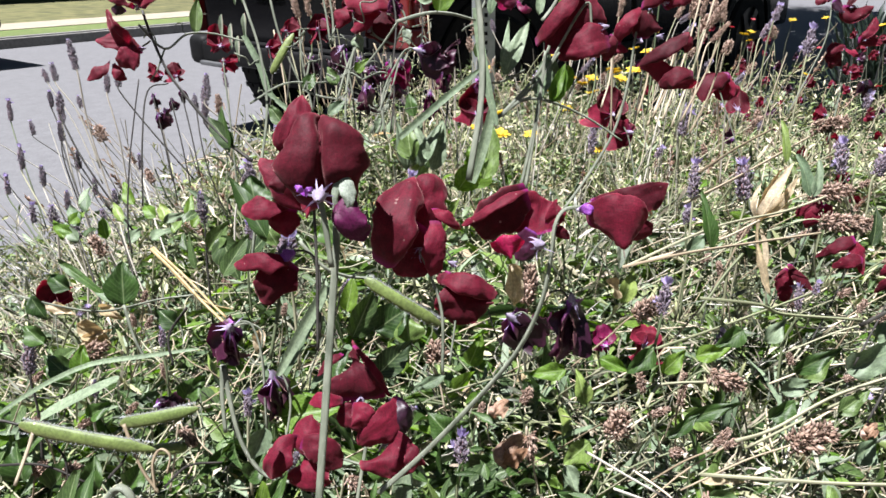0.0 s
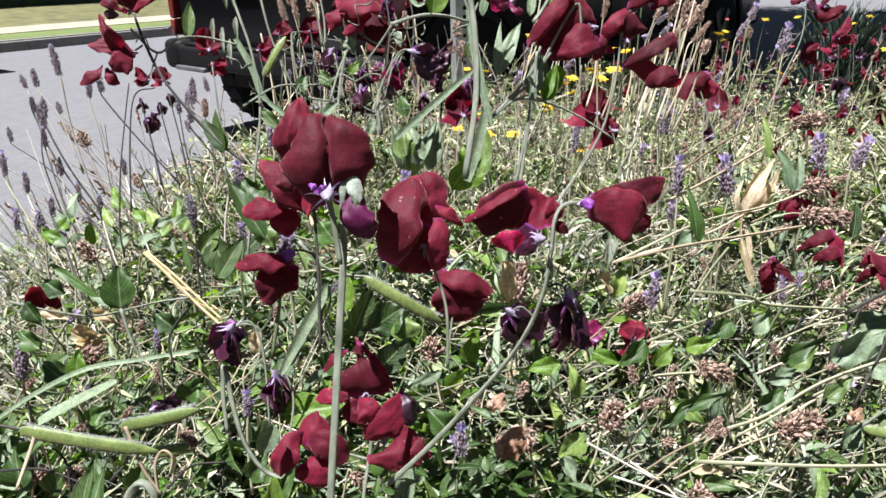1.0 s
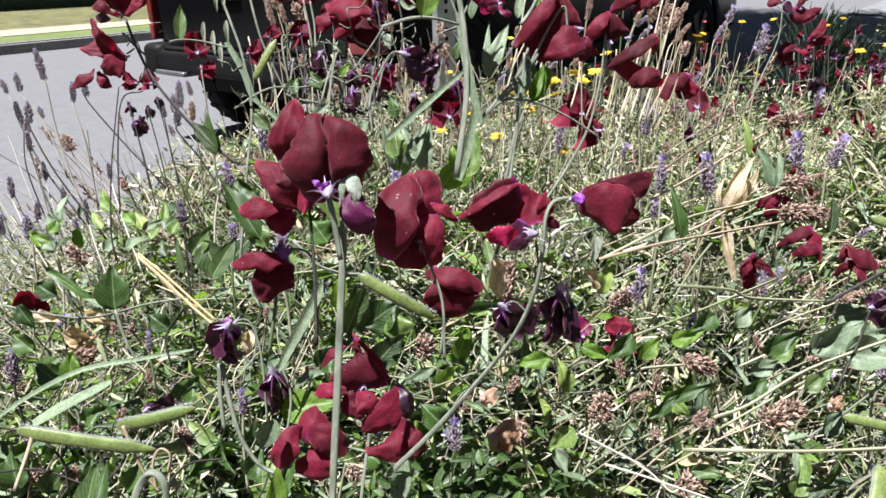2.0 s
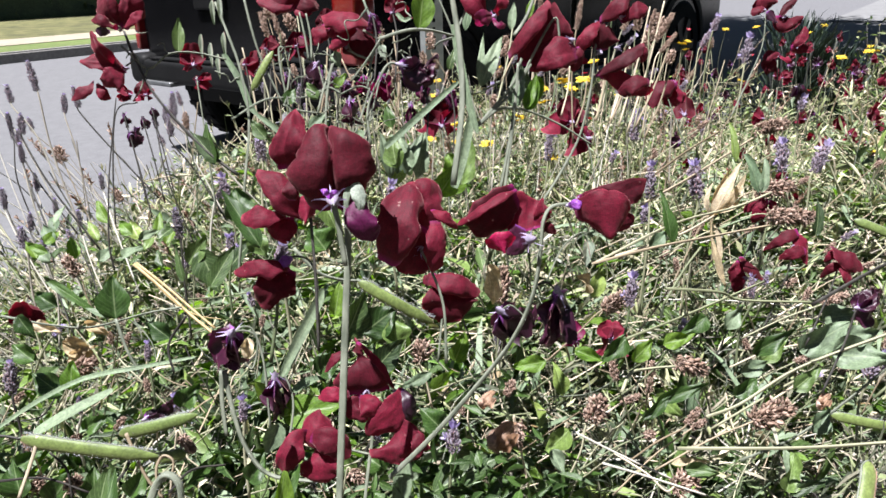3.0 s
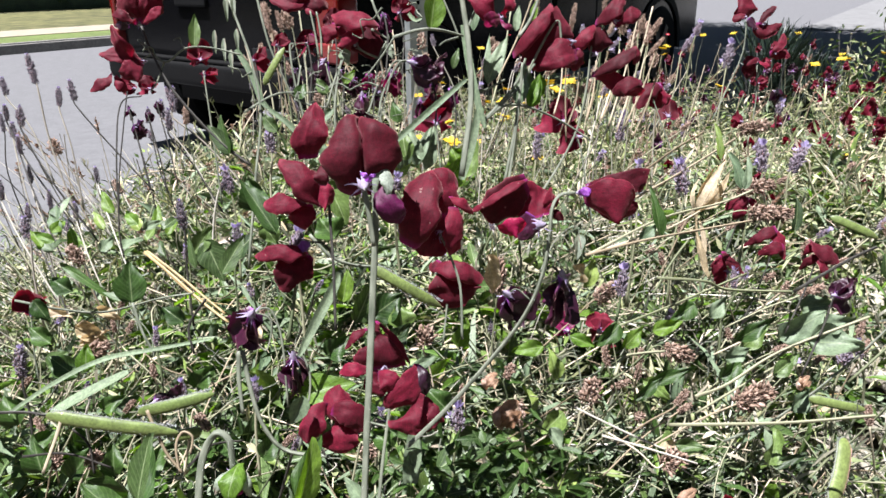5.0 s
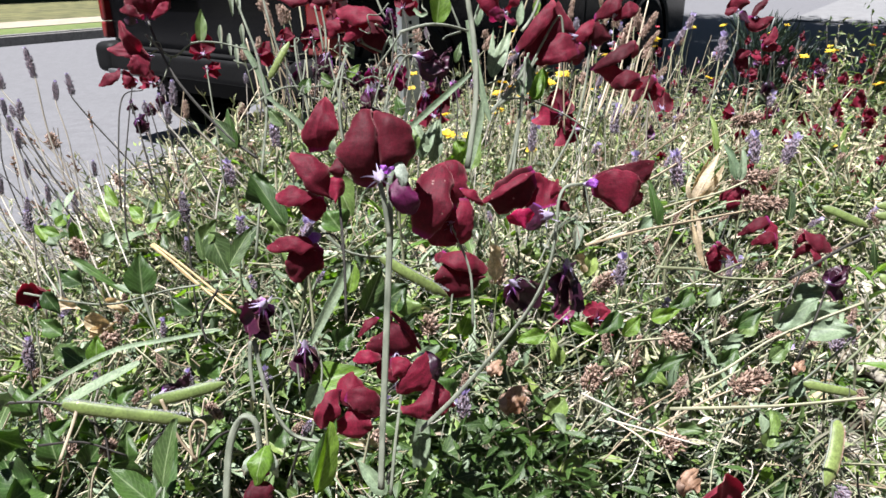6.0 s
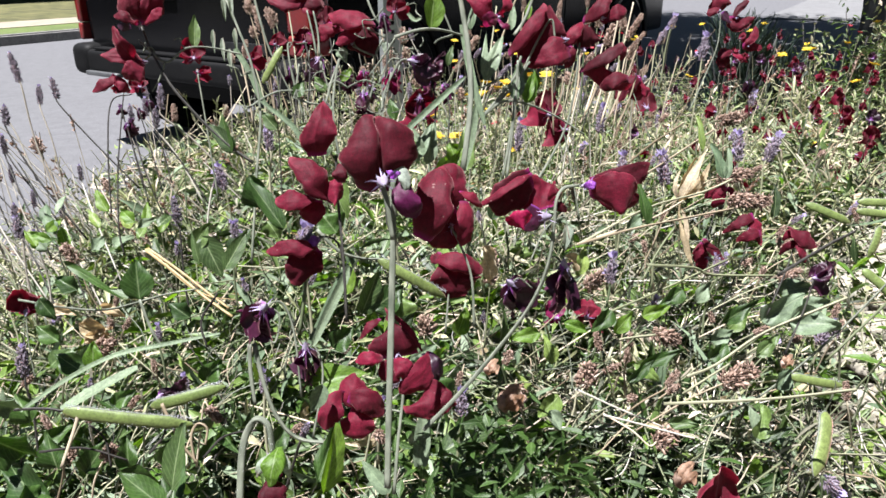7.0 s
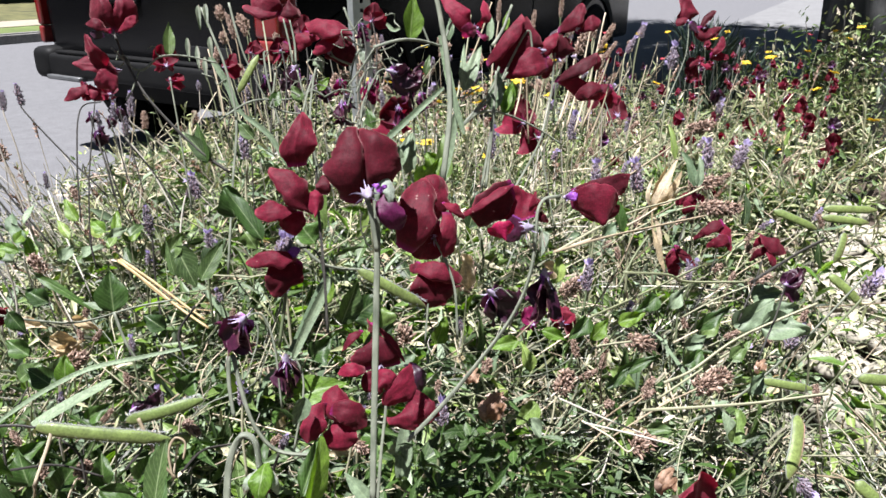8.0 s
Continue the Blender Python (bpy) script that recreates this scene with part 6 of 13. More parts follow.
rolled(bloom, [(-0.0438, 0.2461, 0.6843), (-0.0496, 0.2414, 0.6883), (-0.0570, 0.2451, 0.6849)], (0.0018, 0.0033, 0.0036, 0.0024), (0.0018, 0.0033, 0.0033, 0.0020), (-0.1, -0.7, 0.65), 0, (-70, -70), M_WING)
rolled(bloom, [(-0.0398, 0.2425, 0.6834), (-0.0353, 0.2370, 0.6849), (-0.0303, 0.2379, 0.6782)], (0.0024, 0.0042, 0.0045, 0.0028), (0.0029, 0.0054, 0.0054, 0.0033), (0.1, -0.8, 0.6), 0, (-60, -60), M_WING)
rolled(bloom, [(-0.0386, 0.2480, 0.6815), (-0.0417, 0.2439, 0.6780), (-0.0365, 0.2412, 0.6736)], (0.0024, 0.0043, 0.0043, 0.0026), (0.0024, 0.0043, 0.0043, 0.0026), (0, -1, 0), 0, (-40, -40), M_PETAL)
bloom = flower(pea, (-0.0239, 0.2458, 0.6846), -120, -4, 0, 0.0149, kind="calyx", seed=205)
rolled(bloom, [(-0.0194, 0.2459, 0.6848), (-0.0254, 0.2362, 0.6800), (-0.0371, 0.2360, 0.6702)], (0.0033, 0.0060, 0.0066, 0.0041), (0.0033, 0.0060, 0.0066, 0.0041), (0, -0.95, 0.1), 6, (-50, -40), M_PETAL)
rolled(bloom, [(-0.0209, 0.2450, 0.6861), (-0.0188, 0.2392, 0.6821), (-0.0177, 0.2387, 0.6737)], (0.0018, 0.0033, 0.0036, 0.0022), (0.0017, 0.0030, 0.0036, 0.0022), (0.3, -0.9, 0.3), 0, (-50, -50), M_WILT)
rolled(bloom, [(-0.0247, 0.2388, 0.6713), (-0.0232, 0.2295, 0.6679), (-0.0251, 0.2285, 0.6595)], (0.0056, 0.0101, 0.0125, 0.0078), (0.0052, 0.0095, 0.0125, 0.0078), (0, -1, -0.05), -8, (-30, -30), M_PETAL)
rolled(bloom, [(-0.0180, 0.2337, 0.6714), (-0.0149, 0.2293, 0.6702), (-0.0157, 0.2275, 0.6629)], (0.0015, 0.0027, 0.0030, 0.0018), (0.0016, 0.0030, 0.0036, 0.0022), (0.3, -0.8, 0.4), 0, (-50, -50), M_WING)
bloom = flower(pea, (-0.0505, 0.2401, 0.6568), 150, -6, 0, 0.0176, kind="calyx", seed=212)
rolled(bloom, [(-0.0636, 0.2436, 0.6665), (-0.0694, 0.2356, 0.6663), (-0.0744, 0.2347, 0.6544)], (0.0030, 0.0054, 0.0060, 0.0037), (0.0030, 0.0054, 0.0054, 0.0034), (-0.2, -0.9, 0.35), 0, (-50, -50), M_WING)
rolled(bloom, [(-0.0495, 0.2431, 0.6584), (-0.0596, 0.2429, 0.6696), (-0.0652, 0.2506, 0.6696)], (0.0037, 0.0068, 0.0062, 0.0038), (0.0037, 0.0068, 0.0074, 0.0046), (-0.1, -0.8, 0.6), 0, (-70, -70), M_PETAL)
rolled(bloom, [(-0.0627, 0.2423, 0.6668), (-0.0530, 0.2373, 0.6677), (-0.0455, 0.2387, 0.6566)], (0.0027, 0.0049, 0.0055, 0.0034), (0.0033, 0.0061, 0.0067, 0.0041), (0.1, -0.85, 0.5), 0, (-70, -50), M_PETAL)
rolled(bloom, [(-0.0600, 0.2448, 0.6600), (-0.0583, 0.2366, 0.6557), (-0.0565, 0.2356, 0.6472)], (0.0047, 0.0086, 0.0079, 0.0049), (0.0054, 0.0098, 0.0104, 0.0064), (0, -1, -0.1), 0, (-30, -30), M_PETAL)
stem(pea, [(-0.0426, 0.2255, 0.6201), (-0.0386, 0.2351, 0.6459), (-0.0349, 0.2428, 0.667), (-0.0353, 0.2482, 0.6811)], 0.0011, 0.0008, M_STEM)
stem(pea, [(-0.0367, 0.2394, 0.6576), (-0.0465, 0.2411, 0.6602), (-0.0564, 0.2433, 0.664)], 0.0007, 0.0006, M_STEM)
stem(pea, [(-0.0382, 0.2978, 0.6253), (-0.0328, 0.299, 0.6295), (-0.0281, 0.2996, 0.6322)], 0.0007, 0.0006, M_STEM)
pea = spray("small bright crimson flowers in the tangle")
flower(pea, (0.121, 0.4805, 0.573), 10, -10, 0, 0.0213, fold=10, lift=50, kind='magenta', seed=219)
flower(pea, (0.1638, 0.5228, 0.548), -20, -30, 0, 0.0292, fold=0, lift=40, wing=0.9, seed=226)
stem(pea, [(0.1301, 0.4541, 0.5057), (0.1298, 0.4674, 0.5404), (0.121, 0.4805, 0.573)], 0.0008, 0.0006, M_STEM)
pea = spray("small green nodding bud on a hooked stem")
stem(pea, [(0.0996, 0.4998, 0.619), (0.1125, 0.5077, 0.6425), (0.1246, 0.5108, 0.653), (0.1331, 0.5109, 0.655), (0.1345, 0.5079, 0.6476)], 0.0008, 0.0006, M_STEM)
leaf(pea, (0.1346, 0.5086, 0.6494), (0.1315, 0.5006, 0.6278), 0.0093, (0, -1, 0.2), mat=M_CALYX_GREEN, fold=0.5)
leaf(pea, (0.1346, 0.5086, 0.6494), (0.1372, 0.5014, 0.6311), 0.0074, (0.4, -1, 0.2), mat=M_CALYX_GREEN, fold=0.5)
# upper sprays
pea = spray("two maroon flowers at the end of a long dark stem")
bloom = flower(pea, (-0.1753, 0.4275, 0.8285), 8, 2, 0, 0.0190, kind="calyx", seed=233)
rolled(bloom, [(-0.1748, 0.4277, 0.8298), (-0.1778, 0.4215, 0.8419), (-0.1789, 0.4340, 0.8568)], (0.0036, 0.0101, 0.0116, 0.0065), (0.0022, 0.0058, 0.0051, 0.0029), (-0.3, -0.9, 0.25), -20, (-75, -50), M_PETAL)
rolled(bloom, [(-0.1742, 0.4279, 0.8298), (-0.1668, 0.4219, 0.8405), (-0.1683, 0.4344, 0.8555)], (0.0022, 0.0058, 0.0043, 0.0029), (0.0036, 0.0098, 0.0087, 0.0043), (0.35, -0.9, 0.25), -25, (-40, -85), M_PETAL)
rolled(bloom, [(-0.1752, 0.4255, 0.8287), (-0.1793, 0.4166, 0.8339), (-0.1877, 0.4207, 0.8344)], (0.0011, 0.0029, 0.0033, 0.0014), (0.0011, 0.0033, 0.0036, 0.0014), (-0.3, -0.8, 0.5), 0, (-60, -50), M_PETAL)
rolled(bloom, [(-0.1732, 0.4260, 0.8293), (-0.1642, 0.4201, 0.8341), (-0.1604, 0.4273, 0.8388)], (0.0011, 0.0029, 0.0033, 0.0014), (0.0011, 0.0025, 0.0029, 0.0011), (0.3, -0.8, 0.5), 0, (-60, -50), M_PETAL)
rolled(bloom, [(-0.1791, 0.4224, 0.8277), (-0.1817, 0.4177, 0.8281), (-0.1856, 0.4189, 0.8293)], (0.0011, 0.0025, 0.0029, 0.0011), (0.0011, 0.0033, 0.0036, 0.0014), (0, -1, 0), 0, (-30, -30), M_WILT)
bloom = flower(pea, (-0.1745, 0.4256, 0.8062), 92, -10, 0, 0.0170, kind="calyx", seed=240)
rolled(bloom, [(-0.1748, 0.4256, 0.8066), (-0.1841, 0.4180, 0.8144), (-0.1885, 0.4201, 0.8286)], (0.0027, 0.0065, 0.0070, 0.0027), (0.0022, 0.0054, 0.0049, 0.0022), (-0.6, -0.6, 0.5), 20, (-60, -70), M_PETAL)
rolled(bloom, [(-0.1763, 0.4293, 0.8062), (-0.1844, 0.4216, 0.8100), (-0.2001, 0.4217, 0.8117)], (0.0027, 0.0049, 0.0043, 0.0016), (0.0027, 0.0065, 0.0076, 0.0022), (-0.1, -0.85, 0.5), -15, (-40, -60), M_PETAL)
rolled(bloom, [(-0.1762, 0.4231, 0.8063), (-0.1792, 0.4137, 0.8029), (-0.1867, 0.4174, 0.7978)], (0.0020, 0.0066, 0.0071, 0.0025), (0.0025, 0.0061, 0.0061, 0.0025), (0.1, -1, 0.05), 0, (-40, -40), M_WING)
rolled(bloom, [(-0.1955, 0.4257, 0.7996), (-0.1982, 0.4181, 0.7954), (-0.2076, 0.4187, 0.7901)], (0.0010, 0.0030, 0.0035, 0.0015), (0.0010, 0.0035, 0.0040, 0.0015), (-0.2, -0.9, 0.3), 0, (-40, -50), M_WING)
rolled(bloom, [(-0.1933, 0.4261, 0.7981), (-0.1894, 0.4202, 0.7934), (-0.1866, 0.4244, 0.7885)], (0.0010, 0.0030, 0.0035, 0.0015), (0.0010, 0.0030, 0.0035, 0.0015), (0.2, -0.9, 0.3), 0, (-40, -50), M_WING)
stem(pea, [(-0.1135, 0.4045, 0.7438), (-0.13, 0.4105, 0.7561), (-0.1463, 0.4181, 0.7726), (-0.1623, 0.4269, 0.7923), (-0.1722, 0.4352, 0.8119), (-0.1776, 0.4412, 0.8265)], 0.0013, 0.0009, M_STEM_DARK)
stem(pea, [(-0.173, 0.4344, 0.8097), (-0.1759, 0.4339, 0.8078), (-0.178, 0.4336, 0.8066)], 0.0007, 0.0006, M_STEM)
pea = spray("tall stem with maroon flowers above the lavender")
bloom = flower(pea, (-0.0453, 0.4478, 0.8118), -20, 0, 0, 0.0199, kind="calyx", seed=247)
rolled(bloom, [(-0.0307, 0.4493, 0.8265), (-0.0429, 0.4408, 0.8321), (-0.0590, 0.4511, 0.8307)], (0.0053, 0.0096, 0.0096, 0.0059), (0.0022, 0.0039, 0.0035, 0.0022), (-0.05, -0.65, 0.75), 0, (-80, -80), M_PETAL)
rolled(bloom, [(-0.0387, 0.4461, 0.8235), (-0.0465, 0.4399, 0.8194), (-0.0559, 0.4458, 0.8123)], (0.0024, 0.0043, 0.0052, 0.0032), (0.0026, 0.0048, 0.0048, 0.0030), (-0.1, -0.8, 0.6), 0, (-60, -60), M_WING)
rolled(bloom, [(-0.0411, 0.4531, 0.8238), (-0.0366, 0.4482, 0.8129), (-0.0344, 0.4501, 0.8028)], (0.0054, 0.0098, 0.0098, 0.0060), (0.0059, 0.0106, 0.0098, 0.0060), (0.1, -1, 0), -6, (-40, -40), M_PETAL)
rolled(bloom, [(-0.0569, 0.4551, 0.8249), (-0.0620, 0.4517, 0.8211), (-0.0678, 0.4535, 0.8141)], (0.0029, 0.0053, 0.0057, 0.0036), (0.0029, 0.0053, 0.0053, 0.0033), (-0.2, -0.8, 0.5), 0, (-50, -50), M_PETAL)
rolled(bloom, [(-0.0721, 0.4576, 0.8182), (-0.0758, 0.4540, 0.8136), (-0.0788, 0.4559, 0.8065)], (0.0022, 0.0040, 0.0045, 0.0028), (0.0022, 0.0040, 0.0045, 0.0028), (-0.2, -0.8, 0.4), 0, (-40, -40), M_PETAL)
bloom = flower(pea, (-0.0756, 0.4646, 0.8497), 25, 10, 0, 0.0181, kind="calyx", seed=254)
rolled(bloom, [(-0.0769, 0.4641, 0.8354), (-0.0825, 0.4566, 0.8426), (-0.0945, 0.4664, 0.8481)], (0.0063, 0.0115, 0.0106, 0.0066), (0.0048, 0.0088, 0.0079, 0.0049), (-0.1, -0.9, 0.4), 0, (-60, -60), M_PETAL)
rolled(bloom, [(-0.0791, 0.4612, 0.8390), (-0.0869, 0.4546, 0.8387), (-0.0991, 0.4614, 0.8422)], (0.0024, 0.0044, 0.0048, 0.0030), (0.0022, 0.0039, 0.0035, 0.0022), (-0.1, -0.7, 0.7), 0, (-60, -60), M_WING)
rolled(bloom, [(-0.0760, 0.4643, 0.8381), (-0.0682, 0.4595, 0.8394), (-0.0619, 0.4684, 0.8369)], (0.0039, 0.0071, 0.0062, 0.0039), (0.0032, 0.0058, 0.0053, 0.0033), (0.2, -0.8, 0.5), 0, (-60, -60), M_PETAL)
rolled(bloom, [(-0.0760, 0.4628, 0.8361), (-0.0715, 0.4590, 0.8341), (-0.0670, 0.4651, 0.8344)], (0.0020, 0.0036, 0.0036, 0.0022), (0.0022, 0.0040, 0.0036, 0.0022), (0.2, -0.8, 0.5), 0, (-50, -50), M_WING)
stem(pea, [(-0.0571, 0.4178, 0.7309), (-0.0606, 0.431, 0.7648), (-0.0573, 0.4411, 0.7918), (-0.0484, 0.4516, 0.8213)], 0.0011, 0.0008, M_STEM)
pea = spray("wilted purple flower on a hooked stem")
flower(pea, (-0.0131, 0.3692, 0.809), -82, -14, 0, 0.0269, fold=78, lift=16, kind='wilt', wing=0.42, roll_edge=45, ruffle=0.35, seed=261)
stem(pea, [(-0.0309, 0.3554, 0.7693), (-0.0314, 0.3626, 0.7879), (-0.0228, 0.3684, 0.8049), (-0.018, 0.3698, 0.8097), (-0.0131, 0.3692, 0.809)], 0.0008, 0.0007, M_STEM)
flower(pea, (-0.0416, 0.3808, 0.79), 0, -80, 0, 0.0197, fold=78, lift=16, kind='wilt', wing=0.42, roll_edge=45, ruffle=0.35, seed=268)
flower(pea, (-0.0079, 0.3769, 0.7868), 0, -80, 0, 0.0159, fold=78, lift=16, kind='wilt', wing=0.42, roll_edge=45, ruffle=0.35, seed=275, tone=M_VIOLET)
pea = spray("dark wilted flower among the upper stems")
flower(pea, (-0.0678, 0.4908, 0.7979), 45, -50, 0, 0.0277, fold=78, lift=16, kind='wilt', wing=0.42, roll_edge=45, ruffle=0.35, seed=282)
flower(pea, (-0.0334, 0.4804, 0.7779), -20, -30, 0, 0.0237, fold=78, lift=16, kind='wilt', wing=0.42, roll_edge=45, ruffle=0.35, seed=289)
stem(pea, [(-0.0597, 0.4644, 0.7303), (-0.0616, 0.4787, 0.7674), (-0.0678, 0.4908, 0.7979)], 0.0009, 0.0007, M_STEM)
pea = spray("maroon flower by the sign post")
flower(pea, (0.0314, 0.6877, 0.7115), 0, 12, 0, 0.0377, fold=10, lift=60, wing=0.8, seed=296)
stem(pea, [(0.0353, 0.6563, 0.6301), (0.0332, 0.6728, 0.673), (0.0314, 0.6877, 0.7115)], 0.001, 0.0008, M_STEM)
pea = spray("magenta and maroon flowers hanging at the top of the stem")
bloom = flower(pea, (0.0372, 0.3633, 0.8324), 20, -30, 0, 0.0180, kind="calyx", seed=303)
rolled(bloom, [(0.0347, 0.3586, 0.8327), (0.0256, 0.3522, 0.8404), (0.0162, 0.3655, 0.8518)], (0.0025, 0.0063, 0.0057, 0.0025), (0.0025, 0.0044, 0.0051, 0.0025), (-0.3, -0.8, 0.5), 0, (-50, -60), M_WING, "petal")
rolled(bloom, [(0.0347, 0.3546, 0.8329), (0.0290, 0.3473, 0.8323), (0.0269, 0.3534, 0.8282)], (0.0019, 0.0041, 0.0044, 0.0019), (0.0019, 0.0044, 0.0038, 0.0016), (0, -1, 0.1), 20, (-40, -40), M_MAGENTA, "petal")
rolled(bloom, [(0.0365, 0.3585, 0.8343), (0.0392, 0.3501, 0.8390), (0.0406, 0.3623, 0.8480)], (0.0016, 0.0029, 0.0035, 0.0019), (0.0016, 0.0029, 0.0038, 0.0019), (0.3, -0.9, 0.3), 0, (-50, -50), M_WING, "petal")
rolled(bloom, [(0.0353, 0.3545, 0.8318), (0.0372, 0.3479, 0.8293), (0.0416, 0.3532, 0.8283)], (0.0010, 0.0019, 0.0022, 0.0010), (0.0010, 0.0019, 0.0019, 0.0010), (0.3, -0.9, 0.3), 0, (-50, -50), M_MAGENTA, "petal")
stem(pea, [(0.011, 0.3322, 0.7516), (0.0175, 0.3454, 0.7875), (0.0181, 0.3559, 0.8152), (0.0159, 0.3646, 0.8374), (0.0137, 0.37, 0.8513)], 0.0021, 0.0017, M_STEM)
stem(pea, [(0.017, 0.3602, 0.8263), (0.0249, 0.3648, 0.84), (0.0304, 0.3656, 0.8432)], 0.0008, 0.0007, M_STEM)
pea = spray("large maroon flower with a folded standard")
bloom = flower(pea, (0.0806, 0.3720, 0.8183), 100, -6, 0, 0.0218, kind="calyx", seed=310)
rolled(bloom, [(0.0684, 0.3780, 0.8059), (0.0692, 0.3751, 0.8220), (0.0727, 0.3839, 0.8381)], (0.0189, 0.0157, 0.0075, 0.0013), (0.0107, 0.0151, 0.0107, 0.0066), (0.1, -1, -0.2), 0, (-20, -40), M_PETAL)
rolled(bloom, [(0.0466, 0.3787, 0.8118), (0.0540, 0.3714, 0.8251), (0.0681, 0.3806, 0.8389)], (0.0005, 0.0009, 0.0009, 0.0006), (0.0038, 0.0068, 0.0068, 0.0042), (-0.6, -0.65, 0.5), 0, (-40, -70), M_PETAL)
rolled(bloom, [(0.0831, 0.3707, 0.8117), (0.0695, 0.3667, 0.8107), (0.0583, 0.3755, 0.8028)], (0.0056, 0.0081, 0.0056, 0.0035), (0.0062, 0.0112, 0.0094, 0.0058), (-0.05, -0.85, 0.45), 8, (-50, -60), M_WING)
rolled(bloom, [(0.0832, 0.3738, 0.8138), (0.0843, 0.3701, 0.8093), (0.0815, 0.3729, 0.8017)], (0.0019, 0.0035, 0.0038, 0.0023), (0.0024, 0.0044, 0.0044, 0.0027), (0.2, -1, 0.1), 0, (-50, -50), M_PETAL)
stem(pea, [(0.0372, 0.3462, 0.7416), (0.0451, 0.3572, 0.772), (0.0486, 0.3635, 0.7893), (0.0564, 0.3695, 0.8066), (0.0716, 0.3771, 0.8295), (0.0741, 0.3726, 0.8184)], 0.0011, 0.0008, M_STEM)
pea = spray("three maroon flowers at the end of a slender stem")
bloom = flower(pea, (0.1208, 0.4528, 0.8025), 20, 10, 0, 0.0208, kind="calyx", seed=317)
rolled(bloom, [(0.1058, 0.4569, 0.8011), (0.1095, 0.4512, 0.8132), (0.1200, 0.4576, 0.8217)], (0.0023, 0.0041, 0.0038, 0.0015), (0.0029, 0.0053, 0.0053, 0.0033), (-0.2, -0.8, 0.55), 0, (-60, -60), M_PETAL)
rolled(bloom, [(0.1230, 0.4567, 0.8035), (0.1241, 0.4542, 0.8125), (0.1269, 0.4598, 0.8200)], (0.0053, 0.0083, 0.0083, 0.0053), (0.0053, 0.0091, 0.0091, 0.0060), (0.1, -1, 0.2), 0, (-50, -50), M_PETAL)
rolled(bloom, [(0.1065, 0.4582, 0.8010), (0.1083, 0.4559, 0.7982), (0.1138, 0.4556, 0.7966)], (0.0015, 0.0027, 0.0027, 0.0011), (0.0015, 0.0027, 0.0027, 0.0011), (0, -0.9, 0.3), 0, (-40, -40), M_PETAL)
bloom = flower(pea, (0.1311, 0.4530, 0.8051), -72, -8, 0, 0.0189, kind="calyx", seed=324)
rolled(bloom, [(0.1197, 0.4561, 0.7888), (0.1312, 0.4448, 0.7979), (0.1485, 0.4503, 0.8077)], (0.0021, 0.0038, 0.0045, 0.0028), (0.0027, 0.0049, 0.0060, 0.0037), (-0.1, -0.7, 0.65), 0, (-80, -60), M_PETAL)
rolled(bloom, [(0.1204, 0.4558, 0.7885), (0.1348, 0.4467, 0.7873), (0.1555, 0.4438, 0.7772)], (0.0017, 0.0030, 0.0030, 0.0015), (0.0050, 0.0091, 0.0114, 0.0071), (0, -1, -0.25), 0, (-40, -30), M_PETAL)
rolled(bloom, [(0.1507, 0.4407, 0.7845), (0.1393, 0.4388, 0.7845), (0.1322, 0.4457, 0.7755)], (0.0033, 0.0060, 0.0068, 0.0042), (0.0025, 0.0045, 0.0045, 0.0028), (0.05, -0.75, 0.65), 0, (-50, -60), M_WING)
rolled(bloom, [(0.1467, 0.4494, 0.8071), (0.1485, 0.4466, 0.8008), (0.1468, 0.4496, 0.7954)], (0.0019, 0.0034, 0.0038, 0.0015), (0.0019, 0.0034, 0.0034, 0.0015), (0.3, -0.9, 0.2), 0, (-40, -40), M_PETAL)
bloom = flower(pea, (0.1351, 0.4599, 0.8240), -40, -4, 0, 0.0189, kind="calyx", seed=331)
rolled(bloom, [(0.1225, 0.4638, 0.8235), (0.1286, 0.4550, 0.8316), (0.1394, 0.4622, 0.8417)], (0.0021, 0.0038, 0.0038, 0.0023), (0.0037, 0.0068, 0.0075, 0.0047), (-0.3, -0.75, 0.5), 0, (-50, -60), M_PETAL)
rolled(bloom, [(0.1375, 0.4576, 0.8234), (0.1417, 0.4506, 0.8286), (0.1514, 0.4546, 0.8296)], (0.0025, 0.0045, 0.0052, 0.0032), (0.0029, 0.0052, 0.0060, 0.0037), (0.1, -0.8, 0.5), 0, (-60, -60), M_WING)
rolled(bloom, [(0.1354, 0.4626, 0.8217), (0.1376, 0.4607, 0.8261), (0.1374, 0.4641, 0.8339)], (0.0030, 0.0053, 0.0053, 0.0033), (0.0030, 0.0053, 0.0053, 0.0033), (0.1, -1, 0), 0, (-40, -40), M_PETAL)
stem(pea, [(0.0719, 0.4194, 0.7048), (0.0902, 0.4272, 0.729), (0.1048, 0.4354, 0.7534), (0.1132, 0.4454, 0.7815), (0.1185, 0.4557, 0.8096), (0.1274, 0.4592, 0.8207)], 0.0011, 0.0008, M_STEM)
pea = spray("small maroon flowers above the dry stalks")
bloom = flower(pea, (0.2774, 0.7122, 0.7422), 20, 10, 0, 0.0179, kind="calyx", seed=338)
petal(bloom, [(0.2792, 0.7124, 0.7433), (0.2612, 0.7068, 0.7359), (0.2523, 0.705, 0.7183)], 0.0238, (-0.3, -0.8, 0.5), M_PETAL, cup=1.0)
petal(bloom, [(0.2816, 0.7179, 0.7413), (0.2771, 0.7114, 0.7288), (0.2713, 0.7096, 0.7174)], 0.0238, (0.2, -1, 0.1), M_PETAL, cup=0.8)
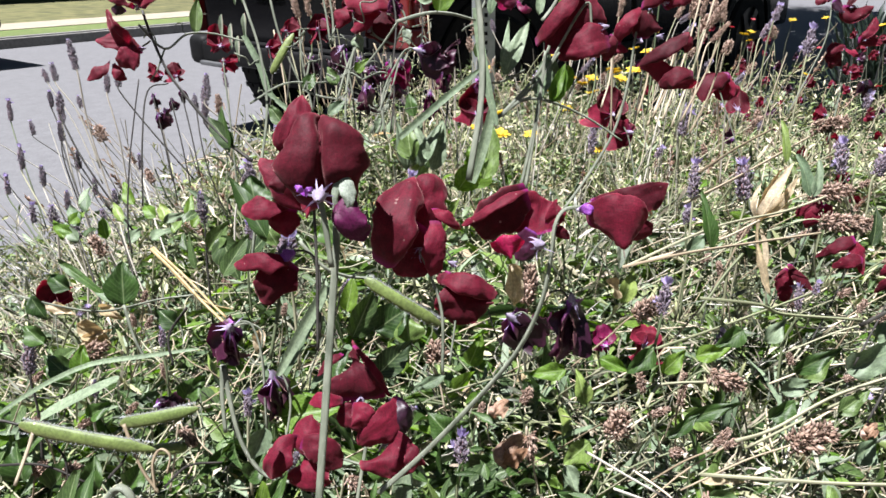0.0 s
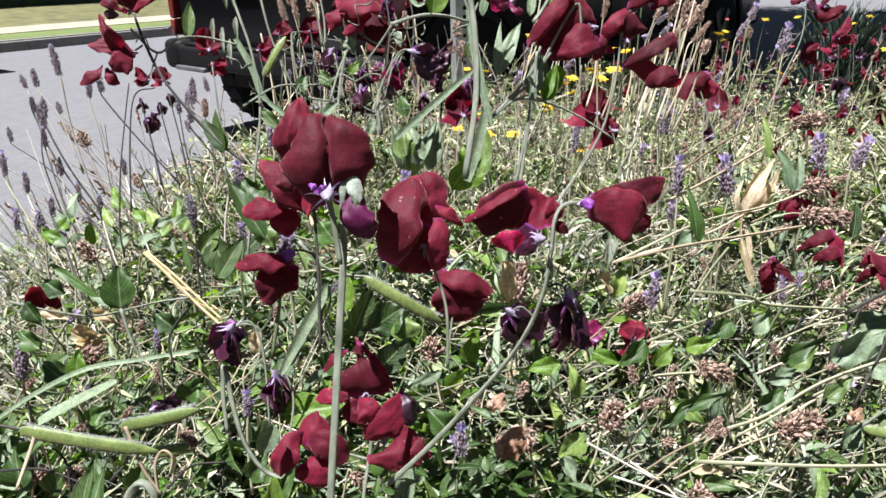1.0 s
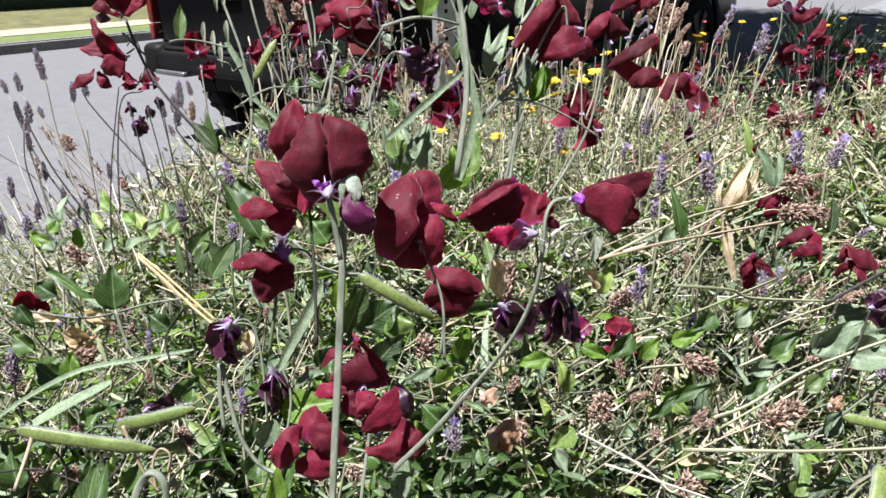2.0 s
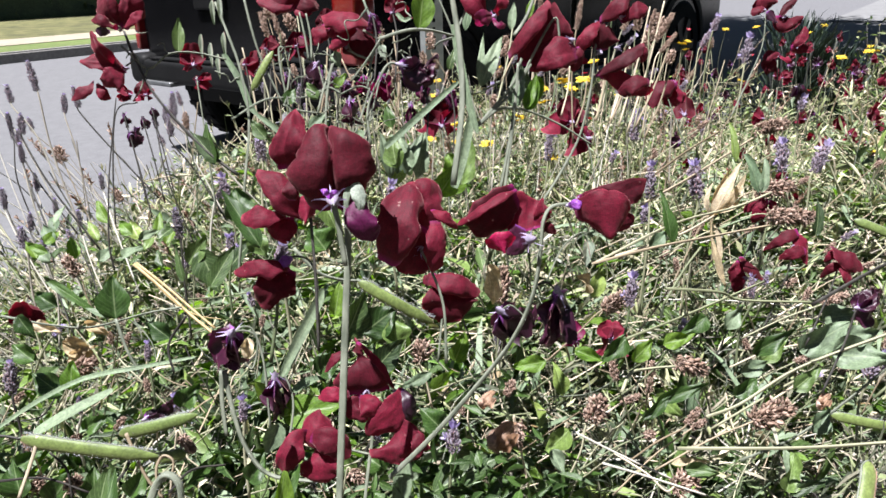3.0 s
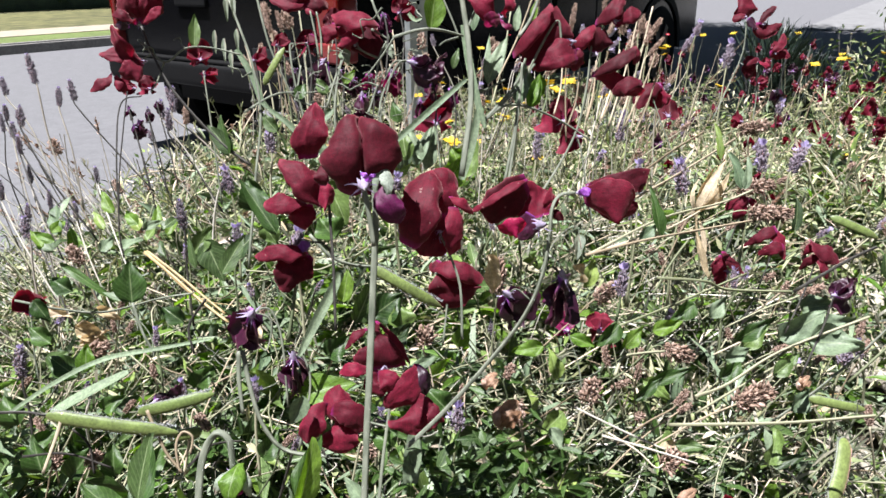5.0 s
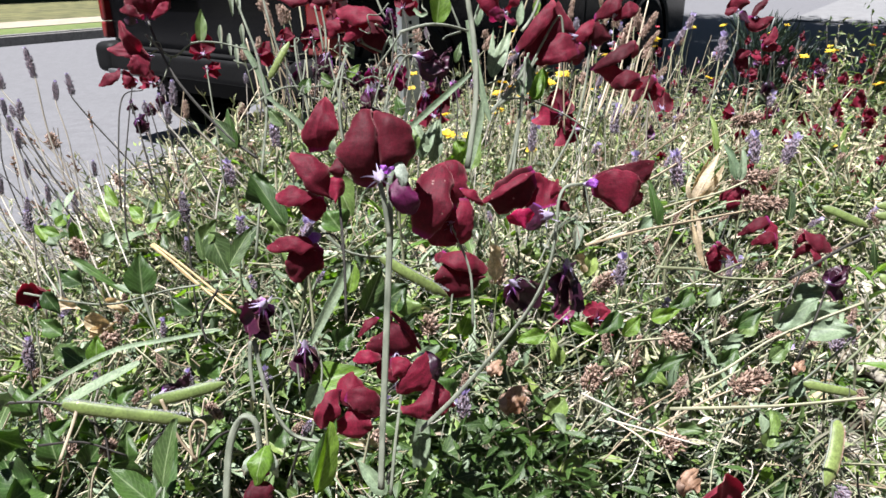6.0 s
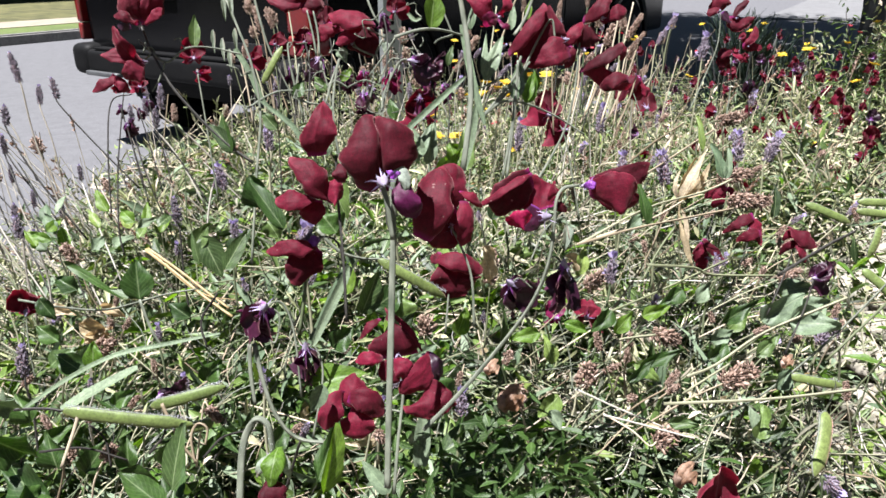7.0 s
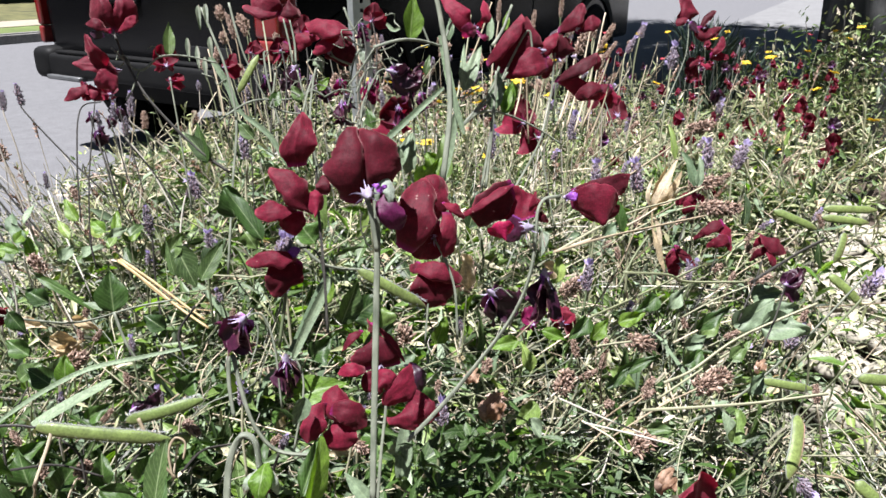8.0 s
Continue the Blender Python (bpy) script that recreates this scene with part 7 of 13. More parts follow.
petal(bloom, [(0.2807, 0.7153, 0.7399), (0.2853, 0.7092, 0.7306), (0.2861, 0.7074, 0.7202)], 0.0155, (0.4, -0.8, 0.4), M_WING, cup=0.8)
flower(pea, (0.3092, 0.7529, 0.699), -20, 0, 0, 0.0333, fold=60, lift=40, kind='bud', seed=345)
flower(pea, (0.1388, 0.5876, 0.7298), 10, 0, 10, 0.0309, fold=20, lift=50, wing=0.8, seed=352)
flower(pea, (0.153, 0.5813, 0.7164), 40, -10, 0, 0.0289, fold=30, lift=55, wing=0.8, seed=359)
stem(pea, [(0.1609, 0.5504, 0.6369), (0.1559, 0.5668, 0.679), (0.1504, 0.5807, 0.7141), (0.1388, 0.5876, 0.7298)], 0.0009, 0.0007, M_STEM)
stem(pea, [(0.2987, 0.6618, 0.6147), (0.2896, 0.6817, 0.665), (0.277, 0.6977, 0.7043), (0.2685, 0.7087, 0.7313)], 0.0009, 0.0007, M_STEM)
pea = spray("crimson flowers on a single tall stem beside lavender")
bloom = flower(pea, (0.3934, 0.7652, 0.8081), 10, 15, 0, 0.0218, kind="calyx", seed=366)
petal(bloom, [(0.3954, 0.7684, 0.8055), (0.3941, 0.7698, 0.8203), (0.3972, 0.7838, 0.8406)], 0.0287, (0, -1, 0.3), M_WING, cup=0.8, shape=0.5)
petal(bloom, [(0.3919, 0.7631, 0.8106), (0.3829, 0.7603, 0.8098), (0.3779, 0.7612, 0.8028)], 0.0112, (-0.3, -0.7, 0.6), M_WING)
petal(bloom, [(0.3948, 0.7615, 0.807), (0.4001, 0.7578, 0.8012), (0.4047, 0.7562, 0.7952)], 0.0137, (0.3, -0.9, 0.3), M_WILT)
bloom = flower(pea, (0.4128, 0.7604, 0.7995), -60, 10, 0, 0.0187, kind="calyx", seed=373)
petal(bloom, [(0.4091, 0.7612, 0.8007), (0.416, 0.762, 0.81), (0.4294, 0.7665, 0.8189)], 0.01, (-0.3, -0.8, 0.5), M_PETAL, cup=0.8)
petal(bloom, [(0.4101, 0.7657, 0.8017), (0.4161, 0.7575, 0.7924), (0.4356, 0.7631, 0.7999)], 0.0224, (0.1, -1, 0.2), M_PETAL, cup=0.8)
stem(pea, [(0.3499, 0.727, 0.699), (0.3707, 0.7397, 0.7364), (0.3882, 0.7515, 0.7709), (0.3945, 0.7642, 0.8057)], 0.0009, 0.0008, M_STEM)
pea = spray("faded maroon flowers by a lavender spike")
bloom = flower(pea, (0.4462, 0.7827, 0.765), -20, 30, 0, 0.0195, kind="calyx", seed=380)
petal(bloom, [(0.4411, 0.7836, 0.7664), (0.4483, 0.7816, 0.7739), (0.4579, 0.7905, 0.7879)], 0.0117, (-0.4, -0.8, 0.4), M_PETAL, cup=1.0, shape=1.0)
petal(bloom, [(0.4414, 0.7873, 0.7648), (0.4532, 0.7841, 0.7647), (0.4666, 0.7841, 0.7617)], 0.0169, (0, -1, 0.2), M_PETAL, cup=0.8)
bloom = flower(pea, (0.4236, 0.7809, 0.7558), 10, -5, 0, 0.0195, kind="calyx", seed=387)
petal(bloom, [(0.4264, 0.7821, 0.7594), (0.4138, 0.7781, 0.7577), (0.4077, 0.7796, 0.7489)], 0.013, (-0.3, -0.8, 0.5), M_WING, cup=0.9)
petal(bloom, [(0.4231, 0.7846, 0.7542), (0.4163, 0.7797, 0.7454), (0.4136, 0.7785, 0.7361)], 0.0195, (0, -1, 0.1), M_PETAL, cup=0.8)
petal(bloom, [(0.4274, 0.7831, 0.7568), (0.4339, 0.7791, 0.7532), (0.4413, 0.7791, 0.7491)], 0.0104, (0.3, -0.8, 0.4), M_WING, cup=0.9)
flower(pea, (0.4637, 0.7959, 0.7189), -30, -30, 0, 0.0337, fold=78, lift=16, kind='wilt', wing=0.42, roll_edge=45, ruffle=0.35, seed=394)
stem(pea, [(0.4074, 0.747, 0.6636), (0.4199, 0.7645, 0.7121), (0.4235, 0.78, 0.7534)], 0.0009, 0.0007, M_STEM)
# flowers over the dry stalks
pea = spray("maroon flower low among dry lavender heads")
bloom = flower(pea, (0.3133, 0.5759, 0.6389), 30, -5, 0, 0.0221, kind="calyx", seed=401)
rolled(bloom, [(0.3205, 0.5764, 0.6522), (0.3094, 0.5755, 0.6508), (0.3018, 0.5823, 0.6391)], (0.0042, 0.0068, 0.0063, 0.0021), (0.0037, 0.0058, 0.0052, 0.0021), (-0.2, -0.7, 0.6), 0, (-60, -60), M_PETAL)
rolled(bloom, [(0.3189, 0.5744, 0.6485), (0.3108, 0.5714, 0.6411), (0.3096, 0.5751, 0.6311)], (0.0037, 0.0068, 0.0063, 0.0039), (0.0035, 0.0063, 0.0052, 0.0021), (0, -0.9, 0.4), 0, (-40, -40), M_WING)
rolled(bloom, [(0.3220, 0.5771, 0.6519), (0.3254, 0.5718, 0.6468), (0.3256, 0.5716, 0.6370)], (0.0026, 0.0047, 0.0047, 0.0021), (0.0026, 0.0047, 0.0047, 0.0021), (0.3, -0.9, 0.2), 0, (-40, -40), M_PETAL)
stem(pea, [(0.2777, 0.5508, 0.566), (0.3012, 0.5657, 0.6097), (0.3133, 0.5759, 0.6389)], 0.0008, 0.0006, M_STEM_DARK)
pea = spray("dark maroon flower over the tangle")
bloom = flower(pea, (0.3450, 0.5614, 0.6116), 60, -15, 0, 0.0304, kind="calyx", seed=408)
rolled(bloom, [(0.3470, 0.5658, 0.6256), (0.3324, 0.5655, 0.6198), (0.3216, 0.5739, 0.6037)], (0.0053, 0.0079, 0.0058, 0.0016), (0.0026, 0.0042, 0.0037, 0.0016), (-0.2, -0.7, 0.65), 0, (-50, -80), M_PETAL)
rolled(bloom, [(0.3510, 0.5549, 0.6093), (0.3408, 0.5557, 0.6085), (0.3316, 0.5643, 0.5989)], (0.0042, 0.0063, 0.0058, 0.0021), (0.0042, 0.0063, 0.0052, 0.0021), (0, -0.8, 0.55), 0, (-60, -60), M_PETAL)
rolled(bloom, [(0.3474, 0.5674, 0.6217), (0.3502, 0.5600, 0.6119), (0.3539, 0.5543, 0.5959)], (0.0042, 0.0068, 0.0063, 0.0021), (0.0042, 0.0073, 0.0063, 0.0021), (0.2, -1, 0.1), 0, (-40, -40), M_PETAL)
stem(pea, [(0.3095, 0.5364, 0.5388), (0.3329, 0.5512, 0.5825), (0.345, 0.5614, 0.6116)], 0.0008, 0.0006, M_STEM_DARK)
pea = spray("small maroon flower beside a lavender floret")
bloom = flower(pea, (0.2755, 0.5126, 0.6053), 40, -10, 0, 0.0224, kind="calyx", seed=415)
rolled(bloom, [(0.2735, 0.5209, 0.6216), (0.2767, 0.5115, 0.6157), (0.2872, 0.5077, 0.6052)], (0.0024, 0.0044, 0.0048, 0.0019), (0.0032, 0.0058, 0.0053, 0.0019), (0.3, -0.8, 0.5), 0, (-60, -50), M_PETAL)
rolled(bloom, [(0.2730, 0.5206, 0.6164), (0.2694, 0.5147, 0.6064), (0.2710, 0.5120, 0.5915)], (0.0039, 0.0068, 0.0064, 0.0039), (0.0046, 0.0083, 0.0073, 0.0045), (-0.1, -1, 0), 0, (-40, -40), M_PETAL)
rolled(bloom, [(0.2726, 0.5158, 0.6089), (0.2667, 0.5166, 0.6111), (0.2627, 0.5222, 0.6074)], (0.0020, 0.0034, 0.0034, 0.0015), (0.0020, 0.0029, 0.0029, 0.0015), (-0.2, -0.8, 0.5), 0, (-50, -50), M_PETAL)
stem(pea, [(0.2426, 0.4894, 0.5378), (0.2643, 0.5031, 0.5783), (0.2755, 0.5126, 0.6053)], 0.0008, 0.0006, M_STEM_DARK)
pea = spray("maroon flower with spread wings")
bloom = flower(pea, (0.2685, 0.3884, 0.6722), -15, 0, 0, 0.0195, kind="calyx", seed=422)
rolled(bloom, [(0.2670, 0.3923, 0.6789), (0.2694, 0.3825, 0.6769), (0.2797, 0.3804, 0.6684)], (0.0029, 0.0052, 0.0052, 0.0032), (0.0041, 0.0074, 0.0074, 0.0046), (0.2, -0.8, 0.5), 0, (-70, -50), M_PETAL)
rolled(bloom, [(0.2694, 0.3860, 0.6723), (0.2682, 0.3788, 0.6665), (0.2722, 0.3784, 0.6563)], (0.0019, 0.0033, 0.0037, 0.0015), (0.0020, 0.0037, 0.0037, 0.0015), (0.1, -0.9, 0.4), 0, (-50, -50), M_PETAL)
rolled(bloom, [(0.2695, 0.3869, 0.6704), (0.2621, 0.3856, 0.6681), (0.2586, 0.3909, 0.6587)], (0.0019, 0.0030, 0.0030, 0.0011), (0.0015, 0.0026, 0.0026, 0.0011), (-0.2, -0.8, 0.55), 0, (-50, -50), M_PETAL)
rolled(bloom, [(0.2693, 0.3934, 0.6767), (0.2648, 0.3919, 0.6743), (0.2623, 0.3946, 0.6685)], (0.0017, 0.0030, 0.0030, 0.0011), (0.0017, 0.0030, 0.0026, 0.0011), (-0.3, -0.8, 0.4), 0, (-40, -40), M_PETAL)
stem(pea, [(0.2431, 0.3706, 0.6201), (0.2599, 0.3812, 0.6513), (0.2685, 0.3884, 0.6722)], 0.0008, 0.0006, M_STEM_DARK)
pea = spray("wilted dark flower lying beside lavender")
flower(pea, (0.2261, 0.3077, 0.6789), -80, -12, 0, 0.0187, fold=30, lift=55, wing=0.85, kind='wilt', seed=429)
stem(pea, [(0.205, 0.2929, 0.6357), (0.2189, 0.3017, 0.6616), (0.2261, 0.3077, 0.6789)], 0.0008, 0.0006, M_STEM_DARK)
pea = spray("faded maroon flowers over the street edge")
flower(pea, (-0.2296, 0.6206, 0.763), 30, 0, 0, 0.0177, fold=30, lift=45, seed=436)
flower(pea, (-0.2428, 0.6218, 0.7633), 70, 0, 0, 0.0167, fold=40, lift=45, seed=443)
flower(pea, (-0.2409, 0.6114, 0.7366), 0, -60, 0, 0.0197, fold=78, lift=16, kind='wilt', wing=0.42, roll_edge=45, ruffle=0.35, seed=450)
stem(pea, [(-0.2625, 0.5834, 0.6588), (-0.2616, 0.6027, 0.7094), (-0.2558, 0.618, 0.7507), (-0.2373, 0.619, 0.7572)], 0.0009, 0.0007, M_STEM_DARK)
pea = spray("deep red flower behind the buds")
flower(pea, (-0.1679, 0.5515, 0.7937), 10, 10, 0, 0.0209, fold=10, lift=60, seed=457)
flower(pea, (-0.1663, 0.5475, 0.7834), -30, -30, 0, 0.0166, fold=30, lift=40, seed=464)
stem(pea, [(-0.1565, 0.51, 0.6873), (-0.1614, 0.5307, 0.7405), (-0.1662, 0.5482, 0.7855)], 0.0009, 0.0007, M_STEM)
pea = spray("single maroon flower in the low foliage")
flower(pea, (-0.3367, 0.5471, 0.5833), 10, 30, 0, 0.0299, fold=0, lift=60, seed=471)
stem(pea, [(-0.3326, 0.5261, 0.5291), (-0.3359, 0.5367, 0.5563), (-0.3367, 0.5471, 0.5833)], 0.0008, 0.0006, M_STEM)
pea = spray("fallen wilted purple flower in the tangle")
flower(pea, (-0.1962, 0.4022, 0.5778), -70, 10, 0, 0.0239, fold=78, lift=16, kind='wilt', wing=0.42, roll_edge=45, ruffle=0.35, seed=478)
stem(pea, [(-0.2069, 0.3952, 0.5571), (-0.2024, 0.3996, 0.5696), (-0.1962, 0.4022, 0.5778)], 0.0007, 0.0006, M_STEM)
pea = spray("maroon flower near the pavement edge")
flower(pea, (0.1095, 0.1848, 0.613), 25, 20, 0, 0.0354, fold=20, lift=50, seed=485)
stem(pea, [(0.1102, 0.1729, 0.5838), (0.11, 0.1798, 0.6008), (0.1097, 0.1862, 0.6167)], 0.001, 0.0008, M_STEM)
pea = spray("hairy nodding green bud on a hooked stem")
fuzz(stem(pea, [(-0.1013, 0.1404, 0.67), (-0.0994, 0.1486, 0.6912), (-0.0973, 0.1551, 0.708), (-0.0931, 0.1578, 0.716), (-0.0886, 0.1565, 0.7142), (-0.0876, 0.1528, 0.7053)], 0.0017, 0.0013, M_STEM), 700, 0.0013)
bloom = flower(pea, (-0.0878, 0.1529, 0.7053), -10, -85, 0, 0.0152, kind="calyx", seed=492)
rolled(bloom, [(-0.0856, 0.1543, 0.7067), (-0.0869, 0.1459, 0.7058), (-0.0886, 0.1445, 0.6979)], (0.0016, 0.0035, 0.0033, 0.0010), (0.0016, 0.0039, 0.0037, 0.0012), (-0.1, -0.93, 0.37), 0, (-75, -75), M_LEAF_BRIGHT, "sepal")
rolled(bloom, [(-0.0849, 0.1539, 0.7060), (-0.0829, 0.1484, 0.7034), (-0.0821, 0.1494, 0.6964)], (0.0008, 0.0021, 0.0016, 0.0004), (0.0008, 0.0021, 0.0016, 0.0004), (0.5, -0.8, 0.3), 0, (-60, -60), M_CALYX_GREEN, "sepal")
rolled(bloom, [(-0.0868, 0.1536, 0.7060), (-0.0909, 0.1481, 0.7046), (-0.0935, 0.1494, 0.6987)], (0.0008, 0.0021, 0.0016, 0.0004), (0.0008, 0.0021, 0.0016, 0.0004), (-0.5, -0.8, 0.3), 0, (-60, -60), M_CALYX_GREEN, "sepal")
rolled(bloom, [(-0.0876, 0.1495, 0.6975), (-0.0878, 0.1429, 0.6973), (-0.0882, 0.1419, 0.6885)], (0.0029, 0.0045, 0.0045, 0.0025), (0.0029, 0.0041, 0.0045, 0.0025), (0, -0.93, 0.3), 0, (-70, -70), M_PETAL, "petal")
# buds and tendrils on the upper stem
pea = spray("green budding shoot with pale hanging buds and tendrils")
stem(pea, [(-0.1215, 0.4016, 0.675), (-0.114, 0.4228, 0.7323), (-0.109, 0.4366, 0.7693), (-0.1127, 0.4485, 0.7999), (-0.1203, 0.4582, 0.8237), (-0.1266, 0.4652, 0.8408)], 0.0012, 0.0009, M_STEM)
leaf(pea, (-0.1366, 0.459, 0.8224), (-0.1364, 0.4533, 0.8075), 0.0033, (0, -1, 0.2), mat=M_CALYX_GREEN, fold=0.8)
leaf(pea, (-0.1308, 0.4566, 0.8172), (-0.1305, 0.4509, 0.8023), 0.0033, (0, -1, 0.2), mat=M_CALYX_GREEN, fold=0.8)
leaf(pea, (-0.1265, 0.4536, 0.8103), (-0.1262, 0.4479, 0.7954), 0.0033, (0, -1, 0.2), mat=M_CALYX_GREEN, fold=0.8)
leaf(pea, (-0.1222, 0.4581, 0.8231), (-0.1219, 0.4524, 0.8082), 0.0033, (0, -1, 0.2), mat=M_CALYX_GREEN, fold=0.8)
leaf(pea, (-0.1283, 0.466, 0.8425), (-0.128, 0.4603, 0.8276), 0.0033, (0, -1, 0.2), mat=M_CALYX_GREEN, fold=0.8)
leaf(pea, (-0.1235, 0.466, 0.8434), (-0.1233, 0.4603, 0.8285), 0.0033, (0, -1, 0.2), mat=M_CALYX_GREEN, fold=0.8)
stem(pea, [(-0.1798, 0.4383, 0.8185), (-0.1644, 0.432, 0.8053), (-0.1509, 0.4339, 0.813), (-0.1354, 0.4328, 0.8133), (-0.1167, 0.4297, 0.809)], 0.0009, 0.0007, M_STEM)
stem(pea, [(-0.1644, 0.432, 0.8053), (-0.1691, 0.4281, 0.7941), (-0.1736, 0.4261, 0.7878)], 0.0007, 0.0005, M_STEM)
spiral(pea, (-0.1644, 0.432, 0.8053), (-0.0155, 0.0051, 0.01), 0.0191, 1.5)
spiral(pea, (-0.1509, 0.4339, 0.813), (-0.0065, 0.003, 0.0066), 0.0097, 1.2)
spiral(pea, (-0.1289, 0.4499, 0.8002), (0.0175, -0.0054, -0.0105), 0.0211, 2)
leaf(pea, (-0.1453, 0.4337, 0.8135), (-0.1442, 0.4412, 0.8335), 0.0076, (0.2, -1, 0.2), mat=M_LEAF)
stem(pea, [(-0.1197, 0.4382, 0.7713), (-0.0974, 0.4407, 0.7826), (-0.0703, 0.439, 0.7837), (-0.0499, 0.4417, 0.795)], 0.0009, 0.0006, M_STEM)
stem(pea, [(-0.0233, 0.3622, 0.8231), (-0.0084, 0.3625, 0.8269), (0.0034, 0.3614, 0.8266), (0.0151, 0.3593, 0.8236)], 0.0011, 0.0009, M_STEM)
stem(pea, [(-0.0228, 0.362, 0.8228), (-0.0298, 0.3591, 0.8135), (-0.0393, 0.3557, 0.8027)], 0.0008, 0.0005, M_STEM)
spiral(pea, (-0.0284, 0.3685, 0.8384), (-0.0155, -0.004, -0.0134), 0.0209, 1.5)
stem(pea, [(0.0268, 0.3601, 0.7759), (0.0396, 0.3623, 0.7843), (0.0535, 0.3609, 0.7834), (0.0717, 0.3565, 0.7757), (0.0881, 0.3512, 0.7651)], 0.0011, 0.0006, M_STEM)
stem(pea, [(0.0268, 0.3601, 0.7759), (0.0463, 0.3649, 0.7923), (0.0579, 0.3694, 0.8066)], 0.0011, 0.0007, M_STEM)
leaf(pea, (0.0535, 0.3609, 0.7834), (0.0607, 0.3669, 0.8007), 0.0093, (0.5, -1, 0.3), mat=M_LEAF_BRIGHT)
leaf(pea, (-0.0025, 0.3619, 0.8268), (0.0019, 0.3711, 0.8516), 0.0133, (0.3, -1, 0.2), mat=M_LEAF_BRIGHT)
blade(pea, [(-0.0234, 0.3542, 0.7677), (-0.0042, 0.3585, 0.783), (0.0175, 0.3632, 0.7997)], 0.0037, (0, -1, 0.4), M_LEAF_GREY)
blade(pea, [(0.0126, 0.3495, 0.7451), (0.0192, 0.3561, 0.7638), (0.0247, 0.3634, 0.7841)], 0.0056, (0.2, -1, 0.2), M_LEAF_GREY)
pod(pea, (-0.1061, 0.4434, 0.7879), (-0.0915, 0.4512, 0.8112), 0.0051, (0, -1, 0.3), 0.06, 60)
leaf(pea, (-0.1251, 0.4083, 0.7512), (-0.1396, 0.4159, 0.7683), 0.0103, (0.3, -0.9, 0.2), mat=M_LEAF)
leaf(pea, (-0.127, 0.4078, 0.7496), (-0.1318, 0.4175, 0.7739), 0.0103, (-0.4, -0.9, 0.2), mat=M_LEAF_DARK)
# pods and big leaves in the foreground
pod_stem = spray("hairy green pea pods lying over the stems")
pod(pod_stem, (-0.2147, 0.294, 0.6415), (-0.1473, 0.2933, 0.6253), 0.0086, (0, -1, 0.3), 0.03, 420)
stem(pod_stem, [(-0.2474, 0.2972, 0.643), (-0.2246, 0.2954, 0.643), (-0.2133, 0.2938, 0.6412)], 0.0011, 0.0009, M_STEM_DARK)
pod(pod_stem, (-0.1766, 0.3167, 0.6245), (-0.1322, 0.3168, 0.6339), 0.0081, (0, -1, 0.3), 0.06, 300)
pod(pod_stem, (-0.1431, 0.3186, 0.6083), (-0.1639, 0.3191, 0.6052), 0.0076, (0, -1, 0.3), 0.06, 100)
pod_stem = spray("two downy pods hanging from the middle stem")
pod(pod_stem, (-0.041, 0.3162, 0.7075), (-0.0027, 0.3141, 0.6817), 0.0071, (0, -1, 0.3), 0.06, 320)
blade(pod_stem, [(-0.0833, 0.3108, 0.6565), (-0.0723, 0.3172, 0.6755), (-0.0639, 0.3224, 0.6908), (-0.0573, 0.3261, 0.7019)], 0.0054, (-0.4, -0.5, 0.9), M_LEAF_GREY)
stem(pod_stem, [(-0.0736, 0.3299, 0.7224), (-0.0623, 0.3246, 0.711), (-0.0507, 0.322, 0.7066), (-0.0389, 0.3206, 0.7055)], 0.0012, 0.0009, M_STEM)
pod_stem = spray("plump green pods by the pavement")
pod(pod_stem, (0.3351, 0.4762, 0.6669), (0.3728, 0.4634, 0.6506), 0.0079, (0, -1, 0.3), 0.06, 0)
pod(pod_stem, (0.3789, 0.4693, 0.668), (0.4273, 0.4605, 0.6662), 0.0079, (0, -1, 0.3), 0.06, 0)
pod(pod_stem, (0.3774, 0.4667, 0.6606), (0.4193, 0.4577, 0.6557), 0.0079, (0, -1, 0.3), 0.06, 0)
pod(pod_stem, (0.2234, 0.2714, 0.6068), (0.2021, 0.2449, 0.5817), 0.0118, (0, -1, 0.3), 0.06, 80)
pod(pod_stem, (0.2524, 0.3472, 0.5821), (0.2906, 0.3381, 0.5753), 0.0074, (0, -1, 0.3), 0.06, 80)
pod(pod_stem, (0.2728, 0.2664, 0.5521), (0.2913, 0.2564, 0.5349), 0.0099, (0, -1, 0.3), 0.06, 0)
pod(pod_stem, (0.3821, 0.4418, 0.655), (0.3709, 0.434, 0.6307), 0.0086, (0, -1, 0.3), 0.06, 0)
pod(pod_stem, (0.3371, 0.3989, 0.6379), (0.3617, 0.3856, 0.6149), 0.0084, (0, -1, 0.3), 0.06, 0)
pod(pod_stem, (0.3089, 0.3205, 0.5934), (0.3439, 0.3135, 0.5906), 0.0095, (0, -1, 0.3), 0.06, 0)
stem(pod_stem, [(0.1952, 0.3451, 0.553), (0.2332, 0.3456, 0.57), (0.2848, 0.3521, 0.608), (0.3363, 0.3618, 0.6537)], 0.0012, 0.0009, M_STEM)
leaf_shoot = spray("dark green pointed leaves on a grey winged stem")
leaf(leaf_shoot, (-0.1865, 0.3671, 0.6702), (-0.1875, 0.3761, 0.6936), 0.0193, (0.2, -1, 0.35), mat=M_LEAF_DARK)
leaf(leaf_shoot, (-0.1894, 0.3677, 0.6712), (-0.2044, 0.3711, 0.6769), 0.0053, (0.1, -0.6, 0.8), mat=M_LEAF_GREY)
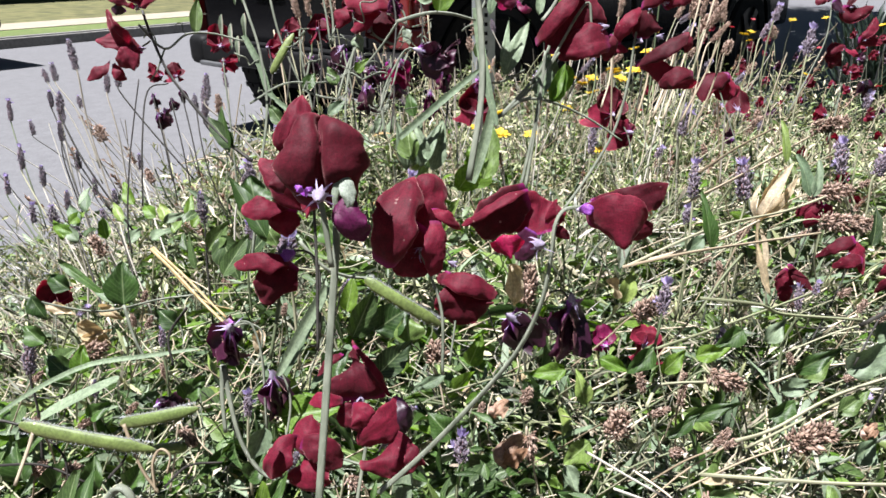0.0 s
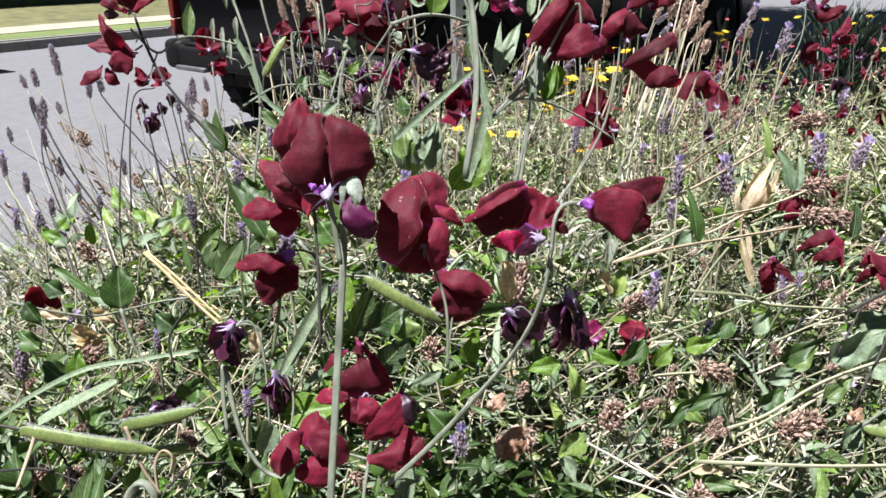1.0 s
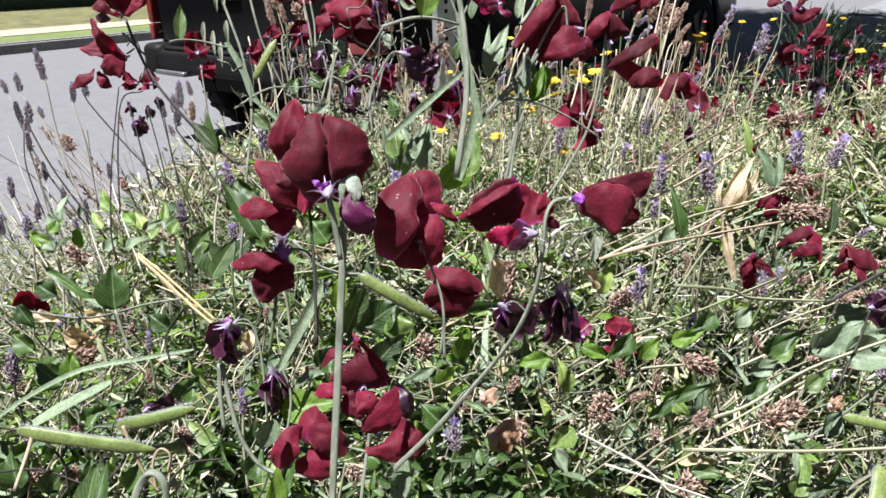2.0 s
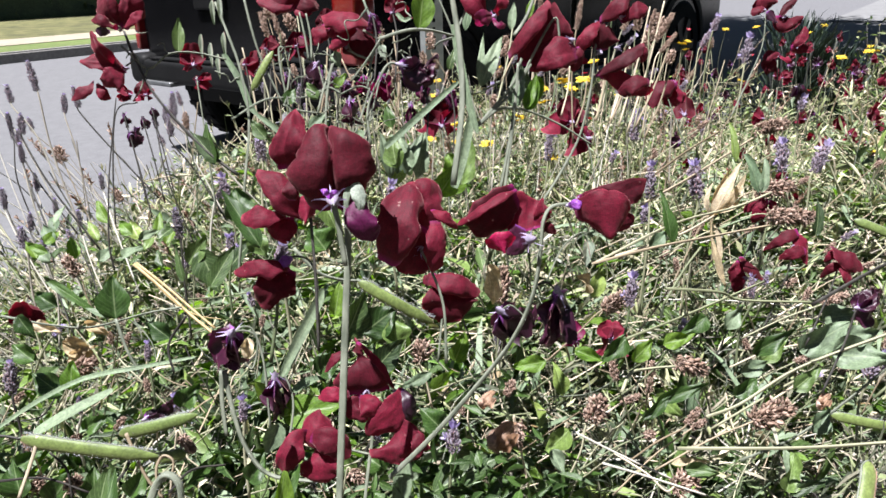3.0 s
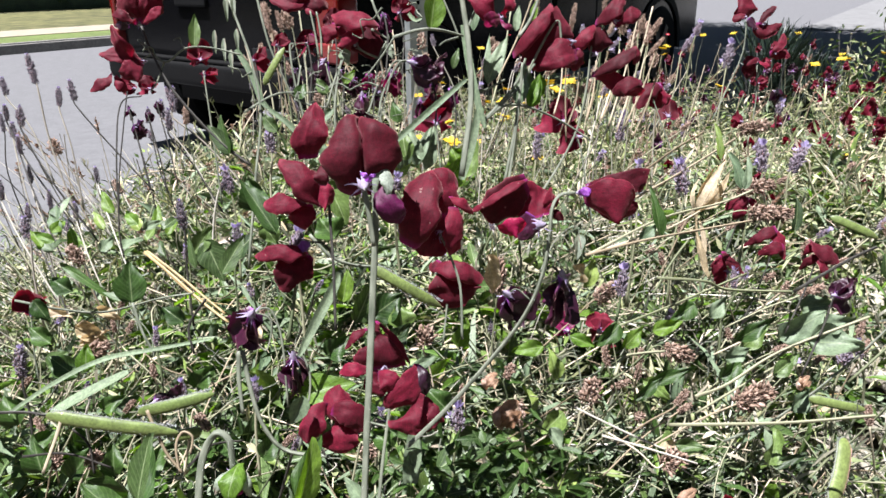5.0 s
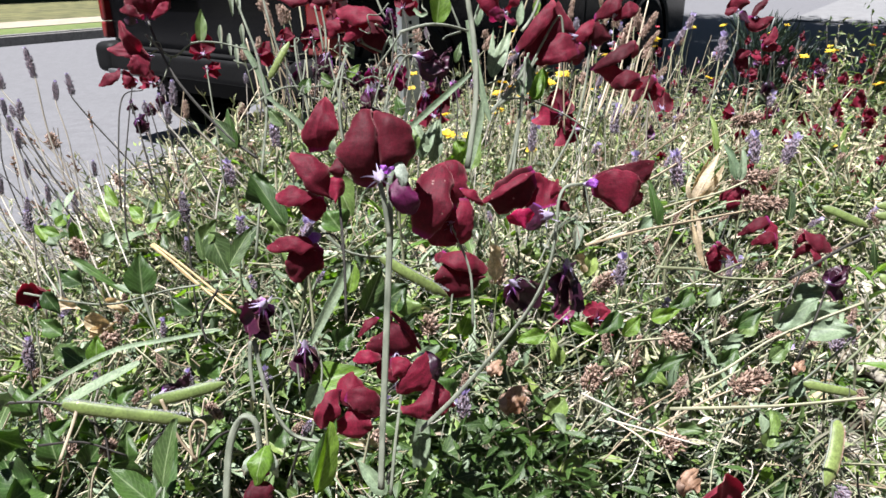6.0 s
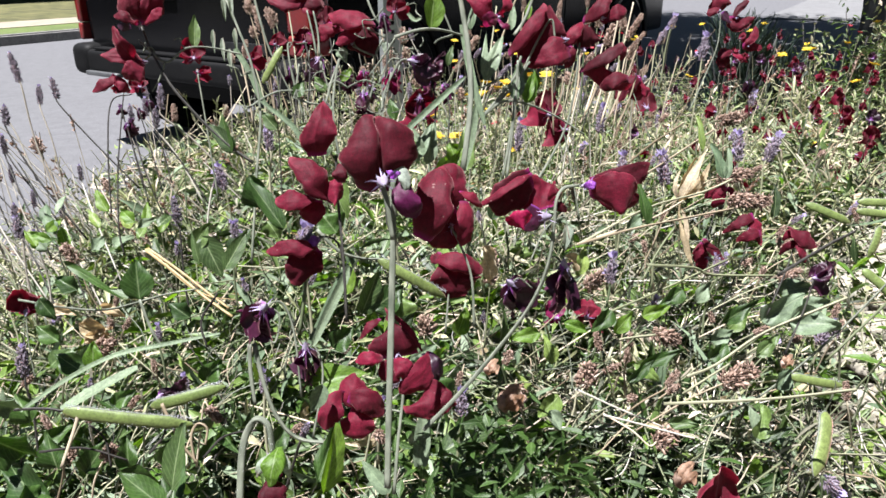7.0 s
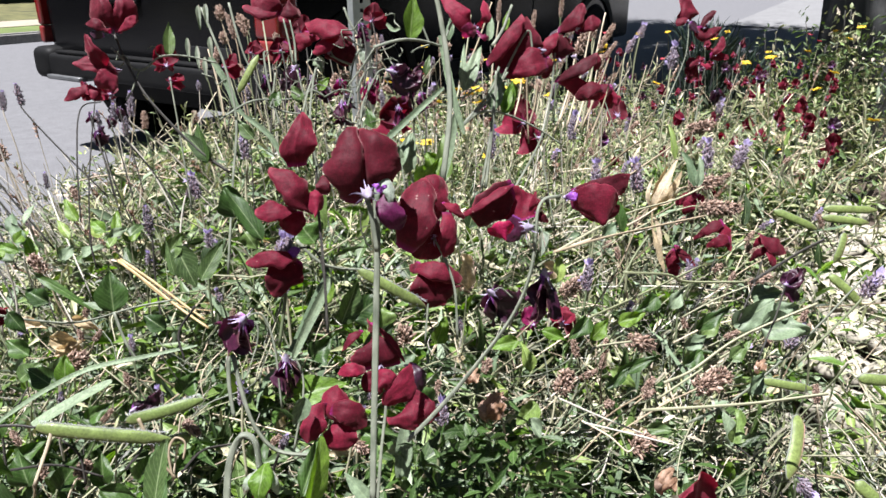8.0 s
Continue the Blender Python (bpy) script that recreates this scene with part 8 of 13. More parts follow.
blade(leaf_shoot, [(-0.2533, 0.3317, 0.6198), (-0.2271, 0.3356, 0.6355), (-0.1978, 0.3382, 0.6482), (-0.1659, 0.3376, 0.6534), (-0.1355, 0.337, 0.658)], 0.0029, (0, -0.7, 0.7), M_LEAF_GREY)
blade(leaf_shoot, [(-0.2382, 0.3473, 0.6075), (-0.2177, 0.3496, 0.6179), (-0.1904, 0.3523, 0.6307)], 0.0087, (-0.3, -0.4, 1), M_LEAF_GREY)
stem(leaf_shoot, [(-0.1865, 0.3671, 0.6702), (-0.1808, 0.3601, 0.6529), (-0.1748, 0.3554, 0.6419)], 0.0012, 0.001, M_STEM)
leaf_shoot = spray("broad green leaves around the middle stem")
leaf(leaf_shoot, (-0.0512, 0.3332, 0.6655), (-0.0387, 0.3417, 0.6905), 0.0165, (0.5, -1, 0.3), mat=M_LEAF)
leaf(leaf_shoot, (-0.038, 0.3252, 0.6474), (-0.0196, 0.3304, 0.6648), 0.0152, (0.3, -0.8, 0.6), mat=M_LEAF)
leaf(leaf_shoot, (-0.0817, 0.2864, 0.649), (-0.0515, 0.2858, 0.6537), 0.0166, (0, -0.7, 0.8), mat=M_LEAF_BRIGHT)
leaf(leaf_shoot, (-0.0732, 0.2335, 0.6809), (-0.0787, 0.2293, 0.6688), 0.0095, (0.4, -0.9, 0.3), mat=M_LEAF_GREY)
leaf(leaf_shoot, (0.0143, 0.4529, 0.7115), (0.0314, 0.4599, 0.7334), 0.0198, (0.4, -0.8, 0.4), mat=M_LEAF_BRIGHT)
leaf(leaf_shoot, (-0.0209, 0.4581, 0.7179), (-0.0078, 0.4655, 0.7399), 0.0119, (0.2, -0.8, 0.4), mat=M_LEAF)
leaf(leaf_shoot, (-0.0075, 0.3151, 0.5708), (0.0352, 0.3197, 0.5917), 0.02, (0, -0.5, 1), mat=M_LEAF)
blade(leaf_shoot, [(-0.0256, 0.2646, 0.6036), (-0.0237, 0.2695, 0.6169), (-0.0218, 0.2745, 0.6303)], 0.0097, (0.1, -1, 0.3), M_LEAF_GREY)
leaf(leaf_shoot, (-0.0676, 0.4125, 0.7292), (-0.0549, 0.4011, 0.7022), 0.0179, (0.4, -0.8, 0.4), mat=M_LEAF)
leaf(leaf_shoot, (-0.1713, 0.5019, 0.6609), (-0.1578, 0.489, 0.6299), 0.0218, (0, -0.8, 0.6), mat=M_LEAF)
leaf(leaf_shoot, (-0.1805, 0.4988, 0.6509), (-0.1655, 0.5053, 0.671), 0.0148, (0.3, -0.8, 0.6), mat=M_LEAF)
leaf(leaf_shoot, (-0.2754, 0.4309, 0.5939), (-0.2609, 0.4339, 0.6047), 0.0135, (0.1, -0.6, 1), mat=M_LEAF)
leaf(leaf_shoot, (-0.2558, 0.4278, 0.5897), (-0.2457, 0.4339, 0.6081), 0.0143, (0.3, -0.9, 0.4), mat=M_LEAF)
leaf(leaf_shoot, (-0.1503, 0.4946, 0.6461), (-0.1318, 0.5008, 0.6661), 0.0157, (0.1, -0.6, 1), mat=M_LEAF)
leaf_shoot = spray("bright green leaves rising from the tangle")
leaf(leaf_shoot, (-0.0743, 0.1921, 0.6525), (-0.0655, 0.2021, 0.6801), 0.0124, (0.9, -0.6, 0.3), mat=M_LEAF_BRIGHT)
leaf(leaf_shoot, (-0.1323, 0.1846, 0.6688), (-0.1268, 0.1938, 0.6936), 0.0111, (-0.5, -0.9, 0.3), mat=M_LEAF)
leaf(leaf_shoot, (-0.1331, 0.1742, 0.6697), (-0.1493, 0.1816, 0.6828), 0.0107, (0.2, -0.6, 0.8), mat=M_LEAF_DARK)
leaf(leaf_shoot, (-0.045, 0.2206, 0.6247), (-0.0574, 0.2283, 0.6399), 0.0081, (0.2, -0.9, 0.4), mat=M_LEAF_GREY)
stem(leaf_shoot, [(-0.1559, 0.1778, 0.6443), (-0.1443, 0.1804, 0.6545), (-0.1323, 0.1846, 0.6688)], 0.001, 0.0008, M_STEM)
stem(leaf_shoot, [(-0.0782, 0.1829, 0.6282), (-0.0761, 0.187, 0.6392), (-0.0743, 0.1921, 0.6525)], 0.001, 0.0008, M_STEM)
# the pale dry leaf and bent straw
stalk = tagged(empty("dry_leaf_stalk"), "curled papery straw-coloured leaf on a dry stalk", "dry leaf")
bloom = flower(stalk, (0.242, 0.5238, 0.6632), 0, 60, 0, 0.02, kind="calyx", seed=3)
rolled(bloom, [(0.2295, 0.4968, 0.6678), (0.2350, 0.4905, 0.6846), (0.2517, 0.5015, 0.7112)], (0.0018, 0.0053, 0.0057, 0.0013), (0.0018, 0.0035, 0.0026, 0.0009), (-0.5, -0.8, 0.3), -35, (20, -40), M_DRYLEAF, "leaf")
rolled(bloom, [(0.2312, 0.4995, 0.6678), (0.2340, 0.5011, 0.6871), (0.2458, 0.5033, 0.7064)], (0.0018, 0.0040, 0.0031, 0.0009), (0.0013, 0.0031, 0.0040, 0.0009), (0.5, -0.8, 0.2), 40, (35, -20), M_DRYLEAF, "leaf")
rolled(bloom, [(0.2291, 0.4931, 0.6700), (0.2392, 0.4843, 0.6863), (0.2510, 0.4906, 0.7040)], (0.0009, 0.0026, 0.0035, 0.0009), (0.0009, 0.0031, 0.0022, 0.0009), (0.3, -0.8, 0.5), 25, (-30, 30), M_DRYLEAF, "leaf")
rolled(bloom, [(0.2288, 0.4956, 0.6701), (0.2252, 0.4971, 0.6831), (0.2326, 0.5041, 0.6948)], (0.0009, 0.0018, 0.0018, 0.0004), (0.0009, 0.0018, 0.0013, 0.0004), (-0.6, -0.8, 0.2), 20, (40, -30), M_DRYLEAF, "leaf")
rolled(bloom, [(0.2303, 0.4934, 0.6727), (0.2384, 0.4845, 0.6788), (0.2478, 0.4870, 0.6868)], (0.0009, 0.0018, 0.0018, 0.0004), (0.0009, 0.0018, 0.0022, 0.0004), (0.2, -0.7, 0.6), -20, (-30, 30), M_DRYLEAF, "leaf")
rolled(bloom, [(0.2311, 0.4967, 0.6697), (0.2275, 0.4831, 0.6478), (0.2371, 0.4718, 0.6168)], (0.0018, 0.0026, 0.0053, 0.0013), (0.0018, 0.0040, 0.0035, 0.0026), (0.4, -0.9, 0.2), 45, (-40, 30), M_DRYLEAF, "leaf")
rolled(bloom, [(0.2325, 0.4957, 0.6622), (0.2355, 0.4878, 0.6456), (0.2330, 0.4842, 0.6285)], (0.0009, 0.0022, 0.0022, 0.0009), (0.0009, 0.0018, 0.0022, 0.0009), (-0.5, -0.9, 0.2), -30, (40, -30), M_DRYLEAF, "leaf")
stem(stalk, [(0.1566, 0.4868, 0.5484), (0.2024, 0.5031, 0.6008), (0.2312, 0.5193, 0.6492), (0.2448, 0.5236, 0.6631)], 0.0009, 0.0007, M_STRAW)
stalk = tagged(empty("bent_straw"), "split golden straw lying bent in the foliage", "straw")
stem(stalk, [(-0.1999, 0.4452, 0.6737), (-0.1789, 0.4293, 0.6616), (-0.1578, 0.4117, 0.6492), (-0.1375, 0.3944, 0.6401)], 0.0014, 0.0012, M_GOLD, "strand")
stem(stalk, [(-0.1981, 0.4447, 0.6747), (-0.1758, 0.4285, 0.6634), (-0.1564, 0.4126, 0.6528), (-0.1398, 0.3984, 0.6448)], 0.0012, 0.0010, M_GOLD, "strand")
stem(stalk, [(-0.1938, 0.4410, 0.6709), (-0.1726, 0.4235, 0.6563), (-0.1536, 0.4082, 0.6473)], 0.0008, 0.0007, M_GOLD, "strand")
stem(stalk, [(-0.1649, 0.4174, 0.6524), (-0.1514, 0.4081, 0.6497), (-0.1347, 0.3982, 0.6510)], 0.0005, 0.0004, M_GOLD, "strand")
# lavender stalks
lavender((-0.3829, 0.7561, 0.7522), (-0.3917, 0.7688, 0.7836), 0.0129, (-0.3505, 0.7138, 0.6065), "faded", 499, 0.0009)
lavender((-0.5493, 1.0121, 0.6541), (-0.5534, 1.0224, 0.6801), 0.0111, (-0.5309, 0.9812, 0.5206), "faded", 513, 0.0009)
lavender((-0.1591, 0.5631, 0.6804), (-0.1637, 0.5712, 0.7006), 0.0134, (-0.1563, 0.5466, 0.6039), "fresh", 527, 0.0009)
lavender((-0.1983, 0.5464, 0.6555), (-0.2016, 0.5559, 0.6798), 0.0131, (-0.1967, 0.5275, 0.5731), "faded", 534, 0.0009)
lavender((-0.3411, 0.5824, 0.6399), (-0.346, 0.5899, 0.6584), 0.0148, (-0.3376, 0.566, 0.5626), "faded", 541, 0.0009)
lavender((-0.3434, 0.6164, 0.6159), (-0.3466, 0.6232, 0.6331), 0.0126, (-0.3425, 0.599, 0.5335), "faded", 548, 0.0009)
lavender((-0.2879, 0.5513, 0.6257), (-0.2989, 0.5583, 0.6416), 0.0133, (-0.2694, 0.5417, 0.5706), "dry", 555, 0.0009)
lavender((-0.0794, 0.3077, 0.719), (-0.0764, 0.3123, 0.7316), 0.0079, (-0.0864, 0.2985, 0.6734), "fresh", 562, 0.0009)
lavender((0.2312, 0.5287, 0.6737), (0.2308, 0.5389, 0.7005), 0.0162, (0.2179, 0.5058, 0.5773), "fresh", 569, 0.0009)
lavender((0.1995, 0.5507, 0.6687), (0.202, 0.561, 0.6962), 0.0128, (0.1885, 0.5269, 0.569), "fresh", 576, 0.0009)
lavender((0.2039, 0.5709, 0.6381), (0.2056, 0.5759, 0.6516), 0.0114, (0.2013, 0.5534, 0.5552), "fresh", 583, 0.0009)
lavender((0.3763, 0.7617, 0.7519), (0.3836, 0.772, 0.7803), 0.0152, (0.3587, 0.7381, 0.6414), "fresh", 590, 0.0009)
lavender((0.3459, 0.6043, 0.6705), (0.3485, 0.6141, 0.6967), 0.0162, (0.3264, 0.5858, 0.5799), "fresh", 597, 0.0009)
lavender((0.3755, 0.6017, 0.6698), (0.3903, 0.6096, 0.6937), 0.0162, (0.3538, 0.5834, 0.5793), "fresh", 604, 0.0009)
lavender((0.2654, 0.7904, 0.6635), (0.2725, 0.8018, 0.6949), 0.0162, (0.2514, 0.7679, 0.5539), "fresh", 611, 0.0009)
lavender((0.1743, 0.839, 0.6315), (0.1801, 0.8538, 0.6715), 0.0143, (0.1659, 0.8236, 0.5387), "fresh", 618, 0.0009)
lavender((0.1386, 0.4136, 0.6343), (0.1425, 0.4211, 0.6546), 0.0127, (0.1246, 0.403, 0.5754), "fresh", 625, 0.0009)
lavender((0.2477, 0.4518, 0.6163), (0.2486, 0.458, 0.6326), 0.0087, (0.2376, 0.4421, 0.5578), "fresh", 632, 0.0009)
lavender((-0.2936, 0.4297, 0.5869), (-0.2943, 0.4382, 0.6092), 0.0143, (-0.2924, 0.4151, 0.5208), "faded", 639, 0.0009)
lavender((-0.1149, 0.3394, 0.6124), (-0.1149, 0.3442, 0.6248), 0.0087, (-0.1158, 0.3302, 0.5646), "fresh", 646, 0.0009)
lavender((-0.1975, 0.4297, 0.6069), (-0.1976, 0.4343, 0.6188), 0.0079, (-0.1975, 0.4212, 0.5565), "fresh", 653, 0.0009)
lavender((0.0055, 0.3055, 0.6048), (0.0057, 0.3106, 0.6182), 0.0133, (0.0012, 0.301, 0.5696), "fresh", 660, 0.0009)
lavender((-0.1683, 0.5638, 0.6831), (-0.1605, 0.5674, 0.6941), 0.0095, (-0.1797, 0.5512, 0.614), "faded", 667, 0.0009)
lavender((-0.2867, 0.6695, 0.6543), (-0.2943, 0.6751, 0.6675), 0.0122, (-0.2674, 0.6569, 0.5861), "dry", 674, 0.0009)
lavender((-0.4113, 0.8415, 0.6574), (-0.419, 0.8489, 0.6752), 0.0148, (-0.3796, 0.821, 0.5623), "dry", 681, 0.0009)
lavender((-0.2194, 0.6884, 0.7177), (-0.22, 0.6954, 0.7359), 0.0111, (-0.2176, 0.6647, 0.6167), "dry", 688, 0.0009)
lavender((0.4621, 0.7852, 0.6905), (0.4683, 0.7906, 0.7061), 0.0135, (0.4569, 0.772, 0.6071), "fresh", 695, 0.0009)
lavender((0.3, 0.3817, 0.5841), (0.3046, 0.3856, 0.5951), 0.0143, (0.2956, 0.372, 0.5297), "fresh", 702, 0.0009)
lavender((-0.0083, 0.8959, 0.7428), (-0.0112, 0.8911, 0.7295), 0.0143, (-0.0109, 0.8704, 0.6247), "dry", 709, 0.0009)
lavender((-0.1062, 0.4489, 0.7408), (-0.1076, 0.4565, 0.7593), 0.0111, (-0.108, 0.4373, 0.6837), "fresh", 716, 0.0009)
lavender((-0.142, 0.4795, 0.6659), (-0.143, 0.4837, 0.6761), 0.0114, (-0.1454, 0.4689, 0.6081), "fresh", 723, 0.0009)
lavender((0.3167, 0.3405, 0.6469), (0.3296, 0.3443, 0.6616), 0.0143, (0.2731, 0.3391, 0.5978), "fresh", 730, 0.0009)
lavender((0.2092, 0.2443, 0.5793), (0.2153, 0.2408, 0.573), 0.0133, (0.2101, 0.2447, 0.5578), "fresh", 737, 0.0009)
# dried lavender heads
lavender((0.1682, 0.3976, 0.5983), (0.1916, 0.393, 0.5911), 0.0143, (0.1199, 0.3991, 0.5641), "dry", 744, 0.0009)
lavender((0.2, 0.3458, 0.5818), (0.2279, 0.3473, 0.5914), 0.0161, (0.1397, 0.3476, 0.5482), "dry", 751, 0.0009)
lavender((0.2933, 0.5636, 0.7217), (0.3245, 0.5631, 0.727), 0.0138, (0.2346, 0.564, 0.676), "dry", 758, 0.0009)
lavender((0.2803, 0.5261, 0.677), (0.3163, 0.5254, 0.6828), 0.0143, (0.1992, 0.5283, 0.6323), "dry", 765, 0.0009)
lavender((0.2784, 0.5003, 0.6655), (0.3218, 0.4957, 0.6623), 0.0147, (0.1913, 0.5065, 0.6309), "dry", 772, 0.0009)
lavender((0.0397, 0.3088, 0.6203), (0.039, 0.3043, 0.6085), 0.014, (0.047, 0.3016, 0.5807), "dry", 779, 0.0009)
lavender((0.0886, 0.33, 0.6018), (0.0986, 0.3346, 0.6159), 0.0137, (0.0731, 0.3244, 0.5597), "dry", 786, 0.0009)
lavender((0.1264, 0.4321, 0.624), (0.1477, 0.4347, 0.6351), 0.0149, (0.0855, 0.4316, 0.585), "dry", 793, 0.0009)
lavender((0.0416, 0.3483, 0.6118), (0.0473, 0.3513, 0.6208), 0.0105, (0.0445, 0.3429, 0.5736), "dry", 800, 0.0009)
lavender((0.1321, 0.304, 0.5707), (0.1474, 0.305, 0.5766), 0.0147, (0.1024, 0.3208, 0.5849), "dry", 807, 0.0009)
lavender((0.057, 0.467, 0.6167), (0.0608, 0.4776, 0.6452), 0.0131, (0.0513, 0.4584, 0.5621), "dry", 814, 0.0009)
lavender((-0.0092, 0.3691, 0.6276), (-0.0078, 0.3734, 0.6393), 0.0129, (-0.0032, 0.3661, 0.5957), "dry", 821, 0.0009)
lavender((0.1304, 0.3487, 0.5749), (0.1378, 0.3487, 0.5764), 0.011, (0.0915, 0.3519, 0.5494), "dry", 828, 0.0009)
lavender((0.2539, 0.3943, 0.6075), (0.2738, 0.3939, 0.6107), 0.0119, (0.2101, 0.4012, 0.5885), "dry", 835, 0.0009)
lavender((-0.2266, 0.3856, 0.626), (-0.2138, 0.3871, 0.6324), 0.0129, (-0.2468, 0.3849, 0.5946), "dry", 842, 0.0009)
lavender((-0.2013, 0.2995, 0.6023), (-0.1948, 0.3021, 0.6106), 0.0121, (-0.2125, 0.2968, 0.5715), "dry", 849, 0.0009)
lavender((-0.049, 0.2738, 0.6229), (-0.0436, 0.2713, 0.6174), 0.0114, (-0.0564, 0.2731, 0.5993), "dry", 856, 0.0009)
lavender((-0.2297, 0.3183, 0.5895), (-0.2244, 0.3212, 0.5983), 0.0114, (-0.2418, 0.3155, 0.5571), "dry", 863, 0.0009)
lavender((0.2829, 0.4199, 0.6242), (0.3039, 0.421, 0.6315), 0.0124, (0.229, 0.425, 0.5974), "dry", 870, 0.0009)
lavender((-0.1458, 0.3222, 0.6173), (-0.1384, 0.3182, 0.6082), 0.0108, (-0.1566, 0.3172, 0.5794), "dry", 877, 0.0009)
lavender((0.3444, 0.9337, 0.7742), (0.3383, 0.9437, 0.799), 0.0151, (0.3132, 0.9028, 0.6332), "dry", 884, 0.0009)
lavender((0.3207, 0.9277, 0.7536), (0.3338, 0.9387, 0.785), 0.0151, (0.3009, 0.8983, 0.619), "dry", 891, 0.0009)
lavender((0.3284, 0.9888, 0.7746), (0.338, 0.9993, 0.804), 0.0143, (0.3107, 0.9534, 0.622), "dry", 898, 0.0009)
lavender((-0.1492, 0.8261, 0.8118), (-0.1515, 0.8319, 0.8267), 0.0127, (-0.127, 0.7901, 0.6771), "dry", 905, 0.0009)
lavender((-0.1214, 0.8191, 0.7993), (-0.1299, 0.8266, 0.8173), 0.0127, (-0.1019, 0.7832, 0.6644), "dry", 912, 0.0009)
lavender((0.3694, 0.9682, 0.729), (0.3783, 0.9745, 0.7474), 0.0127, (0.3461, 0.9445, 0.606), "dry", 919, 0.0009)
lavender((-0.1582, 0.7038, 0.7709), (-0.1604, 0.708, 0.7813), 0.0111, (-0.1443, 0.6765, 0.6627), "dry", 926, 0.0009)
# stalks against the street and behind the flowers
lavender((-0.4713, 0.8697, 0.6739), (-0.4724, 0.8763, 0.691), 0.0129, (-0.4438, 0.831, 0.5293), "faded", 940, 0.0009)
lavender((-0.3255, 0.9308, 0.6765), (-0.3278, 0.9378, 0.6944), 0.0131, (-0.2869, 0.8881, 0.5199), "faded", 954, 0.0009)
lavender((-0.4211, 0.8962, 0.7059), (-0.4215, 0.9051, 0.7291), 0.013, (-0.404, 0.8649, 0.5776), "faded", 968, 0.0009)
lavender((-0.5968, 1.1687, 0.6379), (-0.6026, 1.1763, 0.6566), 0.0138, (-0.486, 1.1357, 0.5098), "faded", 982, 0.0009)
lavender((-0.7332, 1.2519, 0.5762), (-0.741, 1.2619, 0.6009), 0.0141, (-0.6091, 1.2182, 0.444), "faded", 996, 0.0009)
lavender((-0.2855, 0.8464, 0.6962), (-0.2867, 0.8546, 0.7174), 0.0129, (-0.226, 0.8182, 0.5867), "faded", 1010, 0.0009)
lavender((-0.649, 1.1817, 0.6777), (-0.6584, 1.1906, 0.699), 0.0138, (-0.572, 1.1388, 0.517), "faded", 1024, 0.0009)
lavender((-0.3918, 0.7242, 0.7138), (-0.3932, 0.7318, 0.7333), 0.0125, (-0.3252, 0.69, 0.5972), "faded", 1038, 0.0009)
lavender((-0.4703, 0.8739, 0.7244), (-0.4757, 0.8822, 0.7449), 0.0129, (-0.4259, 0.8494, 0.6214), "faded", 1045, 0.0009)
lavender((-0.3791, 0.8381, 0.7212), (-0.385, 0.8477, 0.7451), 0.0128, (-0.2975, 0.8093, 0.6161), "faded", 1059, 0.0009)
lavender((-0.3928, 1.3002, 0.6465), (-0.4002, 1.3103, 0.6713), 0.0142, (-0.3653, 1.2455, 0.4366), "faded", 1073, 0.0009)
lavender((-0.2322, 0.6959, 0.7292), (-0.232, 0.7051, 0.7534), 0.0124, (-0.1634, 0.6754, 0.6503), "faded", 1087, 0.0009)
lavender((-0.4102, 1.221, 0.5911), (-0.4176, 1.2283, 0.6087), 0.0141, (-0.3534, 1.1656, 0.3889), "faded", 1094, 0.0009)
lavender((-0.2496, 0.7359, 0.7028), (-0.2502, 0.7444, 0.7249), 0.0125, (-0.1978, 0.7131, 0.6118), "faded", 1101, 0.0009)
lavender((-0.1062, 0.9756, 0.6876), (-0.1082, 0.9821, 0.7041), 0.0127, (-0.0598, 0.9545, 0.5863), "dry", 1115, 0.0009)
lavender((0.0504, 0.9944, 0.6769), (0.0496, 1.0036, 0.7007), 0.0128, (0.0832, 0.9636, 0.5456), "faded", 1122, 0.0009)
lavender((0.042, 0.9852, 0.7583), (0.0411, 0.9938, 0.7806), 0.0126, (0.0802, 0.9634, 0.6539), "dry", 1129, 0.0009)
lavender((-0.1762, 1.1263, 0.7589), (-0.1793, 1.1332, 0.7765), 0.013, (-0.1331, 1.0847, 0.5972), "dry", 1136, 0.0009)
lavender((-0.0243, 0.8751, 0.7791), (-0.0269, 0.8836, 0.8009), 0.0123, (-0.0083, 0.8486, 0.6642), "dry", 1143, 0.0009)
lavender((0.0465, 1.2639, 0.706), (0.0418, 1.2734, 0.7297), 0.0135, (0.083, 1.2207, 0.5295), "dry", 1150, 0.0009)
lavender((-0.0707, 1.2502, 0.6191), (-0.0806, 1.2586, 0.639), 0.0136, (-0.0493, 1.2135, 0.4561), "faded", 1157, 0.0009)
lavender((-0.1012, 1.2928, 0.7436), (-0.1068, 1.3, 0.7615), 0.0135, (-0.109, 1.2729, 0.6189), "dry", 1164, 0.0009)
lavender((-0.0202, 0.9602, 0.7085), (-0.0182, 0.9689, 0.7316), 0.0126, (0.014, 0.9243, 0.5668), "dry", 1171, 0.0009)
lavender((-0.2543, 1.3567, 0.6545), (-0.2554, 1.3634, 0.6719), 0.0138, (-0.2667, 1.3041, 0.4388), "faded", 1178, 0.0009)
lavender((0.1079, 1.3775, 0.6352), (0.0968, 1.3842, 0.6505), 0.014, (0.1798, 1.3441, 0.4842), "dry", 1192, 0.0009)
lavender((-0.0206, 1.156, 0.6605), (-0.0202, 1.1645, 0.6827), 0.0132, (0.032, 1.1207, 0.5129), "faded", 1199, 0.0009)
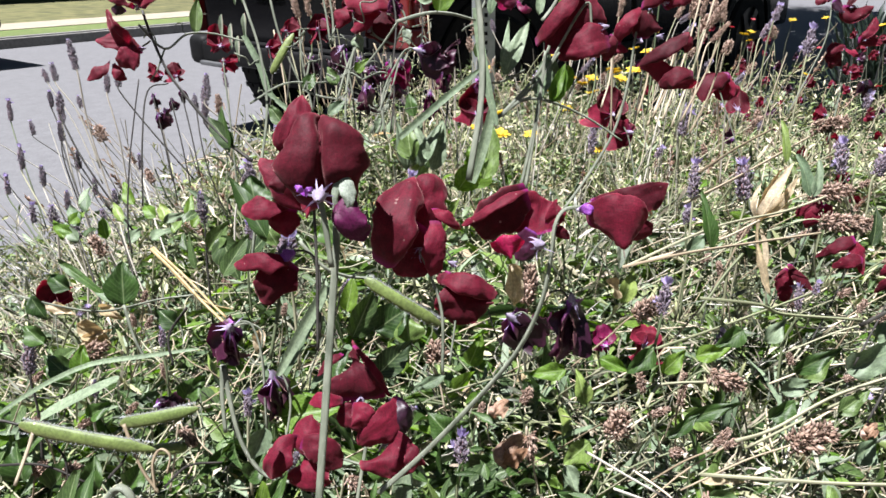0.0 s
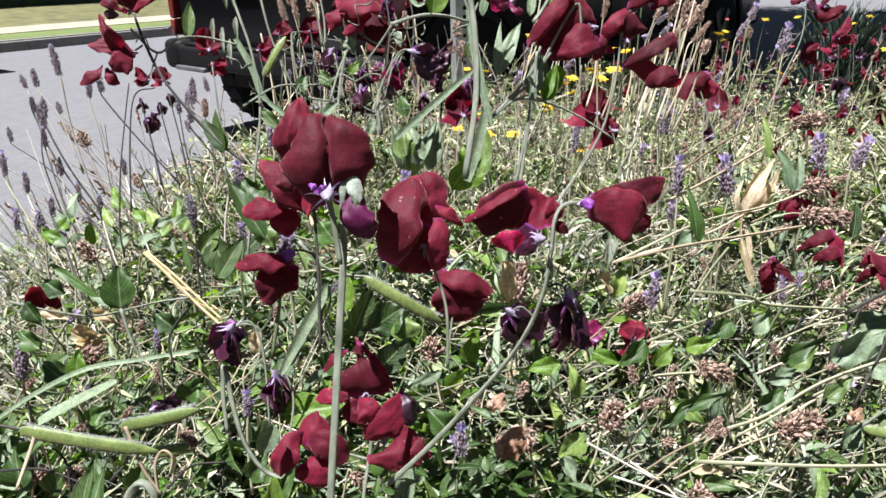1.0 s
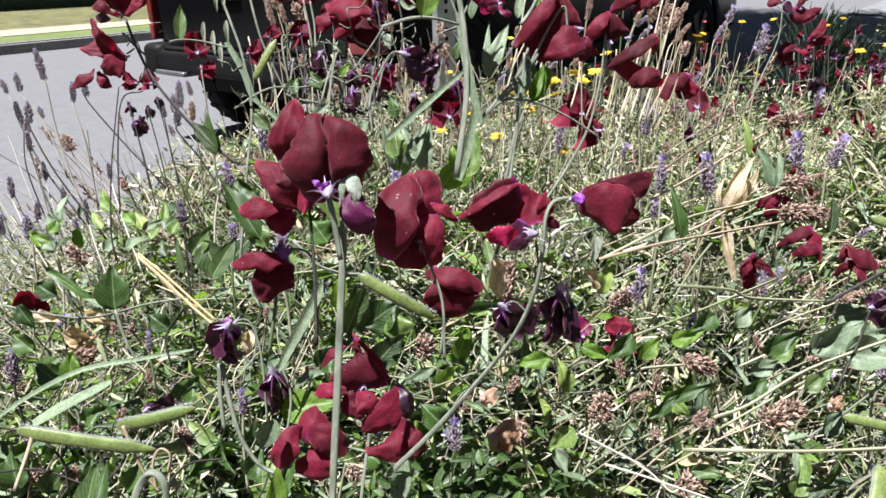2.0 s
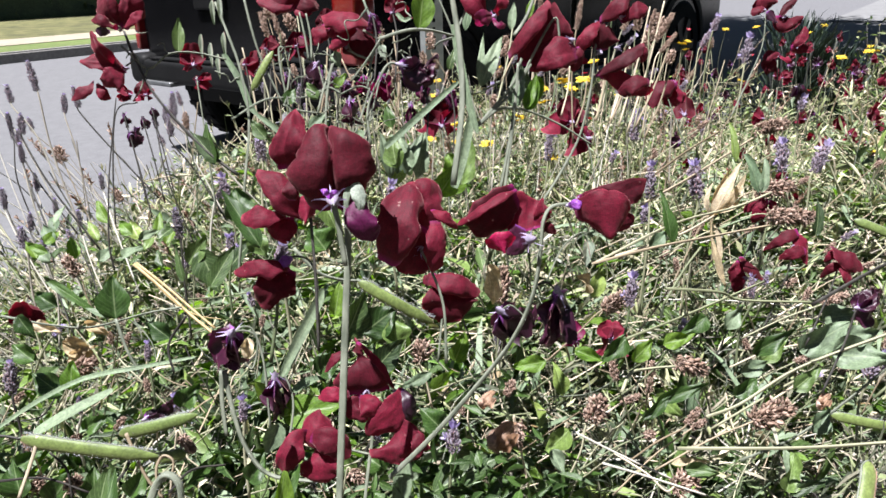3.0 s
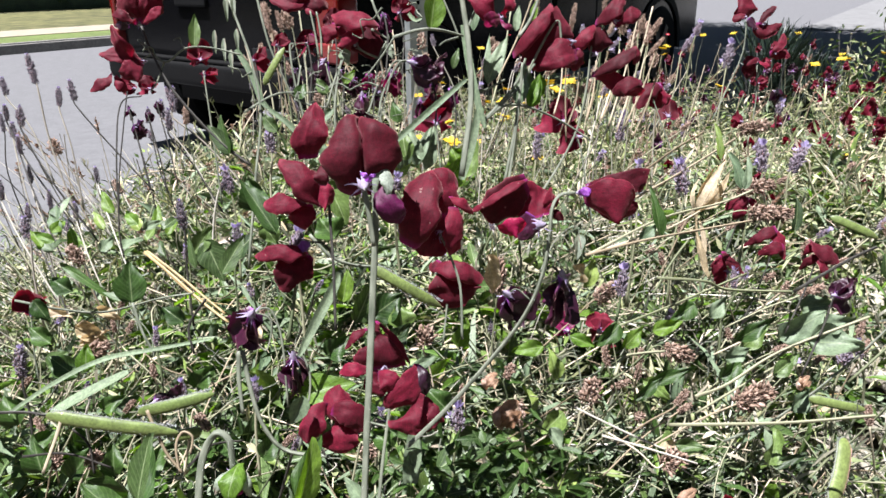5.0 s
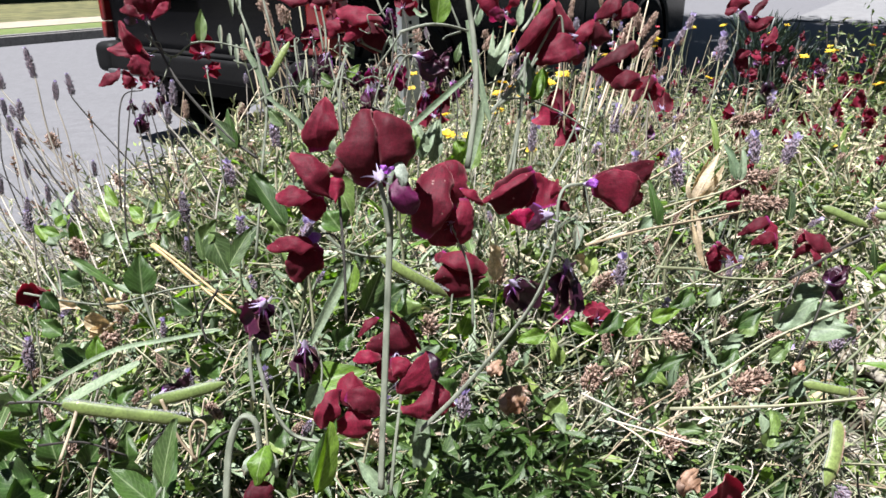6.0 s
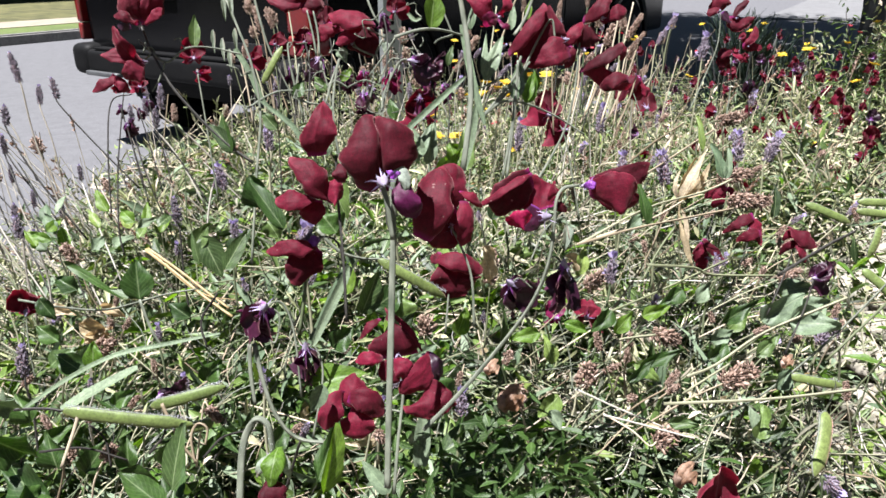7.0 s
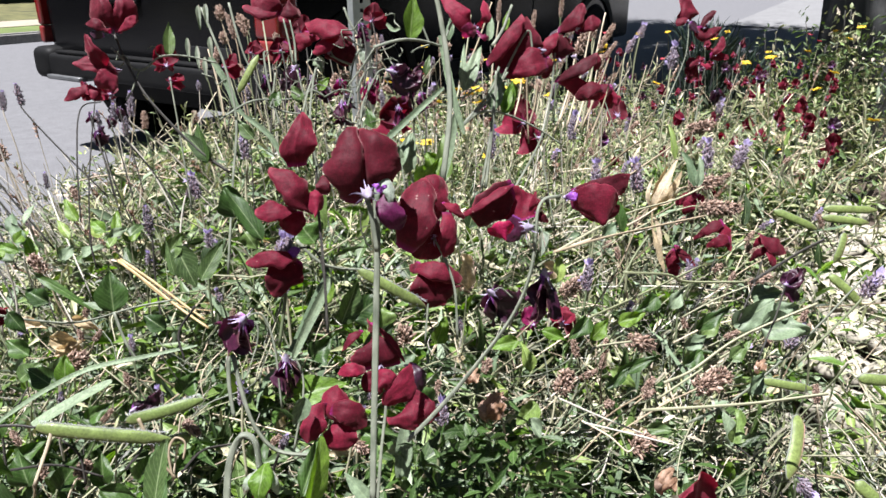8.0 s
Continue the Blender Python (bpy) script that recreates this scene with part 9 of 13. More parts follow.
lavender((-0.1389, 0.9374, 0.7326), (-0.1437, 0.9446, 0.7505), 0.0125, (-0.1233, 0.9085, 0.6075), "dry", 1206, 0.0009)
lavender((0.0497, 1.0355, 0.7257), (0.0505, 1.0438, 0.7477), 0.0128, (0.065, 1.019, 0.6271), "dry", 1213, 0.0009)
lavender((0.0554, 1.1307, 0.7055), (0.0545, 1.1392, 0.7276), 0.0131, (0.0704, 1.1123, 0.5964), "faded", 1220, 0.0009)
lavender((-0.2701, 1.3869, 0.5895), (-0.275, 1.3961, 0.6127), 0.014, (-0.2659, 1.3624, 0.4478), "dry", 1227, 0.0009)
lavender((-0.081, 1.0814, 0.6903), (-0.0773, 1.0887, 0.7102), 0.013, (-0.032, 1.0593, 0.5814), "dry", 1234, 0.0009)
lavender((0.0865, 1.287, 0.7345), (0.0828, 1.2952, 0.7553), 0.0136, (0.1493, 1.254, 0.5895), "faded", 1241, 0.0009)
lavender((-0.1373, 0.9161, 0.7033), (-0.134, 0.9247, 0.7266), 0.0125, (-0.1391, 0.8794, 0.5549), "faded", 1248, 0.0009)
lavender((-0.1598, 1.2107, 0.6331), (-0.1649, 1.2193, 0.6544), 0.0134, (-0.1082, 1.1573, 0.4351), "faded", 1255, 0.0009)
lavender((-0.1585, 0.8099, 0.7632), (-0.1562, 0.8184, 0.7858), 0.0121, (-0.1512, 0.793, 0.6752), "dry", 1262, 0.0009)
lavender((0.2816, 1.025, 0.7628), (0.285, 1.0333, 0.7853), 0.0124, (0.2657, 0.9976, 0.6297), "faded", 1269, 0.0009)
lavender((0.2773, 1.2156, 0.6877), (0.2965, 1.2195, 0.7018), 0.0132, (0.2815, 1.1704, 0.5005), "dry", 1276, 0.0009)
lavender((0.2101, 1.3955, 0.726), (0.2131, 1.4007, 0.7403), 0.0138, (0.2139, 1.3473, 0.5226), "dry", 1283, 0.0009)
lavender((0.598, 1.4348, 0.634), (0.6154, 1.4419, 0.6561), 0.0142, (0.5554, 1.4115, 0.4805), "dry", 1290, 0.0009)
lavender((0.3719, 0.9372, 0.6885), (0.3884, 0.9435, 0.7083), 0.0122, (0.3638, 0.911, 0.5626), "faded", 1297, 0.0009)
lavender((0.4427, 1.4001, 0.7354), (0.464, 1.4046, 0.7515), 0.0138, (0.4029, 1.3798, 0.5949), "faded", 1304, 0.0009)
lavender((0.5047, 1.5367, 0.6512), (0.5298, 1.5432, 0.6734), 0.0145, (0.4385, 1.4996, 0.4521), "dry", 1311, 0.0009)
lavender((0.5324, 1.6422, 0.5885), (0.5308, 1.6491, 0.6062), 0.015, (0.4782, 1.6081, 0.393), "dry", 1318, 0.0009)
lavender((0.1506, 1.1365, 0.6493), (0.1513, 1.1441, 0.6693), 0.0129, (0.1356, 1.1105, 0.5122), "dry", 1325, 0.0009)
lavender((0.159, 1.1142, 0.7325), (0.1772, 1.1215, 0.7554), 0.0127, (0.1053, 1.1094, 0.6457), "dry", 1332, 0.0009)
lavender((0.2858, 1.4849, 0.6856), (0.3122, 1.4893, 0.7025), 0.0142, (0.2214, 1.451, 0.4995), "faded", 1339, 0.0009)
lavender((0.2275, 1.6697, 0.6259), (0.2532, 1.6756, 0.6467), 0.0149, (0.2055, 1.6239, 0.4067), "dry", 1346, 0.0009)
lavender((0.3524, 1.0026, 0.7036), (0.3689, 1.0067, 0.7176), 0.0124, (0.3079, 0.9894, 0.6013), "faded", 1353, 0.0009)
lavender((0.5104, 1.1464, 0.585), (0.513, 1.1543, 0.6063), 0.0131, (0.5058, 1.1326, 0.4789), "faded", 1360, 0.0009)
lavender((0.3405, 1.622, 0.6599), (0.3616, 1.626, 0.6749), 0.0147, (0.339, 1.562, 0.4107), "dry", 1367, 0.0009)
lavender((0.5241, 1.5836, 0.5525), (0.5272, 1.5896, 0.5691), 0.0148, (0.4761, 1.5369, 0.3276), "fresh", 1374, 0.0009)
lavender((0.1254, 1.0382, 0.6848), (0.1342, 1.0432, 0.6998), 0.0125, (0.123, 1.0047, 0.5368), "fresh", 1381, 0.0009)
lavender((0.3068, 1.3931, 0.6243), (0.3058, 1.4019, 0.6472), 0.0139, (0.2494, 1.3784, 0.4936), "dry", 1388, 0.0009)
lavender((0.5163, 1.3685, 0.5673), (0.5303, 1.3736, 0.5837), 0.014, (0.4766, 1.3285, 0.3732), "fresh", 1395, 0.0009)
lavender((0.6576, 1.4737, 0.6948), (0.6553, 1.4795, 0.7096), 0.0142, (0.6571, 1.4205, 0.4709), "dry", 1402, 0.0009)
lavender((0.5541, 1.611, 0.6604), (0.5667, 1.6178, 0.6808), 0.0148, (0.4879, 1.5655, 0.4354), "faded", 1409, 0.0009)
lavender((0.3616, 1.2925, 0.6421), (0.3788, 1.2977, 0.6594), 0.0135, (0.307, 1.2566, 0.4618), "dry", 1416, 0.0009)
lavender((0.2001, 1.1207, 0.7073), (0.2177, 1.1259, 0.7246), 0.0128, (0.1453, 1.0937, 0.5612), "faded", 1423, 0.0009)
lavender((0.3923, 1.6025, 0.5525), (0.3999, 1.608, 0.5684), 0.0148, (0.3137, 1.5847, 0.3964), "dry", 1430, 0.0009)
lavender((0.2334, 1.4456, 0.6807), (0.2459, 1.4511, 0.6977), 0.014, (0.1609, 1.4, 0.4645), "faded", 1437, 0.0009)
lavender((0.2352, 1.3304, 0.5427), (0.232, 1.3374, 0.5604), 0.0138, (0.188, 1.3038, 0.3849), "faded", 1444, 0.0009)
lavender((0.2608, 1.3645, 0.6817), (0.2595, 1.3702, 0.6965), 0.0137, (0.2551, 1.3265, 0.5036), "dry", 1451, 0.0009)
lavender((0.2446, 1.3457, 0.6235), (0.262, 1.3518, 0.643), 0.0137, (0.2508, 1.3157, 0.4686), "dry", 1458, 0.0009)
lavender((0.4439, 1.37, 0.7171), (0.4615, 1.3747, 0.7331), 0.0138, (0.414, 1.3465, 0.5714), "fresh", 1465, 0.0009)
lavender((0.5885, 1.3454, 0.5607), (0.5952, 1.3524, 0.5802), 0.0139, (0.5521, 1.296, 0.3434), "dry", 1472, 0.0009)
lavender((0.4712, 1.5607, 0.643), (0.4825, 1.5658, 0.6588), 0.0146, (0.4704, 1.5068, 0.4121), "dry", 1479, 0.0009)
lavender((0.6424, 1.4398, 0.7027), (0.6405, 1.4476, 0.7227), 0.0141, (0.5878, 1.3955, 0.4927), "dry", 1486, 0.0009)
lavender((0.5509, 1.5607, 0.718), (0.5525, 1.5665, 0.7337), 0.0145, (0.511, 1.5382, 0.5625), "fresh", 1493, 0.0009)
lavender((0.2067, 1.1011, 0.6894), (0.2265, 1.1074, 0.7098), 0.0127, (0.1577, 1.0865, 0.5776), "faded", 1500, 0.0009)
lavender((0.1888, 1.3743, 0.6795), (0.1959, 1.3825, 0.7023), 0.0137, (0.1786, 1.3366, 0.5007), "faded", 1507, 0.0009)
lavender((0.3912, 1.0431, 0.7638), (0.3933, 1.0508, 0.7844), 0.0125, (0.3899, 1.0128, 0.6246), "dry", 1514, 0.0009)
lavender((0.3902, 0.8812, 0.7786), (0.3979, 0.887, 0.7954), 0.0118, (0.3799, 0.8725, 0.7028), "fresh", 1521, 0.0009)
lavender((0.432, 1.2557, 0.6277), (0.4475, 1.2617, 0.6468), 0.0135, (0.4388, 1.2272, 0.4809), "dry", 1528, 0.0009)
lavender((0.5231, 1.228, 0.5594), (0.538, 1.234, 0.5782), 0.0135, (0.5258, 1.1936, 0.3959), "dry", 1535, 0.0009)
lavender((0.2874, 0.9236, 0.7794), (0.2978, 0.9291, 0.7961), 0.012, (0.2539, 0.9031, 0.6661), "dry", 1542, 0.0009)
lavender((0.31, 1.0596, 0.6805), (0.3116, 1.0672, 0.7007), 0.0126, (0.2879, 1.0314, 0.5404), "dry", 1549, 0.0009)
lavender((0.3154, 1.0135, 0.6816), (0.3282, 1.0213, 0.7047), 0.0124, (0.2786, 0.9785, 0.5229), "faded", 1556, 0.0009)
lavender((0.4284, 1.0003, 0.7454), (0.4444, 1.0078, 0.7684), 0.0123, (0.398, 0.9787, 0.6247), "fresh", 1563, 0.0009)
lavender((0.2039, 0.9835, 0.6432), (0.2064, 0.9891, 0.6583), 0.0124, (0.1572, 0.9593, 0.5121), "dry", 1570, 0.0009)
lavender((0.2816, 0.7554, 0.6508), (0.2789, 0.7596, 0.6613), 0.0098, (0.3208, 0.7572, 0.5709), "dry", 1577, 0.0009)
lavender((0.3304, 0.4095, 0.5893), (0.3368, 0.4147, 0.6041), 0.0088, (0.3196, 0.4138, 0.5392), "dry", 1584, 0.0009)
lavender((0.2384, 0.5696, 0.5909), (0.2372, 0.5744, 0.6031), 0.0093, (0.2588, 0.5715, 0.5247), "dry", 1591, 0.0009)
lavender((0.2155, 0.5594, 0.6078), (0.2253, 0.5614, 0.615), 0.0092, (0.1582, 0.5767, 0.568), "dry", 1598, 0.0009)
lavender((0.4628, 0.5633, 0.6125), (0.4591, 0.5689, 0.6264), 0.0093, (0.5059, 0.5686, 0.5598), "dry", 1605, 0.0009)
lavender((0.3373, 0.5557, 0.5749), (0.3491, 0.5576, 0.5823), 0.0093, (0.2782, 0.569, 0.5223), "dry", 1612, 0.0009)
lavender((0.285, 0.5291, 0.5788), (0.2841, 0.5334, 0.5899), 0.0092, (0.3062, 0.5378, 0.5343), "dry", 1619, 0.0009)
lavender((0.318, 0.4351, 0.5548), (0.3283, 0.4374, 0.5629), 0.0089, (0.2739, 0.4399, 0.495), "dry", 1626, 0.0009)
lavender((0.3611, 0.4372, 0.559), (0.3662, 0.4413, 0.5707), 0.0089, (0.3495, 0.443, 0.5083), "dry", 1633, 0.0009)
lavender((0.3804, 0.5589, 0.589), (0.3916, 0.5625, 0.6009), 0.0093, (0.3384, 0.5682, 0.5294), "dry", 1640, 0.0009)
lavender((0.2438, 0.5596, 0.6284), (0.2561, 0.5628, 0.6394), 0.0092, (0.1925, 0.5694, 0.5708), "dry", 1647, 0.0009)
lavender((0.2505, 0.3825, 0.5865), (0.2645, 0.3828, 0.5902), 0.0087, (0.1972, 0.3918, 0.5442), "fresh", 1654, 0.0009)
lavender((0.5139, 0.7095, 0.6412), (0.5231, 0.7112, 0.6477), 0.0097, (0.4499, 0.7214, 0.5692), "dry", 1661, 0.0009)
lavender((0.3153, 0.3848, 0.587), (0.3155, 0.3896, 0.5995), 0.0087, (0.3295, 0.3875, 0.5404), "fresh", 1668, 0.0009)
lavender((0.2793, 0.3193, 0.5763), (0.2791, 0.3247, 0.5903), 0.0086, (0.2937, 0.3212, 0.5346), "dry", 1675, 0.0009)
lavender((0.4, 0.5801, 0.6083), (0.4141, 0.5817, 0.6156), 0.0093, (0.3361, 0.5885, 0.5402), "fresh", 1682, 0.0009)
lavender((0.3993, 0.5468, 0.5929), (0.4141, 0.5475, 0.5978), 0.0092, (0.3328, 0.5592, 0.5375), "dry", 1689, 0.0009)
lavender((0.2481, 0.447, 0.5738), (0.2452, 0.4514, 0.5848), 0.0089, (0.2787, 0.452, 0.5301), "dry", 1696, 0.0009)
lavender((0.1606, 0.4206, 0.5588), (0.1638, 0.4256, 0.5725), 0.0088, (0.1548, 0.4296, 0.5211), "dry", 1703, 0.0009)
lavender((0.2202, 0.7303, 0.6541), (0.227, 0.7337, 0.6644), 0.0097, (0.1763, 0.7438, 0.5908), "fresh", 1710, 0.0009)
lavender((0.3753, 0.6216, 0.6536), (0.3864, 0.6228, 0.6591), 0.0094, (0.3084, 0.6396, 0.6077), "dry", 1717, 0.0009)
lavender((0.3191, 0.5763, 0.6209), (0.3188, 0.5813, 0.6338), 0.0093, (0.3364, 0.5793, 0.5571), "dry", 1724, 0.0009)
lavender((0.2981, 0.4406, 0.57), (0.2962, 0.4454, 0.582), 0.0089, (0.3229, 0.4387, 0.5071), "fresh", 1731, 0.0009)
lavender((0.1209, 0.3793, 0.5973), (0.1184, 0.385, 0.6117), 0.0087, (0.1379, 0.3799, 0.5482), "dry", 1738, 0.0009)
lavender((0.1304, 0.394, 0.569), (0.1459, 0.3952, 0.5752), 0.0087, (0.074, 0.401, 0.5188), "dry", 1745, 0.0009)
lavender((0.3855, 0.5701, 0.5864), (0.3844, 0.5763, 0.6022), 0.0093, (0.4103, 0.5795, 0.5394), "dry", 1752, 0.0009)
lavender((0.3442, 0.5346, 0.5699), (0.3511, 0.5386, 0.5817), 0.0092, (0.3183, 0.5383, 0.5008), "dry", 1759, 0.0009)
lavender((0.1913, 0.4476, 0.5906), (0.1961, 0.451, 0.6005), 0.0089, (0.1709, 0.4539, 0.5409), "fresh", 1766, 0.0009)
lavender((0.1733, 0.3726, 0.5597), (0.1841, 0.374, 0.5654), 0.0087, (0.1235, 0.3769, 0.5052), "dry", 1773, 0.0009)
lavender((0.3763, 0.5653, 0.6012), (0.3872, 0.5684, 0.6116), 0.0093, (0.3305, 0.5803, 0.5556), "dry", 1780, 0.0009)
lavender((0.3891, 0.6973, 0.6688), (0.3951, 0.7005, 0.6785), 0.0096, (0.3562, 0.7157, 0.6235), "fresh", 1787, 0.0009)
lavender((0.1761, 0.6124, 0.6365), (0.1753, 0.6181, 0.6515), 0.0093, (0.191, 0.6221, 0.5877), "dry", 1794, 0.0009)
lavender((0.1437, 0.3198, 0.6024), (0.1532, 0.3227, 0.6119), 0.0085, (0.1123, 0.3283, 0.5704), "dry", 1801, 0.0009)
lavender((0.2944, 0.4574, 0.5539), (0.3092, 0.4584, 0.5597), 0.009, (0.2353, 0.4677, 0.5034), "dry", 1808, 0.0009)
lavender((0.1548, 0.4034, 0.5841), (0.1561, 0.4074, 0.5949), 0.0088, (0.1557, 0.4056, 0.5327), "dry", 1815, 0.0009)
lavender((0.4754, 0.5939, 0.6076), (0.4864, 0.5974, 0.6192), 0.0094, (0.4344, 0.6063, 0.5526), "fresh", 1822, 0.0009)
lavender((0.3317, 0.6299, 0.6009), (0.3451, 0.6318, 0.6086), 0.0095, (0.2627, 0.6402, 0.5318), "dry", 1829, 0.0009)
lavender((0.2965, 0.7001, 0.6428), (0.3027, 0.7037, 0.6536), 0.0096, (0.2613, 0.7064, 0.5648), "fresh", 1836, 0.0009)
lavender((0.318, 0.5602, 0.5745), (0.3225, 0.5638, 0.5848), 0.0093, (0.2997, 0.5681, 0.516), "fresh", 1843, 0.0009)
lavender((0.3206, 0.7415, 0.6846), (0.3337, 0.7443, 0.6947), 0.0097, (0.2521, 0.7585, 0.6247), "dry", 1850, 0.0009)
lavender((-0.2104, 0.4526, 0.5679), (-0.2127, 0.4569, 0.5787), 0.0084, (-0.2155, 0.4619, 0.516), "dry", 1857, 0.0009)
lavender((-0.2497, 0.4261, 0.5696), (-0.2503, 0.4303, 0.5807), 0.0083, (-0.2605, 0.4351, 0.5198), "faded", 1864, 0.0009)
lavender((-0.251, 0.5233, 0.5727), (-0.245, 0.5266, 0.5825), 0.0086, (-0.2782, 0.5363, 0.5172), "dry", 1871, 0.0009)
lavender((-0.0451, 0.457, 0.5643), (-0.0373, 0.4596, 0.5729), 0.0084, (-0.0654, 0.468, 0.5116), "dry", 1878, 0.0009)
lavender((-0.0406, 0.367, 0.5684), (-0.0391, 0.3711, 0.5795), 0.0082, (-0.0451, 0.3745, 0.5215), "fresh", 1885, 0.0009)
lavender((-0.2177, 0.4028, 0.5703), (-0.21, 0.4055, 0.579), 0.0082, (-0.2441, 0.4127, 0.5224), "dry", 1892, 0.0009)
lavender((-0.1817, 0.4233, 0.5678), (-0.1838, 0.4276, 0.5787), 0.0083, (-0.1857, 0.4318, 0.5177), "fresh", 1899, 0.0009)
lavender((-0.2609, 0.5235, 0.5729), (-0.2631, 0.5278, 0.5837), 0.0086, (-0.268, 0.5346, 0.517), "dry", 1906, 0.0009)
lavender((-0.2248, 0.6354, 0.5944), (-0.225, 0.6396, 0.6055), 0.0089, (-0.2353, 0.6499, 0.5327), "fresh", 1913, 0.0009)
lavender((-0.0333, 0.4059, 0.5646), (-0.0228, 0.4072, 0.5701), 0.0083, (-0.0573, 0.416, 0.5152), "faded", 1920, 0.0009)
lavender((-0.1404, 0.5385, 0.5734), (-0.1379, 0.5425, 0.5843), 0.0086, (-0.1534, 0.5508, 0.5162), "dry", 1927, 0.0009)
lavender((-0.2791, 0.4599, 0.5695), (-0.2781, 0.4641, 0.5806), 0.0084, (-0.2949, 0.4701, 0.5178), "dry", 1934, 0.0009)
lavender((-0.3051, 0.4456, 0.5703), (-0.2963, 0.4479, 0.578), 0.0083, (-0.3396, 0.4571, 0.5201), "dry", 1941, 0.0009)
lavender((0.0187, 0.4034, 0.5632), (0.0228, 0.4071, 0.5738), 0.0083, (0.0113, 0.4122, 0.5133), "dry", 1948, 0.0009)
lavender((0.0875, 0.657, 0.6019), (0.0855, 0.6614, 0.6129), 0.009, (0.0982, 0.6711, 0.5377), "faded", 1955, 0.0009)
lavender((-0.2425, 0.3867, 0.5729), (-0.2318, 0.3878, 0.5781), 0.0082, (-0.2757, 0.3967, 0.5265), "dry", 1962, 0.0009)
lavender((-0.3151, 0.5393, 0.5755), (-0.3067, 0.5417, 0.5836), 0.0086, (-0.3521, 0.5533, 0.5196), "fresh", 1969, 0.0009)
lavender((-0.1025, 0.3452, 0.5743), (-0.0938, 0.3475, 0.5821), 0.0081, (-0.1235, 0.3535, 0.5299), "dry", 1976, 0.0009)
lavender((-0.0949, 0.5745, 0.5795), (-0.0881, 0.5775, 0.5887), 0.0087, (-0.1184, 0.5888, 0.5204), "faded", 1983, 0.0009)
lavender((-0.3509, 0.6879, 0.6097), (-0.3547, 0.6922, 0.6202), 0.009, (-0.3567, 0.7032, 0.5462), "faded", 1990, 0.0009)
lavender((-0.2667, 0.5589, 0.5778), (-0.264, 0.5629, 0.5887), 0.0087, (-0.2866, 0.5721, 0.5203), "dry", 1997, 0.0009)
lavender((-0.1948, 0.5811, 0.5814), (-0.2042, 0.5844, 0.588), 0.0087, (-0.1795, 0.592, 0.5215), "dry", 2004, 0.0009)
lavender((-0.2614, 0.3788, 0.5747), (-0.2669, 0.383, 0.5844), 0.0081, (-0.2634, 0.3859, 0.5283), "dry", 2011, 0.0009)
lavender((0.059, 0.4956, 0.5654), (0.0587, 0.4999, 0.5765), 0.0086, (0.063, 0.5058, 0.5092), "faded", 2018, 0.0009)
lavender((-0.0949, 0.3384, 0.5754), (-0.0895, 0.3418, 0.5854), 0.008, (-0.1089, 0.3459, 0.5312), "faded", 2025, 0.0009)
lavender((-0.1515, 0.5697, 0.5788), (-0.1551, 0.574, 0.5893), 0.0087, (-0.1492, 0.5815, 0.5197), "fresh", 2032, 0.0009)
# flowers in the far bed
far_pea((0.761, 0.935, 0.630), 306, 5)
far_pea((0.873, 2.444, 0.633), 272, 3)
far_pea((0.688, 1.666, 0.604), 31, 2)
far_pea((1.322, 1.966, 0.543), 119, 4)
far_pea((0.546, 1.084, 0.561), 215, 3)
far_pea((0.689, 1.581, 0.547), 205, 1)
far_pea((0.509, 1.771, 0.545), 131, 4)
far_pea((0.346, 1.539, 0.573), 71, 0)
far_pea((0.697, 0.967, 0.579), 177, 5)
far_pea((0.731, 1.465, 0.609), 284, 3)
far_pea((1.159, 1.442, 0.631), 95, 1)
far_pea((1.167, 1.976, 0.634), 292, 1)
far_pea((0.785, 1.029, 0.525), 81, 4)
far_pea((0.797, 1.677, 0.556), 161, 5)
far_pea((1.074, 1.926, 0.654), 51, 0)
far_pea((1.129, 2.337, 0.547), 49, 5)
far_pea((0.928, 2.131, 0.620), 312, 0)
far_pea((1.168, 1.782, 0.570), 15, 1)
far_pea((0.931, 2.242, 0.528), 173, 2)
far_pea((1.101, 1.427, 0.544), 56, 4)
far_pea((0.639, 1.396, 0.560), 336, 5)
far_pea((0.778, 1.717, 0.605), 227, 5)
far_pea((0.419, 1.019, 0.604), 33, 5)
far_pea((0.759, 1.840, 0.637), 284, 3)
far_pea((0.890, 1.632, 0.609), 251, 2)
far_pea((1.272, 1.844, 0.611), 265, 1)
far_pea((0.820, 1.467, 0.628), 296, 1)
far_pea((1.219, 1.648, 0.583), 146, 4)
far_pea((0.770, 1.276, 0.577), 16, 2)
far_pea((1.155, 1.458, 0.544), 214, 1)
far_pea((0.708, 1.090, 0.606), 188, 0)
far_pea((0.635, 0.910, 0.660), 215, 2)
far_pea((0.911, 1.610, 0.633), 296, 5)
far_pea((1.330, 1.778, 0.614), 60, 1)
far_pea((0.865, 1.417, 0.658), 343, 5)
far_pea((1.269, 1.584, 0.634), 344, 5)
far_pea((0.807, 1.229, 0.532), 245, 1)
far_pea((0.738, 1.046, 0.585), 50, 1)
far_pea((1.004, 1.753, 0.674), 289, 4)
far_pea((0.657, 0.869, 0.678), 86, 1)
far_pea((0.962, 1.557, 0.531), 64, 5)
far_pea((1.385, 1.710, 0.562), 152, 0)
far_pea((0.908, 1.366, 0.645), 288, 5)
far_pea((0.510, 0.952, 0.650), 44, 3)
far_pea((0.842, 1.180, 0.583), 232, 2)
far_pea((1.098, 1.895, 0.603), 201, 1)
far_pea((0.765, 1.001, 0.531), 227, 3)
far_pea((1.060, 1.696, 0.621), 262, 3)
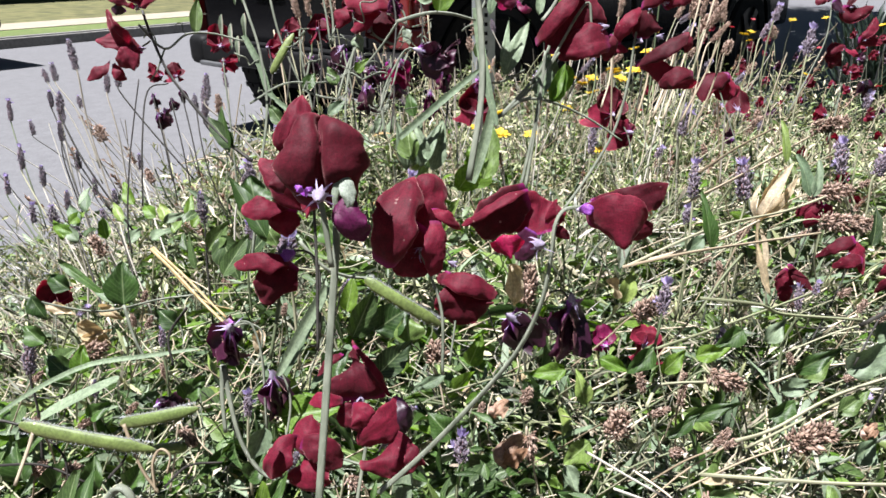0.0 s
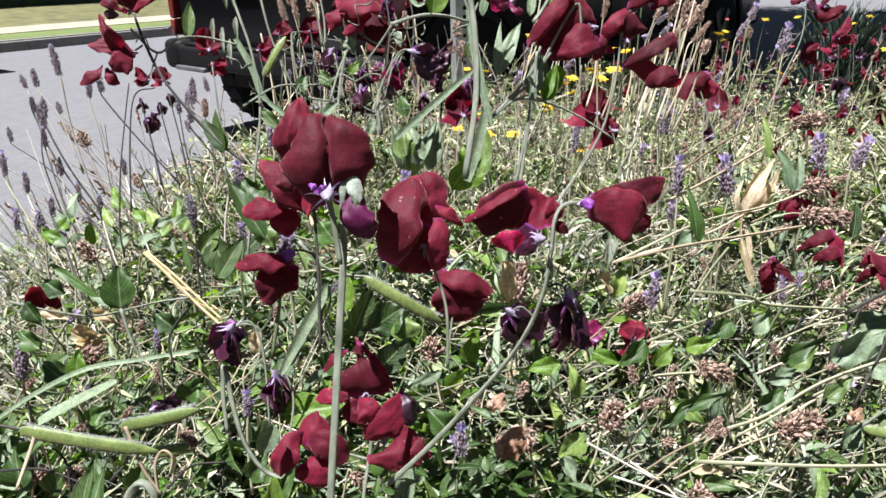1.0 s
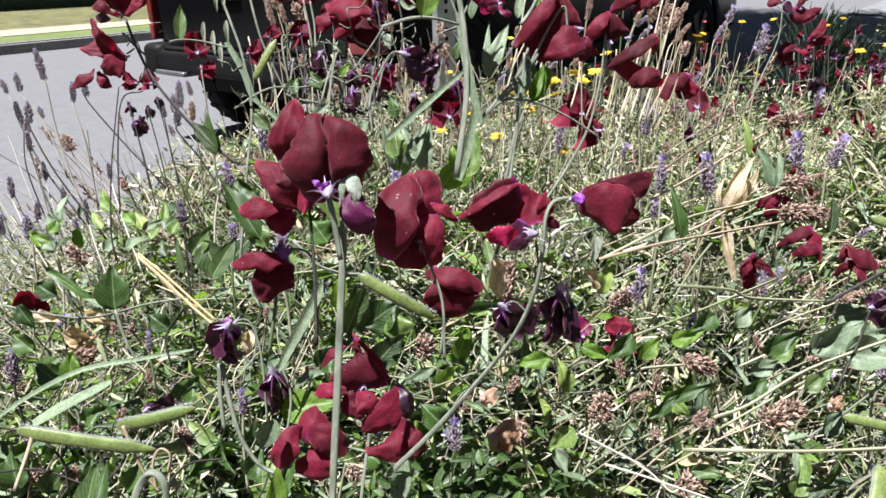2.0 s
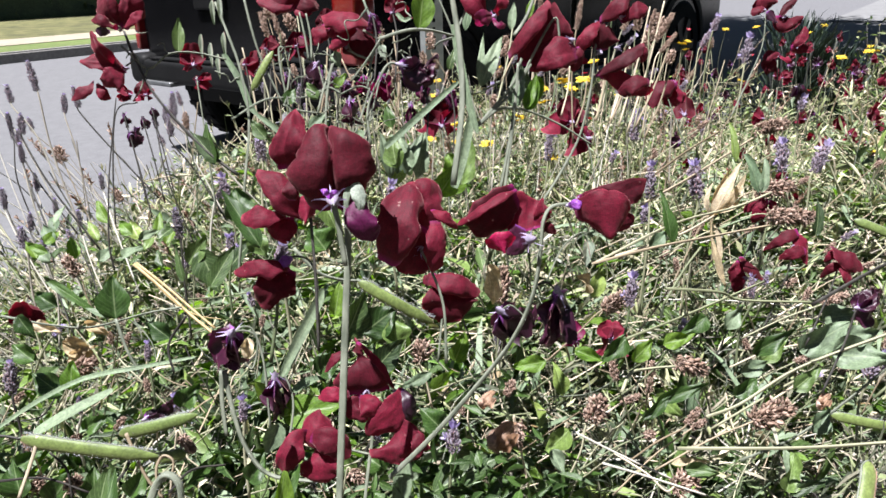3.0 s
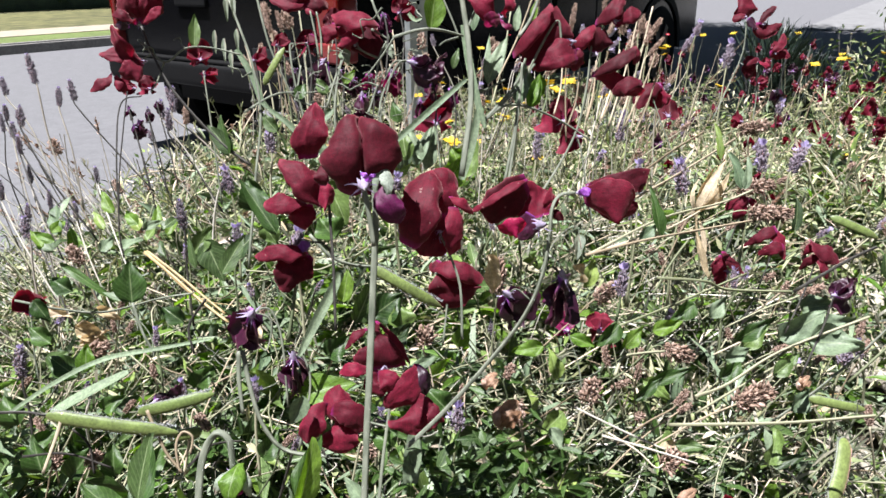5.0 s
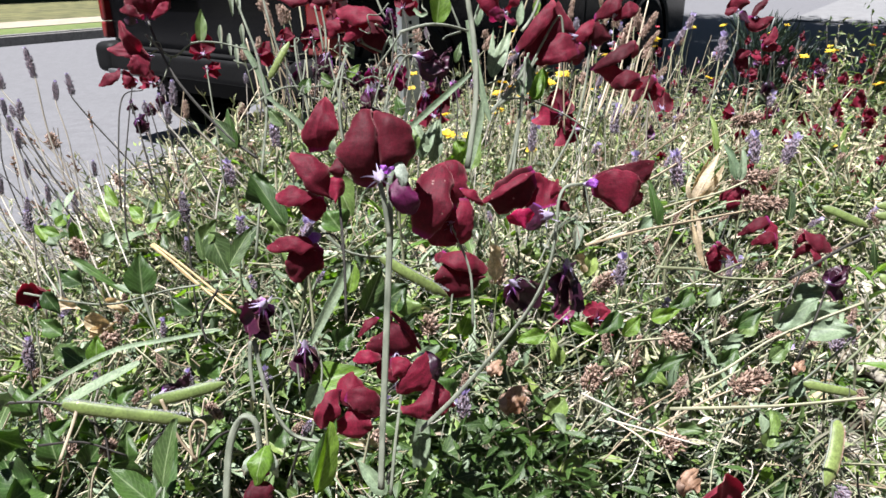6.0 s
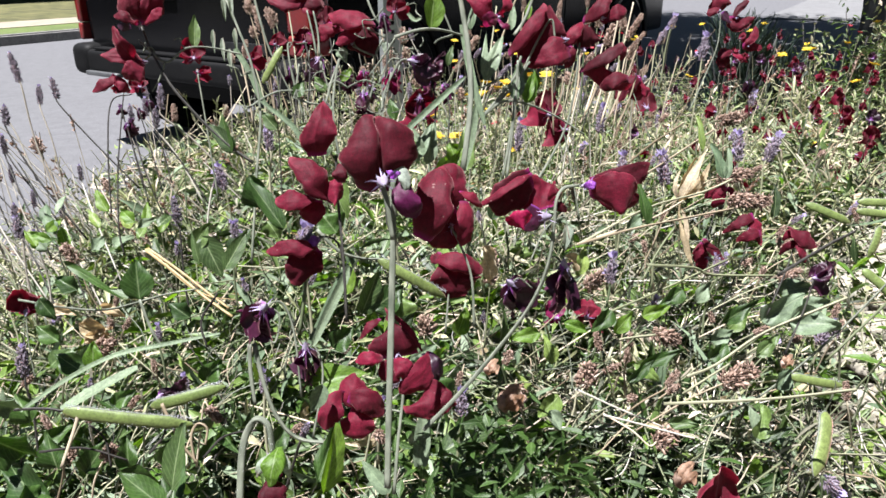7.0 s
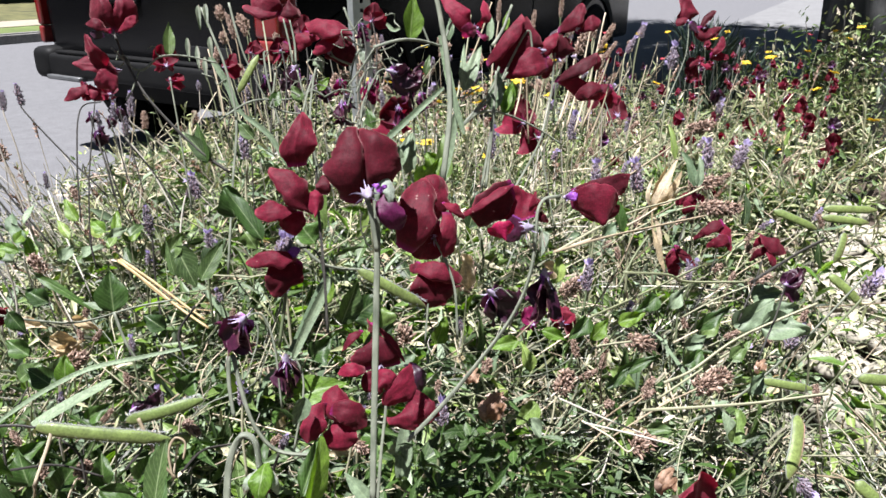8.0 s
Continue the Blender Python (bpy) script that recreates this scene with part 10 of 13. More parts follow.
far_pea((0.678, 0.828, 0.632), 140, 2)
far_pea((1.010, 1.502, 0.640), 98, 2)
far_pea((0.596, 1.099, 0.550), 248, 1)
far_pea((0.948, 1.314, 0.637), 98, 3)
far_pea((0.536, 0.914, 0.572), 73, 2)
far_pea((0.874, 1.131, 0.599), 133, 1)
far_pea((1.160, 1.834, 0.672), 243, 0)
far_pea((1.113, 1.638, 0.608), 305, 5)
daisy((0.648, 2.719, 0.539), 321, "yellow")
daisy((1.020, 1.525, 0.624), 319, "yellow")
daisy((1.570, 1.971, 0.688), 32, "yellow")
daisy((0.535, 2.628, 0.548), 149, "yellow")
daisy((0.490, 2.296, 0.622), 139, "red")
daisy((0.094, 1.804, 0.565), 203, "yellow")
daisy((1.048, 2.537, 0.578), 55, "yellow")
daisy((0.458, 1.769, 0.646), 99, "yellow")
daisy((1.538, 2.043, 0.621), 327, "yellow")
daisy((1.634, 2.170, 0.662), 233, "red")
daisy((0.911, 2.608, 0.566), 200, "red")
daisy((1.533, 2.231, 0.599), 172, "yellow")
daisy((0.776, 2.009, 0.671), 327, "red")
daisy((1.365, 2.027, 0.551), 252, "yellow")
daisy((0.428, 1.340, 0.627), 112, "yellow")
daisy((1.093, 2.337, 0.659), 197, "yellow")
daisy((0.811, 2.390, 0.569), 136, "yellow")
daisy((0.483, 1.811, 0.606), 52, "red")
daisy((0.060, 1.386, 0.545), 216, "yellow")
daisy((0.925, 1.224, 0.578), 51, "red")
daisy((0.323, 2.240, 0.555), 288, "red")
daisy((0.117, 1.994, 0.576), 209, "yellow")
daisy((0.513, 2.750, 0.640), 323, "red")
daisy((1.083, 2.114, 0.681), 129, "yellow")
daisy((1.021, 1.698, 0.558), 28, "red")
daisy((1.698, 2.059, 0.656), 270, "yellow")
daisy((0.922, 2.226, 0.636), 243, "yellow")
daisy((1.047, 1.528, 0.667), 151, "yellow")
daisy((0.324, 2.242, 0.639), 227, "yellow")
daisy((0.254, 1.329, 0.566), 131, "red")
daisy((0.356, 1.312, 0.589), 326, "red")
daisy((0.144, 1.732, 0.606), 337, "yellow")
daisy((1.057, 2.547, 0.647), 214, "red")
daisy((1.398, 2.011, 0.611), 347, "yellow")
daisy((0.684, 2.395, 0.626), 315, "yellow")
daisy((0.685, 1.693, 0.682), 341, "yellow")
daisy((0.251, 1.453, 0.563), 79, "yellow")
daisy((0.676, 1.903, 0.673), 270, "red")
daisy((1.586, 2.058, 0.651), 315, "red")
daisy((1.457, 2.380, 0.657), 197, "yellow")
daisy((0.367, 2.497, 0.545), 169, "yellow")
daisy((0.878, 1.760, 0.578), 284, "yellow")
daisy((0.470, 2.295, 0.661), 121, "yellow")
daisy((1.168, 2.289, 0.579), 149, "red")
daisy((1.124, 1.906, 0.677), 110, "yellow")
daisy((0.272, 1.224, 0.536), 164, "yellow")
daisy((0.2406, 1.2672, 0.6453), 19, "yellow")
daisy((0.2209, 1.2709, 0.6548), 351, "yellow")
daisy((0.2498, 1.2111, 0.6399), 90, "yellow")
daisy((0.2018, 1.2022, 0.6186), 307, "yellow")
daisy((0.1319, 1.0857, 0.5984), 175, "yellow")
daisy((0.3125, 1.3256, 0.6551), 65, "yellow")
daisy((1.1097, 1.3827, 0.6491), 298, "yellow")
daisy((0.9988, 1.287, 0.6292), 83, "yellow")
daisy((0.9793, 1.5206, 0.6571), 194, "yellow")
daisy((0.7226, 0.9917, 0.5766), 170, "yellow")
daisy((0.9544, 1.0683, 0.6074), 348, "yellow")
daisy((1.4123, 1.6806, 0.7213), 144, "yellow")
stalk = tagged(empty("fallen_stalks"), "long pale stalks leaning and lying across the bed", "straw")
stem(stalk, [(0.1117, 0.4172, 0.6666), (0.1771, 0.4450, 0.6825), (0.2333, 0.4660, 0.6858), (0.2741, 0.4917, 0.6874)], 0.0012, 0.0010, M_GREEN_STALK, "stalk")
stem(stalk, [(0.1117, 0.4174, 0.6670), (0.1569, 0.4266, 0.6726), (0.2010, 0.4319, 0.6767), (0.2440, 0.4347, 0.6815)], 0.0013, 0.0010, M_STRAW, "stalk")
stem(stalk, [(0.1325, 0.4326, 0.6653), (0.1800, 0.4410, 0.6751), (0.2110, 0.4532, 0.6840)], 0.0012, 0.0010, M_STRAW, "stalk")
stem(stalk, [(0.1607, 0.4659, 0.6914), (0.2209, 0.5259, 0.6922), (0.2995, 0.5782, 0.7109)], 0.0014, 0.0011, M_STRAW, "stalk")
stem(stalk, [(0.1883, 0.5139, 0.7008), (0.2300, 0.5543, 0.7081), (0.2748, 0.5917, 0.7153)], 0.0013, 0.0010, M_STRAW, "stalk")
stem(stalk, [(0.1421, 0.3622, 0.6713), (0.1749, 0.3611, 0.6674), (0.1921, 0.3645, 0.6593), (0.2326, 0.3566, 0.6588)], 0.0012, 0.0010, M_GREEN_STALK, "stalk")
stem(stalk, [(0.1916, 0.2948, 0.6889), (0.2147, 0.2881, 0.7089), (0.2265, 0.2832, 0.7185)], 0.0012, 0.0010, M_STEM_DARK, "stalk")
stem(stalk, [(0.1115, 0.3417, 0.6129), (0.1190, 0.3487, 0.6218), (0.1306, 0.3494, 0.6237), (0.1464, 0.3477, 0.6252)], 0.0013, 0.0010, M_GREEN_STALK, "stalk")
stem(stalk, [(0.1398, 0.2889, 0.6291), (0.1620, 0.2960, 0.6310), (0.1961, 0.3031, 0.6465), (0.2443, 0.2988, 0.6683)], 0.0012, 0.0010, M_GREEN_STALK, "stalk")
stem(stalk, [(0.1170, 0.2702, 0.6247), (0.1676, 0.2497, 0.6359), (0.2044, 0.2317, 0.6495)], 0.0012, 0.0010, M_GREEN_STALK, "stalk")
stem(stalk, [(0.0592, 0.2578, 0.6486), (0.0784, 0.2466, 0.6421), (0.0986, 0.2338, 0.6367)], 0.0007, 0.0006, M_PALE_STALK, "stalk")
stem(stalk, [(0.0678, 0.2388, 0.6442), (0.0839, 0.2312, 0.6423), (0.1075, 0.2180, 0.6399)], 0.0007, 0.0006, M_PALE_STALK, "stalk")
stem(stalk, [(0.1296, 0.3900, 0.6229), (0.1764, 0.4093, 0.6273), (0.2385, 0.4222, 0.6440)], 0.0012, 0.0010, M_GREEN_STALK, "stalk")
stem(stalk, [(0.1861, 0.4151, 0.6757), (0.1712, 0.4052, 0.6638), (0.1540, 0.3923, 0.6456)], 0.0012, 0.0010, M_GREEN_STALK, "stalk")
leaf_shoot = spray("yellow-green leaves low behind the lavender")
leaf(leaf_shoot, (-0.2819, 0.6313, 0.6101), (-0.2664, 0.6489, 0.6146), 0.0130, (-0.47, -0.8, 0.6), mat=M_LEAF_GREY, wave=0.15, curl=0.2)
leaf(leaf_shoot, (-0.2265, 0.5215, 0.6694), (-0.2389, 0.5315, 0.6782), 0.0105, (-0.12, -0.8, 0.6), mat=M_LEAF_BRIGHT, wave=0.15, curl=0.2)
leaf(leaf_shoot, (-0.2534, 0.5465, 0.6723), (-0.2642, 0.5585, 0.6883), 0.0105, (-0.34, -0.8, 0.6), mat=M_LEAF_BRIGHT, wave=0.15, curl=0.2)
leaf(leaf_shoot, (-0.2885, 0.5117, 0.6614), (-0.3065, 0.5177, 0.6679), 0.0080, (-0.28, -0.8, 0.6), mat=M_LEAF_BRIGHT, wave=0.15, curl=0.2)
leaf(leaf_shoot, (-0.2601, 0.6733, 0.6168), (-0.2590, 0.6904, 0.6357), 0.0098, (0.44, -0.8, 0.6), mat=M_LEAF_BRIGHT, wave=0.15, curl=0.2)
leaf(leaf_shoot, (-0.2211, 0.5573, 0.6278), (-0.2273, 0.5706, 0.6388), 0.0081, (-0.43, -0.8, 0.6), mat=M_LEAF, wave=0.15, curl=0.2)
leaf(leaf_shoot, (-0.2499, 0.6070, 0.6250), (-0.2450, 0.6224, 0.6339), 0.0097, (-0.19, -0.8, 0.6), mat=M_LEAF, wave=0.15, curl=0.2)
leaf(leaf_shoot, (-0.2874, 0.5229, 0.6632), (-0.2991, 0.5342, 0.6781), 0.0112, (-0.14, -0.8, 0.6), mat=M_LEAF_GREY, wave=0.15, curl=0.2)
leaf(leaf_shoot, (-0.3154, 0.5434, 0.6439), (-0.3163, 0.5575, 0.6528), 0.0078, (-0.32, -0.8, 0.6), mat=M_LEAF_BRIGHT, wave=0.15, curl=0.2)
leaf(leaf_shoot, (-0.3348, 0.6265, 0.6394), (-0.3384, 0.6412, 0.6557), 0.0129, (-0.25, -0.8, 0.6), mat=M_LEAF_GREY, wave=0.15, curl=0.2)
leaf(leaf_shoot, (-0.3360, 0.6147, 0.6195), (-0.3294, 0.6303, 0.6239), 0.0131, (-0.41, -0.8, 0.6), mat=M_LEAF, wave=0.15, curl=0.2)
leaf(leaf_shoot, (-0.2563, 0.5291, 0.6637), (-0.2665, 0.5410, 0.6774), 0.0076, (0.19, -0.8, 0.6), mat=M_LEAF, wave=0.15, curl=0.2)
leaf(leaf_shoot, (-0.2852, 0.5234, 0.6790), (-0.2796, 0.5408, 0.6930), 0.0079, (-0.45, -0.8, 0.6), mat=M_LEAF_GREY, wave=0.15, curl=0.2)
leaf(leaf_shoot, (-0.3125, 0.5410, 0.6466), (-0.3239, 0.5520, 0.6598), 0.0082, (0.48, -0.8, 0.6), mat=M_LEAF_BRIGHT, wave=0.15, curl=0.2)
leaf(leaf_shoot, (-0.2319, 0.5465, 0.6573), (-0.2188, 0.5618, 0.6593), 0.0079, (0.40, -0.8, 0.6), mat=M_LEAF_GREY, wave=0.15, curl=0.2)
leaf(leaf_shoot, (-0.2922, 0.5168, 0.6672), (-0.2860, 0.5323, 0.6723), 0.0091, (0.50, -0.8, 0.6), mat=M_LEAF_BRIGHT, wave=0.15, curl=0.2)
leaf(leaf_shoot, (-0.2273, 0.5953, 0.6343), (-0.2194, 0.6119, 0.6455), 0.0092, (-0.10, -0.8, 0.6), mat=M_LEAF_BRIGHT, wave=0.15, curl=0.2)
leaf(leaf_shoot, (-0.3181, 0.5719, 0.6314), (-0.3334, 0.5818, 0.6459), 0.0119, (-0.32, -0.8, 0.6), mat=M_LEAF_GREY, wave=0.15, curl=0.2)
leaf(leaf_shoot, (-0.3238, 0.6309, 0.6109), (-0.3322, 0.6453, 0.6294), 0.0124, (0.19, -0.8, 0.6), mat=M_LEAF_BRIGHT, wave=0.15, curl=0.2)
leaf(leaf_shoot, (-0.2609, 0.6266, 0.6294), (-0.2714, 0.6391, 0.6441), 0.0120, (0.19, -0.8, 0.6), mat=M_LEAF, wave=0.15, curl=0.2)
leaf(leaf_shoot, (-0.2153, 0.5454, 0.6565), (-0.2048, 0.5611, 0.6631), 0.0105, (-0.17, -0.8, 0.6), mat=M_LEAF, wave=0.15, curl=0.2)
leaf(leaf_shoot, (-0.2909, 0.6015, 0.6185), (-0.2829, 0.6183, 0.6264), 0.0112, (0.24, -0.8, 0.6), mat=M_LEAF_GREY, wave=0.15, curl=0.2)
leaf_shoot = spray("large dark green leaf behind the maroon flowers")
leaf(leaf_shoot, (-0.0928, 0.3412, 0.7199), (-0.1137, 0.3583, 0.7498), 0.0105, (0.3, -0.8, 0.5), mat=M_LEAF_DARK)
leaf(leaf_shoot, (-0.1553, 0.4015, 0.6773), (-0.1592, 0.4087, 0.6990), 0.0060, (-0.2, -0.8, 0.5), mat=M_LEAF)
leaf(leaf_shoot, (-0.1396, 0.4025, 0.6718), (-0.1236, 0.4140, 0.6950), 0.0119, (0.2, -0.8, 0.5), mat=M_LEAF)
# the bare dark twig
twig = tagged(empty("dry_twig"), "thin bare dark brown twig standing upright", "twig")
stem(twig, [(-0.2178, 0.4542, 0.6668), (-0.2203, 0.4615, 0.6855), (-0.2182, 0.4755, 0.7226), (-0.2142, 0.4865, 0.7522), (-0.2099, 0.4963, 0.7788)], 0.0008, 0.0005, M_TWIG)
leaf_shoot = spray("withered yellow leaves and pale curling stems low in the tangle")
leaf(leaf_shoot, (-0.2619, 0.4176, 0.6462), (-0.2447, 0.4143, 0.6412), 0.0082, (0.2, -0.8, 0.6), mat=M_DRYLEAF, wave=0.5, curl=0.3, fold=0.5)
leaf(leaf_shoot, (-0.242, 0.4118, 0.6352), (-0.2197, 0.4052, 0.6225), 0.0127, (0.2, -0.8, 0.6), mat=M_DRYLEAF, wave=0.5, curl=0.3, fold=0.5)
leaf(leaf_shoot, (-0.2266, 0.4145, 0.6454), (-0.2113, 0.4109, 0.6391), 0.0075, (0.2, -0.8, 0.6), mat=M_DRYLEAF, wave=0.5, curl=0.3, fold=0.5)
leaf(leaf_shoot, (-0.2398, 0.407, 0.623), (-0.2217, 0.4091, 0.6323), 0.0067, (0.2, -0.8, 0.6), mat=M_DRYLEAF, wave=0.5, curl=0.3, fold=0.5)
leaf(leaf_shoot, (0.0984, 0.3975, 0.6681), (0.1052, 0.3926, 0.6568), 0.0075, (0.2, -0.8, 0.6), mat=M_DRYLEAF, wave=0.5, curl=0.3, fold=0.5)
leaf(leaf_shoot, (-0.1212, 0.4019, 0.6342), (-0.1216, 0.3966, 0.6202), 0.009, (0.2, -0.8, 0.6), mat=M_DRYLEAF, wave=0.5, curl=0.3, fold=0.5)
leaf(leaf_shoot, (0.0393, 0.4051, 0.6758), (0.0417, 0.3956, 0.6513), 0.0134, (0.2, -0.8, 0.6), mat=M_DRYLEAF, wave=0.5, curl=0.3, fold=0.5)
fuzz(stem(leaf_shoot, [(-0.1119, 0.306, 0.666), (-0.1088, 0.2989, 0.6481), (-0.1029, 0.291, 0.6287), (-0.0914, 0.285, 0.6152), (-0.0676, 0.2816, 0.6114)], 0.0017, 0.0012, M_STEM), 500, 0.0013)
stem(leaf_shoot, [(-0.1161, 0.3151, 0.661), (-0.1164, 0.3092, 0.6455), (-0.115, 0.3026, 0.6285)], 0.0016, 0.0013, M_STEM)
stem(leaf_shoot, [(-0.1643, 0.299, 0.637), (-0.1604, 0.295, 0.6273), (-0.1547, 0.2898, 0.6148), (-0.147, 0.2855, 0.605)], 0.0012, 0.001, M_STRAW)
stem(leaf_shoot, [(-0.2046, 0.2936, 0.6426), (-0.2081, 0.2898, 0.632), (-0.2163, 0.2832, 0.6129)], 0.0012, 0.001, M_STRAW)
stem(leaf_shoot, [(-0.1485, 0.2856, 0.605), (-0.1498, 0.291, 0.6188), (-0.1459, 0.2932, 0.6256), (-0.1408, 0.2917, 0.6227), (-0.1424, 0.2887, 0.6145)], 0.001, 0.0008, M_STRAW)
stem(leaf_shoot, [(-0.1191, 0.3397, 0.6686), (-0.1079, 0.3399, 0.6713), (-0.1002, 0.3375, 0.6667), (-0.1033, 0.3321, 0.6519), (-0.1088, 0.3337, 0.655)], 0.0008, 0.0006, M_STEM)
stem(leaf_shoot, [(-0.2765, 0.4118, 0.6562), (-0.2477, 0.4073, 0.6504), (-0.2187, 0.4041, 0.648), (-0.1818, 0.4041, 0.6557), (-0.1598, 0.4035, 0.6586)], 0.001, 0.0008, M_STEM)
leaf(leaf_shoot, (-0.2381, 0.3988, 0.6864), (-0.2015, 0.3866, 0.662), 0.0058, (0.25, -0.85, 0.55), mat=M_LEAF_DARK, wave=0.18, curl=0.25)
leaf(leaf_shoot, (-0.2298, 0.3722, 0.6182), (-0.2482, 0.3788, 0.6317), 0.0154, (0.25, -0.85, 0.55), mat=M_LEAF_DARK, wave=0.18, curl=0.25)
leaf(leaf_shoot, (-0.2244, 0.3729, 0.6213), (-0.2235, 0.3791, 0.6376), 0.0119, (0.25, -0.85, 0.55), mat=M_LEAF_BRIGHT, wave=0.18, curl=0.25)
leaf(leaf_shoot, (-0.0723, 0.3527, 0.5998), (-0.0872, 0.3596, 0.6148), 0.0161, (0.25, -0.85, 0.55), mat=M_LEAF_BRIGHT, wave=0.18, curl=0.25)
leaf(leaf_shoot, (-0.0602, 0.3747, 0.66), (-0.0556, 0.3818, 0.6795), 0.0105, (0.25, -0.85, 0.55), mat=M_LEAF_BRIGHT, wave=0.18, curl=0.25)
leaf(leaf_shoot, (-0.0273, 0.3593, 0.6265), (-0.035, 0.3669, 0.6447), 0.014, (0.25, -0.85, 0.55), mat=M_LEAF_BRIGHT, wave=0.18, curl=0.25)
leaf(leaf_shoot, (-0.0229, 0.3652, 0.6427), (-0.0254, 0.3717, 0.6591), 0.0175, (0.25, -0.85, 0.55), mat=M_LEAF, wave=0.18, curl=0.25)
leaf(leaf_shoot, (-0.0434, 0.3695, 0.6498), (-0.0217, 0.3732, 0.6639), 0.021, (0.25, -0.85, 0.55), mat=M_LEAF_DARK, wave=0.18, curl=0.25)
leaf(leaf_shoot, (-0.0029, 0.3572, 0.6259), (-0.0244, 0.3553, 0.6166), 0.007, (0.25, -0.85, 0.55), mat=M_LEAF_GREY, wave=0.18, curl=0.25)
leaf(leaf_shoot, (-0.0204, 0.335, 0.5642), (-0.0202, 0.3406, 0.5789), 0.0119, (0.25, -0.85, 0.55), mat=M_LEAF_GREY, wave=0.18, curl=0.25)
leaf(leaf_shoot, (0.0175, 0.3991, 0.7398), (0.0146, 0.4037, 0.7513), 0.0154, (0.25, -0.85, 0.55), mat=M_LEAF_BRIGHT, wave=0.18, curl=0.25)
leaf(leaf_shoot, (0.0213, 0.3962, 0.7332), (0.0278, 0.4069, 0.7625), 0.014, (0.25, -0.85, 0.55), mat=M_LEAF, wave=0.18, curl=0.25)
leaf(leaf_shoot, (-0.1128, 0.3999, 0.7151), (-0.1169, 0.4078, 0.7348), 0.0196, (0.25, -0.85, 0.55), mat=M_LEAF_DARK, wave=0.18, curl=0.25)
leaf(leaf_shoot, (-0.1081, 0.3964, 0.7068), (-0.1, 0.3913, 0.6952), 0.014, (0.25, -0.85, 0.55), mat=M_LEAF, wave=0.18, curl=0.25)
leaf(leaf_shoot, (-0.0633, 0.3893, 0.6976), (-0.073, 0.3952, 0.7109), 0.021, (0.25, -0.85, 0.55), mat=M_LEAF_DARK, wave=0.18, curl=0.25)
leaf(leaf_shoot, (0.0258, 0.3372, 0.5795), (0.0042, 0.3341, 0.5669), 0.0245, (0.25, -0.85, 0.55), mat=M_LEAF_DARK, wave=0.18, curl=0.25)
leaf(leaf_shoot, (0.067, 0.3535, 0.6308), (0.046, 0.3542, 0.628), 0.0105, (0.25, -0.85, 0.55), mat=M_LEAF_BRIGHT, wave=0.18, curl=0.25)
leaf(leaf_shoot, (0.0114, 0.3584, 0.6321), (0.0192, 0.364, 0.6483), 0.0119, (0.25, -0.85, 0.55), mat=M_LEAF_BRIGHT, wave=0.18, curl=0.25)
leaf_shoot = spray("blue-green leaves among the dry lavender heads")
leaf(leaf_shoot, (0.2412, 0.4509, 0.7009), (0.2354, 0.4617, 0.728), 0.0099, (0.2, -0.8, 0.6), mat=M_LEAF_GREY, wave=0.15, curl=0.25)
leaf(leaf_shoot, (0.2433, 0.4507, 0.7009), (0.2491, 0.459, 0.7239), 0.0074, (0.2, -0.8, 0.6), mat=M_LEAF_GREY, wave=0.15, curl=0.25)
leaf(leaf_shoot, (0.229, 0.466, 0.7201), (0.2285, 0.4765, 0.7474), 0.0058, (0.2, -0.8, 0.6), mat=M_LEAF, wave=0.15, curl=0.25)
leaf(leaf_shoot, (0.1732, 0.4322, 0.67), (0.1694, 0.4469, 0.7077), 0.0113, (0.2, -0.8, 0.6), mat=M_LEAF_DARK, wave=0.15, curl=0.25)
leaf(leaf_shoot, (0.1572, 0.4336, 0.6703), (0.1719, 0.4367, 0.6813), 0.0097, (0.2, -0.8, 0.6), mat=M_LEAF_GREY, wave=0.15, curl=0.25)
leaf(leaf_shoot, (0.2172, 0.3784, 0.6056), (0.2392, 0.3833, 0.623), 0.0138, (0.2, -0.8, 0.6), mat=M_LEAF, wave=0.15, curl=0.25)
leaf(leaf_shoot, (0.2042, 0.3747, 0.6), (0.2236, 0.3758, 0.6067), 0.0115, (0.2, -0.8, 0.6), mat=M_LEAF_GREY, wave=0.15, curl=0.25)
leaf(leaf_shoot, (0.2359, 0.3647, 0.5905), (0.2555, 0.3684, 0.6042), 0.0114, (0.2, -0.8, 0.6), mat=M_LEAF, wave=0.15, curl=0.25)
leaf(leaf_shoot, (0.0854, 0.3614, 0.5741), (0.0697, 0.3574, 0.5606), 0.0149, (0.2, -0.8, 0.6), mat=M_LEAF, wave=0.15, curl=0.25)
leaf(leaf_shoot, (0.0845, 0.3757, 0.5911), (0.08, 0.3841, 0.6124), 0.0113, (0.2, -0.8, 0.6), mat=M_LEAF, wave=0.15, curl=0.25)
leaf(leaf_shoot, (0.1447, 0.3704, 0.5897), (0.1628, 0.3641, 0.5769), 0.0128, (0.2, -0.8, 0.6), mat=M_LEAF, wave=0.15, curl=0.25)
leaf(leaf_shoot, (0.2215, 0.3263, 0.5441), (0.2193, 0.3356, 0.5679), 0.0131, (0.2, -0.8, 0.6), mat=M_LEAF_GREY, wave=0.15, curl=0.25)
leaf(leaf_shoot, (0.1122, 0.4148, 0.642), (0.1213, 0.4224, 0.6639), 0.0118, (0.2, -0.8, 0.6), mat=M_LEAF, wave=0.15, curl=0.25)
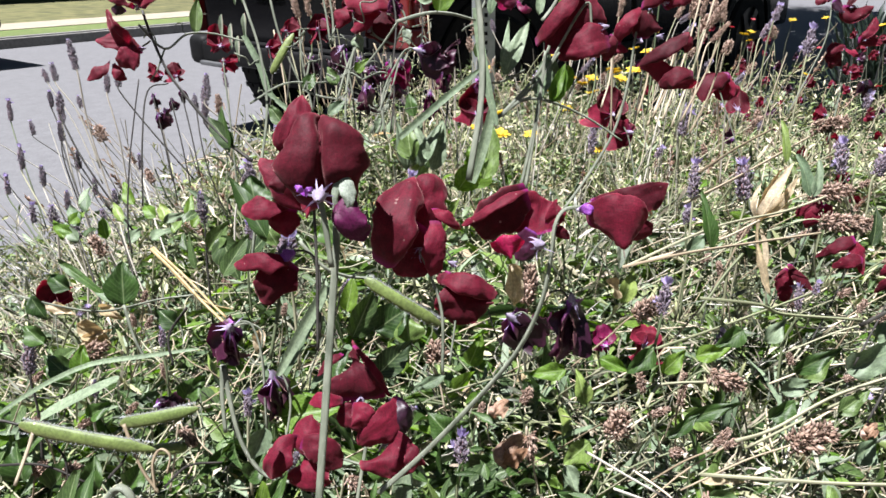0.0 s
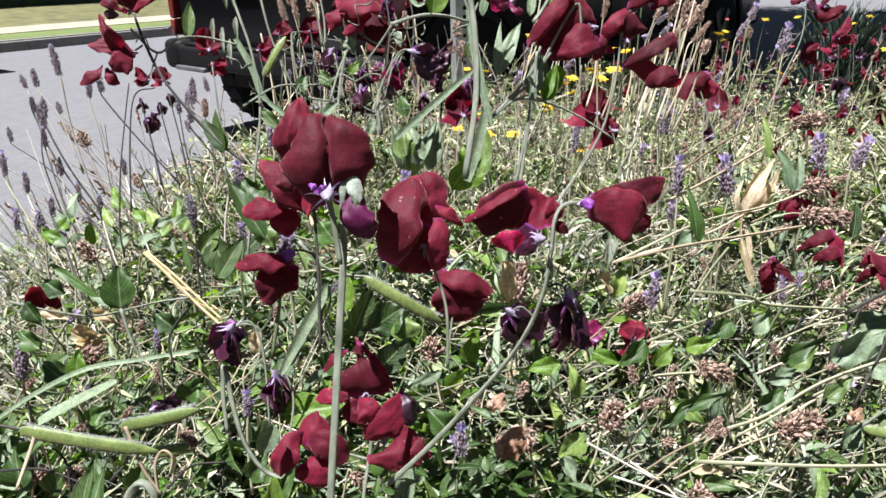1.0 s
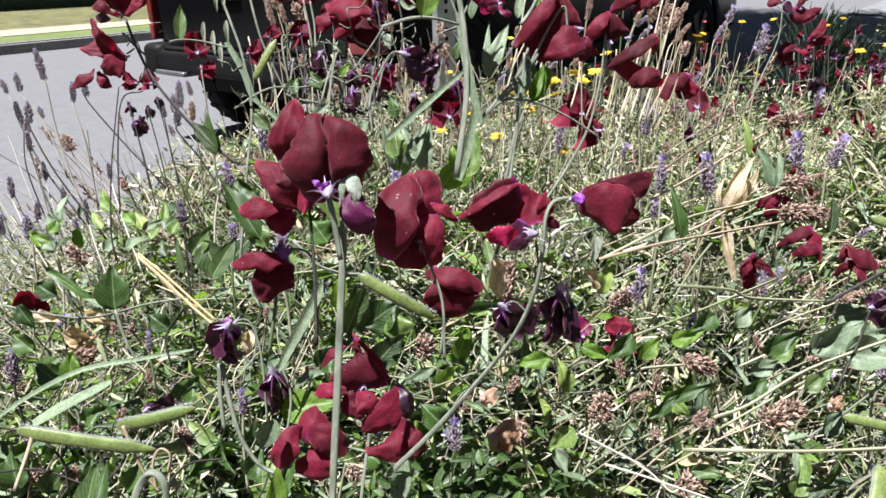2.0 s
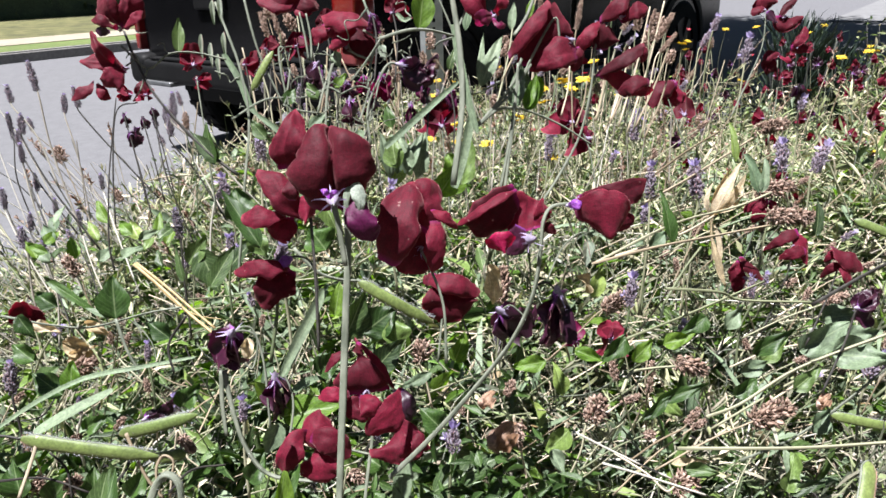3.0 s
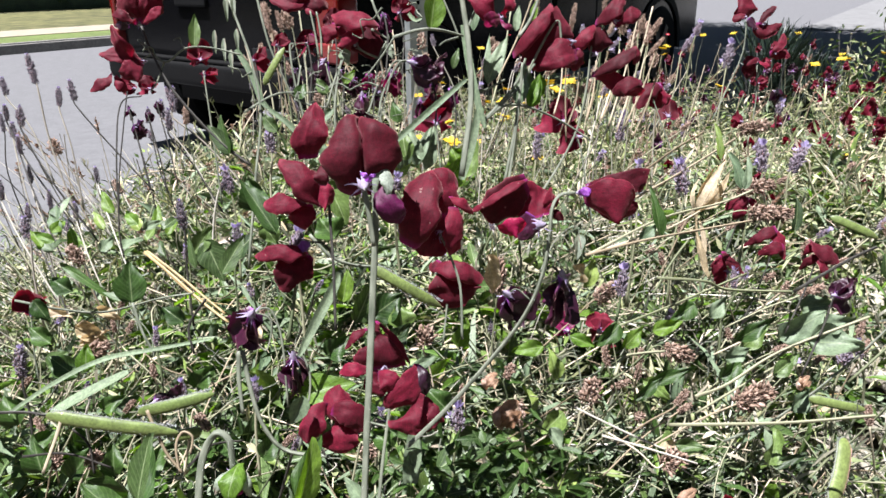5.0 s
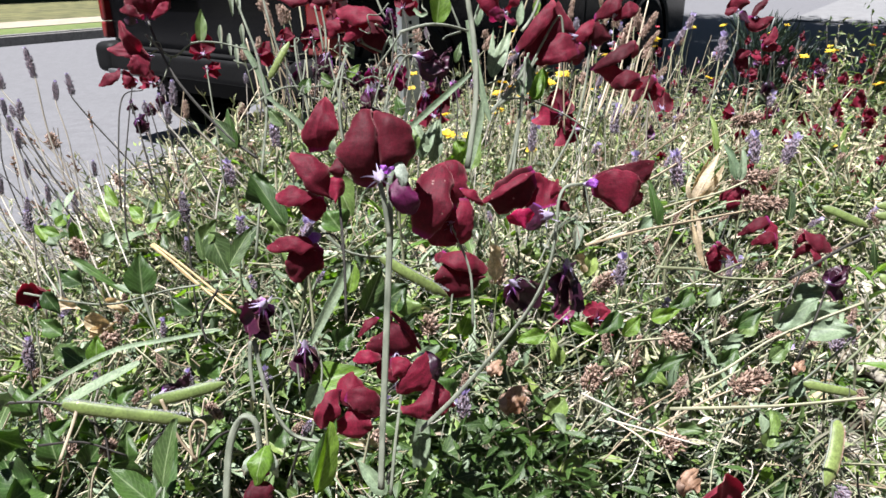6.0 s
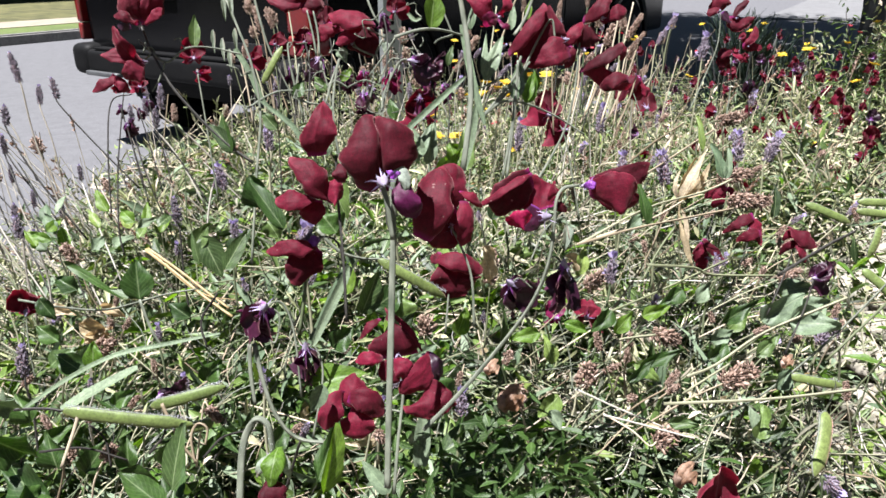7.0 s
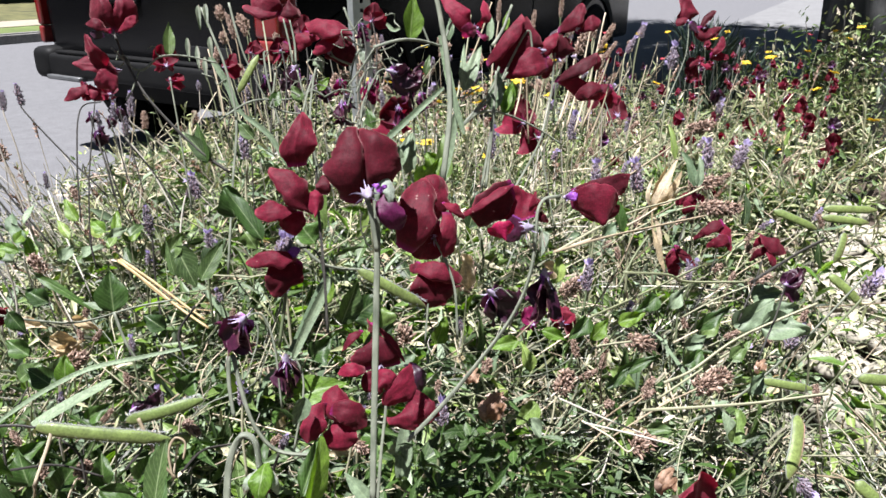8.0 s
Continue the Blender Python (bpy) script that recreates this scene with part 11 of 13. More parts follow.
leaf(leaf_shoot, (0.0537, 0.4479, 0.6795), (0.0633, 0.4571, 0.7058), 0.0121, (0.2, -0.8, 0.6), mat=M_LEAF, wave=0.15, curl=0.25)
leaf(leaf_shoot, (0.1332, 0.3858, 0.6076), (0.1492, 0.3899, 0.6216), 0.0115, (0.2, -0.8, 0.6), mat=M_LEAF_BRIGHT, wave=0.15, curl=0.25)
leaf(leaf_shoot, (0.2753, 0.4284, 0.6743), (0.2799, 0.4374, 0.6988), 0.0081, (0.2, -0.8, 0.6), mat=M_LEAF, wave=0.15, curl=0.25)
leaf_shoot = spray("pale grey-green leaves and stalks under the upper flowers")
leaf(leaf_shoot, (0.0304, 0.3678, 0.7967), (0.043, 0.3767, 0.8226), 0.0093, (-0.3, -0.9, 0.3), mat=M_LEAF_GREY, wave=0.15, curl=0.2)
leaf(leaf_shoot, (0.0298, 0.3679, 0.7968), (0.0326, 0.378, 0.824), 0.0044, (-0.3, -0.9, 0.3), mat=M_LEAF_GREY, wave=0.15, curl=0.2)
leaf(leaf_shoot, (0.0233, 0.3791, 0.8248), (0.028, 0.3853, 0.8422), 0.005, (-0.3, -0.9, 0.3), mat=M_LEAF_GREY, wave=0.15, curl=0.2)
leaf(leaf_shoot, (0.0474, 0.362, 0.785), (0.0527, 0.3701, 0.8073), 0.0093, (-0.3, -0.9, 0.3), mat=M_LEAF_GREY, wave=0.15, curl=0.2)
leaf(leaf_shoot, (0.0536, 0.3611, 0.784), (0.0608, 0.3675, 0.8021), 0.0068, (-0.3, -0.9, 0.3), mat=M_LEAF_BRIGHT, wave=0.15, curl=0.2)
leaf(leaf_shoot, (0.0577, 0.3783, 0.8298), (0.0608, 0.3824, 0.8414), 0.0044, (-0.3, -0.9, 0.3), mat=M_LEAF_BRIGHT, wave=0.15, curl=0.2)
leaf(leaf_shoot, (0.0481, 0.3769, 0.8243), (0.0505, 0.3822, 0.8387), 0.005, (-0.3, -0.9, 0.3), mat=M_LEAF_GREY, wave=0.15, curl=0.2)
leaf(leaf_shoot, (-0.0178, 0.3561, 0.756), (-0.02, 0.3624, 0.772), 0.0124, (-0.3, -0.9, 0.3), mat=M_LEAF, wave=0.15, curl=0.2)
leaf(leaf_shoot, (-0.0133, 0.3546, 0.753), (-0.0028, 0.362, 0.7745), 0.0075, (-0.3, -0.9, 0.3), mat=M_LEAF_GREY, wave=0.15, curl=0.2)
leaf(leaf_shoot, (-0.0085, 0.3552, 0.7558), (-0.0167, 0.3632, 0.7749), 0.0062, (-0.3, -0.9, 0.3), mat=M_LEAF_GREY, wave=0.15, curl=0.2)
blade(leaf_shoot, [(0.0154, 0.3614, 0.8291), (0.0178, 0.3538, 0.8097), (0.0207, 0.3472, 0.793), (0.0248, 0.3405, 0.7762)], 0.0044, (-0.2, -1, 0.3), M_LEAF_GREY)
stem(leaf_shoot, [(0.0268, 0.3601, 0.7759), (0.0366, 0.3629, 0.7853), (0.0482, 0.3669, 0.7981), (0.0528, 0.3709, 0.8096)], 0.0011, 0.0009, M_STEM)
stem(leaf_shoot, [(0.0397, 0.346, 0.7416), (0.045, 0.3561, 0.7691), (0.0486, 0.3635, 0.7893), (0.0509, 0.3702, 0.8073)], 0.0012, 0.0010, M_STEM)
stem(leaf_shoot, [(0.0404, 0.3676, 0.7983), (0.0277, 0.3665, 0.7927), (0.0184, 0.3675, 0.7935)], 0.0008, 0.0006, M_STEM)
stem(leaf_shoot, [(0.0495, 0.3757, 0.8213), (0.0562, 0.3784, 0.8299), (0.0632, 0.3833, 0.8443)], 0.0012, 0.001, M_STEM)
leaf_shoot = spray("pale forked stems and tendrils before the truck")
stem(leaf_shoot, [(-0.0329, 0.4576, 0.8402), (-0.0292, 0.4534, 0.83), (-0.0239, 0.4497, 0.8214), (-0.0224, 0.4473, 0.8153)], 0.001, 0.0007, M_STEM)
stem(leaf_shoot, [(-0.0243, 0.4469, 0.814), (-0.0295, 0.4438, 0.8047), (-0.033, 0.4374, 0.7872)], 0.001, 0.0007, M_STEM)
stem(leaf_shoot, [(-0.0306, 0.4436, 0.804), (-0.0412, 0.4464, 0.809), (-0.0444, 0.4487, 0.8145)], 0.001, 0.0007, M_STEM)
stem(leaf_shoot, [(0.0234, 0.4443, 0.8169), (0.0197, 0.4485, 0.8272), (0.0134, 0.4549, 0.8425)], 0.001, 0.0007, M_STEM)
stem(leaf_shoot, [(0.0234, 0.444, 0.8163), (0.0143, 0.4438, 0.8138), (0.0105, 0.4431, 0.8112)], 0.001, 0.0007, M_STEM)
stem(leaf_shoot, [(-0.0857, 0.4384, 0.7789), (-0.0834, 0.4421, 0.789), (-0.0813, 0.446, 0.7998)], 0.001, 0.0007, M_STEM)
stem(leaf_shoot, [(-0.0868, 0.4385, 0.779), (-0.0762, 0.4363, 0.7753), (-0.0637, 0.4345, 0.7734)], 0.001, 0.0007, M_STEM)
stem(leaf_shoot, [(-0.0655, 0.4347, 0.7734), (-0.0591, 0.4412, 0.7918), (-0.0506, 0.4469, 0.8085)], 0.001, 0.0007, M_STEM)
stem(leaf_shoot, [(-0.0691, 0.447, 0.8049), (-0.0709, 0.4526, 0.8192), (-0.0736, 0.4583, 0.8334)], 0.001, 0.0007, M_STEM)
stem(leaf_shoot, [(-0.0673, 0.4469, 0.8049), (-0.0673, 0.4523, 0.8191), (-0.0694, 0.4576, 0.8327)], 0.001, 0.0007, M_STEM)
stem(leaf_shoot, [(-0.0505, 0.4379, 0.7849), (-0.0575, 0.4398, 0.7884), (-0.0648, 0.4392, 0.7852), (-0.0719, 0.4408, 0.7881)], 0.001, 0.0007, M_STEM)
stem(leaf_shoot, [(-0.0306, 0.4368, 0.7861), (-0.0387, 0.4384, 0.7887), (-0.0505, 0.4376, 0.7842)], 0.001, 0.0007, M_STEM)
stem(leaf_shoot, [(-0.0135, 0.4414, 0.8016), (-0.0189, 0.4418, 0.8017), (-0.0239, 0.4401, 0.7961), (-0.0288, 0.4366, 0.7861)], 0.001, 0.0007, M_STEM)
stem(leaf_shoot, [(-0.034, 0.4506, 0.8217), (-0.0287, 0.4491, 0.8188), (-0.0228, 0.4473, 0.8153)], 0.001, 0.0007, M_STEM)
stem(leaf_shoot, [(-0.045, 0.4258, 0.7543), (-0.0366, 0.4328, 0.7744), (-0.0315, 0.4375, 0.7878)], 0.001, 0.0007, M_STEM)
stem(leaf_shoot, [(-0.1084, 0.4649, 0.8437), (-0.1041, 0.4568, 0.8233), (-0.099, 0.4499, 0.8063), (-0.0868, 0.4385, 0.779)], 0.001, 0.0007, M_STEM)
stem(leaf_shoot, [(-0.0804, 0.4328, 0.7653), (-0.0861, 0.4436, 0.7925), (-0.0879, 0.4509, 0.8111), (-0.0849, 0.4515, 0.8134)], 0.001, 0.0007, M_STEM)
blade(leaf_shoot, [(-0.1229, 0.4533, 0.8102), (-0.113, 0.446, 0.7931), (-0.1084, 0.4404, 0.7795), (-0.1034, 0.4376, 0.7733)], 0.0043, (0, -1, 0.3), M_LEAF_GREY)
blade(leaf_shoot, [(-0.1034, 0.4376, 0.7733), (-0.0879, 0.4315, 0.7604), (-0.0781, 0.4236, 0.7416)], 0.0036, (0, -1, 0.3), M_LEAF_GREY)
blade(leaf_shoot, [(-0.0135, 0.379, 0.8347), (-0.01, 0.3774, 0.8312), (-0.0057, 0.3775, 0.8323)], 0.0024, (0, -1, 0.3), M_LEAF_GREY)
spiral(leaf_shoot, (-0.0849, 0.4512, 0.8127), (-0.0096, -0.003, -0.0099), 0.0141, 1.6)
spiral(leaf_shoot, (-0.0419, 0.4464, 0.809), (-0.0087, 0.0025, 0.0046), 0.0102, 1.5)
spiral(leaf_shoot, (-0.0057, 0.3775, 0.8323), (-0.0074, 0.0042, 0.0096), 0.0128, 1.4)
spiral(leaf_shoot, (-0.1087, 0.4385, 0.7744), (-0.0069, 0.0025, 0.0052), 0.009, 1.5)
spiral(leaf_shoot, (-0.0648, 0.4392, 0.7852), (-0.0127, 0.0004, -0.0014), 0.0128, 1.8)
leaf(leaf_shoot, (-0.085, 0.4384, 0.7789), (-0.0791, 0.4417, 0.7889), 0.0094, (-0.2, -0.9, 0.3), mat=M_LEAF_DARK, wave=0.15, curl=0.2)
leaf(leaf_shoot, (-0.0534, 0.4474, 0.8093), (-0.0496, 0.4436, 0.8001), 0.008, (-0.2, -0.9, 0.3), mat=M_LEAF_GREY, wave=0.15, curl=0.2)
leaf(leaf_shoot, (-0.0229, 0.4464, 0.813), (-0.0213, 0.4428, 0.8038), 0.0058, (-0.2, -0.9, 0.3), mat=M_CALYX_GREEN, wave=0.15, curl=0.2)
leaf(leaf_shoot, (-0.065, 0.4379, 0.7818), (-0.0717, 0.4423, 0.7921), 0.008, (-0.2, -0.9, 0.3), mat=M_LEAF, wave=0.15, curl=0.2)
leaf(leaf_shoot, (-0.0192, 0.4274, 0.7639), (-0.022, 0.4328, 0.7774), 0.008, (-0.2, -0.9, 0.3), mat=M_LEAF_DARK, wave=0.15, curl=0.2)
leaf(leaf_shoot, (-0.0373, 0.4283, 0.7626), (-0.0432, 0.4256, 0.7543), 0.0072, (-0.2, -0.9, 0.3), mat=M_LEAF_GREY, wave=0.15, curl=0.2)
leaf(leaf_shoot, (0.0187, 0.437, 0.7968), (0.0231, 0.4418, 0.8102), 0.0051, (-0.2, -0.9, 0.3), mat=M_LEAF, wave=0.15, curl=0.2)
leaf(leaf_shoot, (-0.0539, 0.4395, 0.7883), (-0.0462, 0.442, 0.7966), 0.0065, (-0.2, -0.9, 0.3), mat=M_LEAF_BRIGHT, wave=0.15, curl=0.2)
leaf(leaf_shoot, (-0.0988, 0.4318, 0.759), (-0.1089, 0.4372, 0.771), 0.0087, (-0.2, -0.9, 0.3), mat=M_LEAF, wave=0.15, curl=0.2)
leaf(leaf_shoot, (-0.0714, 0.432, 0.7651), (-0.0601, 0.4342, 0.7733), 0.0072, (-0.2, -0.9, 0.3), mat=M_LEAF_GREY, wave=0.15, curl=0.2)
pea = spray("crumpled dusky pink withered flowers")
flower(pea, (-0.0238, 0.384, 0.8021), -30, -60, 0, 0.0197, fold=78, lift=16, kind='magenta', wing=0.42, roll_edge=45, ruffle=0.35, seed=2039)
flower(pea, (-0.0487, 0.4846, 0.7856), -30, -60, 0, 0.0174, fold=78, lift=16, kind='wilt', wing=0.42, roll_edge=45, ruffle=0.35, seed=2046)
stem(pea, [(-0.036, 0.3712, 0.766), (-0.0285, 0.3785, 0.7867), (-0.0238, 0.384, 0.8021)], 0.0008, 0.0006, M_STEM)
daisy((0.2708, 1.1725, 0.6815), 27, "yellow")
daisy((0.2714, 1.1165, 0.6756), 249, "yellow")
daisy((0.2476, 1.2202, 0.6612), 233, "yellow")
daisy((0.1931, 1.1674, 0.6521), 133, "yellow")
daisy((0.1597, 1.1693, 0.6503), 358, "yellow")
daisy((0.0675, 0.9142, 0.6657), 95, "yellow")
daisy((0.0672, 0.8556, 0.6527), 253, "yellow")
daisy((0.3535, 1.2791, 0.6967), 137, "yellow")
daisy((0.2785, 1.0697, 0.6951), 188, "yellow")
# These leaves carry the shadow of the low tangle in their dark colour.
leaf_shoot = spray("folded leaves coloured dark to stand for low shade, with brown stems")
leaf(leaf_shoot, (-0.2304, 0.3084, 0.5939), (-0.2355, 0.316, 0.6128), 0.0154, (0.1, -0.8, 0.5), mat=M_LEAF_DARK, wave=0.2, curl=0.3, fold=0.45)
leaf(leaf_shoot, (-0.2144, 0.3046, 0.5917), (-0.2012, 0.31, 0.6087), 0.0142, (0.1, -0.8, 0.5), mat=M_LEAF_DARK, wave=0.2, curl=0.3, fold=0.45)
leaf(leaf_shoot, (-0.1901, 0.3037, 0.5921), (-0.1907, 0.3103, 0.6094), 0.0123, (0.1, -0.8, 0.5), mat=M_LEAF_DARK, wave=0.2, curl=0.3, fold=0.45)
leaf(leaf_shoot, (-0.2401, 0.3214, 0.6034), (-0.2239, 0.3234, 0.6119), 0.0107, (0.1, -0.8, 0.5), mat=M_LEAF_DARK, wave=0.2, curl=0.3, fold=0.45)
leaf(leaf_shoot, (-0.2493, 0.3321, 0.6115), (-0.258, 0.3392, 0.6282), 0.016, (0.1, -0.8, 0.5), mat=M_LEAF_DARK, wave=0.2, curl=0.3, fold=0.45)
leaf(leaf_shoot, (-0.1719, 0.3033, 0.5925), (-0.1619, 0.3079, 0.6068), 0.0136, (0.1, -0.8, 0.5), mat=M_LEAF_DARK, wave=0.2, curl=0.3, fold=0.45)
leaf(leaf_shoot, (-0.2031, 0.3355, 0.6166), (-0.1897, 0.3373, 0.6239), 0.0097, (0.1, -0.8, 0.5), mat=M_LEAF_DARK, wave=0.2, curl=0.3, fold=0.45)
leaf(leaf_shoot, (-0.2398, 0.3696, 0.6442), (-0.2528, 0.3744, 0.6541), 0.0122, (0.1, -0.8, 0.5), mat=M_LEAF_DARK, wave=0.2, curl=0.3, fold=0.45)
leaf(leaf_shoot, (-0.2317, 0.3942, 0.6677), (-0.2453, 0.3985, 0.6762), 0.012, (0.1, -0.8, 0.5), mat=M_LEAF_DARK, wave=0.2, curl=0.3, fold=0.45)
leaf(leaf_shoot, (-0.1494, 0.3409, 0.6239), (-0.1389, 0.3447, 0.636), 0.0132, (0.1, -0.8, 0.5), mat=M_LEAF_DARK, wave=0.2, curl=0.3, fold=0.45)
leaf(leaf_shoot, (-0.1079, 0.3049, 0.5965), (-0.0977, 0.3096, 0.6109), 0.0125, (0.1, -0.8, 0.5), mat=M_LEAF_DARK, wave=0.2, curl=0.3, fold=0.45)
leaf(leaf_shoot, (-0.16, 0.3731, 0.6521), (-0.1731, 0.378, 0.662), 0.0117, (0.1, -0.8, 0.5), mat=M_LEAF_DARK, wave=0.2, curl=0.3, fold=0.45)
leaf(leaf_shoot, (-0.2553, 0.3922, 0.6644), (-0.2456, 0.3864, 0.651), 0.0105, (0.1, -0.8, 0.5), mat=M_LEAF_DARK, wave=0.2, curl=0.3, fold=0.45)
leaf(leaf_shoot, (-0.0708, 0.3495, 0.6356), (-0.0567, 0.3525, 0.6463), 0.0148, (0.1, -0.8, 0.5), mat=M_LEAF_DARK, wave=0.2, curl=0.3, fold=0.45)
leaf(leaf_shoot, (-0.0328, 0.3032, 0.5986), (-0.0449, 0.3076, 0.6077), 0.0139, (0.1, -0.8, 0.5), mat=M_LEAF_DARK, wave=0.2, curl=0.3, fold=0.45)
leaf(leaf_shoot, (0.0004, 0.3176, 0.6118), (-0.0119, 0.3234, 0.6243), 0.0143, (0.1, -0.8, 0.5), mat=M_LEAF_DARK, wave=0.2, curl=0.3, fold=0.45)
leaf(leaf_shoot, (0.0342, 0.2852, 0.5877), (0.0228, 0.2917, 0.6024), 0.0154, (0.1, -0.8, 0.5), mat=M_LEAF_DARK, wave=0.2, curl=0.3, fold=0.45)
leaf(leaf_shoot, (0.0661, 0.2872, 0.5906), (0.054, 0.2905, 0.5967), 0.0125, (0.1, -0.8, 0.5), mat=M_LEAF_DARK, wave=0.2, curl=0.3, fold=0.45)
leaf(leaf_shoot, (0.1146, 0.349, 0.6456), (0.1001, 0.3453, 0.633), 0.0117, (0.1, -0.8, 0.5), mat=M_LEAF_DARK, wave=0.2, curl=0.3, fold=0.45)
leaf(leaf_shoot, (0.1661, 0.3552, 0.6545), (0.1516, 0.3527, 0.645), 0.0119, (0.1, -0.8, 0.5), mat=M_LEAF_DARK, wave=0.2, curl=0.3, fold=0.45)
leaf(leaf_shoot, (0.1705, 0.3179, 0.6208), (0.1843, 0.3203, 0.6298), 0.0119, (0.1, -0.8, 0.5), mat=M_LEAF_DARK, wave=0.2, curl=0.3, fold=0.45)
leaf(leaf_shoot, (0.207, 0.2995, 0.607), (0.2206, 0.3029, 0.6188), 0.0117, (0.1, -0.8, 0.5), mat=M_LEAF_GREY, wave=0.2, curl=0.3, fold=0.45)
stem(leaf_shoot, [(-0.2314, 0.296, 0.6152), (-0.2079, 0.2945, 0.6161), (-0.1849, 0.2898, 0.6086)], 0.0009, 0.0007, M_TWIG)
stem(leaf_shoot, [(-0.1939, 0.2894, 0.6056), (-0.196, 0.295, 0.6199), (-0.2043, 0.2989, 0.6283)], 0.0009, 0.0007, M_TWIG)
stem(leaf_shoot, [(-0.173, 0.2899, 0.6111), (-0.1636, 0.2932, 0.6219), (-0.1661, 0.2966, 0.6302)], 0.0009, 0.0007, M_TWIG)
stem(leaf_shoot, [(-0.1439, 0.2862, 0.6077), (-0.1316, 0.2894, 0.6184), (-0.1139, 0.2888, 0.6207)], 0.0009, 0.0007, M_TWIG)
stem(leaf_shoot, [(-0.0679, 0.2796, 0.6059), (-0.0731, 0.2842, 0.617), (-0.0845, 0.2873, 0.6228)], 0.0009, 0.0007, M_TWIG)
stem(leaf_shoot, [(-0.1303, 0.3176, 0.6926), (-0.1399, 0.3132, 0.679), (-0.1378, 0.3077, 0.6652)], 0.0009, 0.0007, M_TWIG)
# tan spikes and pale stalks before the wheel
lavender((0.1282, 0.5461, 0.8104), (0.1341, 0.5551, 0.8353), 0.0071, (0.1237, 0.5258, 0.7249), "dry", 2053, 0.0009)
lavender((0.204, 0.5778, 0.7969), (0.2215, 0.5855, 0.8206), 0.0095, (0.185, 0.5642, 0.7236), "dry", 2060, 0.0009)
lavender((0.2149, 0.5942, 0.7857), (0.2316, 0.5994, 0.8028), 0.0074, (0.1992, 0.5815, 0.7144), "dry", 2067, 0.0009)
lavender((0.2072, 0.6019, 0.8043), (0.2131, 0.6084, 0.8226), 0.0069, (0.196, 0.5836, 0.7192), "dry", 2074, 0.0009)
lavender((0.0984, 0.5429, 0.8241), (0.1012, 0.5497, 0.8424), 0.0061, (0.0888, 0.5283, 0.753), "dry", 2081, 0.0009)
lavender((0.1699, 0.591, 0.8244), (0.1735, 0.5992, 0.8466), 0.0067, (0.1614, 0.5698, 0.7332), "dry", 2088, 0.0009)
lavender((-0.1184, 0.6079, 0.8089), (-0.1243, 0.6166, 0.8305), 0.0086, (-0.1106, 0.5868, 0.7214), "dry", 2095, 0.0009)
lavender((-0.1088, 0.6079, 0.8109), (-0.1134, 0.6151, 0.8289), 0.0076, (-0.1034, 0.5861, 0.7213), "dry", 2102, 0.0009)
lavender((-0.0113, 0.5849, 0.7708), (-0.015, 0.592, 0.7887), 0.0076, (-0.0197, 0.5718, 0.7011), "dry", 2109, 0.0009)
stalk = tagged(empty("straw_bundle"), "upright pale dry stalks behind the maroon flowers", "straw")
stem(stalk, [(0.1829, 0.5724, 0.722), (0.2037, 0.5908, 0.7745), (0.2207, 0.6095, 0.827)], 0.001, 0.0008, M_STRAW, "stalk")
stem(stalk, [(0.1758, 0.5748, 0.7268), (0.1939, 0.5916, 0.7747), (0.2082, 0.6088, 0.8227)], 0.001, 0.0008, M_STRAW, "stalk")
stem(stalk, [(0.1905, 0.5735, 0.7264), (0.2104, 0.5858, 0.7628), (0.2265, 0.5984, 0.7993)], 0.001, 0.0008, M_STRAW, "stalk")
stem(stalk, [(0.1687, 0.5772, 0.7315), (0.1809, 0.5875, 0.7612), (0.1892, 0.5982, 0.7909)], 0.001, 0.0008, M_STRAW, "stalk")
stem(stalk, [(0.1564, 0.5782, 0.7318), (0.164, 0.5872, 0.757), (0.1676, 0.5966, 0.7822)], 0.001, 0.0008, M_STRAW, "stalk")
stem(stalk, [(0.1973, 0.5694, 0.7171), (0.2119, 0.5786, 0.7443), (0.2225, 0.5882, 0.7717)], 0.001, 0.0008, M_STRAW, "stalk")
stem(stalk, [(0.1273, 0.5826, 0.7371), (0.1341, 0.5899, 0.7577), (0.137, 0.5975, 0.7783)], 0.001, 0.0008, M_STRAW, "stalk")
stem(stalk, [(0.1147, 0.5819, 0.7328), (0.1214, 0.5883, 0.7511), (0.1242, 0.5951, 0.7694)], 0.001, 0.0008, M_GREEN_STALK, "stalk")
stem(stalk, [(0.139, 0.578, 0.7276), (0.1469, 0.5843, 0.7459), (0.1509, 0.591, 0.7642)], 0.001, 0.0008, M_STRAW, "stalk")
stem(stalk, [(0.1632, 0.5741, 0.7225), (0.1757, 0.5809, 0.7429), (0.1842, 0.5881, 0.7634)], 0.001, 0.0008, M_STRAW, "stalk")
stem(stalk, [(0.0711, 0.5892, 0.7431), (0.084, 0.6039, 0.7842), (0.093, 0.619, 0.8254)], 0.001, 0.0008, M_GREEN_STALK, "stalk")
stem(stalk, [(0.0774, 0.5975, 0.7659), (0.0973, 0.6094, 0.8012), (0.1133, 0.6216, 0.8365)], 0.001, 0.0008, M_STRAW, "stalk")
stem(stalk, [(-0.0914, 0.5983, 0.7331), (-0.0916, 0.6167, 0.7814), (-0.0957, 0.6356, 0.8299)], 0.001, 0.0008, M_GREEN_STALK, "stalk")
stem(stalk, [(-0.0813, 0.5991, 0.7374), (-0.074, 0.6099, 0.7672), (-0.0706, 0.621, 0.797)], 0.001, 0.0008, M_STRAW, "stalk")
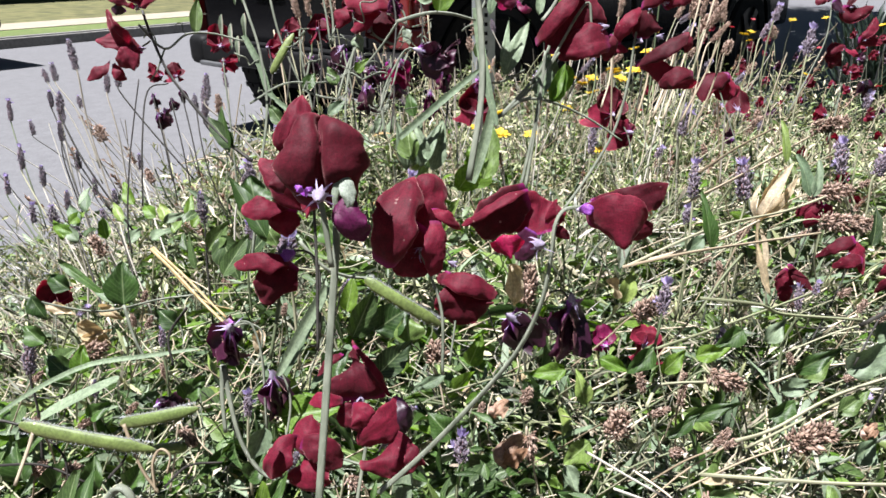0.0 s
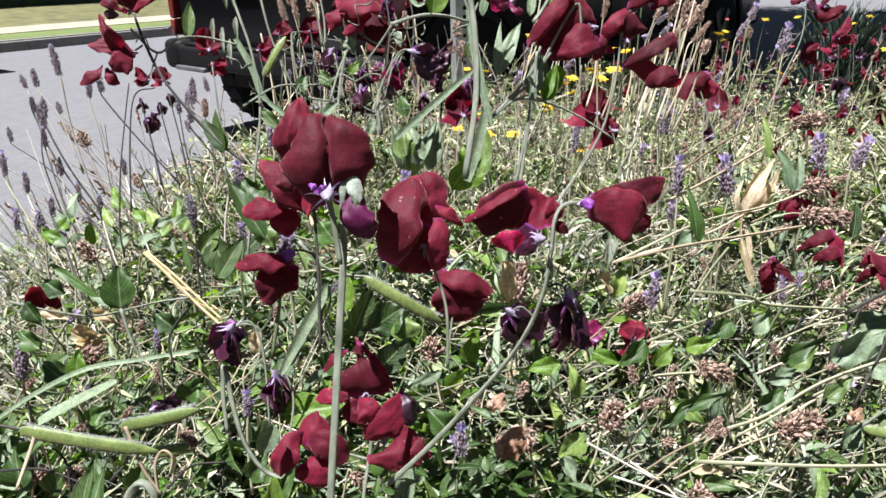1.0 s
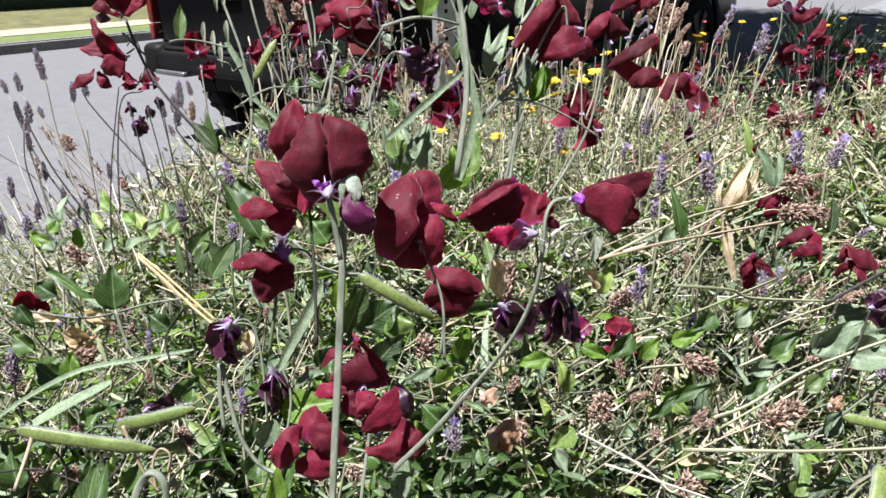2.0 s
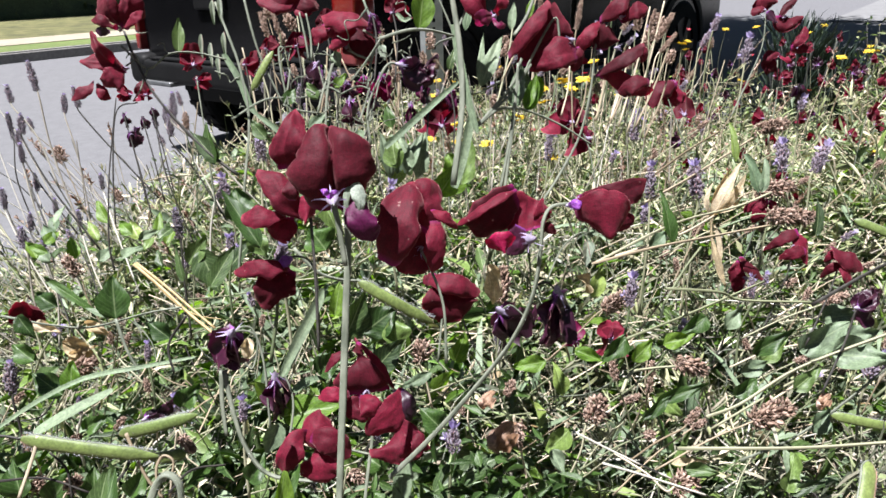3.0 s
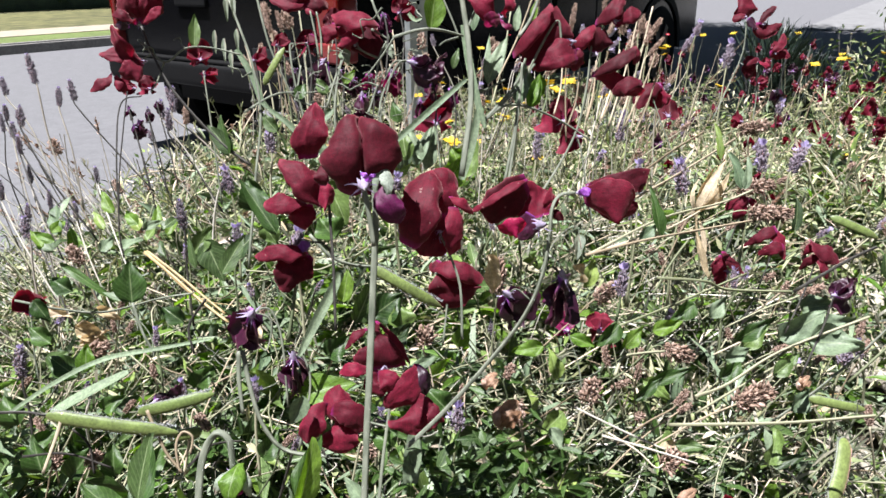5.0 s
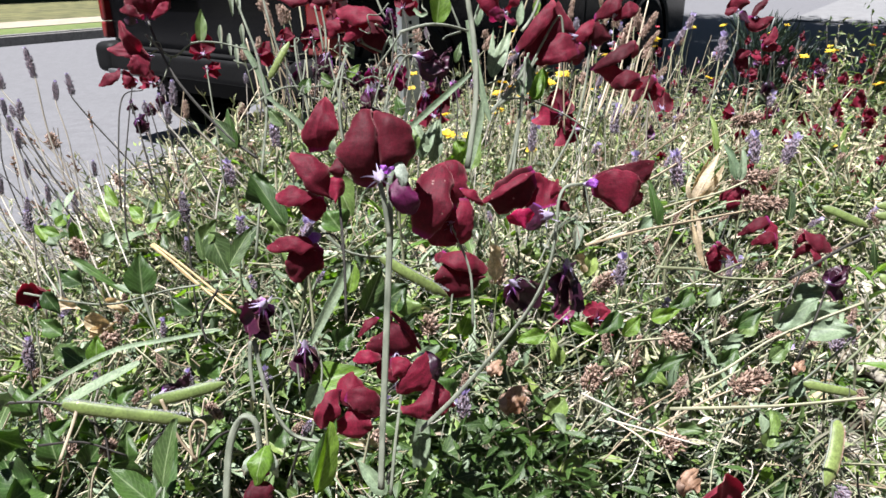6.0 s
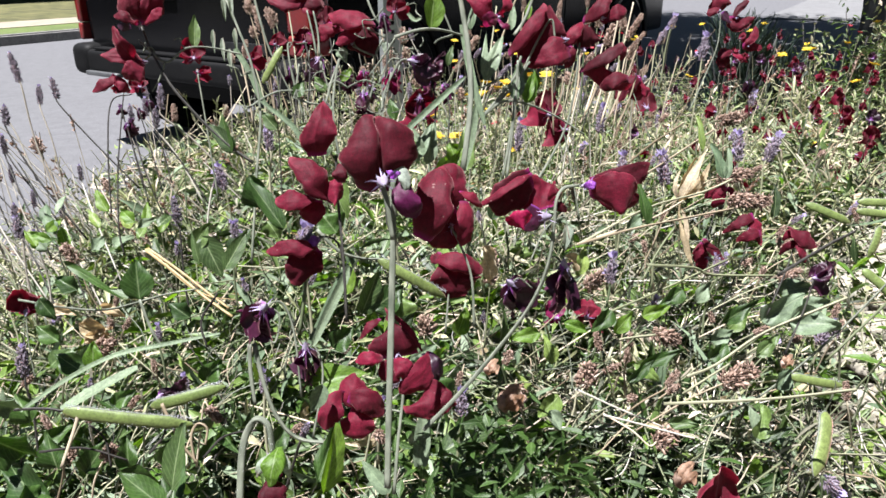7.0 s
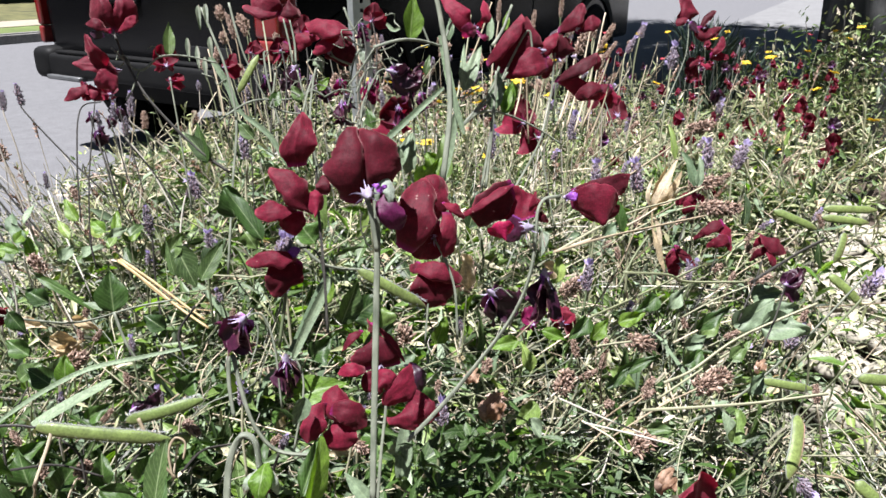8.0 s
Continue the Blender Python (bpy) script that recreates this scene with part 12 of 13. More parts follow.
stem(stalk, [(-0.0617, 0.5974, 0.737), (-0.0658, 0.6066, 0.7601), (-0.0738, 0.616, 0.7833)], 0.001, 0.0008, M_GREEN_STALK, "stalk")
stem(stalk, [(-0.0421, 0.5957, 0.7365), (-0.0485, 0.6059, 0.762), (-0.0589, 0.6165, 0.7876)], 0.001, 0.0008, M_STRAW, "stalk")
stem(stalk, [(-0.1208, 0.6008, 0.7337), (-0.1236, 0.6108, 0.7591), (-0.1302, 0.621, 0.7846)], 0.001, 0.0008, M_GREEN_STALK, "stalk")
stem(stalk, [(-0.1009, 0.6009, 0.7379), (-0.1076, 0.6094, 0.7588), (-0.1182, 0.6182, 0.7797)], 0.001, 0.0008, M_STRAW, "stalk")
stem(stalk, [(-0.0125, 0.5948, 0.7404), (-0.011, 0.6079, 0.7749), (-0.0134, 0.6213, 0.8095)], 0.001, 0.0008, M_STRAW, "stalk")
stem(stalk, [(-0.1333, 0.6002, 0.7294), (-0.1368, 0.6137, 0.7641), (-0.1441, 0.6275, 0.7988)], 0.001, 0.0008, M_STRAW, "stalk")
pea = spray("small faded and withered flowers among the upper stems")
flower(pea, (-0.0965, 0.452, 0.8123), -24, -16, 0, 0.0145, fold=35, lift=50, wing=0.8, kind='open', seed=2116)
stem(pea, [(-0.0966, 0.4365, 0.7718), (-0.0938, 0.4453, 0.7954), (-0.0952, 0.4509, 0.8096), (-0.0965, 0.452, 0.8123)], 0.0007, 0.0006, M_STEM_DARK)
flower(pea, (-0.077, 0.4508, 0.8132), -6, -14, 0, 0.0166, fold=35, lift=50, wing=0.8, kind='open', seed=2123)
stem(pea, [(-0.0771, 0.4353, 0.7727), (-0.0743, 0.4441, 0.7963), (-0.0757, 0.4497, 0.8105), (-0.077, 0.4508, 0.8132)], 0.0007, 0.0006, M_STEM_DARK)
flower(pea, (-0.0579, 0.4874, 0.791), -38, -60, 0, 0.0174, fold=78, lift=16, kind='wilt', wing=0.42, roll_edge=45, ruffle=0.35, seed=2130)
stem(pea, [(-0.058, 0.4704, 0.7466), (-0.055, 0.4801, 0.7724), (-0.0565, 0.4861, 0.788), (-0.0579, 0.4874, 0.791)], 0.0007, 0.0006, M_STEM_DARK)
flower(pea, (-0.0274, 0.3964, 0.8337), -35, -60, 0, 0.0146, fold=78, lift=16, kind='wilt', wing=0.42, roll_edge=45, ruffle=0.35, seed=2137, tone=M_VIOLET)
stem(pea, [(-0.0275, 0.3827, 0.798), (-0.0251, 0.3905, 0.8188), (-0.0263, 0.3954, 0.8313), (-0.0274, 0.3964, 0.8337)], 0.0007, 0.0006, M_STEM_DARK)
flower(pea, (-0.0009, 0.3804, 0.7974), -5, -60, 0, 0.0159, fold=78, lift=16, kind='wilt', wing=0.42, roll_edge=45, ruffle=0.35, seed=2144, tone=M_VIOLET)
stem(pea, [(-0.001, 0.3668, 0.7616), (0.0014, 0.3745, 0.7824), (0.0002, 0.3794, 0.795), (-0.0009, 0.3804, 0.7974)], 0.0007, 0.0006, M_STEM_DARK)
flower(pea, (-0.0154, 0.4529, 0.8314), -30, 10, 0, 0.0159, fold=35, lift=50, wing=0.8, kind='open', seed=2151)
stem(pea, [(-0.0155, 0.4374, 0.7908), (-0.0127, 0.4462, 0.8144), (-0.0141, 0.4517, 0.8286), (-0.0154, 0.4529, 0.8314)], 0.0007, 0.0006, M_STEM_DARK)
flower(pea, (-0.0618, 0.4987, 0.82), -16, 16, 0, 0.0174, fold=35, lift=50, wing=0.8, kind='open', seed=2158)
stem(pea, [(-0.0619, 0.4818, 0.7756), (-0.0589, 0.4914, 0.8014), (-0.0604, 0.4975, 0.817), (-0.0618, 0.4987, 0.82)], 0.0007, 0.0006, M_STEM_DARK)
flower(pea, (-0.0367, 0.485, 0.789), -20, -60, 0, 0.0182, fold=78, lift=16, kind='magenta', wing=0.42, roll_edge=45, ruffle=0.35, seed=2165)
stem(pea, [(-0.0368, 0.468, 0.7446), (-0.0338, 0.4776, 0.7705), (-0.0353, 0.4837, 0.786), (-0.0367, 0.485, 0.789)], 0.0007, 0.0006, M_STEM_DARK)
flower(pea, (0.0219, 0.4763, 0.7784), -50, -60, 0, 0.0174, fold=78, lift=16, kind='wilt', wing=0.42, roll_edge=45, ruffle=0.35, seed=2172, tone=M_VIOLET)
stem(pea, [(0.0218, 0.4593, 0.734), (0.0248, 0.4689, 0.7598), (0.0233, 0.475, 0.7754), (0.0219, 0.4763, 0.7784)], 0.0007, 0.0006, M_STEM_DARK)
flower(pea, (-0.119, 0.495, 0.7984), -50, -10, 0, 0.0158, fold=35, lift=50, wing=0.8, kind='open', seed=2179)
stem(pea, [(-0.1192, 0.4781, 0.7539), (-0.1161, 0.4877, 0.7798), (-0.1176, 0.4938, 0.7954), (-0.119, 0.495, 0.7984)], 0.0007, 0.0006, M_STEM_DARK)
flower(pea, (-0.0898, 0.4903, 0.7921), -5, -60, 0, 0.0174, fold=78, lift=16, kind='wilt', wing=0.42, roll_edge=45, ruffle=0.35, seed=2186)
stem(pea, [(-0.0899, 0.4734, 0.7477), (-0.0869, 0.483, 0.7736), (-0.0884, 0.4891, 0.7891), (-0.0898, 0.4903, 0.7921)], 0.0007, 0.0006, M_STEM_DARK)
pea = spray("withered dark flowers over the street edge")
flower(pea, (-0.2427, 0.5959, 0.7517), 5, -50, 0, 0.0162, fold=78, lift=16, kind='wilt', wing=0.42, roll_edge=45, ruffle=0.35, seed=2193)
stem(pea, [(-0.2276, 0.569, 0.6845), (-0.235, 0.5833, 0.7203), (-0.2427, 0.5959, 0.7517)], 0.0007, 0.0006, M_STEM_DARK)
flower(pea, (-0.2273, 0.5933, 0.7482), -4, -50, 0, 0.0152, fold=78, lift=16, kind='wilt', wing=0.42, roll_edge=45, ruffle=0.35, seed=2200)
stem(pea, [(-0.2121, 0.5665, 0.681), (-0.2195, 0.5807, 0.7168), (-0.2273, 0.5933, 0.7482)], 0.0007, 0.0006, M_STEM_DARK)
flower(pea, (-0.2188, 0.5953, 0.7551), -5, -50, 0, 0.0143, fold=78, lift=16, kind='wilt', wing=0.42, roll_edge=45, ruffle=0.35, seed=2207)
stem(pea, [(-0.2036, 0.5684, 0.6879), (-0.2111, 0.5827, 0.7238), (-0.2188, 0.5953, 0.7551)], 0.0007, 0.0006, M_STEM_DARK)
flower(pea, (-0.2388, 0.5899, 0.7369), -45, -50, 0, 0.0171, fold=78, lift=16, kind='wilt', wing=0.42, roll_edge=45, ruffle=0.35, seed=2214)
stem(pea, [(-0.2236, 0.5631, 0.6697), (-0.2311, 0.5773, 0.7055), (-0.2388, 0.5899, 0.7369)], 0.0007, 0.0006, M_STEM_DARK)
leaf_shoot = spray("pale thread-like sepals and tendrils round the wilted flowers")
stem(leaf_shoot, [(-0.0074, 0.3971, 0.8042), (-0.0048, 0.3989, 0.8048), (-0.0023, 0.3955, 0.8047), (-0.0004, 0.3961, 0.8028), (0.0004, 0.3983, 0.8000)], 0.0005, 0.0002, M_STEM, "tendril")
stem(leaf_shoot, [(-0.0172, 0.4038, 0.8084), (-0.0189, 0.4059, 0.8106), (-0.0216, 0.4027, 0.8123), (-0.0246, 0.4037, 0.8121), (-0.0272, 0.4060, 0.8103)], 0.0005, 0.0002, M_STEM, "tendril")
stem(leaf_shoot, [(-0.0100, 0.3881, 0.8134), (-0.0110, 0.3900, 0.8137), (-0.0123, 0.3867, 0.8142), (-0.0135, 0.3877, 0.8138), (-0.0144, 0.3902, 0.8129)], 0.0005, 0.0002, M_STEM, "tendril")
stem(leaf_shoot, [(-0.0134, 0.3958, 0.8017), (-0.0120, 0.3973, 0.7991), (-0.0098, 0.3937, 0.7981), (-0.0070, 0.3946, 0.7977), (-0.0042, 0.3971, 0.7984)], 0.0005, 0.0002, M_STEM, "tendril")
stem(leaf_shoot, [(-0.0082, 0.3666, 0.8172), (-0.0071, 0.3685, 0.8181), (-0.0066, 0.3652, 0.8197), (-0.0065, 0.3663, 0.8210), (-0.0068, 0.3690, 0.8222)], 0.0005, 0.0002, M_STEM, "tendril")
stem(leaf_shoot, [(-0.0024, 0.3765, 0.8043), (-0.0002, 0.3783, 0.8046), (0.0018, 0.3749, 0.8049), (0.0040, 0.3756, 0.8043), (0.0061, 0.3779, 0.8030)], 0.0005, 0.0002, M_STEM, "tendril")
stem(leaf_shoot, [(-0.0148, 0.3928, 0.8017), (-0.0118, 0.3946, 0.8020), (-0.0092, 0.3914, 0.8036), (-0.0069, 0.3925, 0.8053), (-0.0051, 0.3952, 0.8074)], 0.0005, 0.0002, M_STEM, "tendril")
stem(leaf_shoot, [(-0.0121, 0.3724, 0.8162), (-0.0106, 0.3741, 0.8153), (-0.0092, 0.3707, 0.8147), (-0.0079, 0.3715, 0.8136), (-0.0067, 0.3738, 0.8121)], 0.0005, 0.0002, M_STEM, "tendril")
stem(leaf_shoot, [(-0.0181, 0.3794, 0.8076), (-0.0192, 0.3809, 0.8050), (-0.0203, 0.3773, 0.8030), (-0.0213, 0.3780, 0.8004), (-0.0223, 0.3801, 0.7976)], 0.0005, 0.0002, M_STEM, "tendril")
stem(leaf_shoot, [(-0.0372, 0.3928, 0.7979), (-0.0344, 0.3945, 0.7965), (-0.0313, 0.3913, 0.7976), (-0.0292, 0.3926, 0.7998), (-0.0289, 0.3955, 0.8024)], 0.0005, 0.0002, M_STEM, "tendril")
stem(leaf_shoot, [(-0.0303, 0.3649, 0.7962), (-0.0298, 0.3670, 0.7976), (-0.0291, 0.3639, 0.7997), (-0.0282, 0.3651, 0.8011), (-0.0272, 0.3678, 0.8023)], 0.0005, 0.0002, M_STEM, "tendril")
stem(leaf_shoot, [(-0.0406, 0.3726, 0.8071), (-0.0392, 0.3745, 0.8072), (-0.0376, 0.3713, 0.8075), (-0.0363, 0.3722, 0.8068), (-0.0353, 0.3746, 0.8055)], 0.0005, 0.0002, M_STEM, "tendril")
stem(leaf_shoot, [(-0.0279, 0.3777, 0.7928), (-0.0294, 0.3792, 0.7909), (-0.0312, 0.3757, 0.7903), (-0.0334, 0.3766, 0.7899), (-0.0356, 0.3791, 0.7899)], 0.0005, 0.0002, M_STEM, "tendril")
stem(leaf_shoot, [(-0.0408, 0.3957, 0.7935), (-0.0400, 0.3977, 0.7942), (-0.0387, 0.3945, 0.7950), (-0.0375, 0.3954, 0.7945), (-0.0368, 0.3978, 0.7931)], 0.0005, 0.0002, M_STEM, "tendril")
stem(leaf_shoot, [(-0.0404, 0.3892, 0.8006), (-0.0388, 0.3912, 0.8012), (-0.0368, 0.3879, 0.8015), (-0.0354, 0.3888, 0.8004), (-0.0348, 0.3911, 0.7984)], 0.0005, 0.0002, M_STEM, "tendril")
stem(leaf_shoot, [(-0.0331, 0.3778, 0.8023), (-0.0327, 0.3795, 0.8009), (-0.0316, 0.3761, 0.8005), (-0.0303, 0.3770, 0.8001), (-0.0291, 0.3796, 0.8000)], 0.0005, 0.0002, M_STEM, "tendril")
stem(leaf_shoot, [(-0.0550, 0.3704, 0.8025), (-0.0524, 0.3723, 0.8013), (-0.0495, 0.3690, 0.8007), (-0.0470, 0.3700, 0.7993), (-0.0445, 0.3724, 0.7976)], 0.0005, 0.0002, M_STEM, "tendril")
stem(leaf_shoot, [(-0.0601, 0.3886, 0.8126), (-0.0592, 0.3906, 0.8141), (-0.0580, 0.3876, 0.8162), (-0.0574, 0.3887, 0.8180), (-0.0571, 0.3915, 0.8197)], 0.0005, 0.0002, M_STEM, "tendril")
stem(leaf_shoot, [(-0.0643, 0.3646, 0.8049), (-0.0670, 0.3661, 0.8047), (-0.0690, 0.3624, 0.8039), (-0.0706, 0.3629, 0.8017), (-0.0714, 0.3650, 0.7989)], 0.0005, 0.0002, M_STEM, "tendril")
stem(leaf_shoot, [(-0.0558, 0.3891, 0.8009), (-0.0555, 0.3911, 0.8020), (-0.0549, 0.3880, 0.8037), (-0.0548, 0.3891, 0.8049), (-0.0549, 0.3918, 0.8060)], 0.0005, 0.0002, M_STEM, "tendril")
stem(leaf_shoot, [(-0.0638, 0.3752, 0.8046), (-0.0669, 0.3766, 0.8037), (-0.0693, 0.3731, 0.8047), (-0.0717, 0.3740, 0.8064), (-0.0732, 0.3767, 0.8087)], 0.0005, 0.0002, M_STEM, "tendril")
stem(leaf_shoot, [(-0.0508, 0.3847, 0.8093), (-0.0511, 0.3867, 0.8111), (-0.0515, 0.3835, 0.8133), (-0.0527, 0.3846, 0.8148), (-0.0545, 0.3871, 0.8158)], 0.0005, 0.0002, M_STEM, "tendril")
stem(leaf_shoot, [(-0.0592, 0.3801, 0.8149), (-0.0565, 0.3822, 0.8148), (-0.0534, 0.3791, 0.8147), (-0.0507, 0.3801, 0.8138), (-0.0483, 0.3827, 0.8123)], 0.0005, 0.0002, M_STEM, "tendril")
stem(leaf_shoot, [(-0.0285, 0.3661, 0.7850), (-0.0291, 0.3674, 0.7822), (-0.0306, 0.3637, 0.7808), (-0.0330, 0.3644, 0.7796), (-0.0357, 0.3669, 0.7792)], 0.0005, 0.0002, M_STEM, "tendril")
stem(leaf_shoot, [(-0.0315, 0.3918, 0.7735), (-0.0323, 0.3940, 0.7755), (-0.0321, 0.3912, 0.7786), (-0.0312, 0.3926, 0.7808), (-0.0295, 0.3954, 0.7822)], 0.0005, 0.0002, M_STEM, "tendril")
stem(leaf_shoot, [(-0.0310, 0.3726, 0.7784), (-0.0337, 0.3743, 0.7780), (-0.0361, 0.3711, 0.7791), (-0.0385, 0.3721, 0.7800), (-0.0406, 0.3748, 0.7812)], 0.0005, 0.0002, M_STEM, "tendril")
stem(leaf_shoot, [(-0.0326, 0.3864, 0.7721), (-0.0337, 0.3883, 0.7724), (-0.0346, 0.3851, 0.7737), (-0.0356, 0.3862, 0.7743), (-0.0366, 0.3888, 0.7746)], 0.0005, 0.0002, M_STEM, "tendril")
stem(leaf_shoot, [(-0.0328, 0.3798, 0.7776), (-0.0318, 0.3820, 0.7794), (-0.0298, 0.3791, 0.7816), (-0.0276, 0.3802, 0.7822), (-0.0251, 0.3827, 0.7817)], 0.0005, 0.0002, M_STEM, "tendril")
stem(leaf_shoot, [(-0.0315, 0.3907, 0.7760), (-0.0306, 0.3929, 0.7773), (-0.0289, 0.3898, 0.7789), (-0.0270, 0.3908, 0.7790), (-0.0252, 0.3932, 0.7780)], 0.0005, 0.0002, M_STEM, "tendril")
stem(leaf_shoot, [(-0.0234, 0.4000, 0.7732), (-0.0211, 0.4019, 0.7734), (-0.0188, 0.3987, 0.7744), (-0.0165, 0.3997, 0.7746), (-0.0142, 0.4022, 0.7745)], 0.0005, 0.0002, M_STEM, "tendril")
stem(leaf_shoot, [(-0.0348, 0.3980, 0.7716), (-0.0375, 0.3996, 0.7710), (-0.0400, 0.3964, 0.7722), (-0.0423, 0.3974, 0.7731), (-0.0443, 0.4001, 0.7744)], 0.0005, 0.0002, M_STEM, "tendril")
stem(leaf_shoot, [(-0.0449, 0.3931, 0.7819), (-0.0471, 0.3949, 0.7829), (-0.0492, 0.3917, 0.7845), (-0.0516, 0.3926, 0.7852), (-0.0542, 0.3951, 0.7854)], 0.0005, 0.0002, M_STEM, "tendril")
stem(leaf_shoot, [(-0.0468, 0.3856, 0.7739), (-0.0471, 0.3876, 0.7747), (-0.0476, 0.3845, 0.7764), (-0.0487, 0.3855, 0.7769), (-0.0501, 0.3880, 0.7765)], 0.0005, 0.0002, M_STEM, "tendril")
stem(leaf_shoot, [(-0.0485, 0.3695, 0.7790), (-0.0493, 0.3716, 0.7808), (-0.0510, 0.3684, 0.7827), (-0.0534, 0.3692, 0.7826), (-0.0555, 0.3713, 0.7809)], 0.0005, 0.0002, M_STEM, "tendril")
stem(leaf_shoot, [(-0.0472, 0.3641, 0.7862), (-0.0462, 0.3658, 0.7846), (-0.0445, 0.3624, 0.7844), (-0.0429, 0.3634, 0.7841), (-0.0414, 0.3661, 0.7843)], 0.0005, 0.0002, M_STEM, "tendril")
stem(leaf_shoot, [(-0.0522, 0.3806, 0.7864), (-0.0541, 0.3820, 0.7847), (-0.0559, 0.3783, 0.7840), (-0.0580, 0.3789, 0.7828), (-0.0604, 0.3811, 0.7816)], 0.0005, 0.0002, M_STEM, "tendril")
stem(leaf_shoot, [(-0.0511, 0.3600, 0.7772), (-0.0526, 0.3615, 0.7760), (-0.0537, 0.3580, 0.7757), (-0.0549, 0.3586, 0.7744), (-0.0562, 0.3607, 0.7726)], 0.0005, 0.0002, M_STEM, "tendril")
stem(leaf_shoot, [(-0.0234, 0.3814, 0.8123), (-0.0211, 0.3831, 0.8115), (-0.0189, 0.3798, 0.8125), (-0.0173, 0.3809, 0.8140), (-0.0166, 0.3836, 0.8159)], 0.0005, 0.0002, M_STEM, "tendril")
stem(leaf_shoot, [(-0.0164, 0.3902, 0.8185), (-0.0137, 0.3920, 0.8189), (-0.0112, 0.3887, 0.8201), (-0.0087, 0.3897, 0.8211), (-0.0062, 0.3922, 0.8223)], 0.0005, 0.0002, M_STEM, "tendril")
stem(leaf_shoot, [(-0.0128, 0.3813, 0.8147), (-0.0114, 0.3829, 0.8128), (-0.0103, 0.3794, 0.8112), (-0.0092, 0.3801, 0.8092), (-0.0083, 0.3823, 0.8069)], 0.0005, 0.0002, M_STEM, "tendril")
stem(leaf_shoot, [(-0.0106, 0.3903, 0.8089), (-0.0124, 0.3919, 0.8065), (-0.0125, 0.3882, 0.8040), (-0.0108, 0.3889, 0.8016), (-0.0079, 0.3912, 0.8005)], 0.0005, 0.0002, M_STEM, "tendril")
stem(leaf_shoot, [(-0.0233, 0.3913, 0.8152), (-0.0219, 0.3930, 0.8132), (-0.0216, 0.3894, 0.8113), (-0.0225, 0.3902, 0.8090), (-0.0244, 0.3925, 0.8072)], 0.0005, 0.0002, M_STEM, "tendril")
stem(leaf_shoot, [(-0.0703, 0.3732, 0.8186), (-0.0715, 0.3747, 0.8158), (-0.0717, 0.3710, 0.8134), (-0.0719, 0.3717, 0.8105), (-0.0718, 0.3739, 0.8074)], 0.0005, 0.0002, M_STEM, "tendril")
stem(leaf_shoot, [(-0.0654, 0.3880, 0.8112), (-0.0660, 0.3894, 0.8081), (-0.0661, 0.3858, 0.8056), (-0.0665, 0.3863, 0.8025), (-0.0672, 0.3884, 0.7993)], 0.0005, 0.0002, M_STEM, "tendril")
stem(leaf_shoot, [(-0.0733, 0.4034, 0.8174), (-0.0752, 0.4050, 0.8172), (-0.0766, 0.4015, 0.8174), (-0.0784, 0.4022, 0.8172), (-0.0805, 0.4045, 0.8168)], 0.0005, 0.0002, M_STEM, "tendril")
stem(leaf_shoot, [(-0.0746, 0.3812, 0.8158), (-0.0757, 0.3827, 0.8132), (-0.0771, 0.3790, 0.8117), (-0.0796, 0.3795, 0.8106), (-0.0825, 0.3816, 0.8104)], 0.0005, 0.0002, M_STEM, "tendril")
leaf_shoot = spray("pale blue-green and yellow-green pea leaves with winged stems")
leaf(leaf_shoot, (-0.0211, 0.3693, 0.7468), (-0.0255, 0.3754, 0.7725), 0.0082, (0.2, -0.9, 0.35), mat=M_LEAF_GREY, wave=0.15, curl=0.2, fold=0.4)
leaf(leaf_shoot, (-0.0178, 0.3698, 0.7486), (-0.0126, 0.3754, 0.7732), 0.0075, (0.2, -0.9, 0.35), mat=M_LEAF_GREY, wave=0.15, curl=0.2, fold=0.4)
leaf(leaf_shoot, (-0.0070, 0.3592, 0.7489), (-0.0005, 0.3646, 0.7730), 0.0088, (0.2, -0.9, 0.35), mat=M_LEAF_GREY, wave=0.15, curl=0.2, fold=0.4)
leaf(leaf_shoot, (-0.0104, 0.3788, 0.7444), (-0.0117, 0.3826, 0.7592), 0.0054, (0.2, -0.9, 0.35), mat=M_LEAF, wave=0.15, curl=0.2, fold=0.4)
leaf(leaf_shoot, (0.0062, 0.3844, 0.7302), (0.0217, 0.3886, 0.7508), 0.0141, (0.2, -0.9, 0.35), mat=M_LEAF_BRIGHT, wave=0.15, curl=0.2, fold=0.4)
leaf(leaf_shoot, (0.0652, 0.3805, 0.7988), (0.0587, 0.3789, 0.7801), 0.0084, (0.2, -0.9, 0.35), mat=M_LEAF_BRIGHT, wave=0.15, curl=0.2, fold=0.4)
leaf(leaf_shoot, (0.0572, 0.3800, 0.7848), (0.0543, 0.3835, 0.8051), 0.0092, (0.2, -0.9, 0.35), mat=M_LEAF_GREY, wave=0.15, curl=0.2, fold=0.4)
leaf(leaf_shoot, (-0.0659, 0.4081, 0.7450), (-0.0701, 0.4107, 0.7581), 0.0066, (0.2, -0.9, 0.35), mat=M_LEAF_GREY, wave=0.15, curl=0.2, fold=0.4)
blade(leaf_shoot, [(-0.0567, 0.3020, 0.7103), (-0.0639, 0.2959, 0.6988), (-0.0715, 0.2890, 0.6873), (-0.0789, 0.2810, 0.6751)], 0.0056, (0.3, -0.9, 0.3), M_LEAF_GREY, "winged_stem")
leaf_shoot = spray("dark lance-shaped and pale lobed leaves lying low in the tangle")
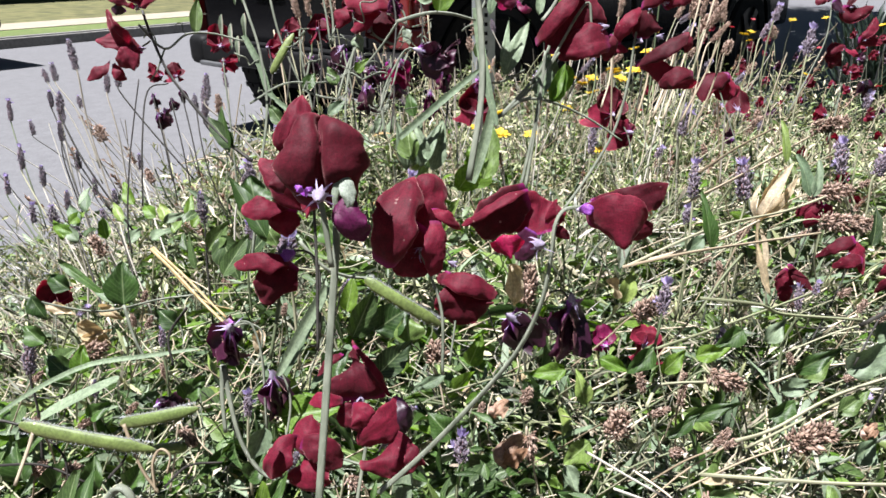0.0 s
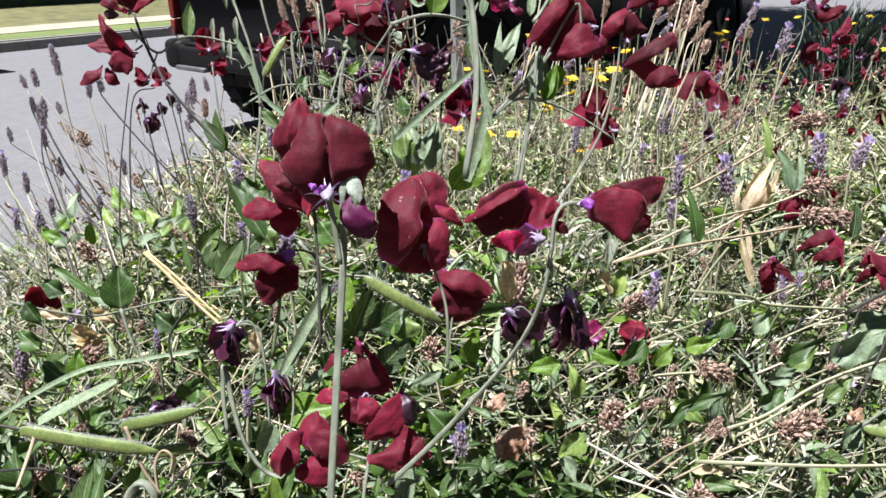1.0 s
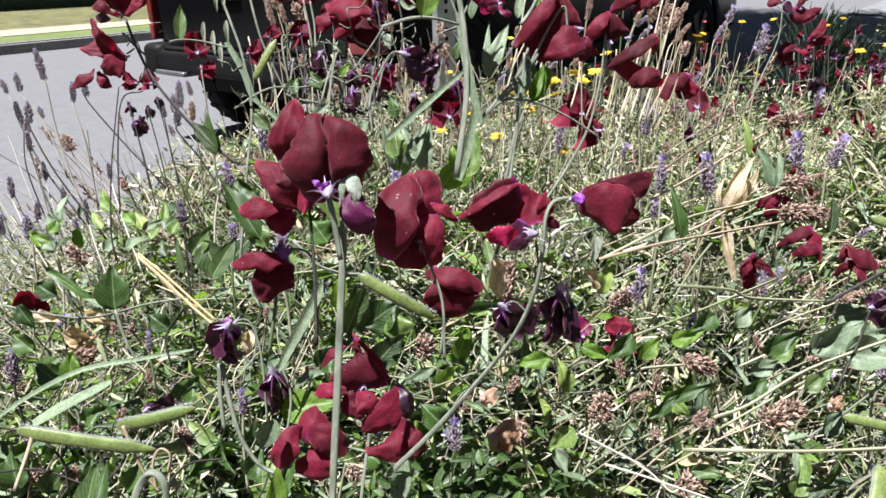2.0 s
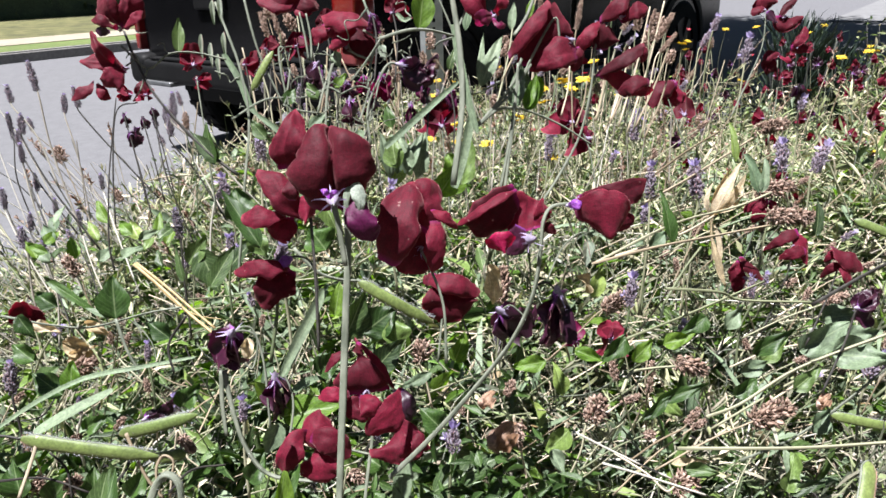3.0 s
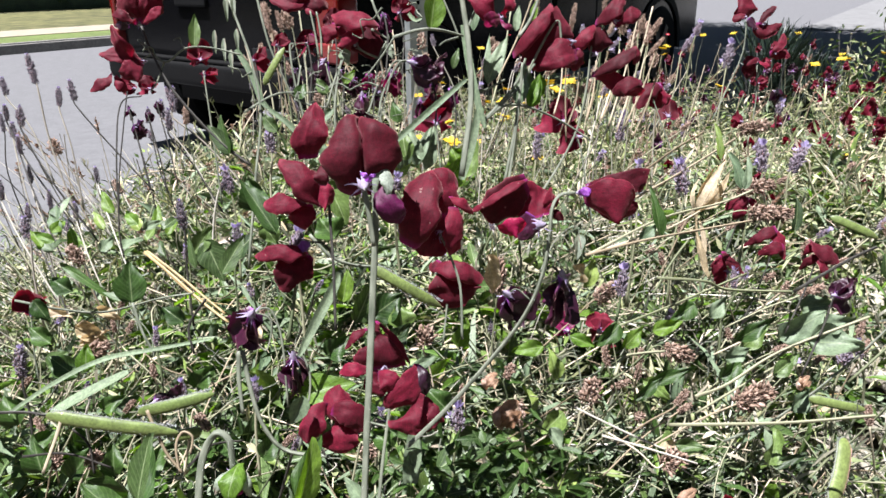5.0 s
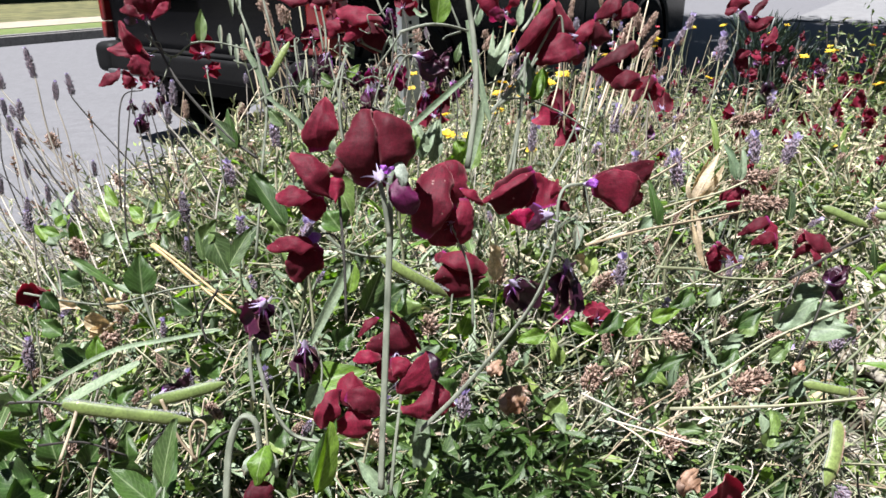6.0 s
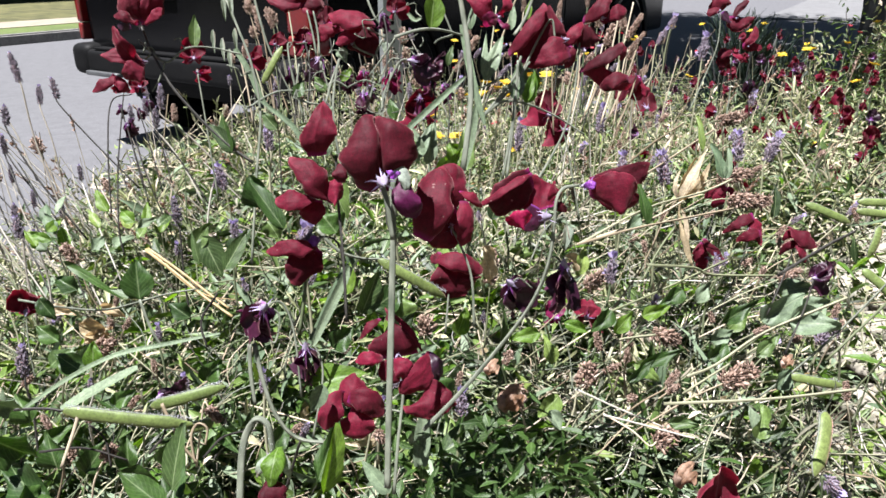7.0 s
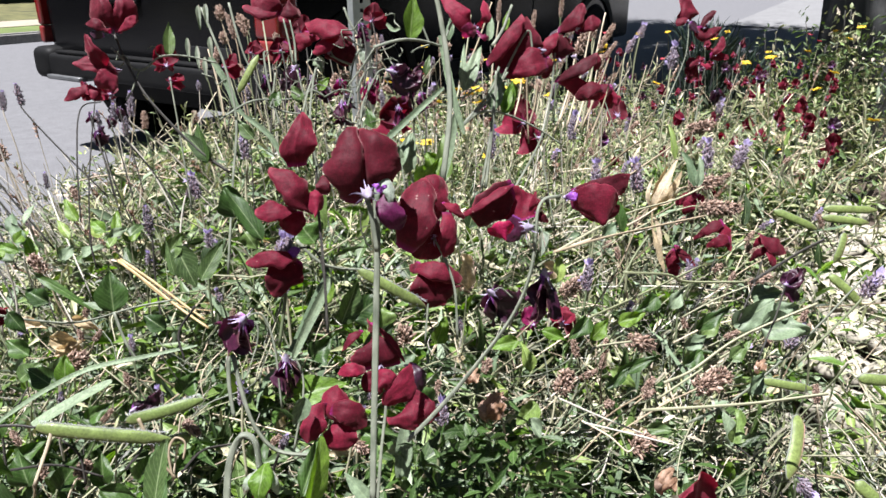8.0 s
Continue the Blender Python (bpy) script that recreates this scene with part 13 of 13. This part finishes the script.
leaf(leaf_shoot, (0.2000, 0.3577, 0.6241), (0.2239, 0.3536, 0.6424), 0.0100, (0.1, -0.8, 0.6), mat=M_LEAF_DARK, wave=0.30, curl=0.2, fold=0.4)
leaf(leaf_shoot, (0.1685, 0.2538, 0.6063), (0.1757, 0.2624, 0.6224), 0.0100, (0.1, -0.8, 0.6), mat=M_LEAF, wave=0.30, curl=0.2, fold=0.4)
leaf(leaf_shoot, (0.1696, 0.2529, 0.6062), (0.1859, 0.2492, 0.6153), 0.0061, (0.1, -0.8, 0.6), mat=M_LEAF, wave=0.30, curl=0.2, fold=0.4)
leaf(leaf_shoot, (0.1259, 0.2777, 0.6053), (0.1416, 0.2706, 0.6065), 0.0084, (0.1, -0.8, 0.6), mat=M_LEAF, wave=0.30, curl=0.2, fold=0.4)
leaf(leaf_shoot, (0.1513, 0.3809, 0.6220), (0.1706, 0.3770, 0.6307), 0.0110, (0.1, -0.8, 0.6), mat=M_LEAF_BRIGHT, wave=0.30, curl=0.2, fold=0.4)
leaf(leaf_shoot, (0.1302, 0.3328, 0.6107), (0.1598, 0.3279, 0.6244), 0.0084, (0.1, -0.8, 0.6), mat=M_LEAF_DARK, wave=0.30, curl=0.2, fold=0.4)
leaf(leaf_shoot, (0.2438, 0.3765, 0.6126), (0.2709, 0.3704, 0.6351), 0.0197, (0.1, -0.8, 0.6), mat=M_LEAF_GREY, wave=0.30, curl=0.2, fold=0.4)
leaf(leaf_shoot, (0.2595, 0.3669, 0.6147), (0.2872, 0.3487, 0.6199), 0.0227, (0.1, -0.8, 0.6), mat=M_LEAF_GREY, wave=0.30, curl=0.2, fold=0.4)
leaf(leaf_shoot, (0.2730, 0.4020, 0.6219), (0.2921, 0.3924, 0.6297), 0.0177, (0.1, -0.8, 0.6), mat=M_LEAF_GREY, wave=0.30, curl=0.2, fold=0.4)
leaf(leaf_shoot, (0.0599, 0.3019, 0.6054), (0.0649, 0.2921, 0.5945), 0.0084, (0.1, -0.8, 0.6), mat=M_LEAF_GREY, wave=0.30, curl=0.2, fold=0.4)
leaf(leaf_shoot, (0.2035, 0.4035, 0.6182), (0.2166, 0.4052, 0.6350), 0.0108, (0.1, -0.8, 0.6), mat=M_LEAF_GREY, wave=0.30, curl=0.2, fold=0.4)
leaf(leaf_shoot, (0.2697, 0.3712, 0.6230), (0.2865, 0.3636, 0.6321), 0.0139, (0.1, -0.8, 0.6), mat=M_LEAF_GREY, wave=0.30, curl=0.2, fold=0.4)
leaf(leaf_shoot, (0.0916, 0.3787, 0.6232), (0.1085, 0.3706, 0.6181), 0.0096, (0.1, -0.8, 0.6), mat=M_LEAF_BRIGHT, wave=0.30, curl=0.2, fold=0.4)
leaf(leaf_shoot, (0.1141, 0.3717, 0.6234), (0.1238, 0.3750, 0.6354), 0.0079, (0.1, -0.8, 0.6), mat=M_LEAF, wave=0.30, curl=0.2, fold=0.4)
leaf(leaf_shoot, (0.1186, 0.3220, 0.6067), (0.1354, 0.3239, 0.6199), 0.0074, (0.1, -0.8, 0.6), mat=M_LEAF_DARK, wave=0.30, curl=0.2, fold=0.4)
lavender((-0.0832, 0.3409, 0.7076), (-0.0811, 0.3454, 0.7184), 0.0125, (-0.0814, 0.3337, 0.6457), "fresh", 3011, 0.0009)
lavender((-0.0223, 0.4138, 0.7206), (-0.0211, 0.4164, 0.7296), 0.0110, (-0.0211, 0.4111, 0.6565), "fresh", 3012, 0.0009)
leaf_shoot = spray("large dark blue-green leaves at the near edge of the bed")
leaf(leaf_shoot, (-0.1990, 0.1944, 0.6956), (-0.1908, 0.2098, 0.6724), 0.0139, (0.2, -0.8, 0.5), mat=M_LEAF_DARK, wave=0.3, curl=0.2, fold=0.4)
leaf(leaf_shoot, (-0.1808, 0.1850, 0.6685), (-0.2003, 0.2057, 0.6739), 0.0151, (0.2, -0.8, 0.5), mat=M_LEAF_DARK, wave=0.3, curl=0.2, fold=0.4)
leaf(leaf_shoot, (-0.1851, 0.1734, 0.6744), (-0.1814, 0.1980, 0.6680), 0.0129, (0.2, -0.8, 0.5), mat=M_LEAF_DARK, wave=0.3, curl=0.2, fold=0.4)
leaf(leaf_shoot, (-0.2020, 0.2094, 0.7013), (-0.1995, 0.2269, 0.6854), 0.0081, (0.2, -0.8, 0.5), mat=M_LEAF_GREY, wave=0.3, curl=0.2, fold=0.4)
leaf(leaf_shoot, (-0.1336, 0.1837, 0.6586), (-0.1363, 0.2213, 0.6755), 0.0099, (0.2, -0.8, 0.5), mat=M_LEAF_DARK, wave=0.3, curl=0.2, fold=0.4)
leaf(leaf_shoot, (-0.0771, 0.2020, 0.6506), (-0.0668, 0.2342, 0.6592), 0.0102, (0.2, -0.8, 0.5), mat=M_LEAF_DARK, wave=0.3, curl=0.2, fold=0.4)
leaf(leaf_shoot, (-0.1550, 0.1987, 0.6707), (-0.1446, 0.2111, 0.6476), 0.0102, (0.2, -0.8, 0.5), mat=M_LEAF_DARK, wave=0.3, curl=0.2, fold=0.4)
lavender((-0.4626, 0.7531, 0.6477), (-0.4634, 0.7588, 0.6727), 0.0105, (-0.3914, 0.6974, 0.5430), "fresh", 3100, 0.0008)
lavender((-0.4336, 0.7363, 0.6330), (-0.4350, 0.7417, 0.6554), 0.0105, (-0.3692, 0.6745, 0.5334), "faded", 3107, 0.0008)
lavender((-0.4105, 0.7493, 0.6790), (-0.4115, 0.7532, 0.7001), 0.0105, (-0.3623, 0.6858, 0.5799), "faded", 3114, 0.0008)
lavender((-0.5670, 0.9243, 0.6664), (-0.5673, 0.9293, 0.6948), 0.0105, (-0.5161, 0.8600, 0.5399), "fresh", 3121, 0.0008)
lavender((-0.4619, 0.8676, 0.6156), (-0.4626, 0.8729, 0.6376), 0.0105, (-0.3999, 0.7989, 0.4975), "faded", 3128, 0.0008)
lavender((-0.4256, 0.8257, 0.5949), (-0.4266, 0.8315, 0.6166), 0.0105, (-0.3622, 0.7543, 0.4841), "faded", 3135, 0.0008)
lavender((-0.4518, 0.7322, 0.5927), (-0.4529, 0.7385, 0.6134), 0.0105, (-0.3809, 0.6685, 0.4933), "fresh", 3142, 0.0008)
lavender((-0.3681, 0.7518, 0.6042), (-0.3694, 0.7568, 0.6223), 0.0105, (-0.3161, 0.6777, 0.5077), "faded", 3149, 0.0008)
lavender((-0.4024, 0.7164, 0.6135), (-0.4025, 0.7221, 0.6318), 0.0105, (-0.3498, 0.6462, 0.5212), "faded", 3156, 0.0008)
lavender((-0.4992, 0.7749, 0.6123), (-0.5002, 0.7805, 0.6340), 0.0105, (-0.4262, 0.7157, 0.5042), "fresh", 3163, 0.0008)
lavender((-0.3708, 0.8386, 0.6222), (-0.3720, 0.8429, 0.6408), 0.0105, (-0.3227, 0.7631, 0.5122), "faded", 3170, 0.0008)
lavender((-0.4363, 0.7911, 0.7077), (-0.4373, 0.7936, 0.7260), 0.0105, (-0.3670, 0.7411, 0.5979), "faded", 3177, 0.0008)
bloom = tagged(empty("withered_flower"), "curled rusty brown withered flower caught in the tangle", "flower")
rolled(bloom, [(0.0246, 0.2815, 0.6229), (0.0276, 0.2787, 0.6342), (0.0369, 0.2869, 0.6355)], (0.0015, 0.0037, 0.0040, 0.0018), (0.0015, 0.0034, 0.0037, 0.0015), (-0.3, -0.8, 0.5), 30, (-90, -70), M_RUST)
rolled(bloom, [(0.0251, 0.2785, 0.6241), (0.0299, 0.2723, 0.6330), (0.0366, 0.2803, 0.6330)], (0.0012, 0.0028, 0.0031, 0.0012), (0.0012, 0.0031, 0.0028, 0.0012), (0.3, -0.8, 0.5), -30, (-60, 80), M_RUST)
rolled(bloom, [(0.0263, 0.2779, 0.6236), (0.0225, 0.2764, 0.6326), (0.0267, 0.2858, 0.6335)], (0.0009, 0.0021, 0.0021, 0.0009), (0.0009, 0.0021, 0.0025, 0.0009), (-0.4, -0.9, 0.2), 20, (70, -60), M_DRYHEAD)
bloom = tagged(empty("withered_flower"), "curled rusty brown withered flower caught in the tangle", "flower")
rolled(bloom, [(0.0931, 0.2025, 0.6251), (0.0935, 0.1996, 0.6353), (0.1023, 0.2058, 0.6351)], (0.0012, 0.0030, 0.0032, 0.0015), (0.0012, 0.0027, 0.0030, 0.0012), (-0.3, -0.8, 0.5), 30, (-90, -70), M_RUST)
rolled(bloom, [(0.0926, 0.1998, 0.6268), (0.0938, 0.1939, 0.6357), (0.1007, 0.2003, 0.6344)], (0.0010, 0.0022, 0.0025, 0.0010), (0.0010, 0.0025, 0.0022, 0.0010), (0.3, -0.8, 0.5), -30, (-60, 80), M_RUST)
rolled(bloom, [(0.0934, 0.1992, 0.6266), (0.0894, 0.1980, 0.6341), (0.0947, 0.2057, 0.6332)], (0.0007, 0.0017, 0.0017, 0.0007), (0.0007, 0.0017, 0.0020, 0.0007), (-0.4, -0.9, 0.2), 20, (70, -60), M_DRYHEAD)
bloom = tagged(empty("withered_flower"), "curled rusty brown withered flower caught in the tangle", "flower")
rolled(bloom, [(0.0233, 0.3193, 0.6240), (0.0248, 0.3148, 0.6327), (0.0312, 0.3226, 0.6323)], (0.0010, 0.0024, 0.0026, 0.0012), (0.0010, 0.0022, 0.0024, 0.0010), (-0.3, -0.8, 0.5), 30, (-90, -70), M_RUST)
rolled(bloom, [(0.0235, 0.3164, 0.6252), (0.0261, 0.3095, 0.6324), (0.0309, 0.3172, 0.6312)], (0.0008, 0.0018, 0.0020, 0.0008), (0.0008, 0.0020, 0.0018, 0.0008), (0.3, -0.8, 0.5), -30, (-60, 80), M_RUST)
rolled(bloom, [(0.0243, 0.3160, 0.6249), (0.0214, 0.3127, 0.6320), (0.0244, 0.3212, 0.6314)], (0.0006, 0.0014, 0.0014, 0.0006), (0.0006, 0.0014, 0.0016, 0.0006), (-0.4, -0.9, 0.2), 20, (70, -60), M_DRYHEAD)
bloom = tagged(empty("withered_flower"), "curled rusty brown withered flower caught in the tangle", "flower")
rolled(bloom, [(0.2080, 0.2963, 0.6240), (0.2060, 0.2918, 0.6321), (0.2137, 0.2973, 0.6321)], (0.0009, 0.0022, 0.0024, 0.0011), (0.0009, 0.0020, 0.0022, 0.0009), (-0.3, -0.8, 0.5), 30, (-90, -70), M_RUST)
rolled(bloom, [(0.2069, 0.2937, 0.6252), (0.2051, 0.2869, 0.6322), (0.2116, 0.2927, 0.6314)], (0.0007, 0.0016, 0.0018, 0.0007), (0.0007, 0.0018, 0.0016, 0.0007), (0.3, -0.8, 0.5), -30, (-60, 80), M_RUST)
rolled(bloom, [(0.2074, 0.2932, 0.6251), (0.2028, 0.2907, 0.6310), (0.2084, 0.2975, 0.6305)], (0.0005, 0.0013, 0.0013, 0.0005), (0.0005, 0.0013, 0.0015, 0.0005), (-0.4, -0.9, 0.2), 20, (70, -60), M_DRYHEAD)
# Dark green leaflets; the shadow at this spot is put into their colour.
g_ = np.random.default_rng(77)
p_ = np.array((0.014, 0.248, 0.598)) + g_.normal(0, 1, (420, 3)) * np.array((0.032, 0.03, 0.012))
stuff("dark_leaflets", leaf_cloud("dark_leaflets", p_, g_.uniform(0.008, 0.02, 420), g_.uniform(0.0025, 0.006, 420), g_.normal(0, 1, (420, 3)) * np.array((1, 1, 0.6)), M_LEAF_DARK, g_), "small dark green leaflets standing in for shadow low in the bed", "foliage")
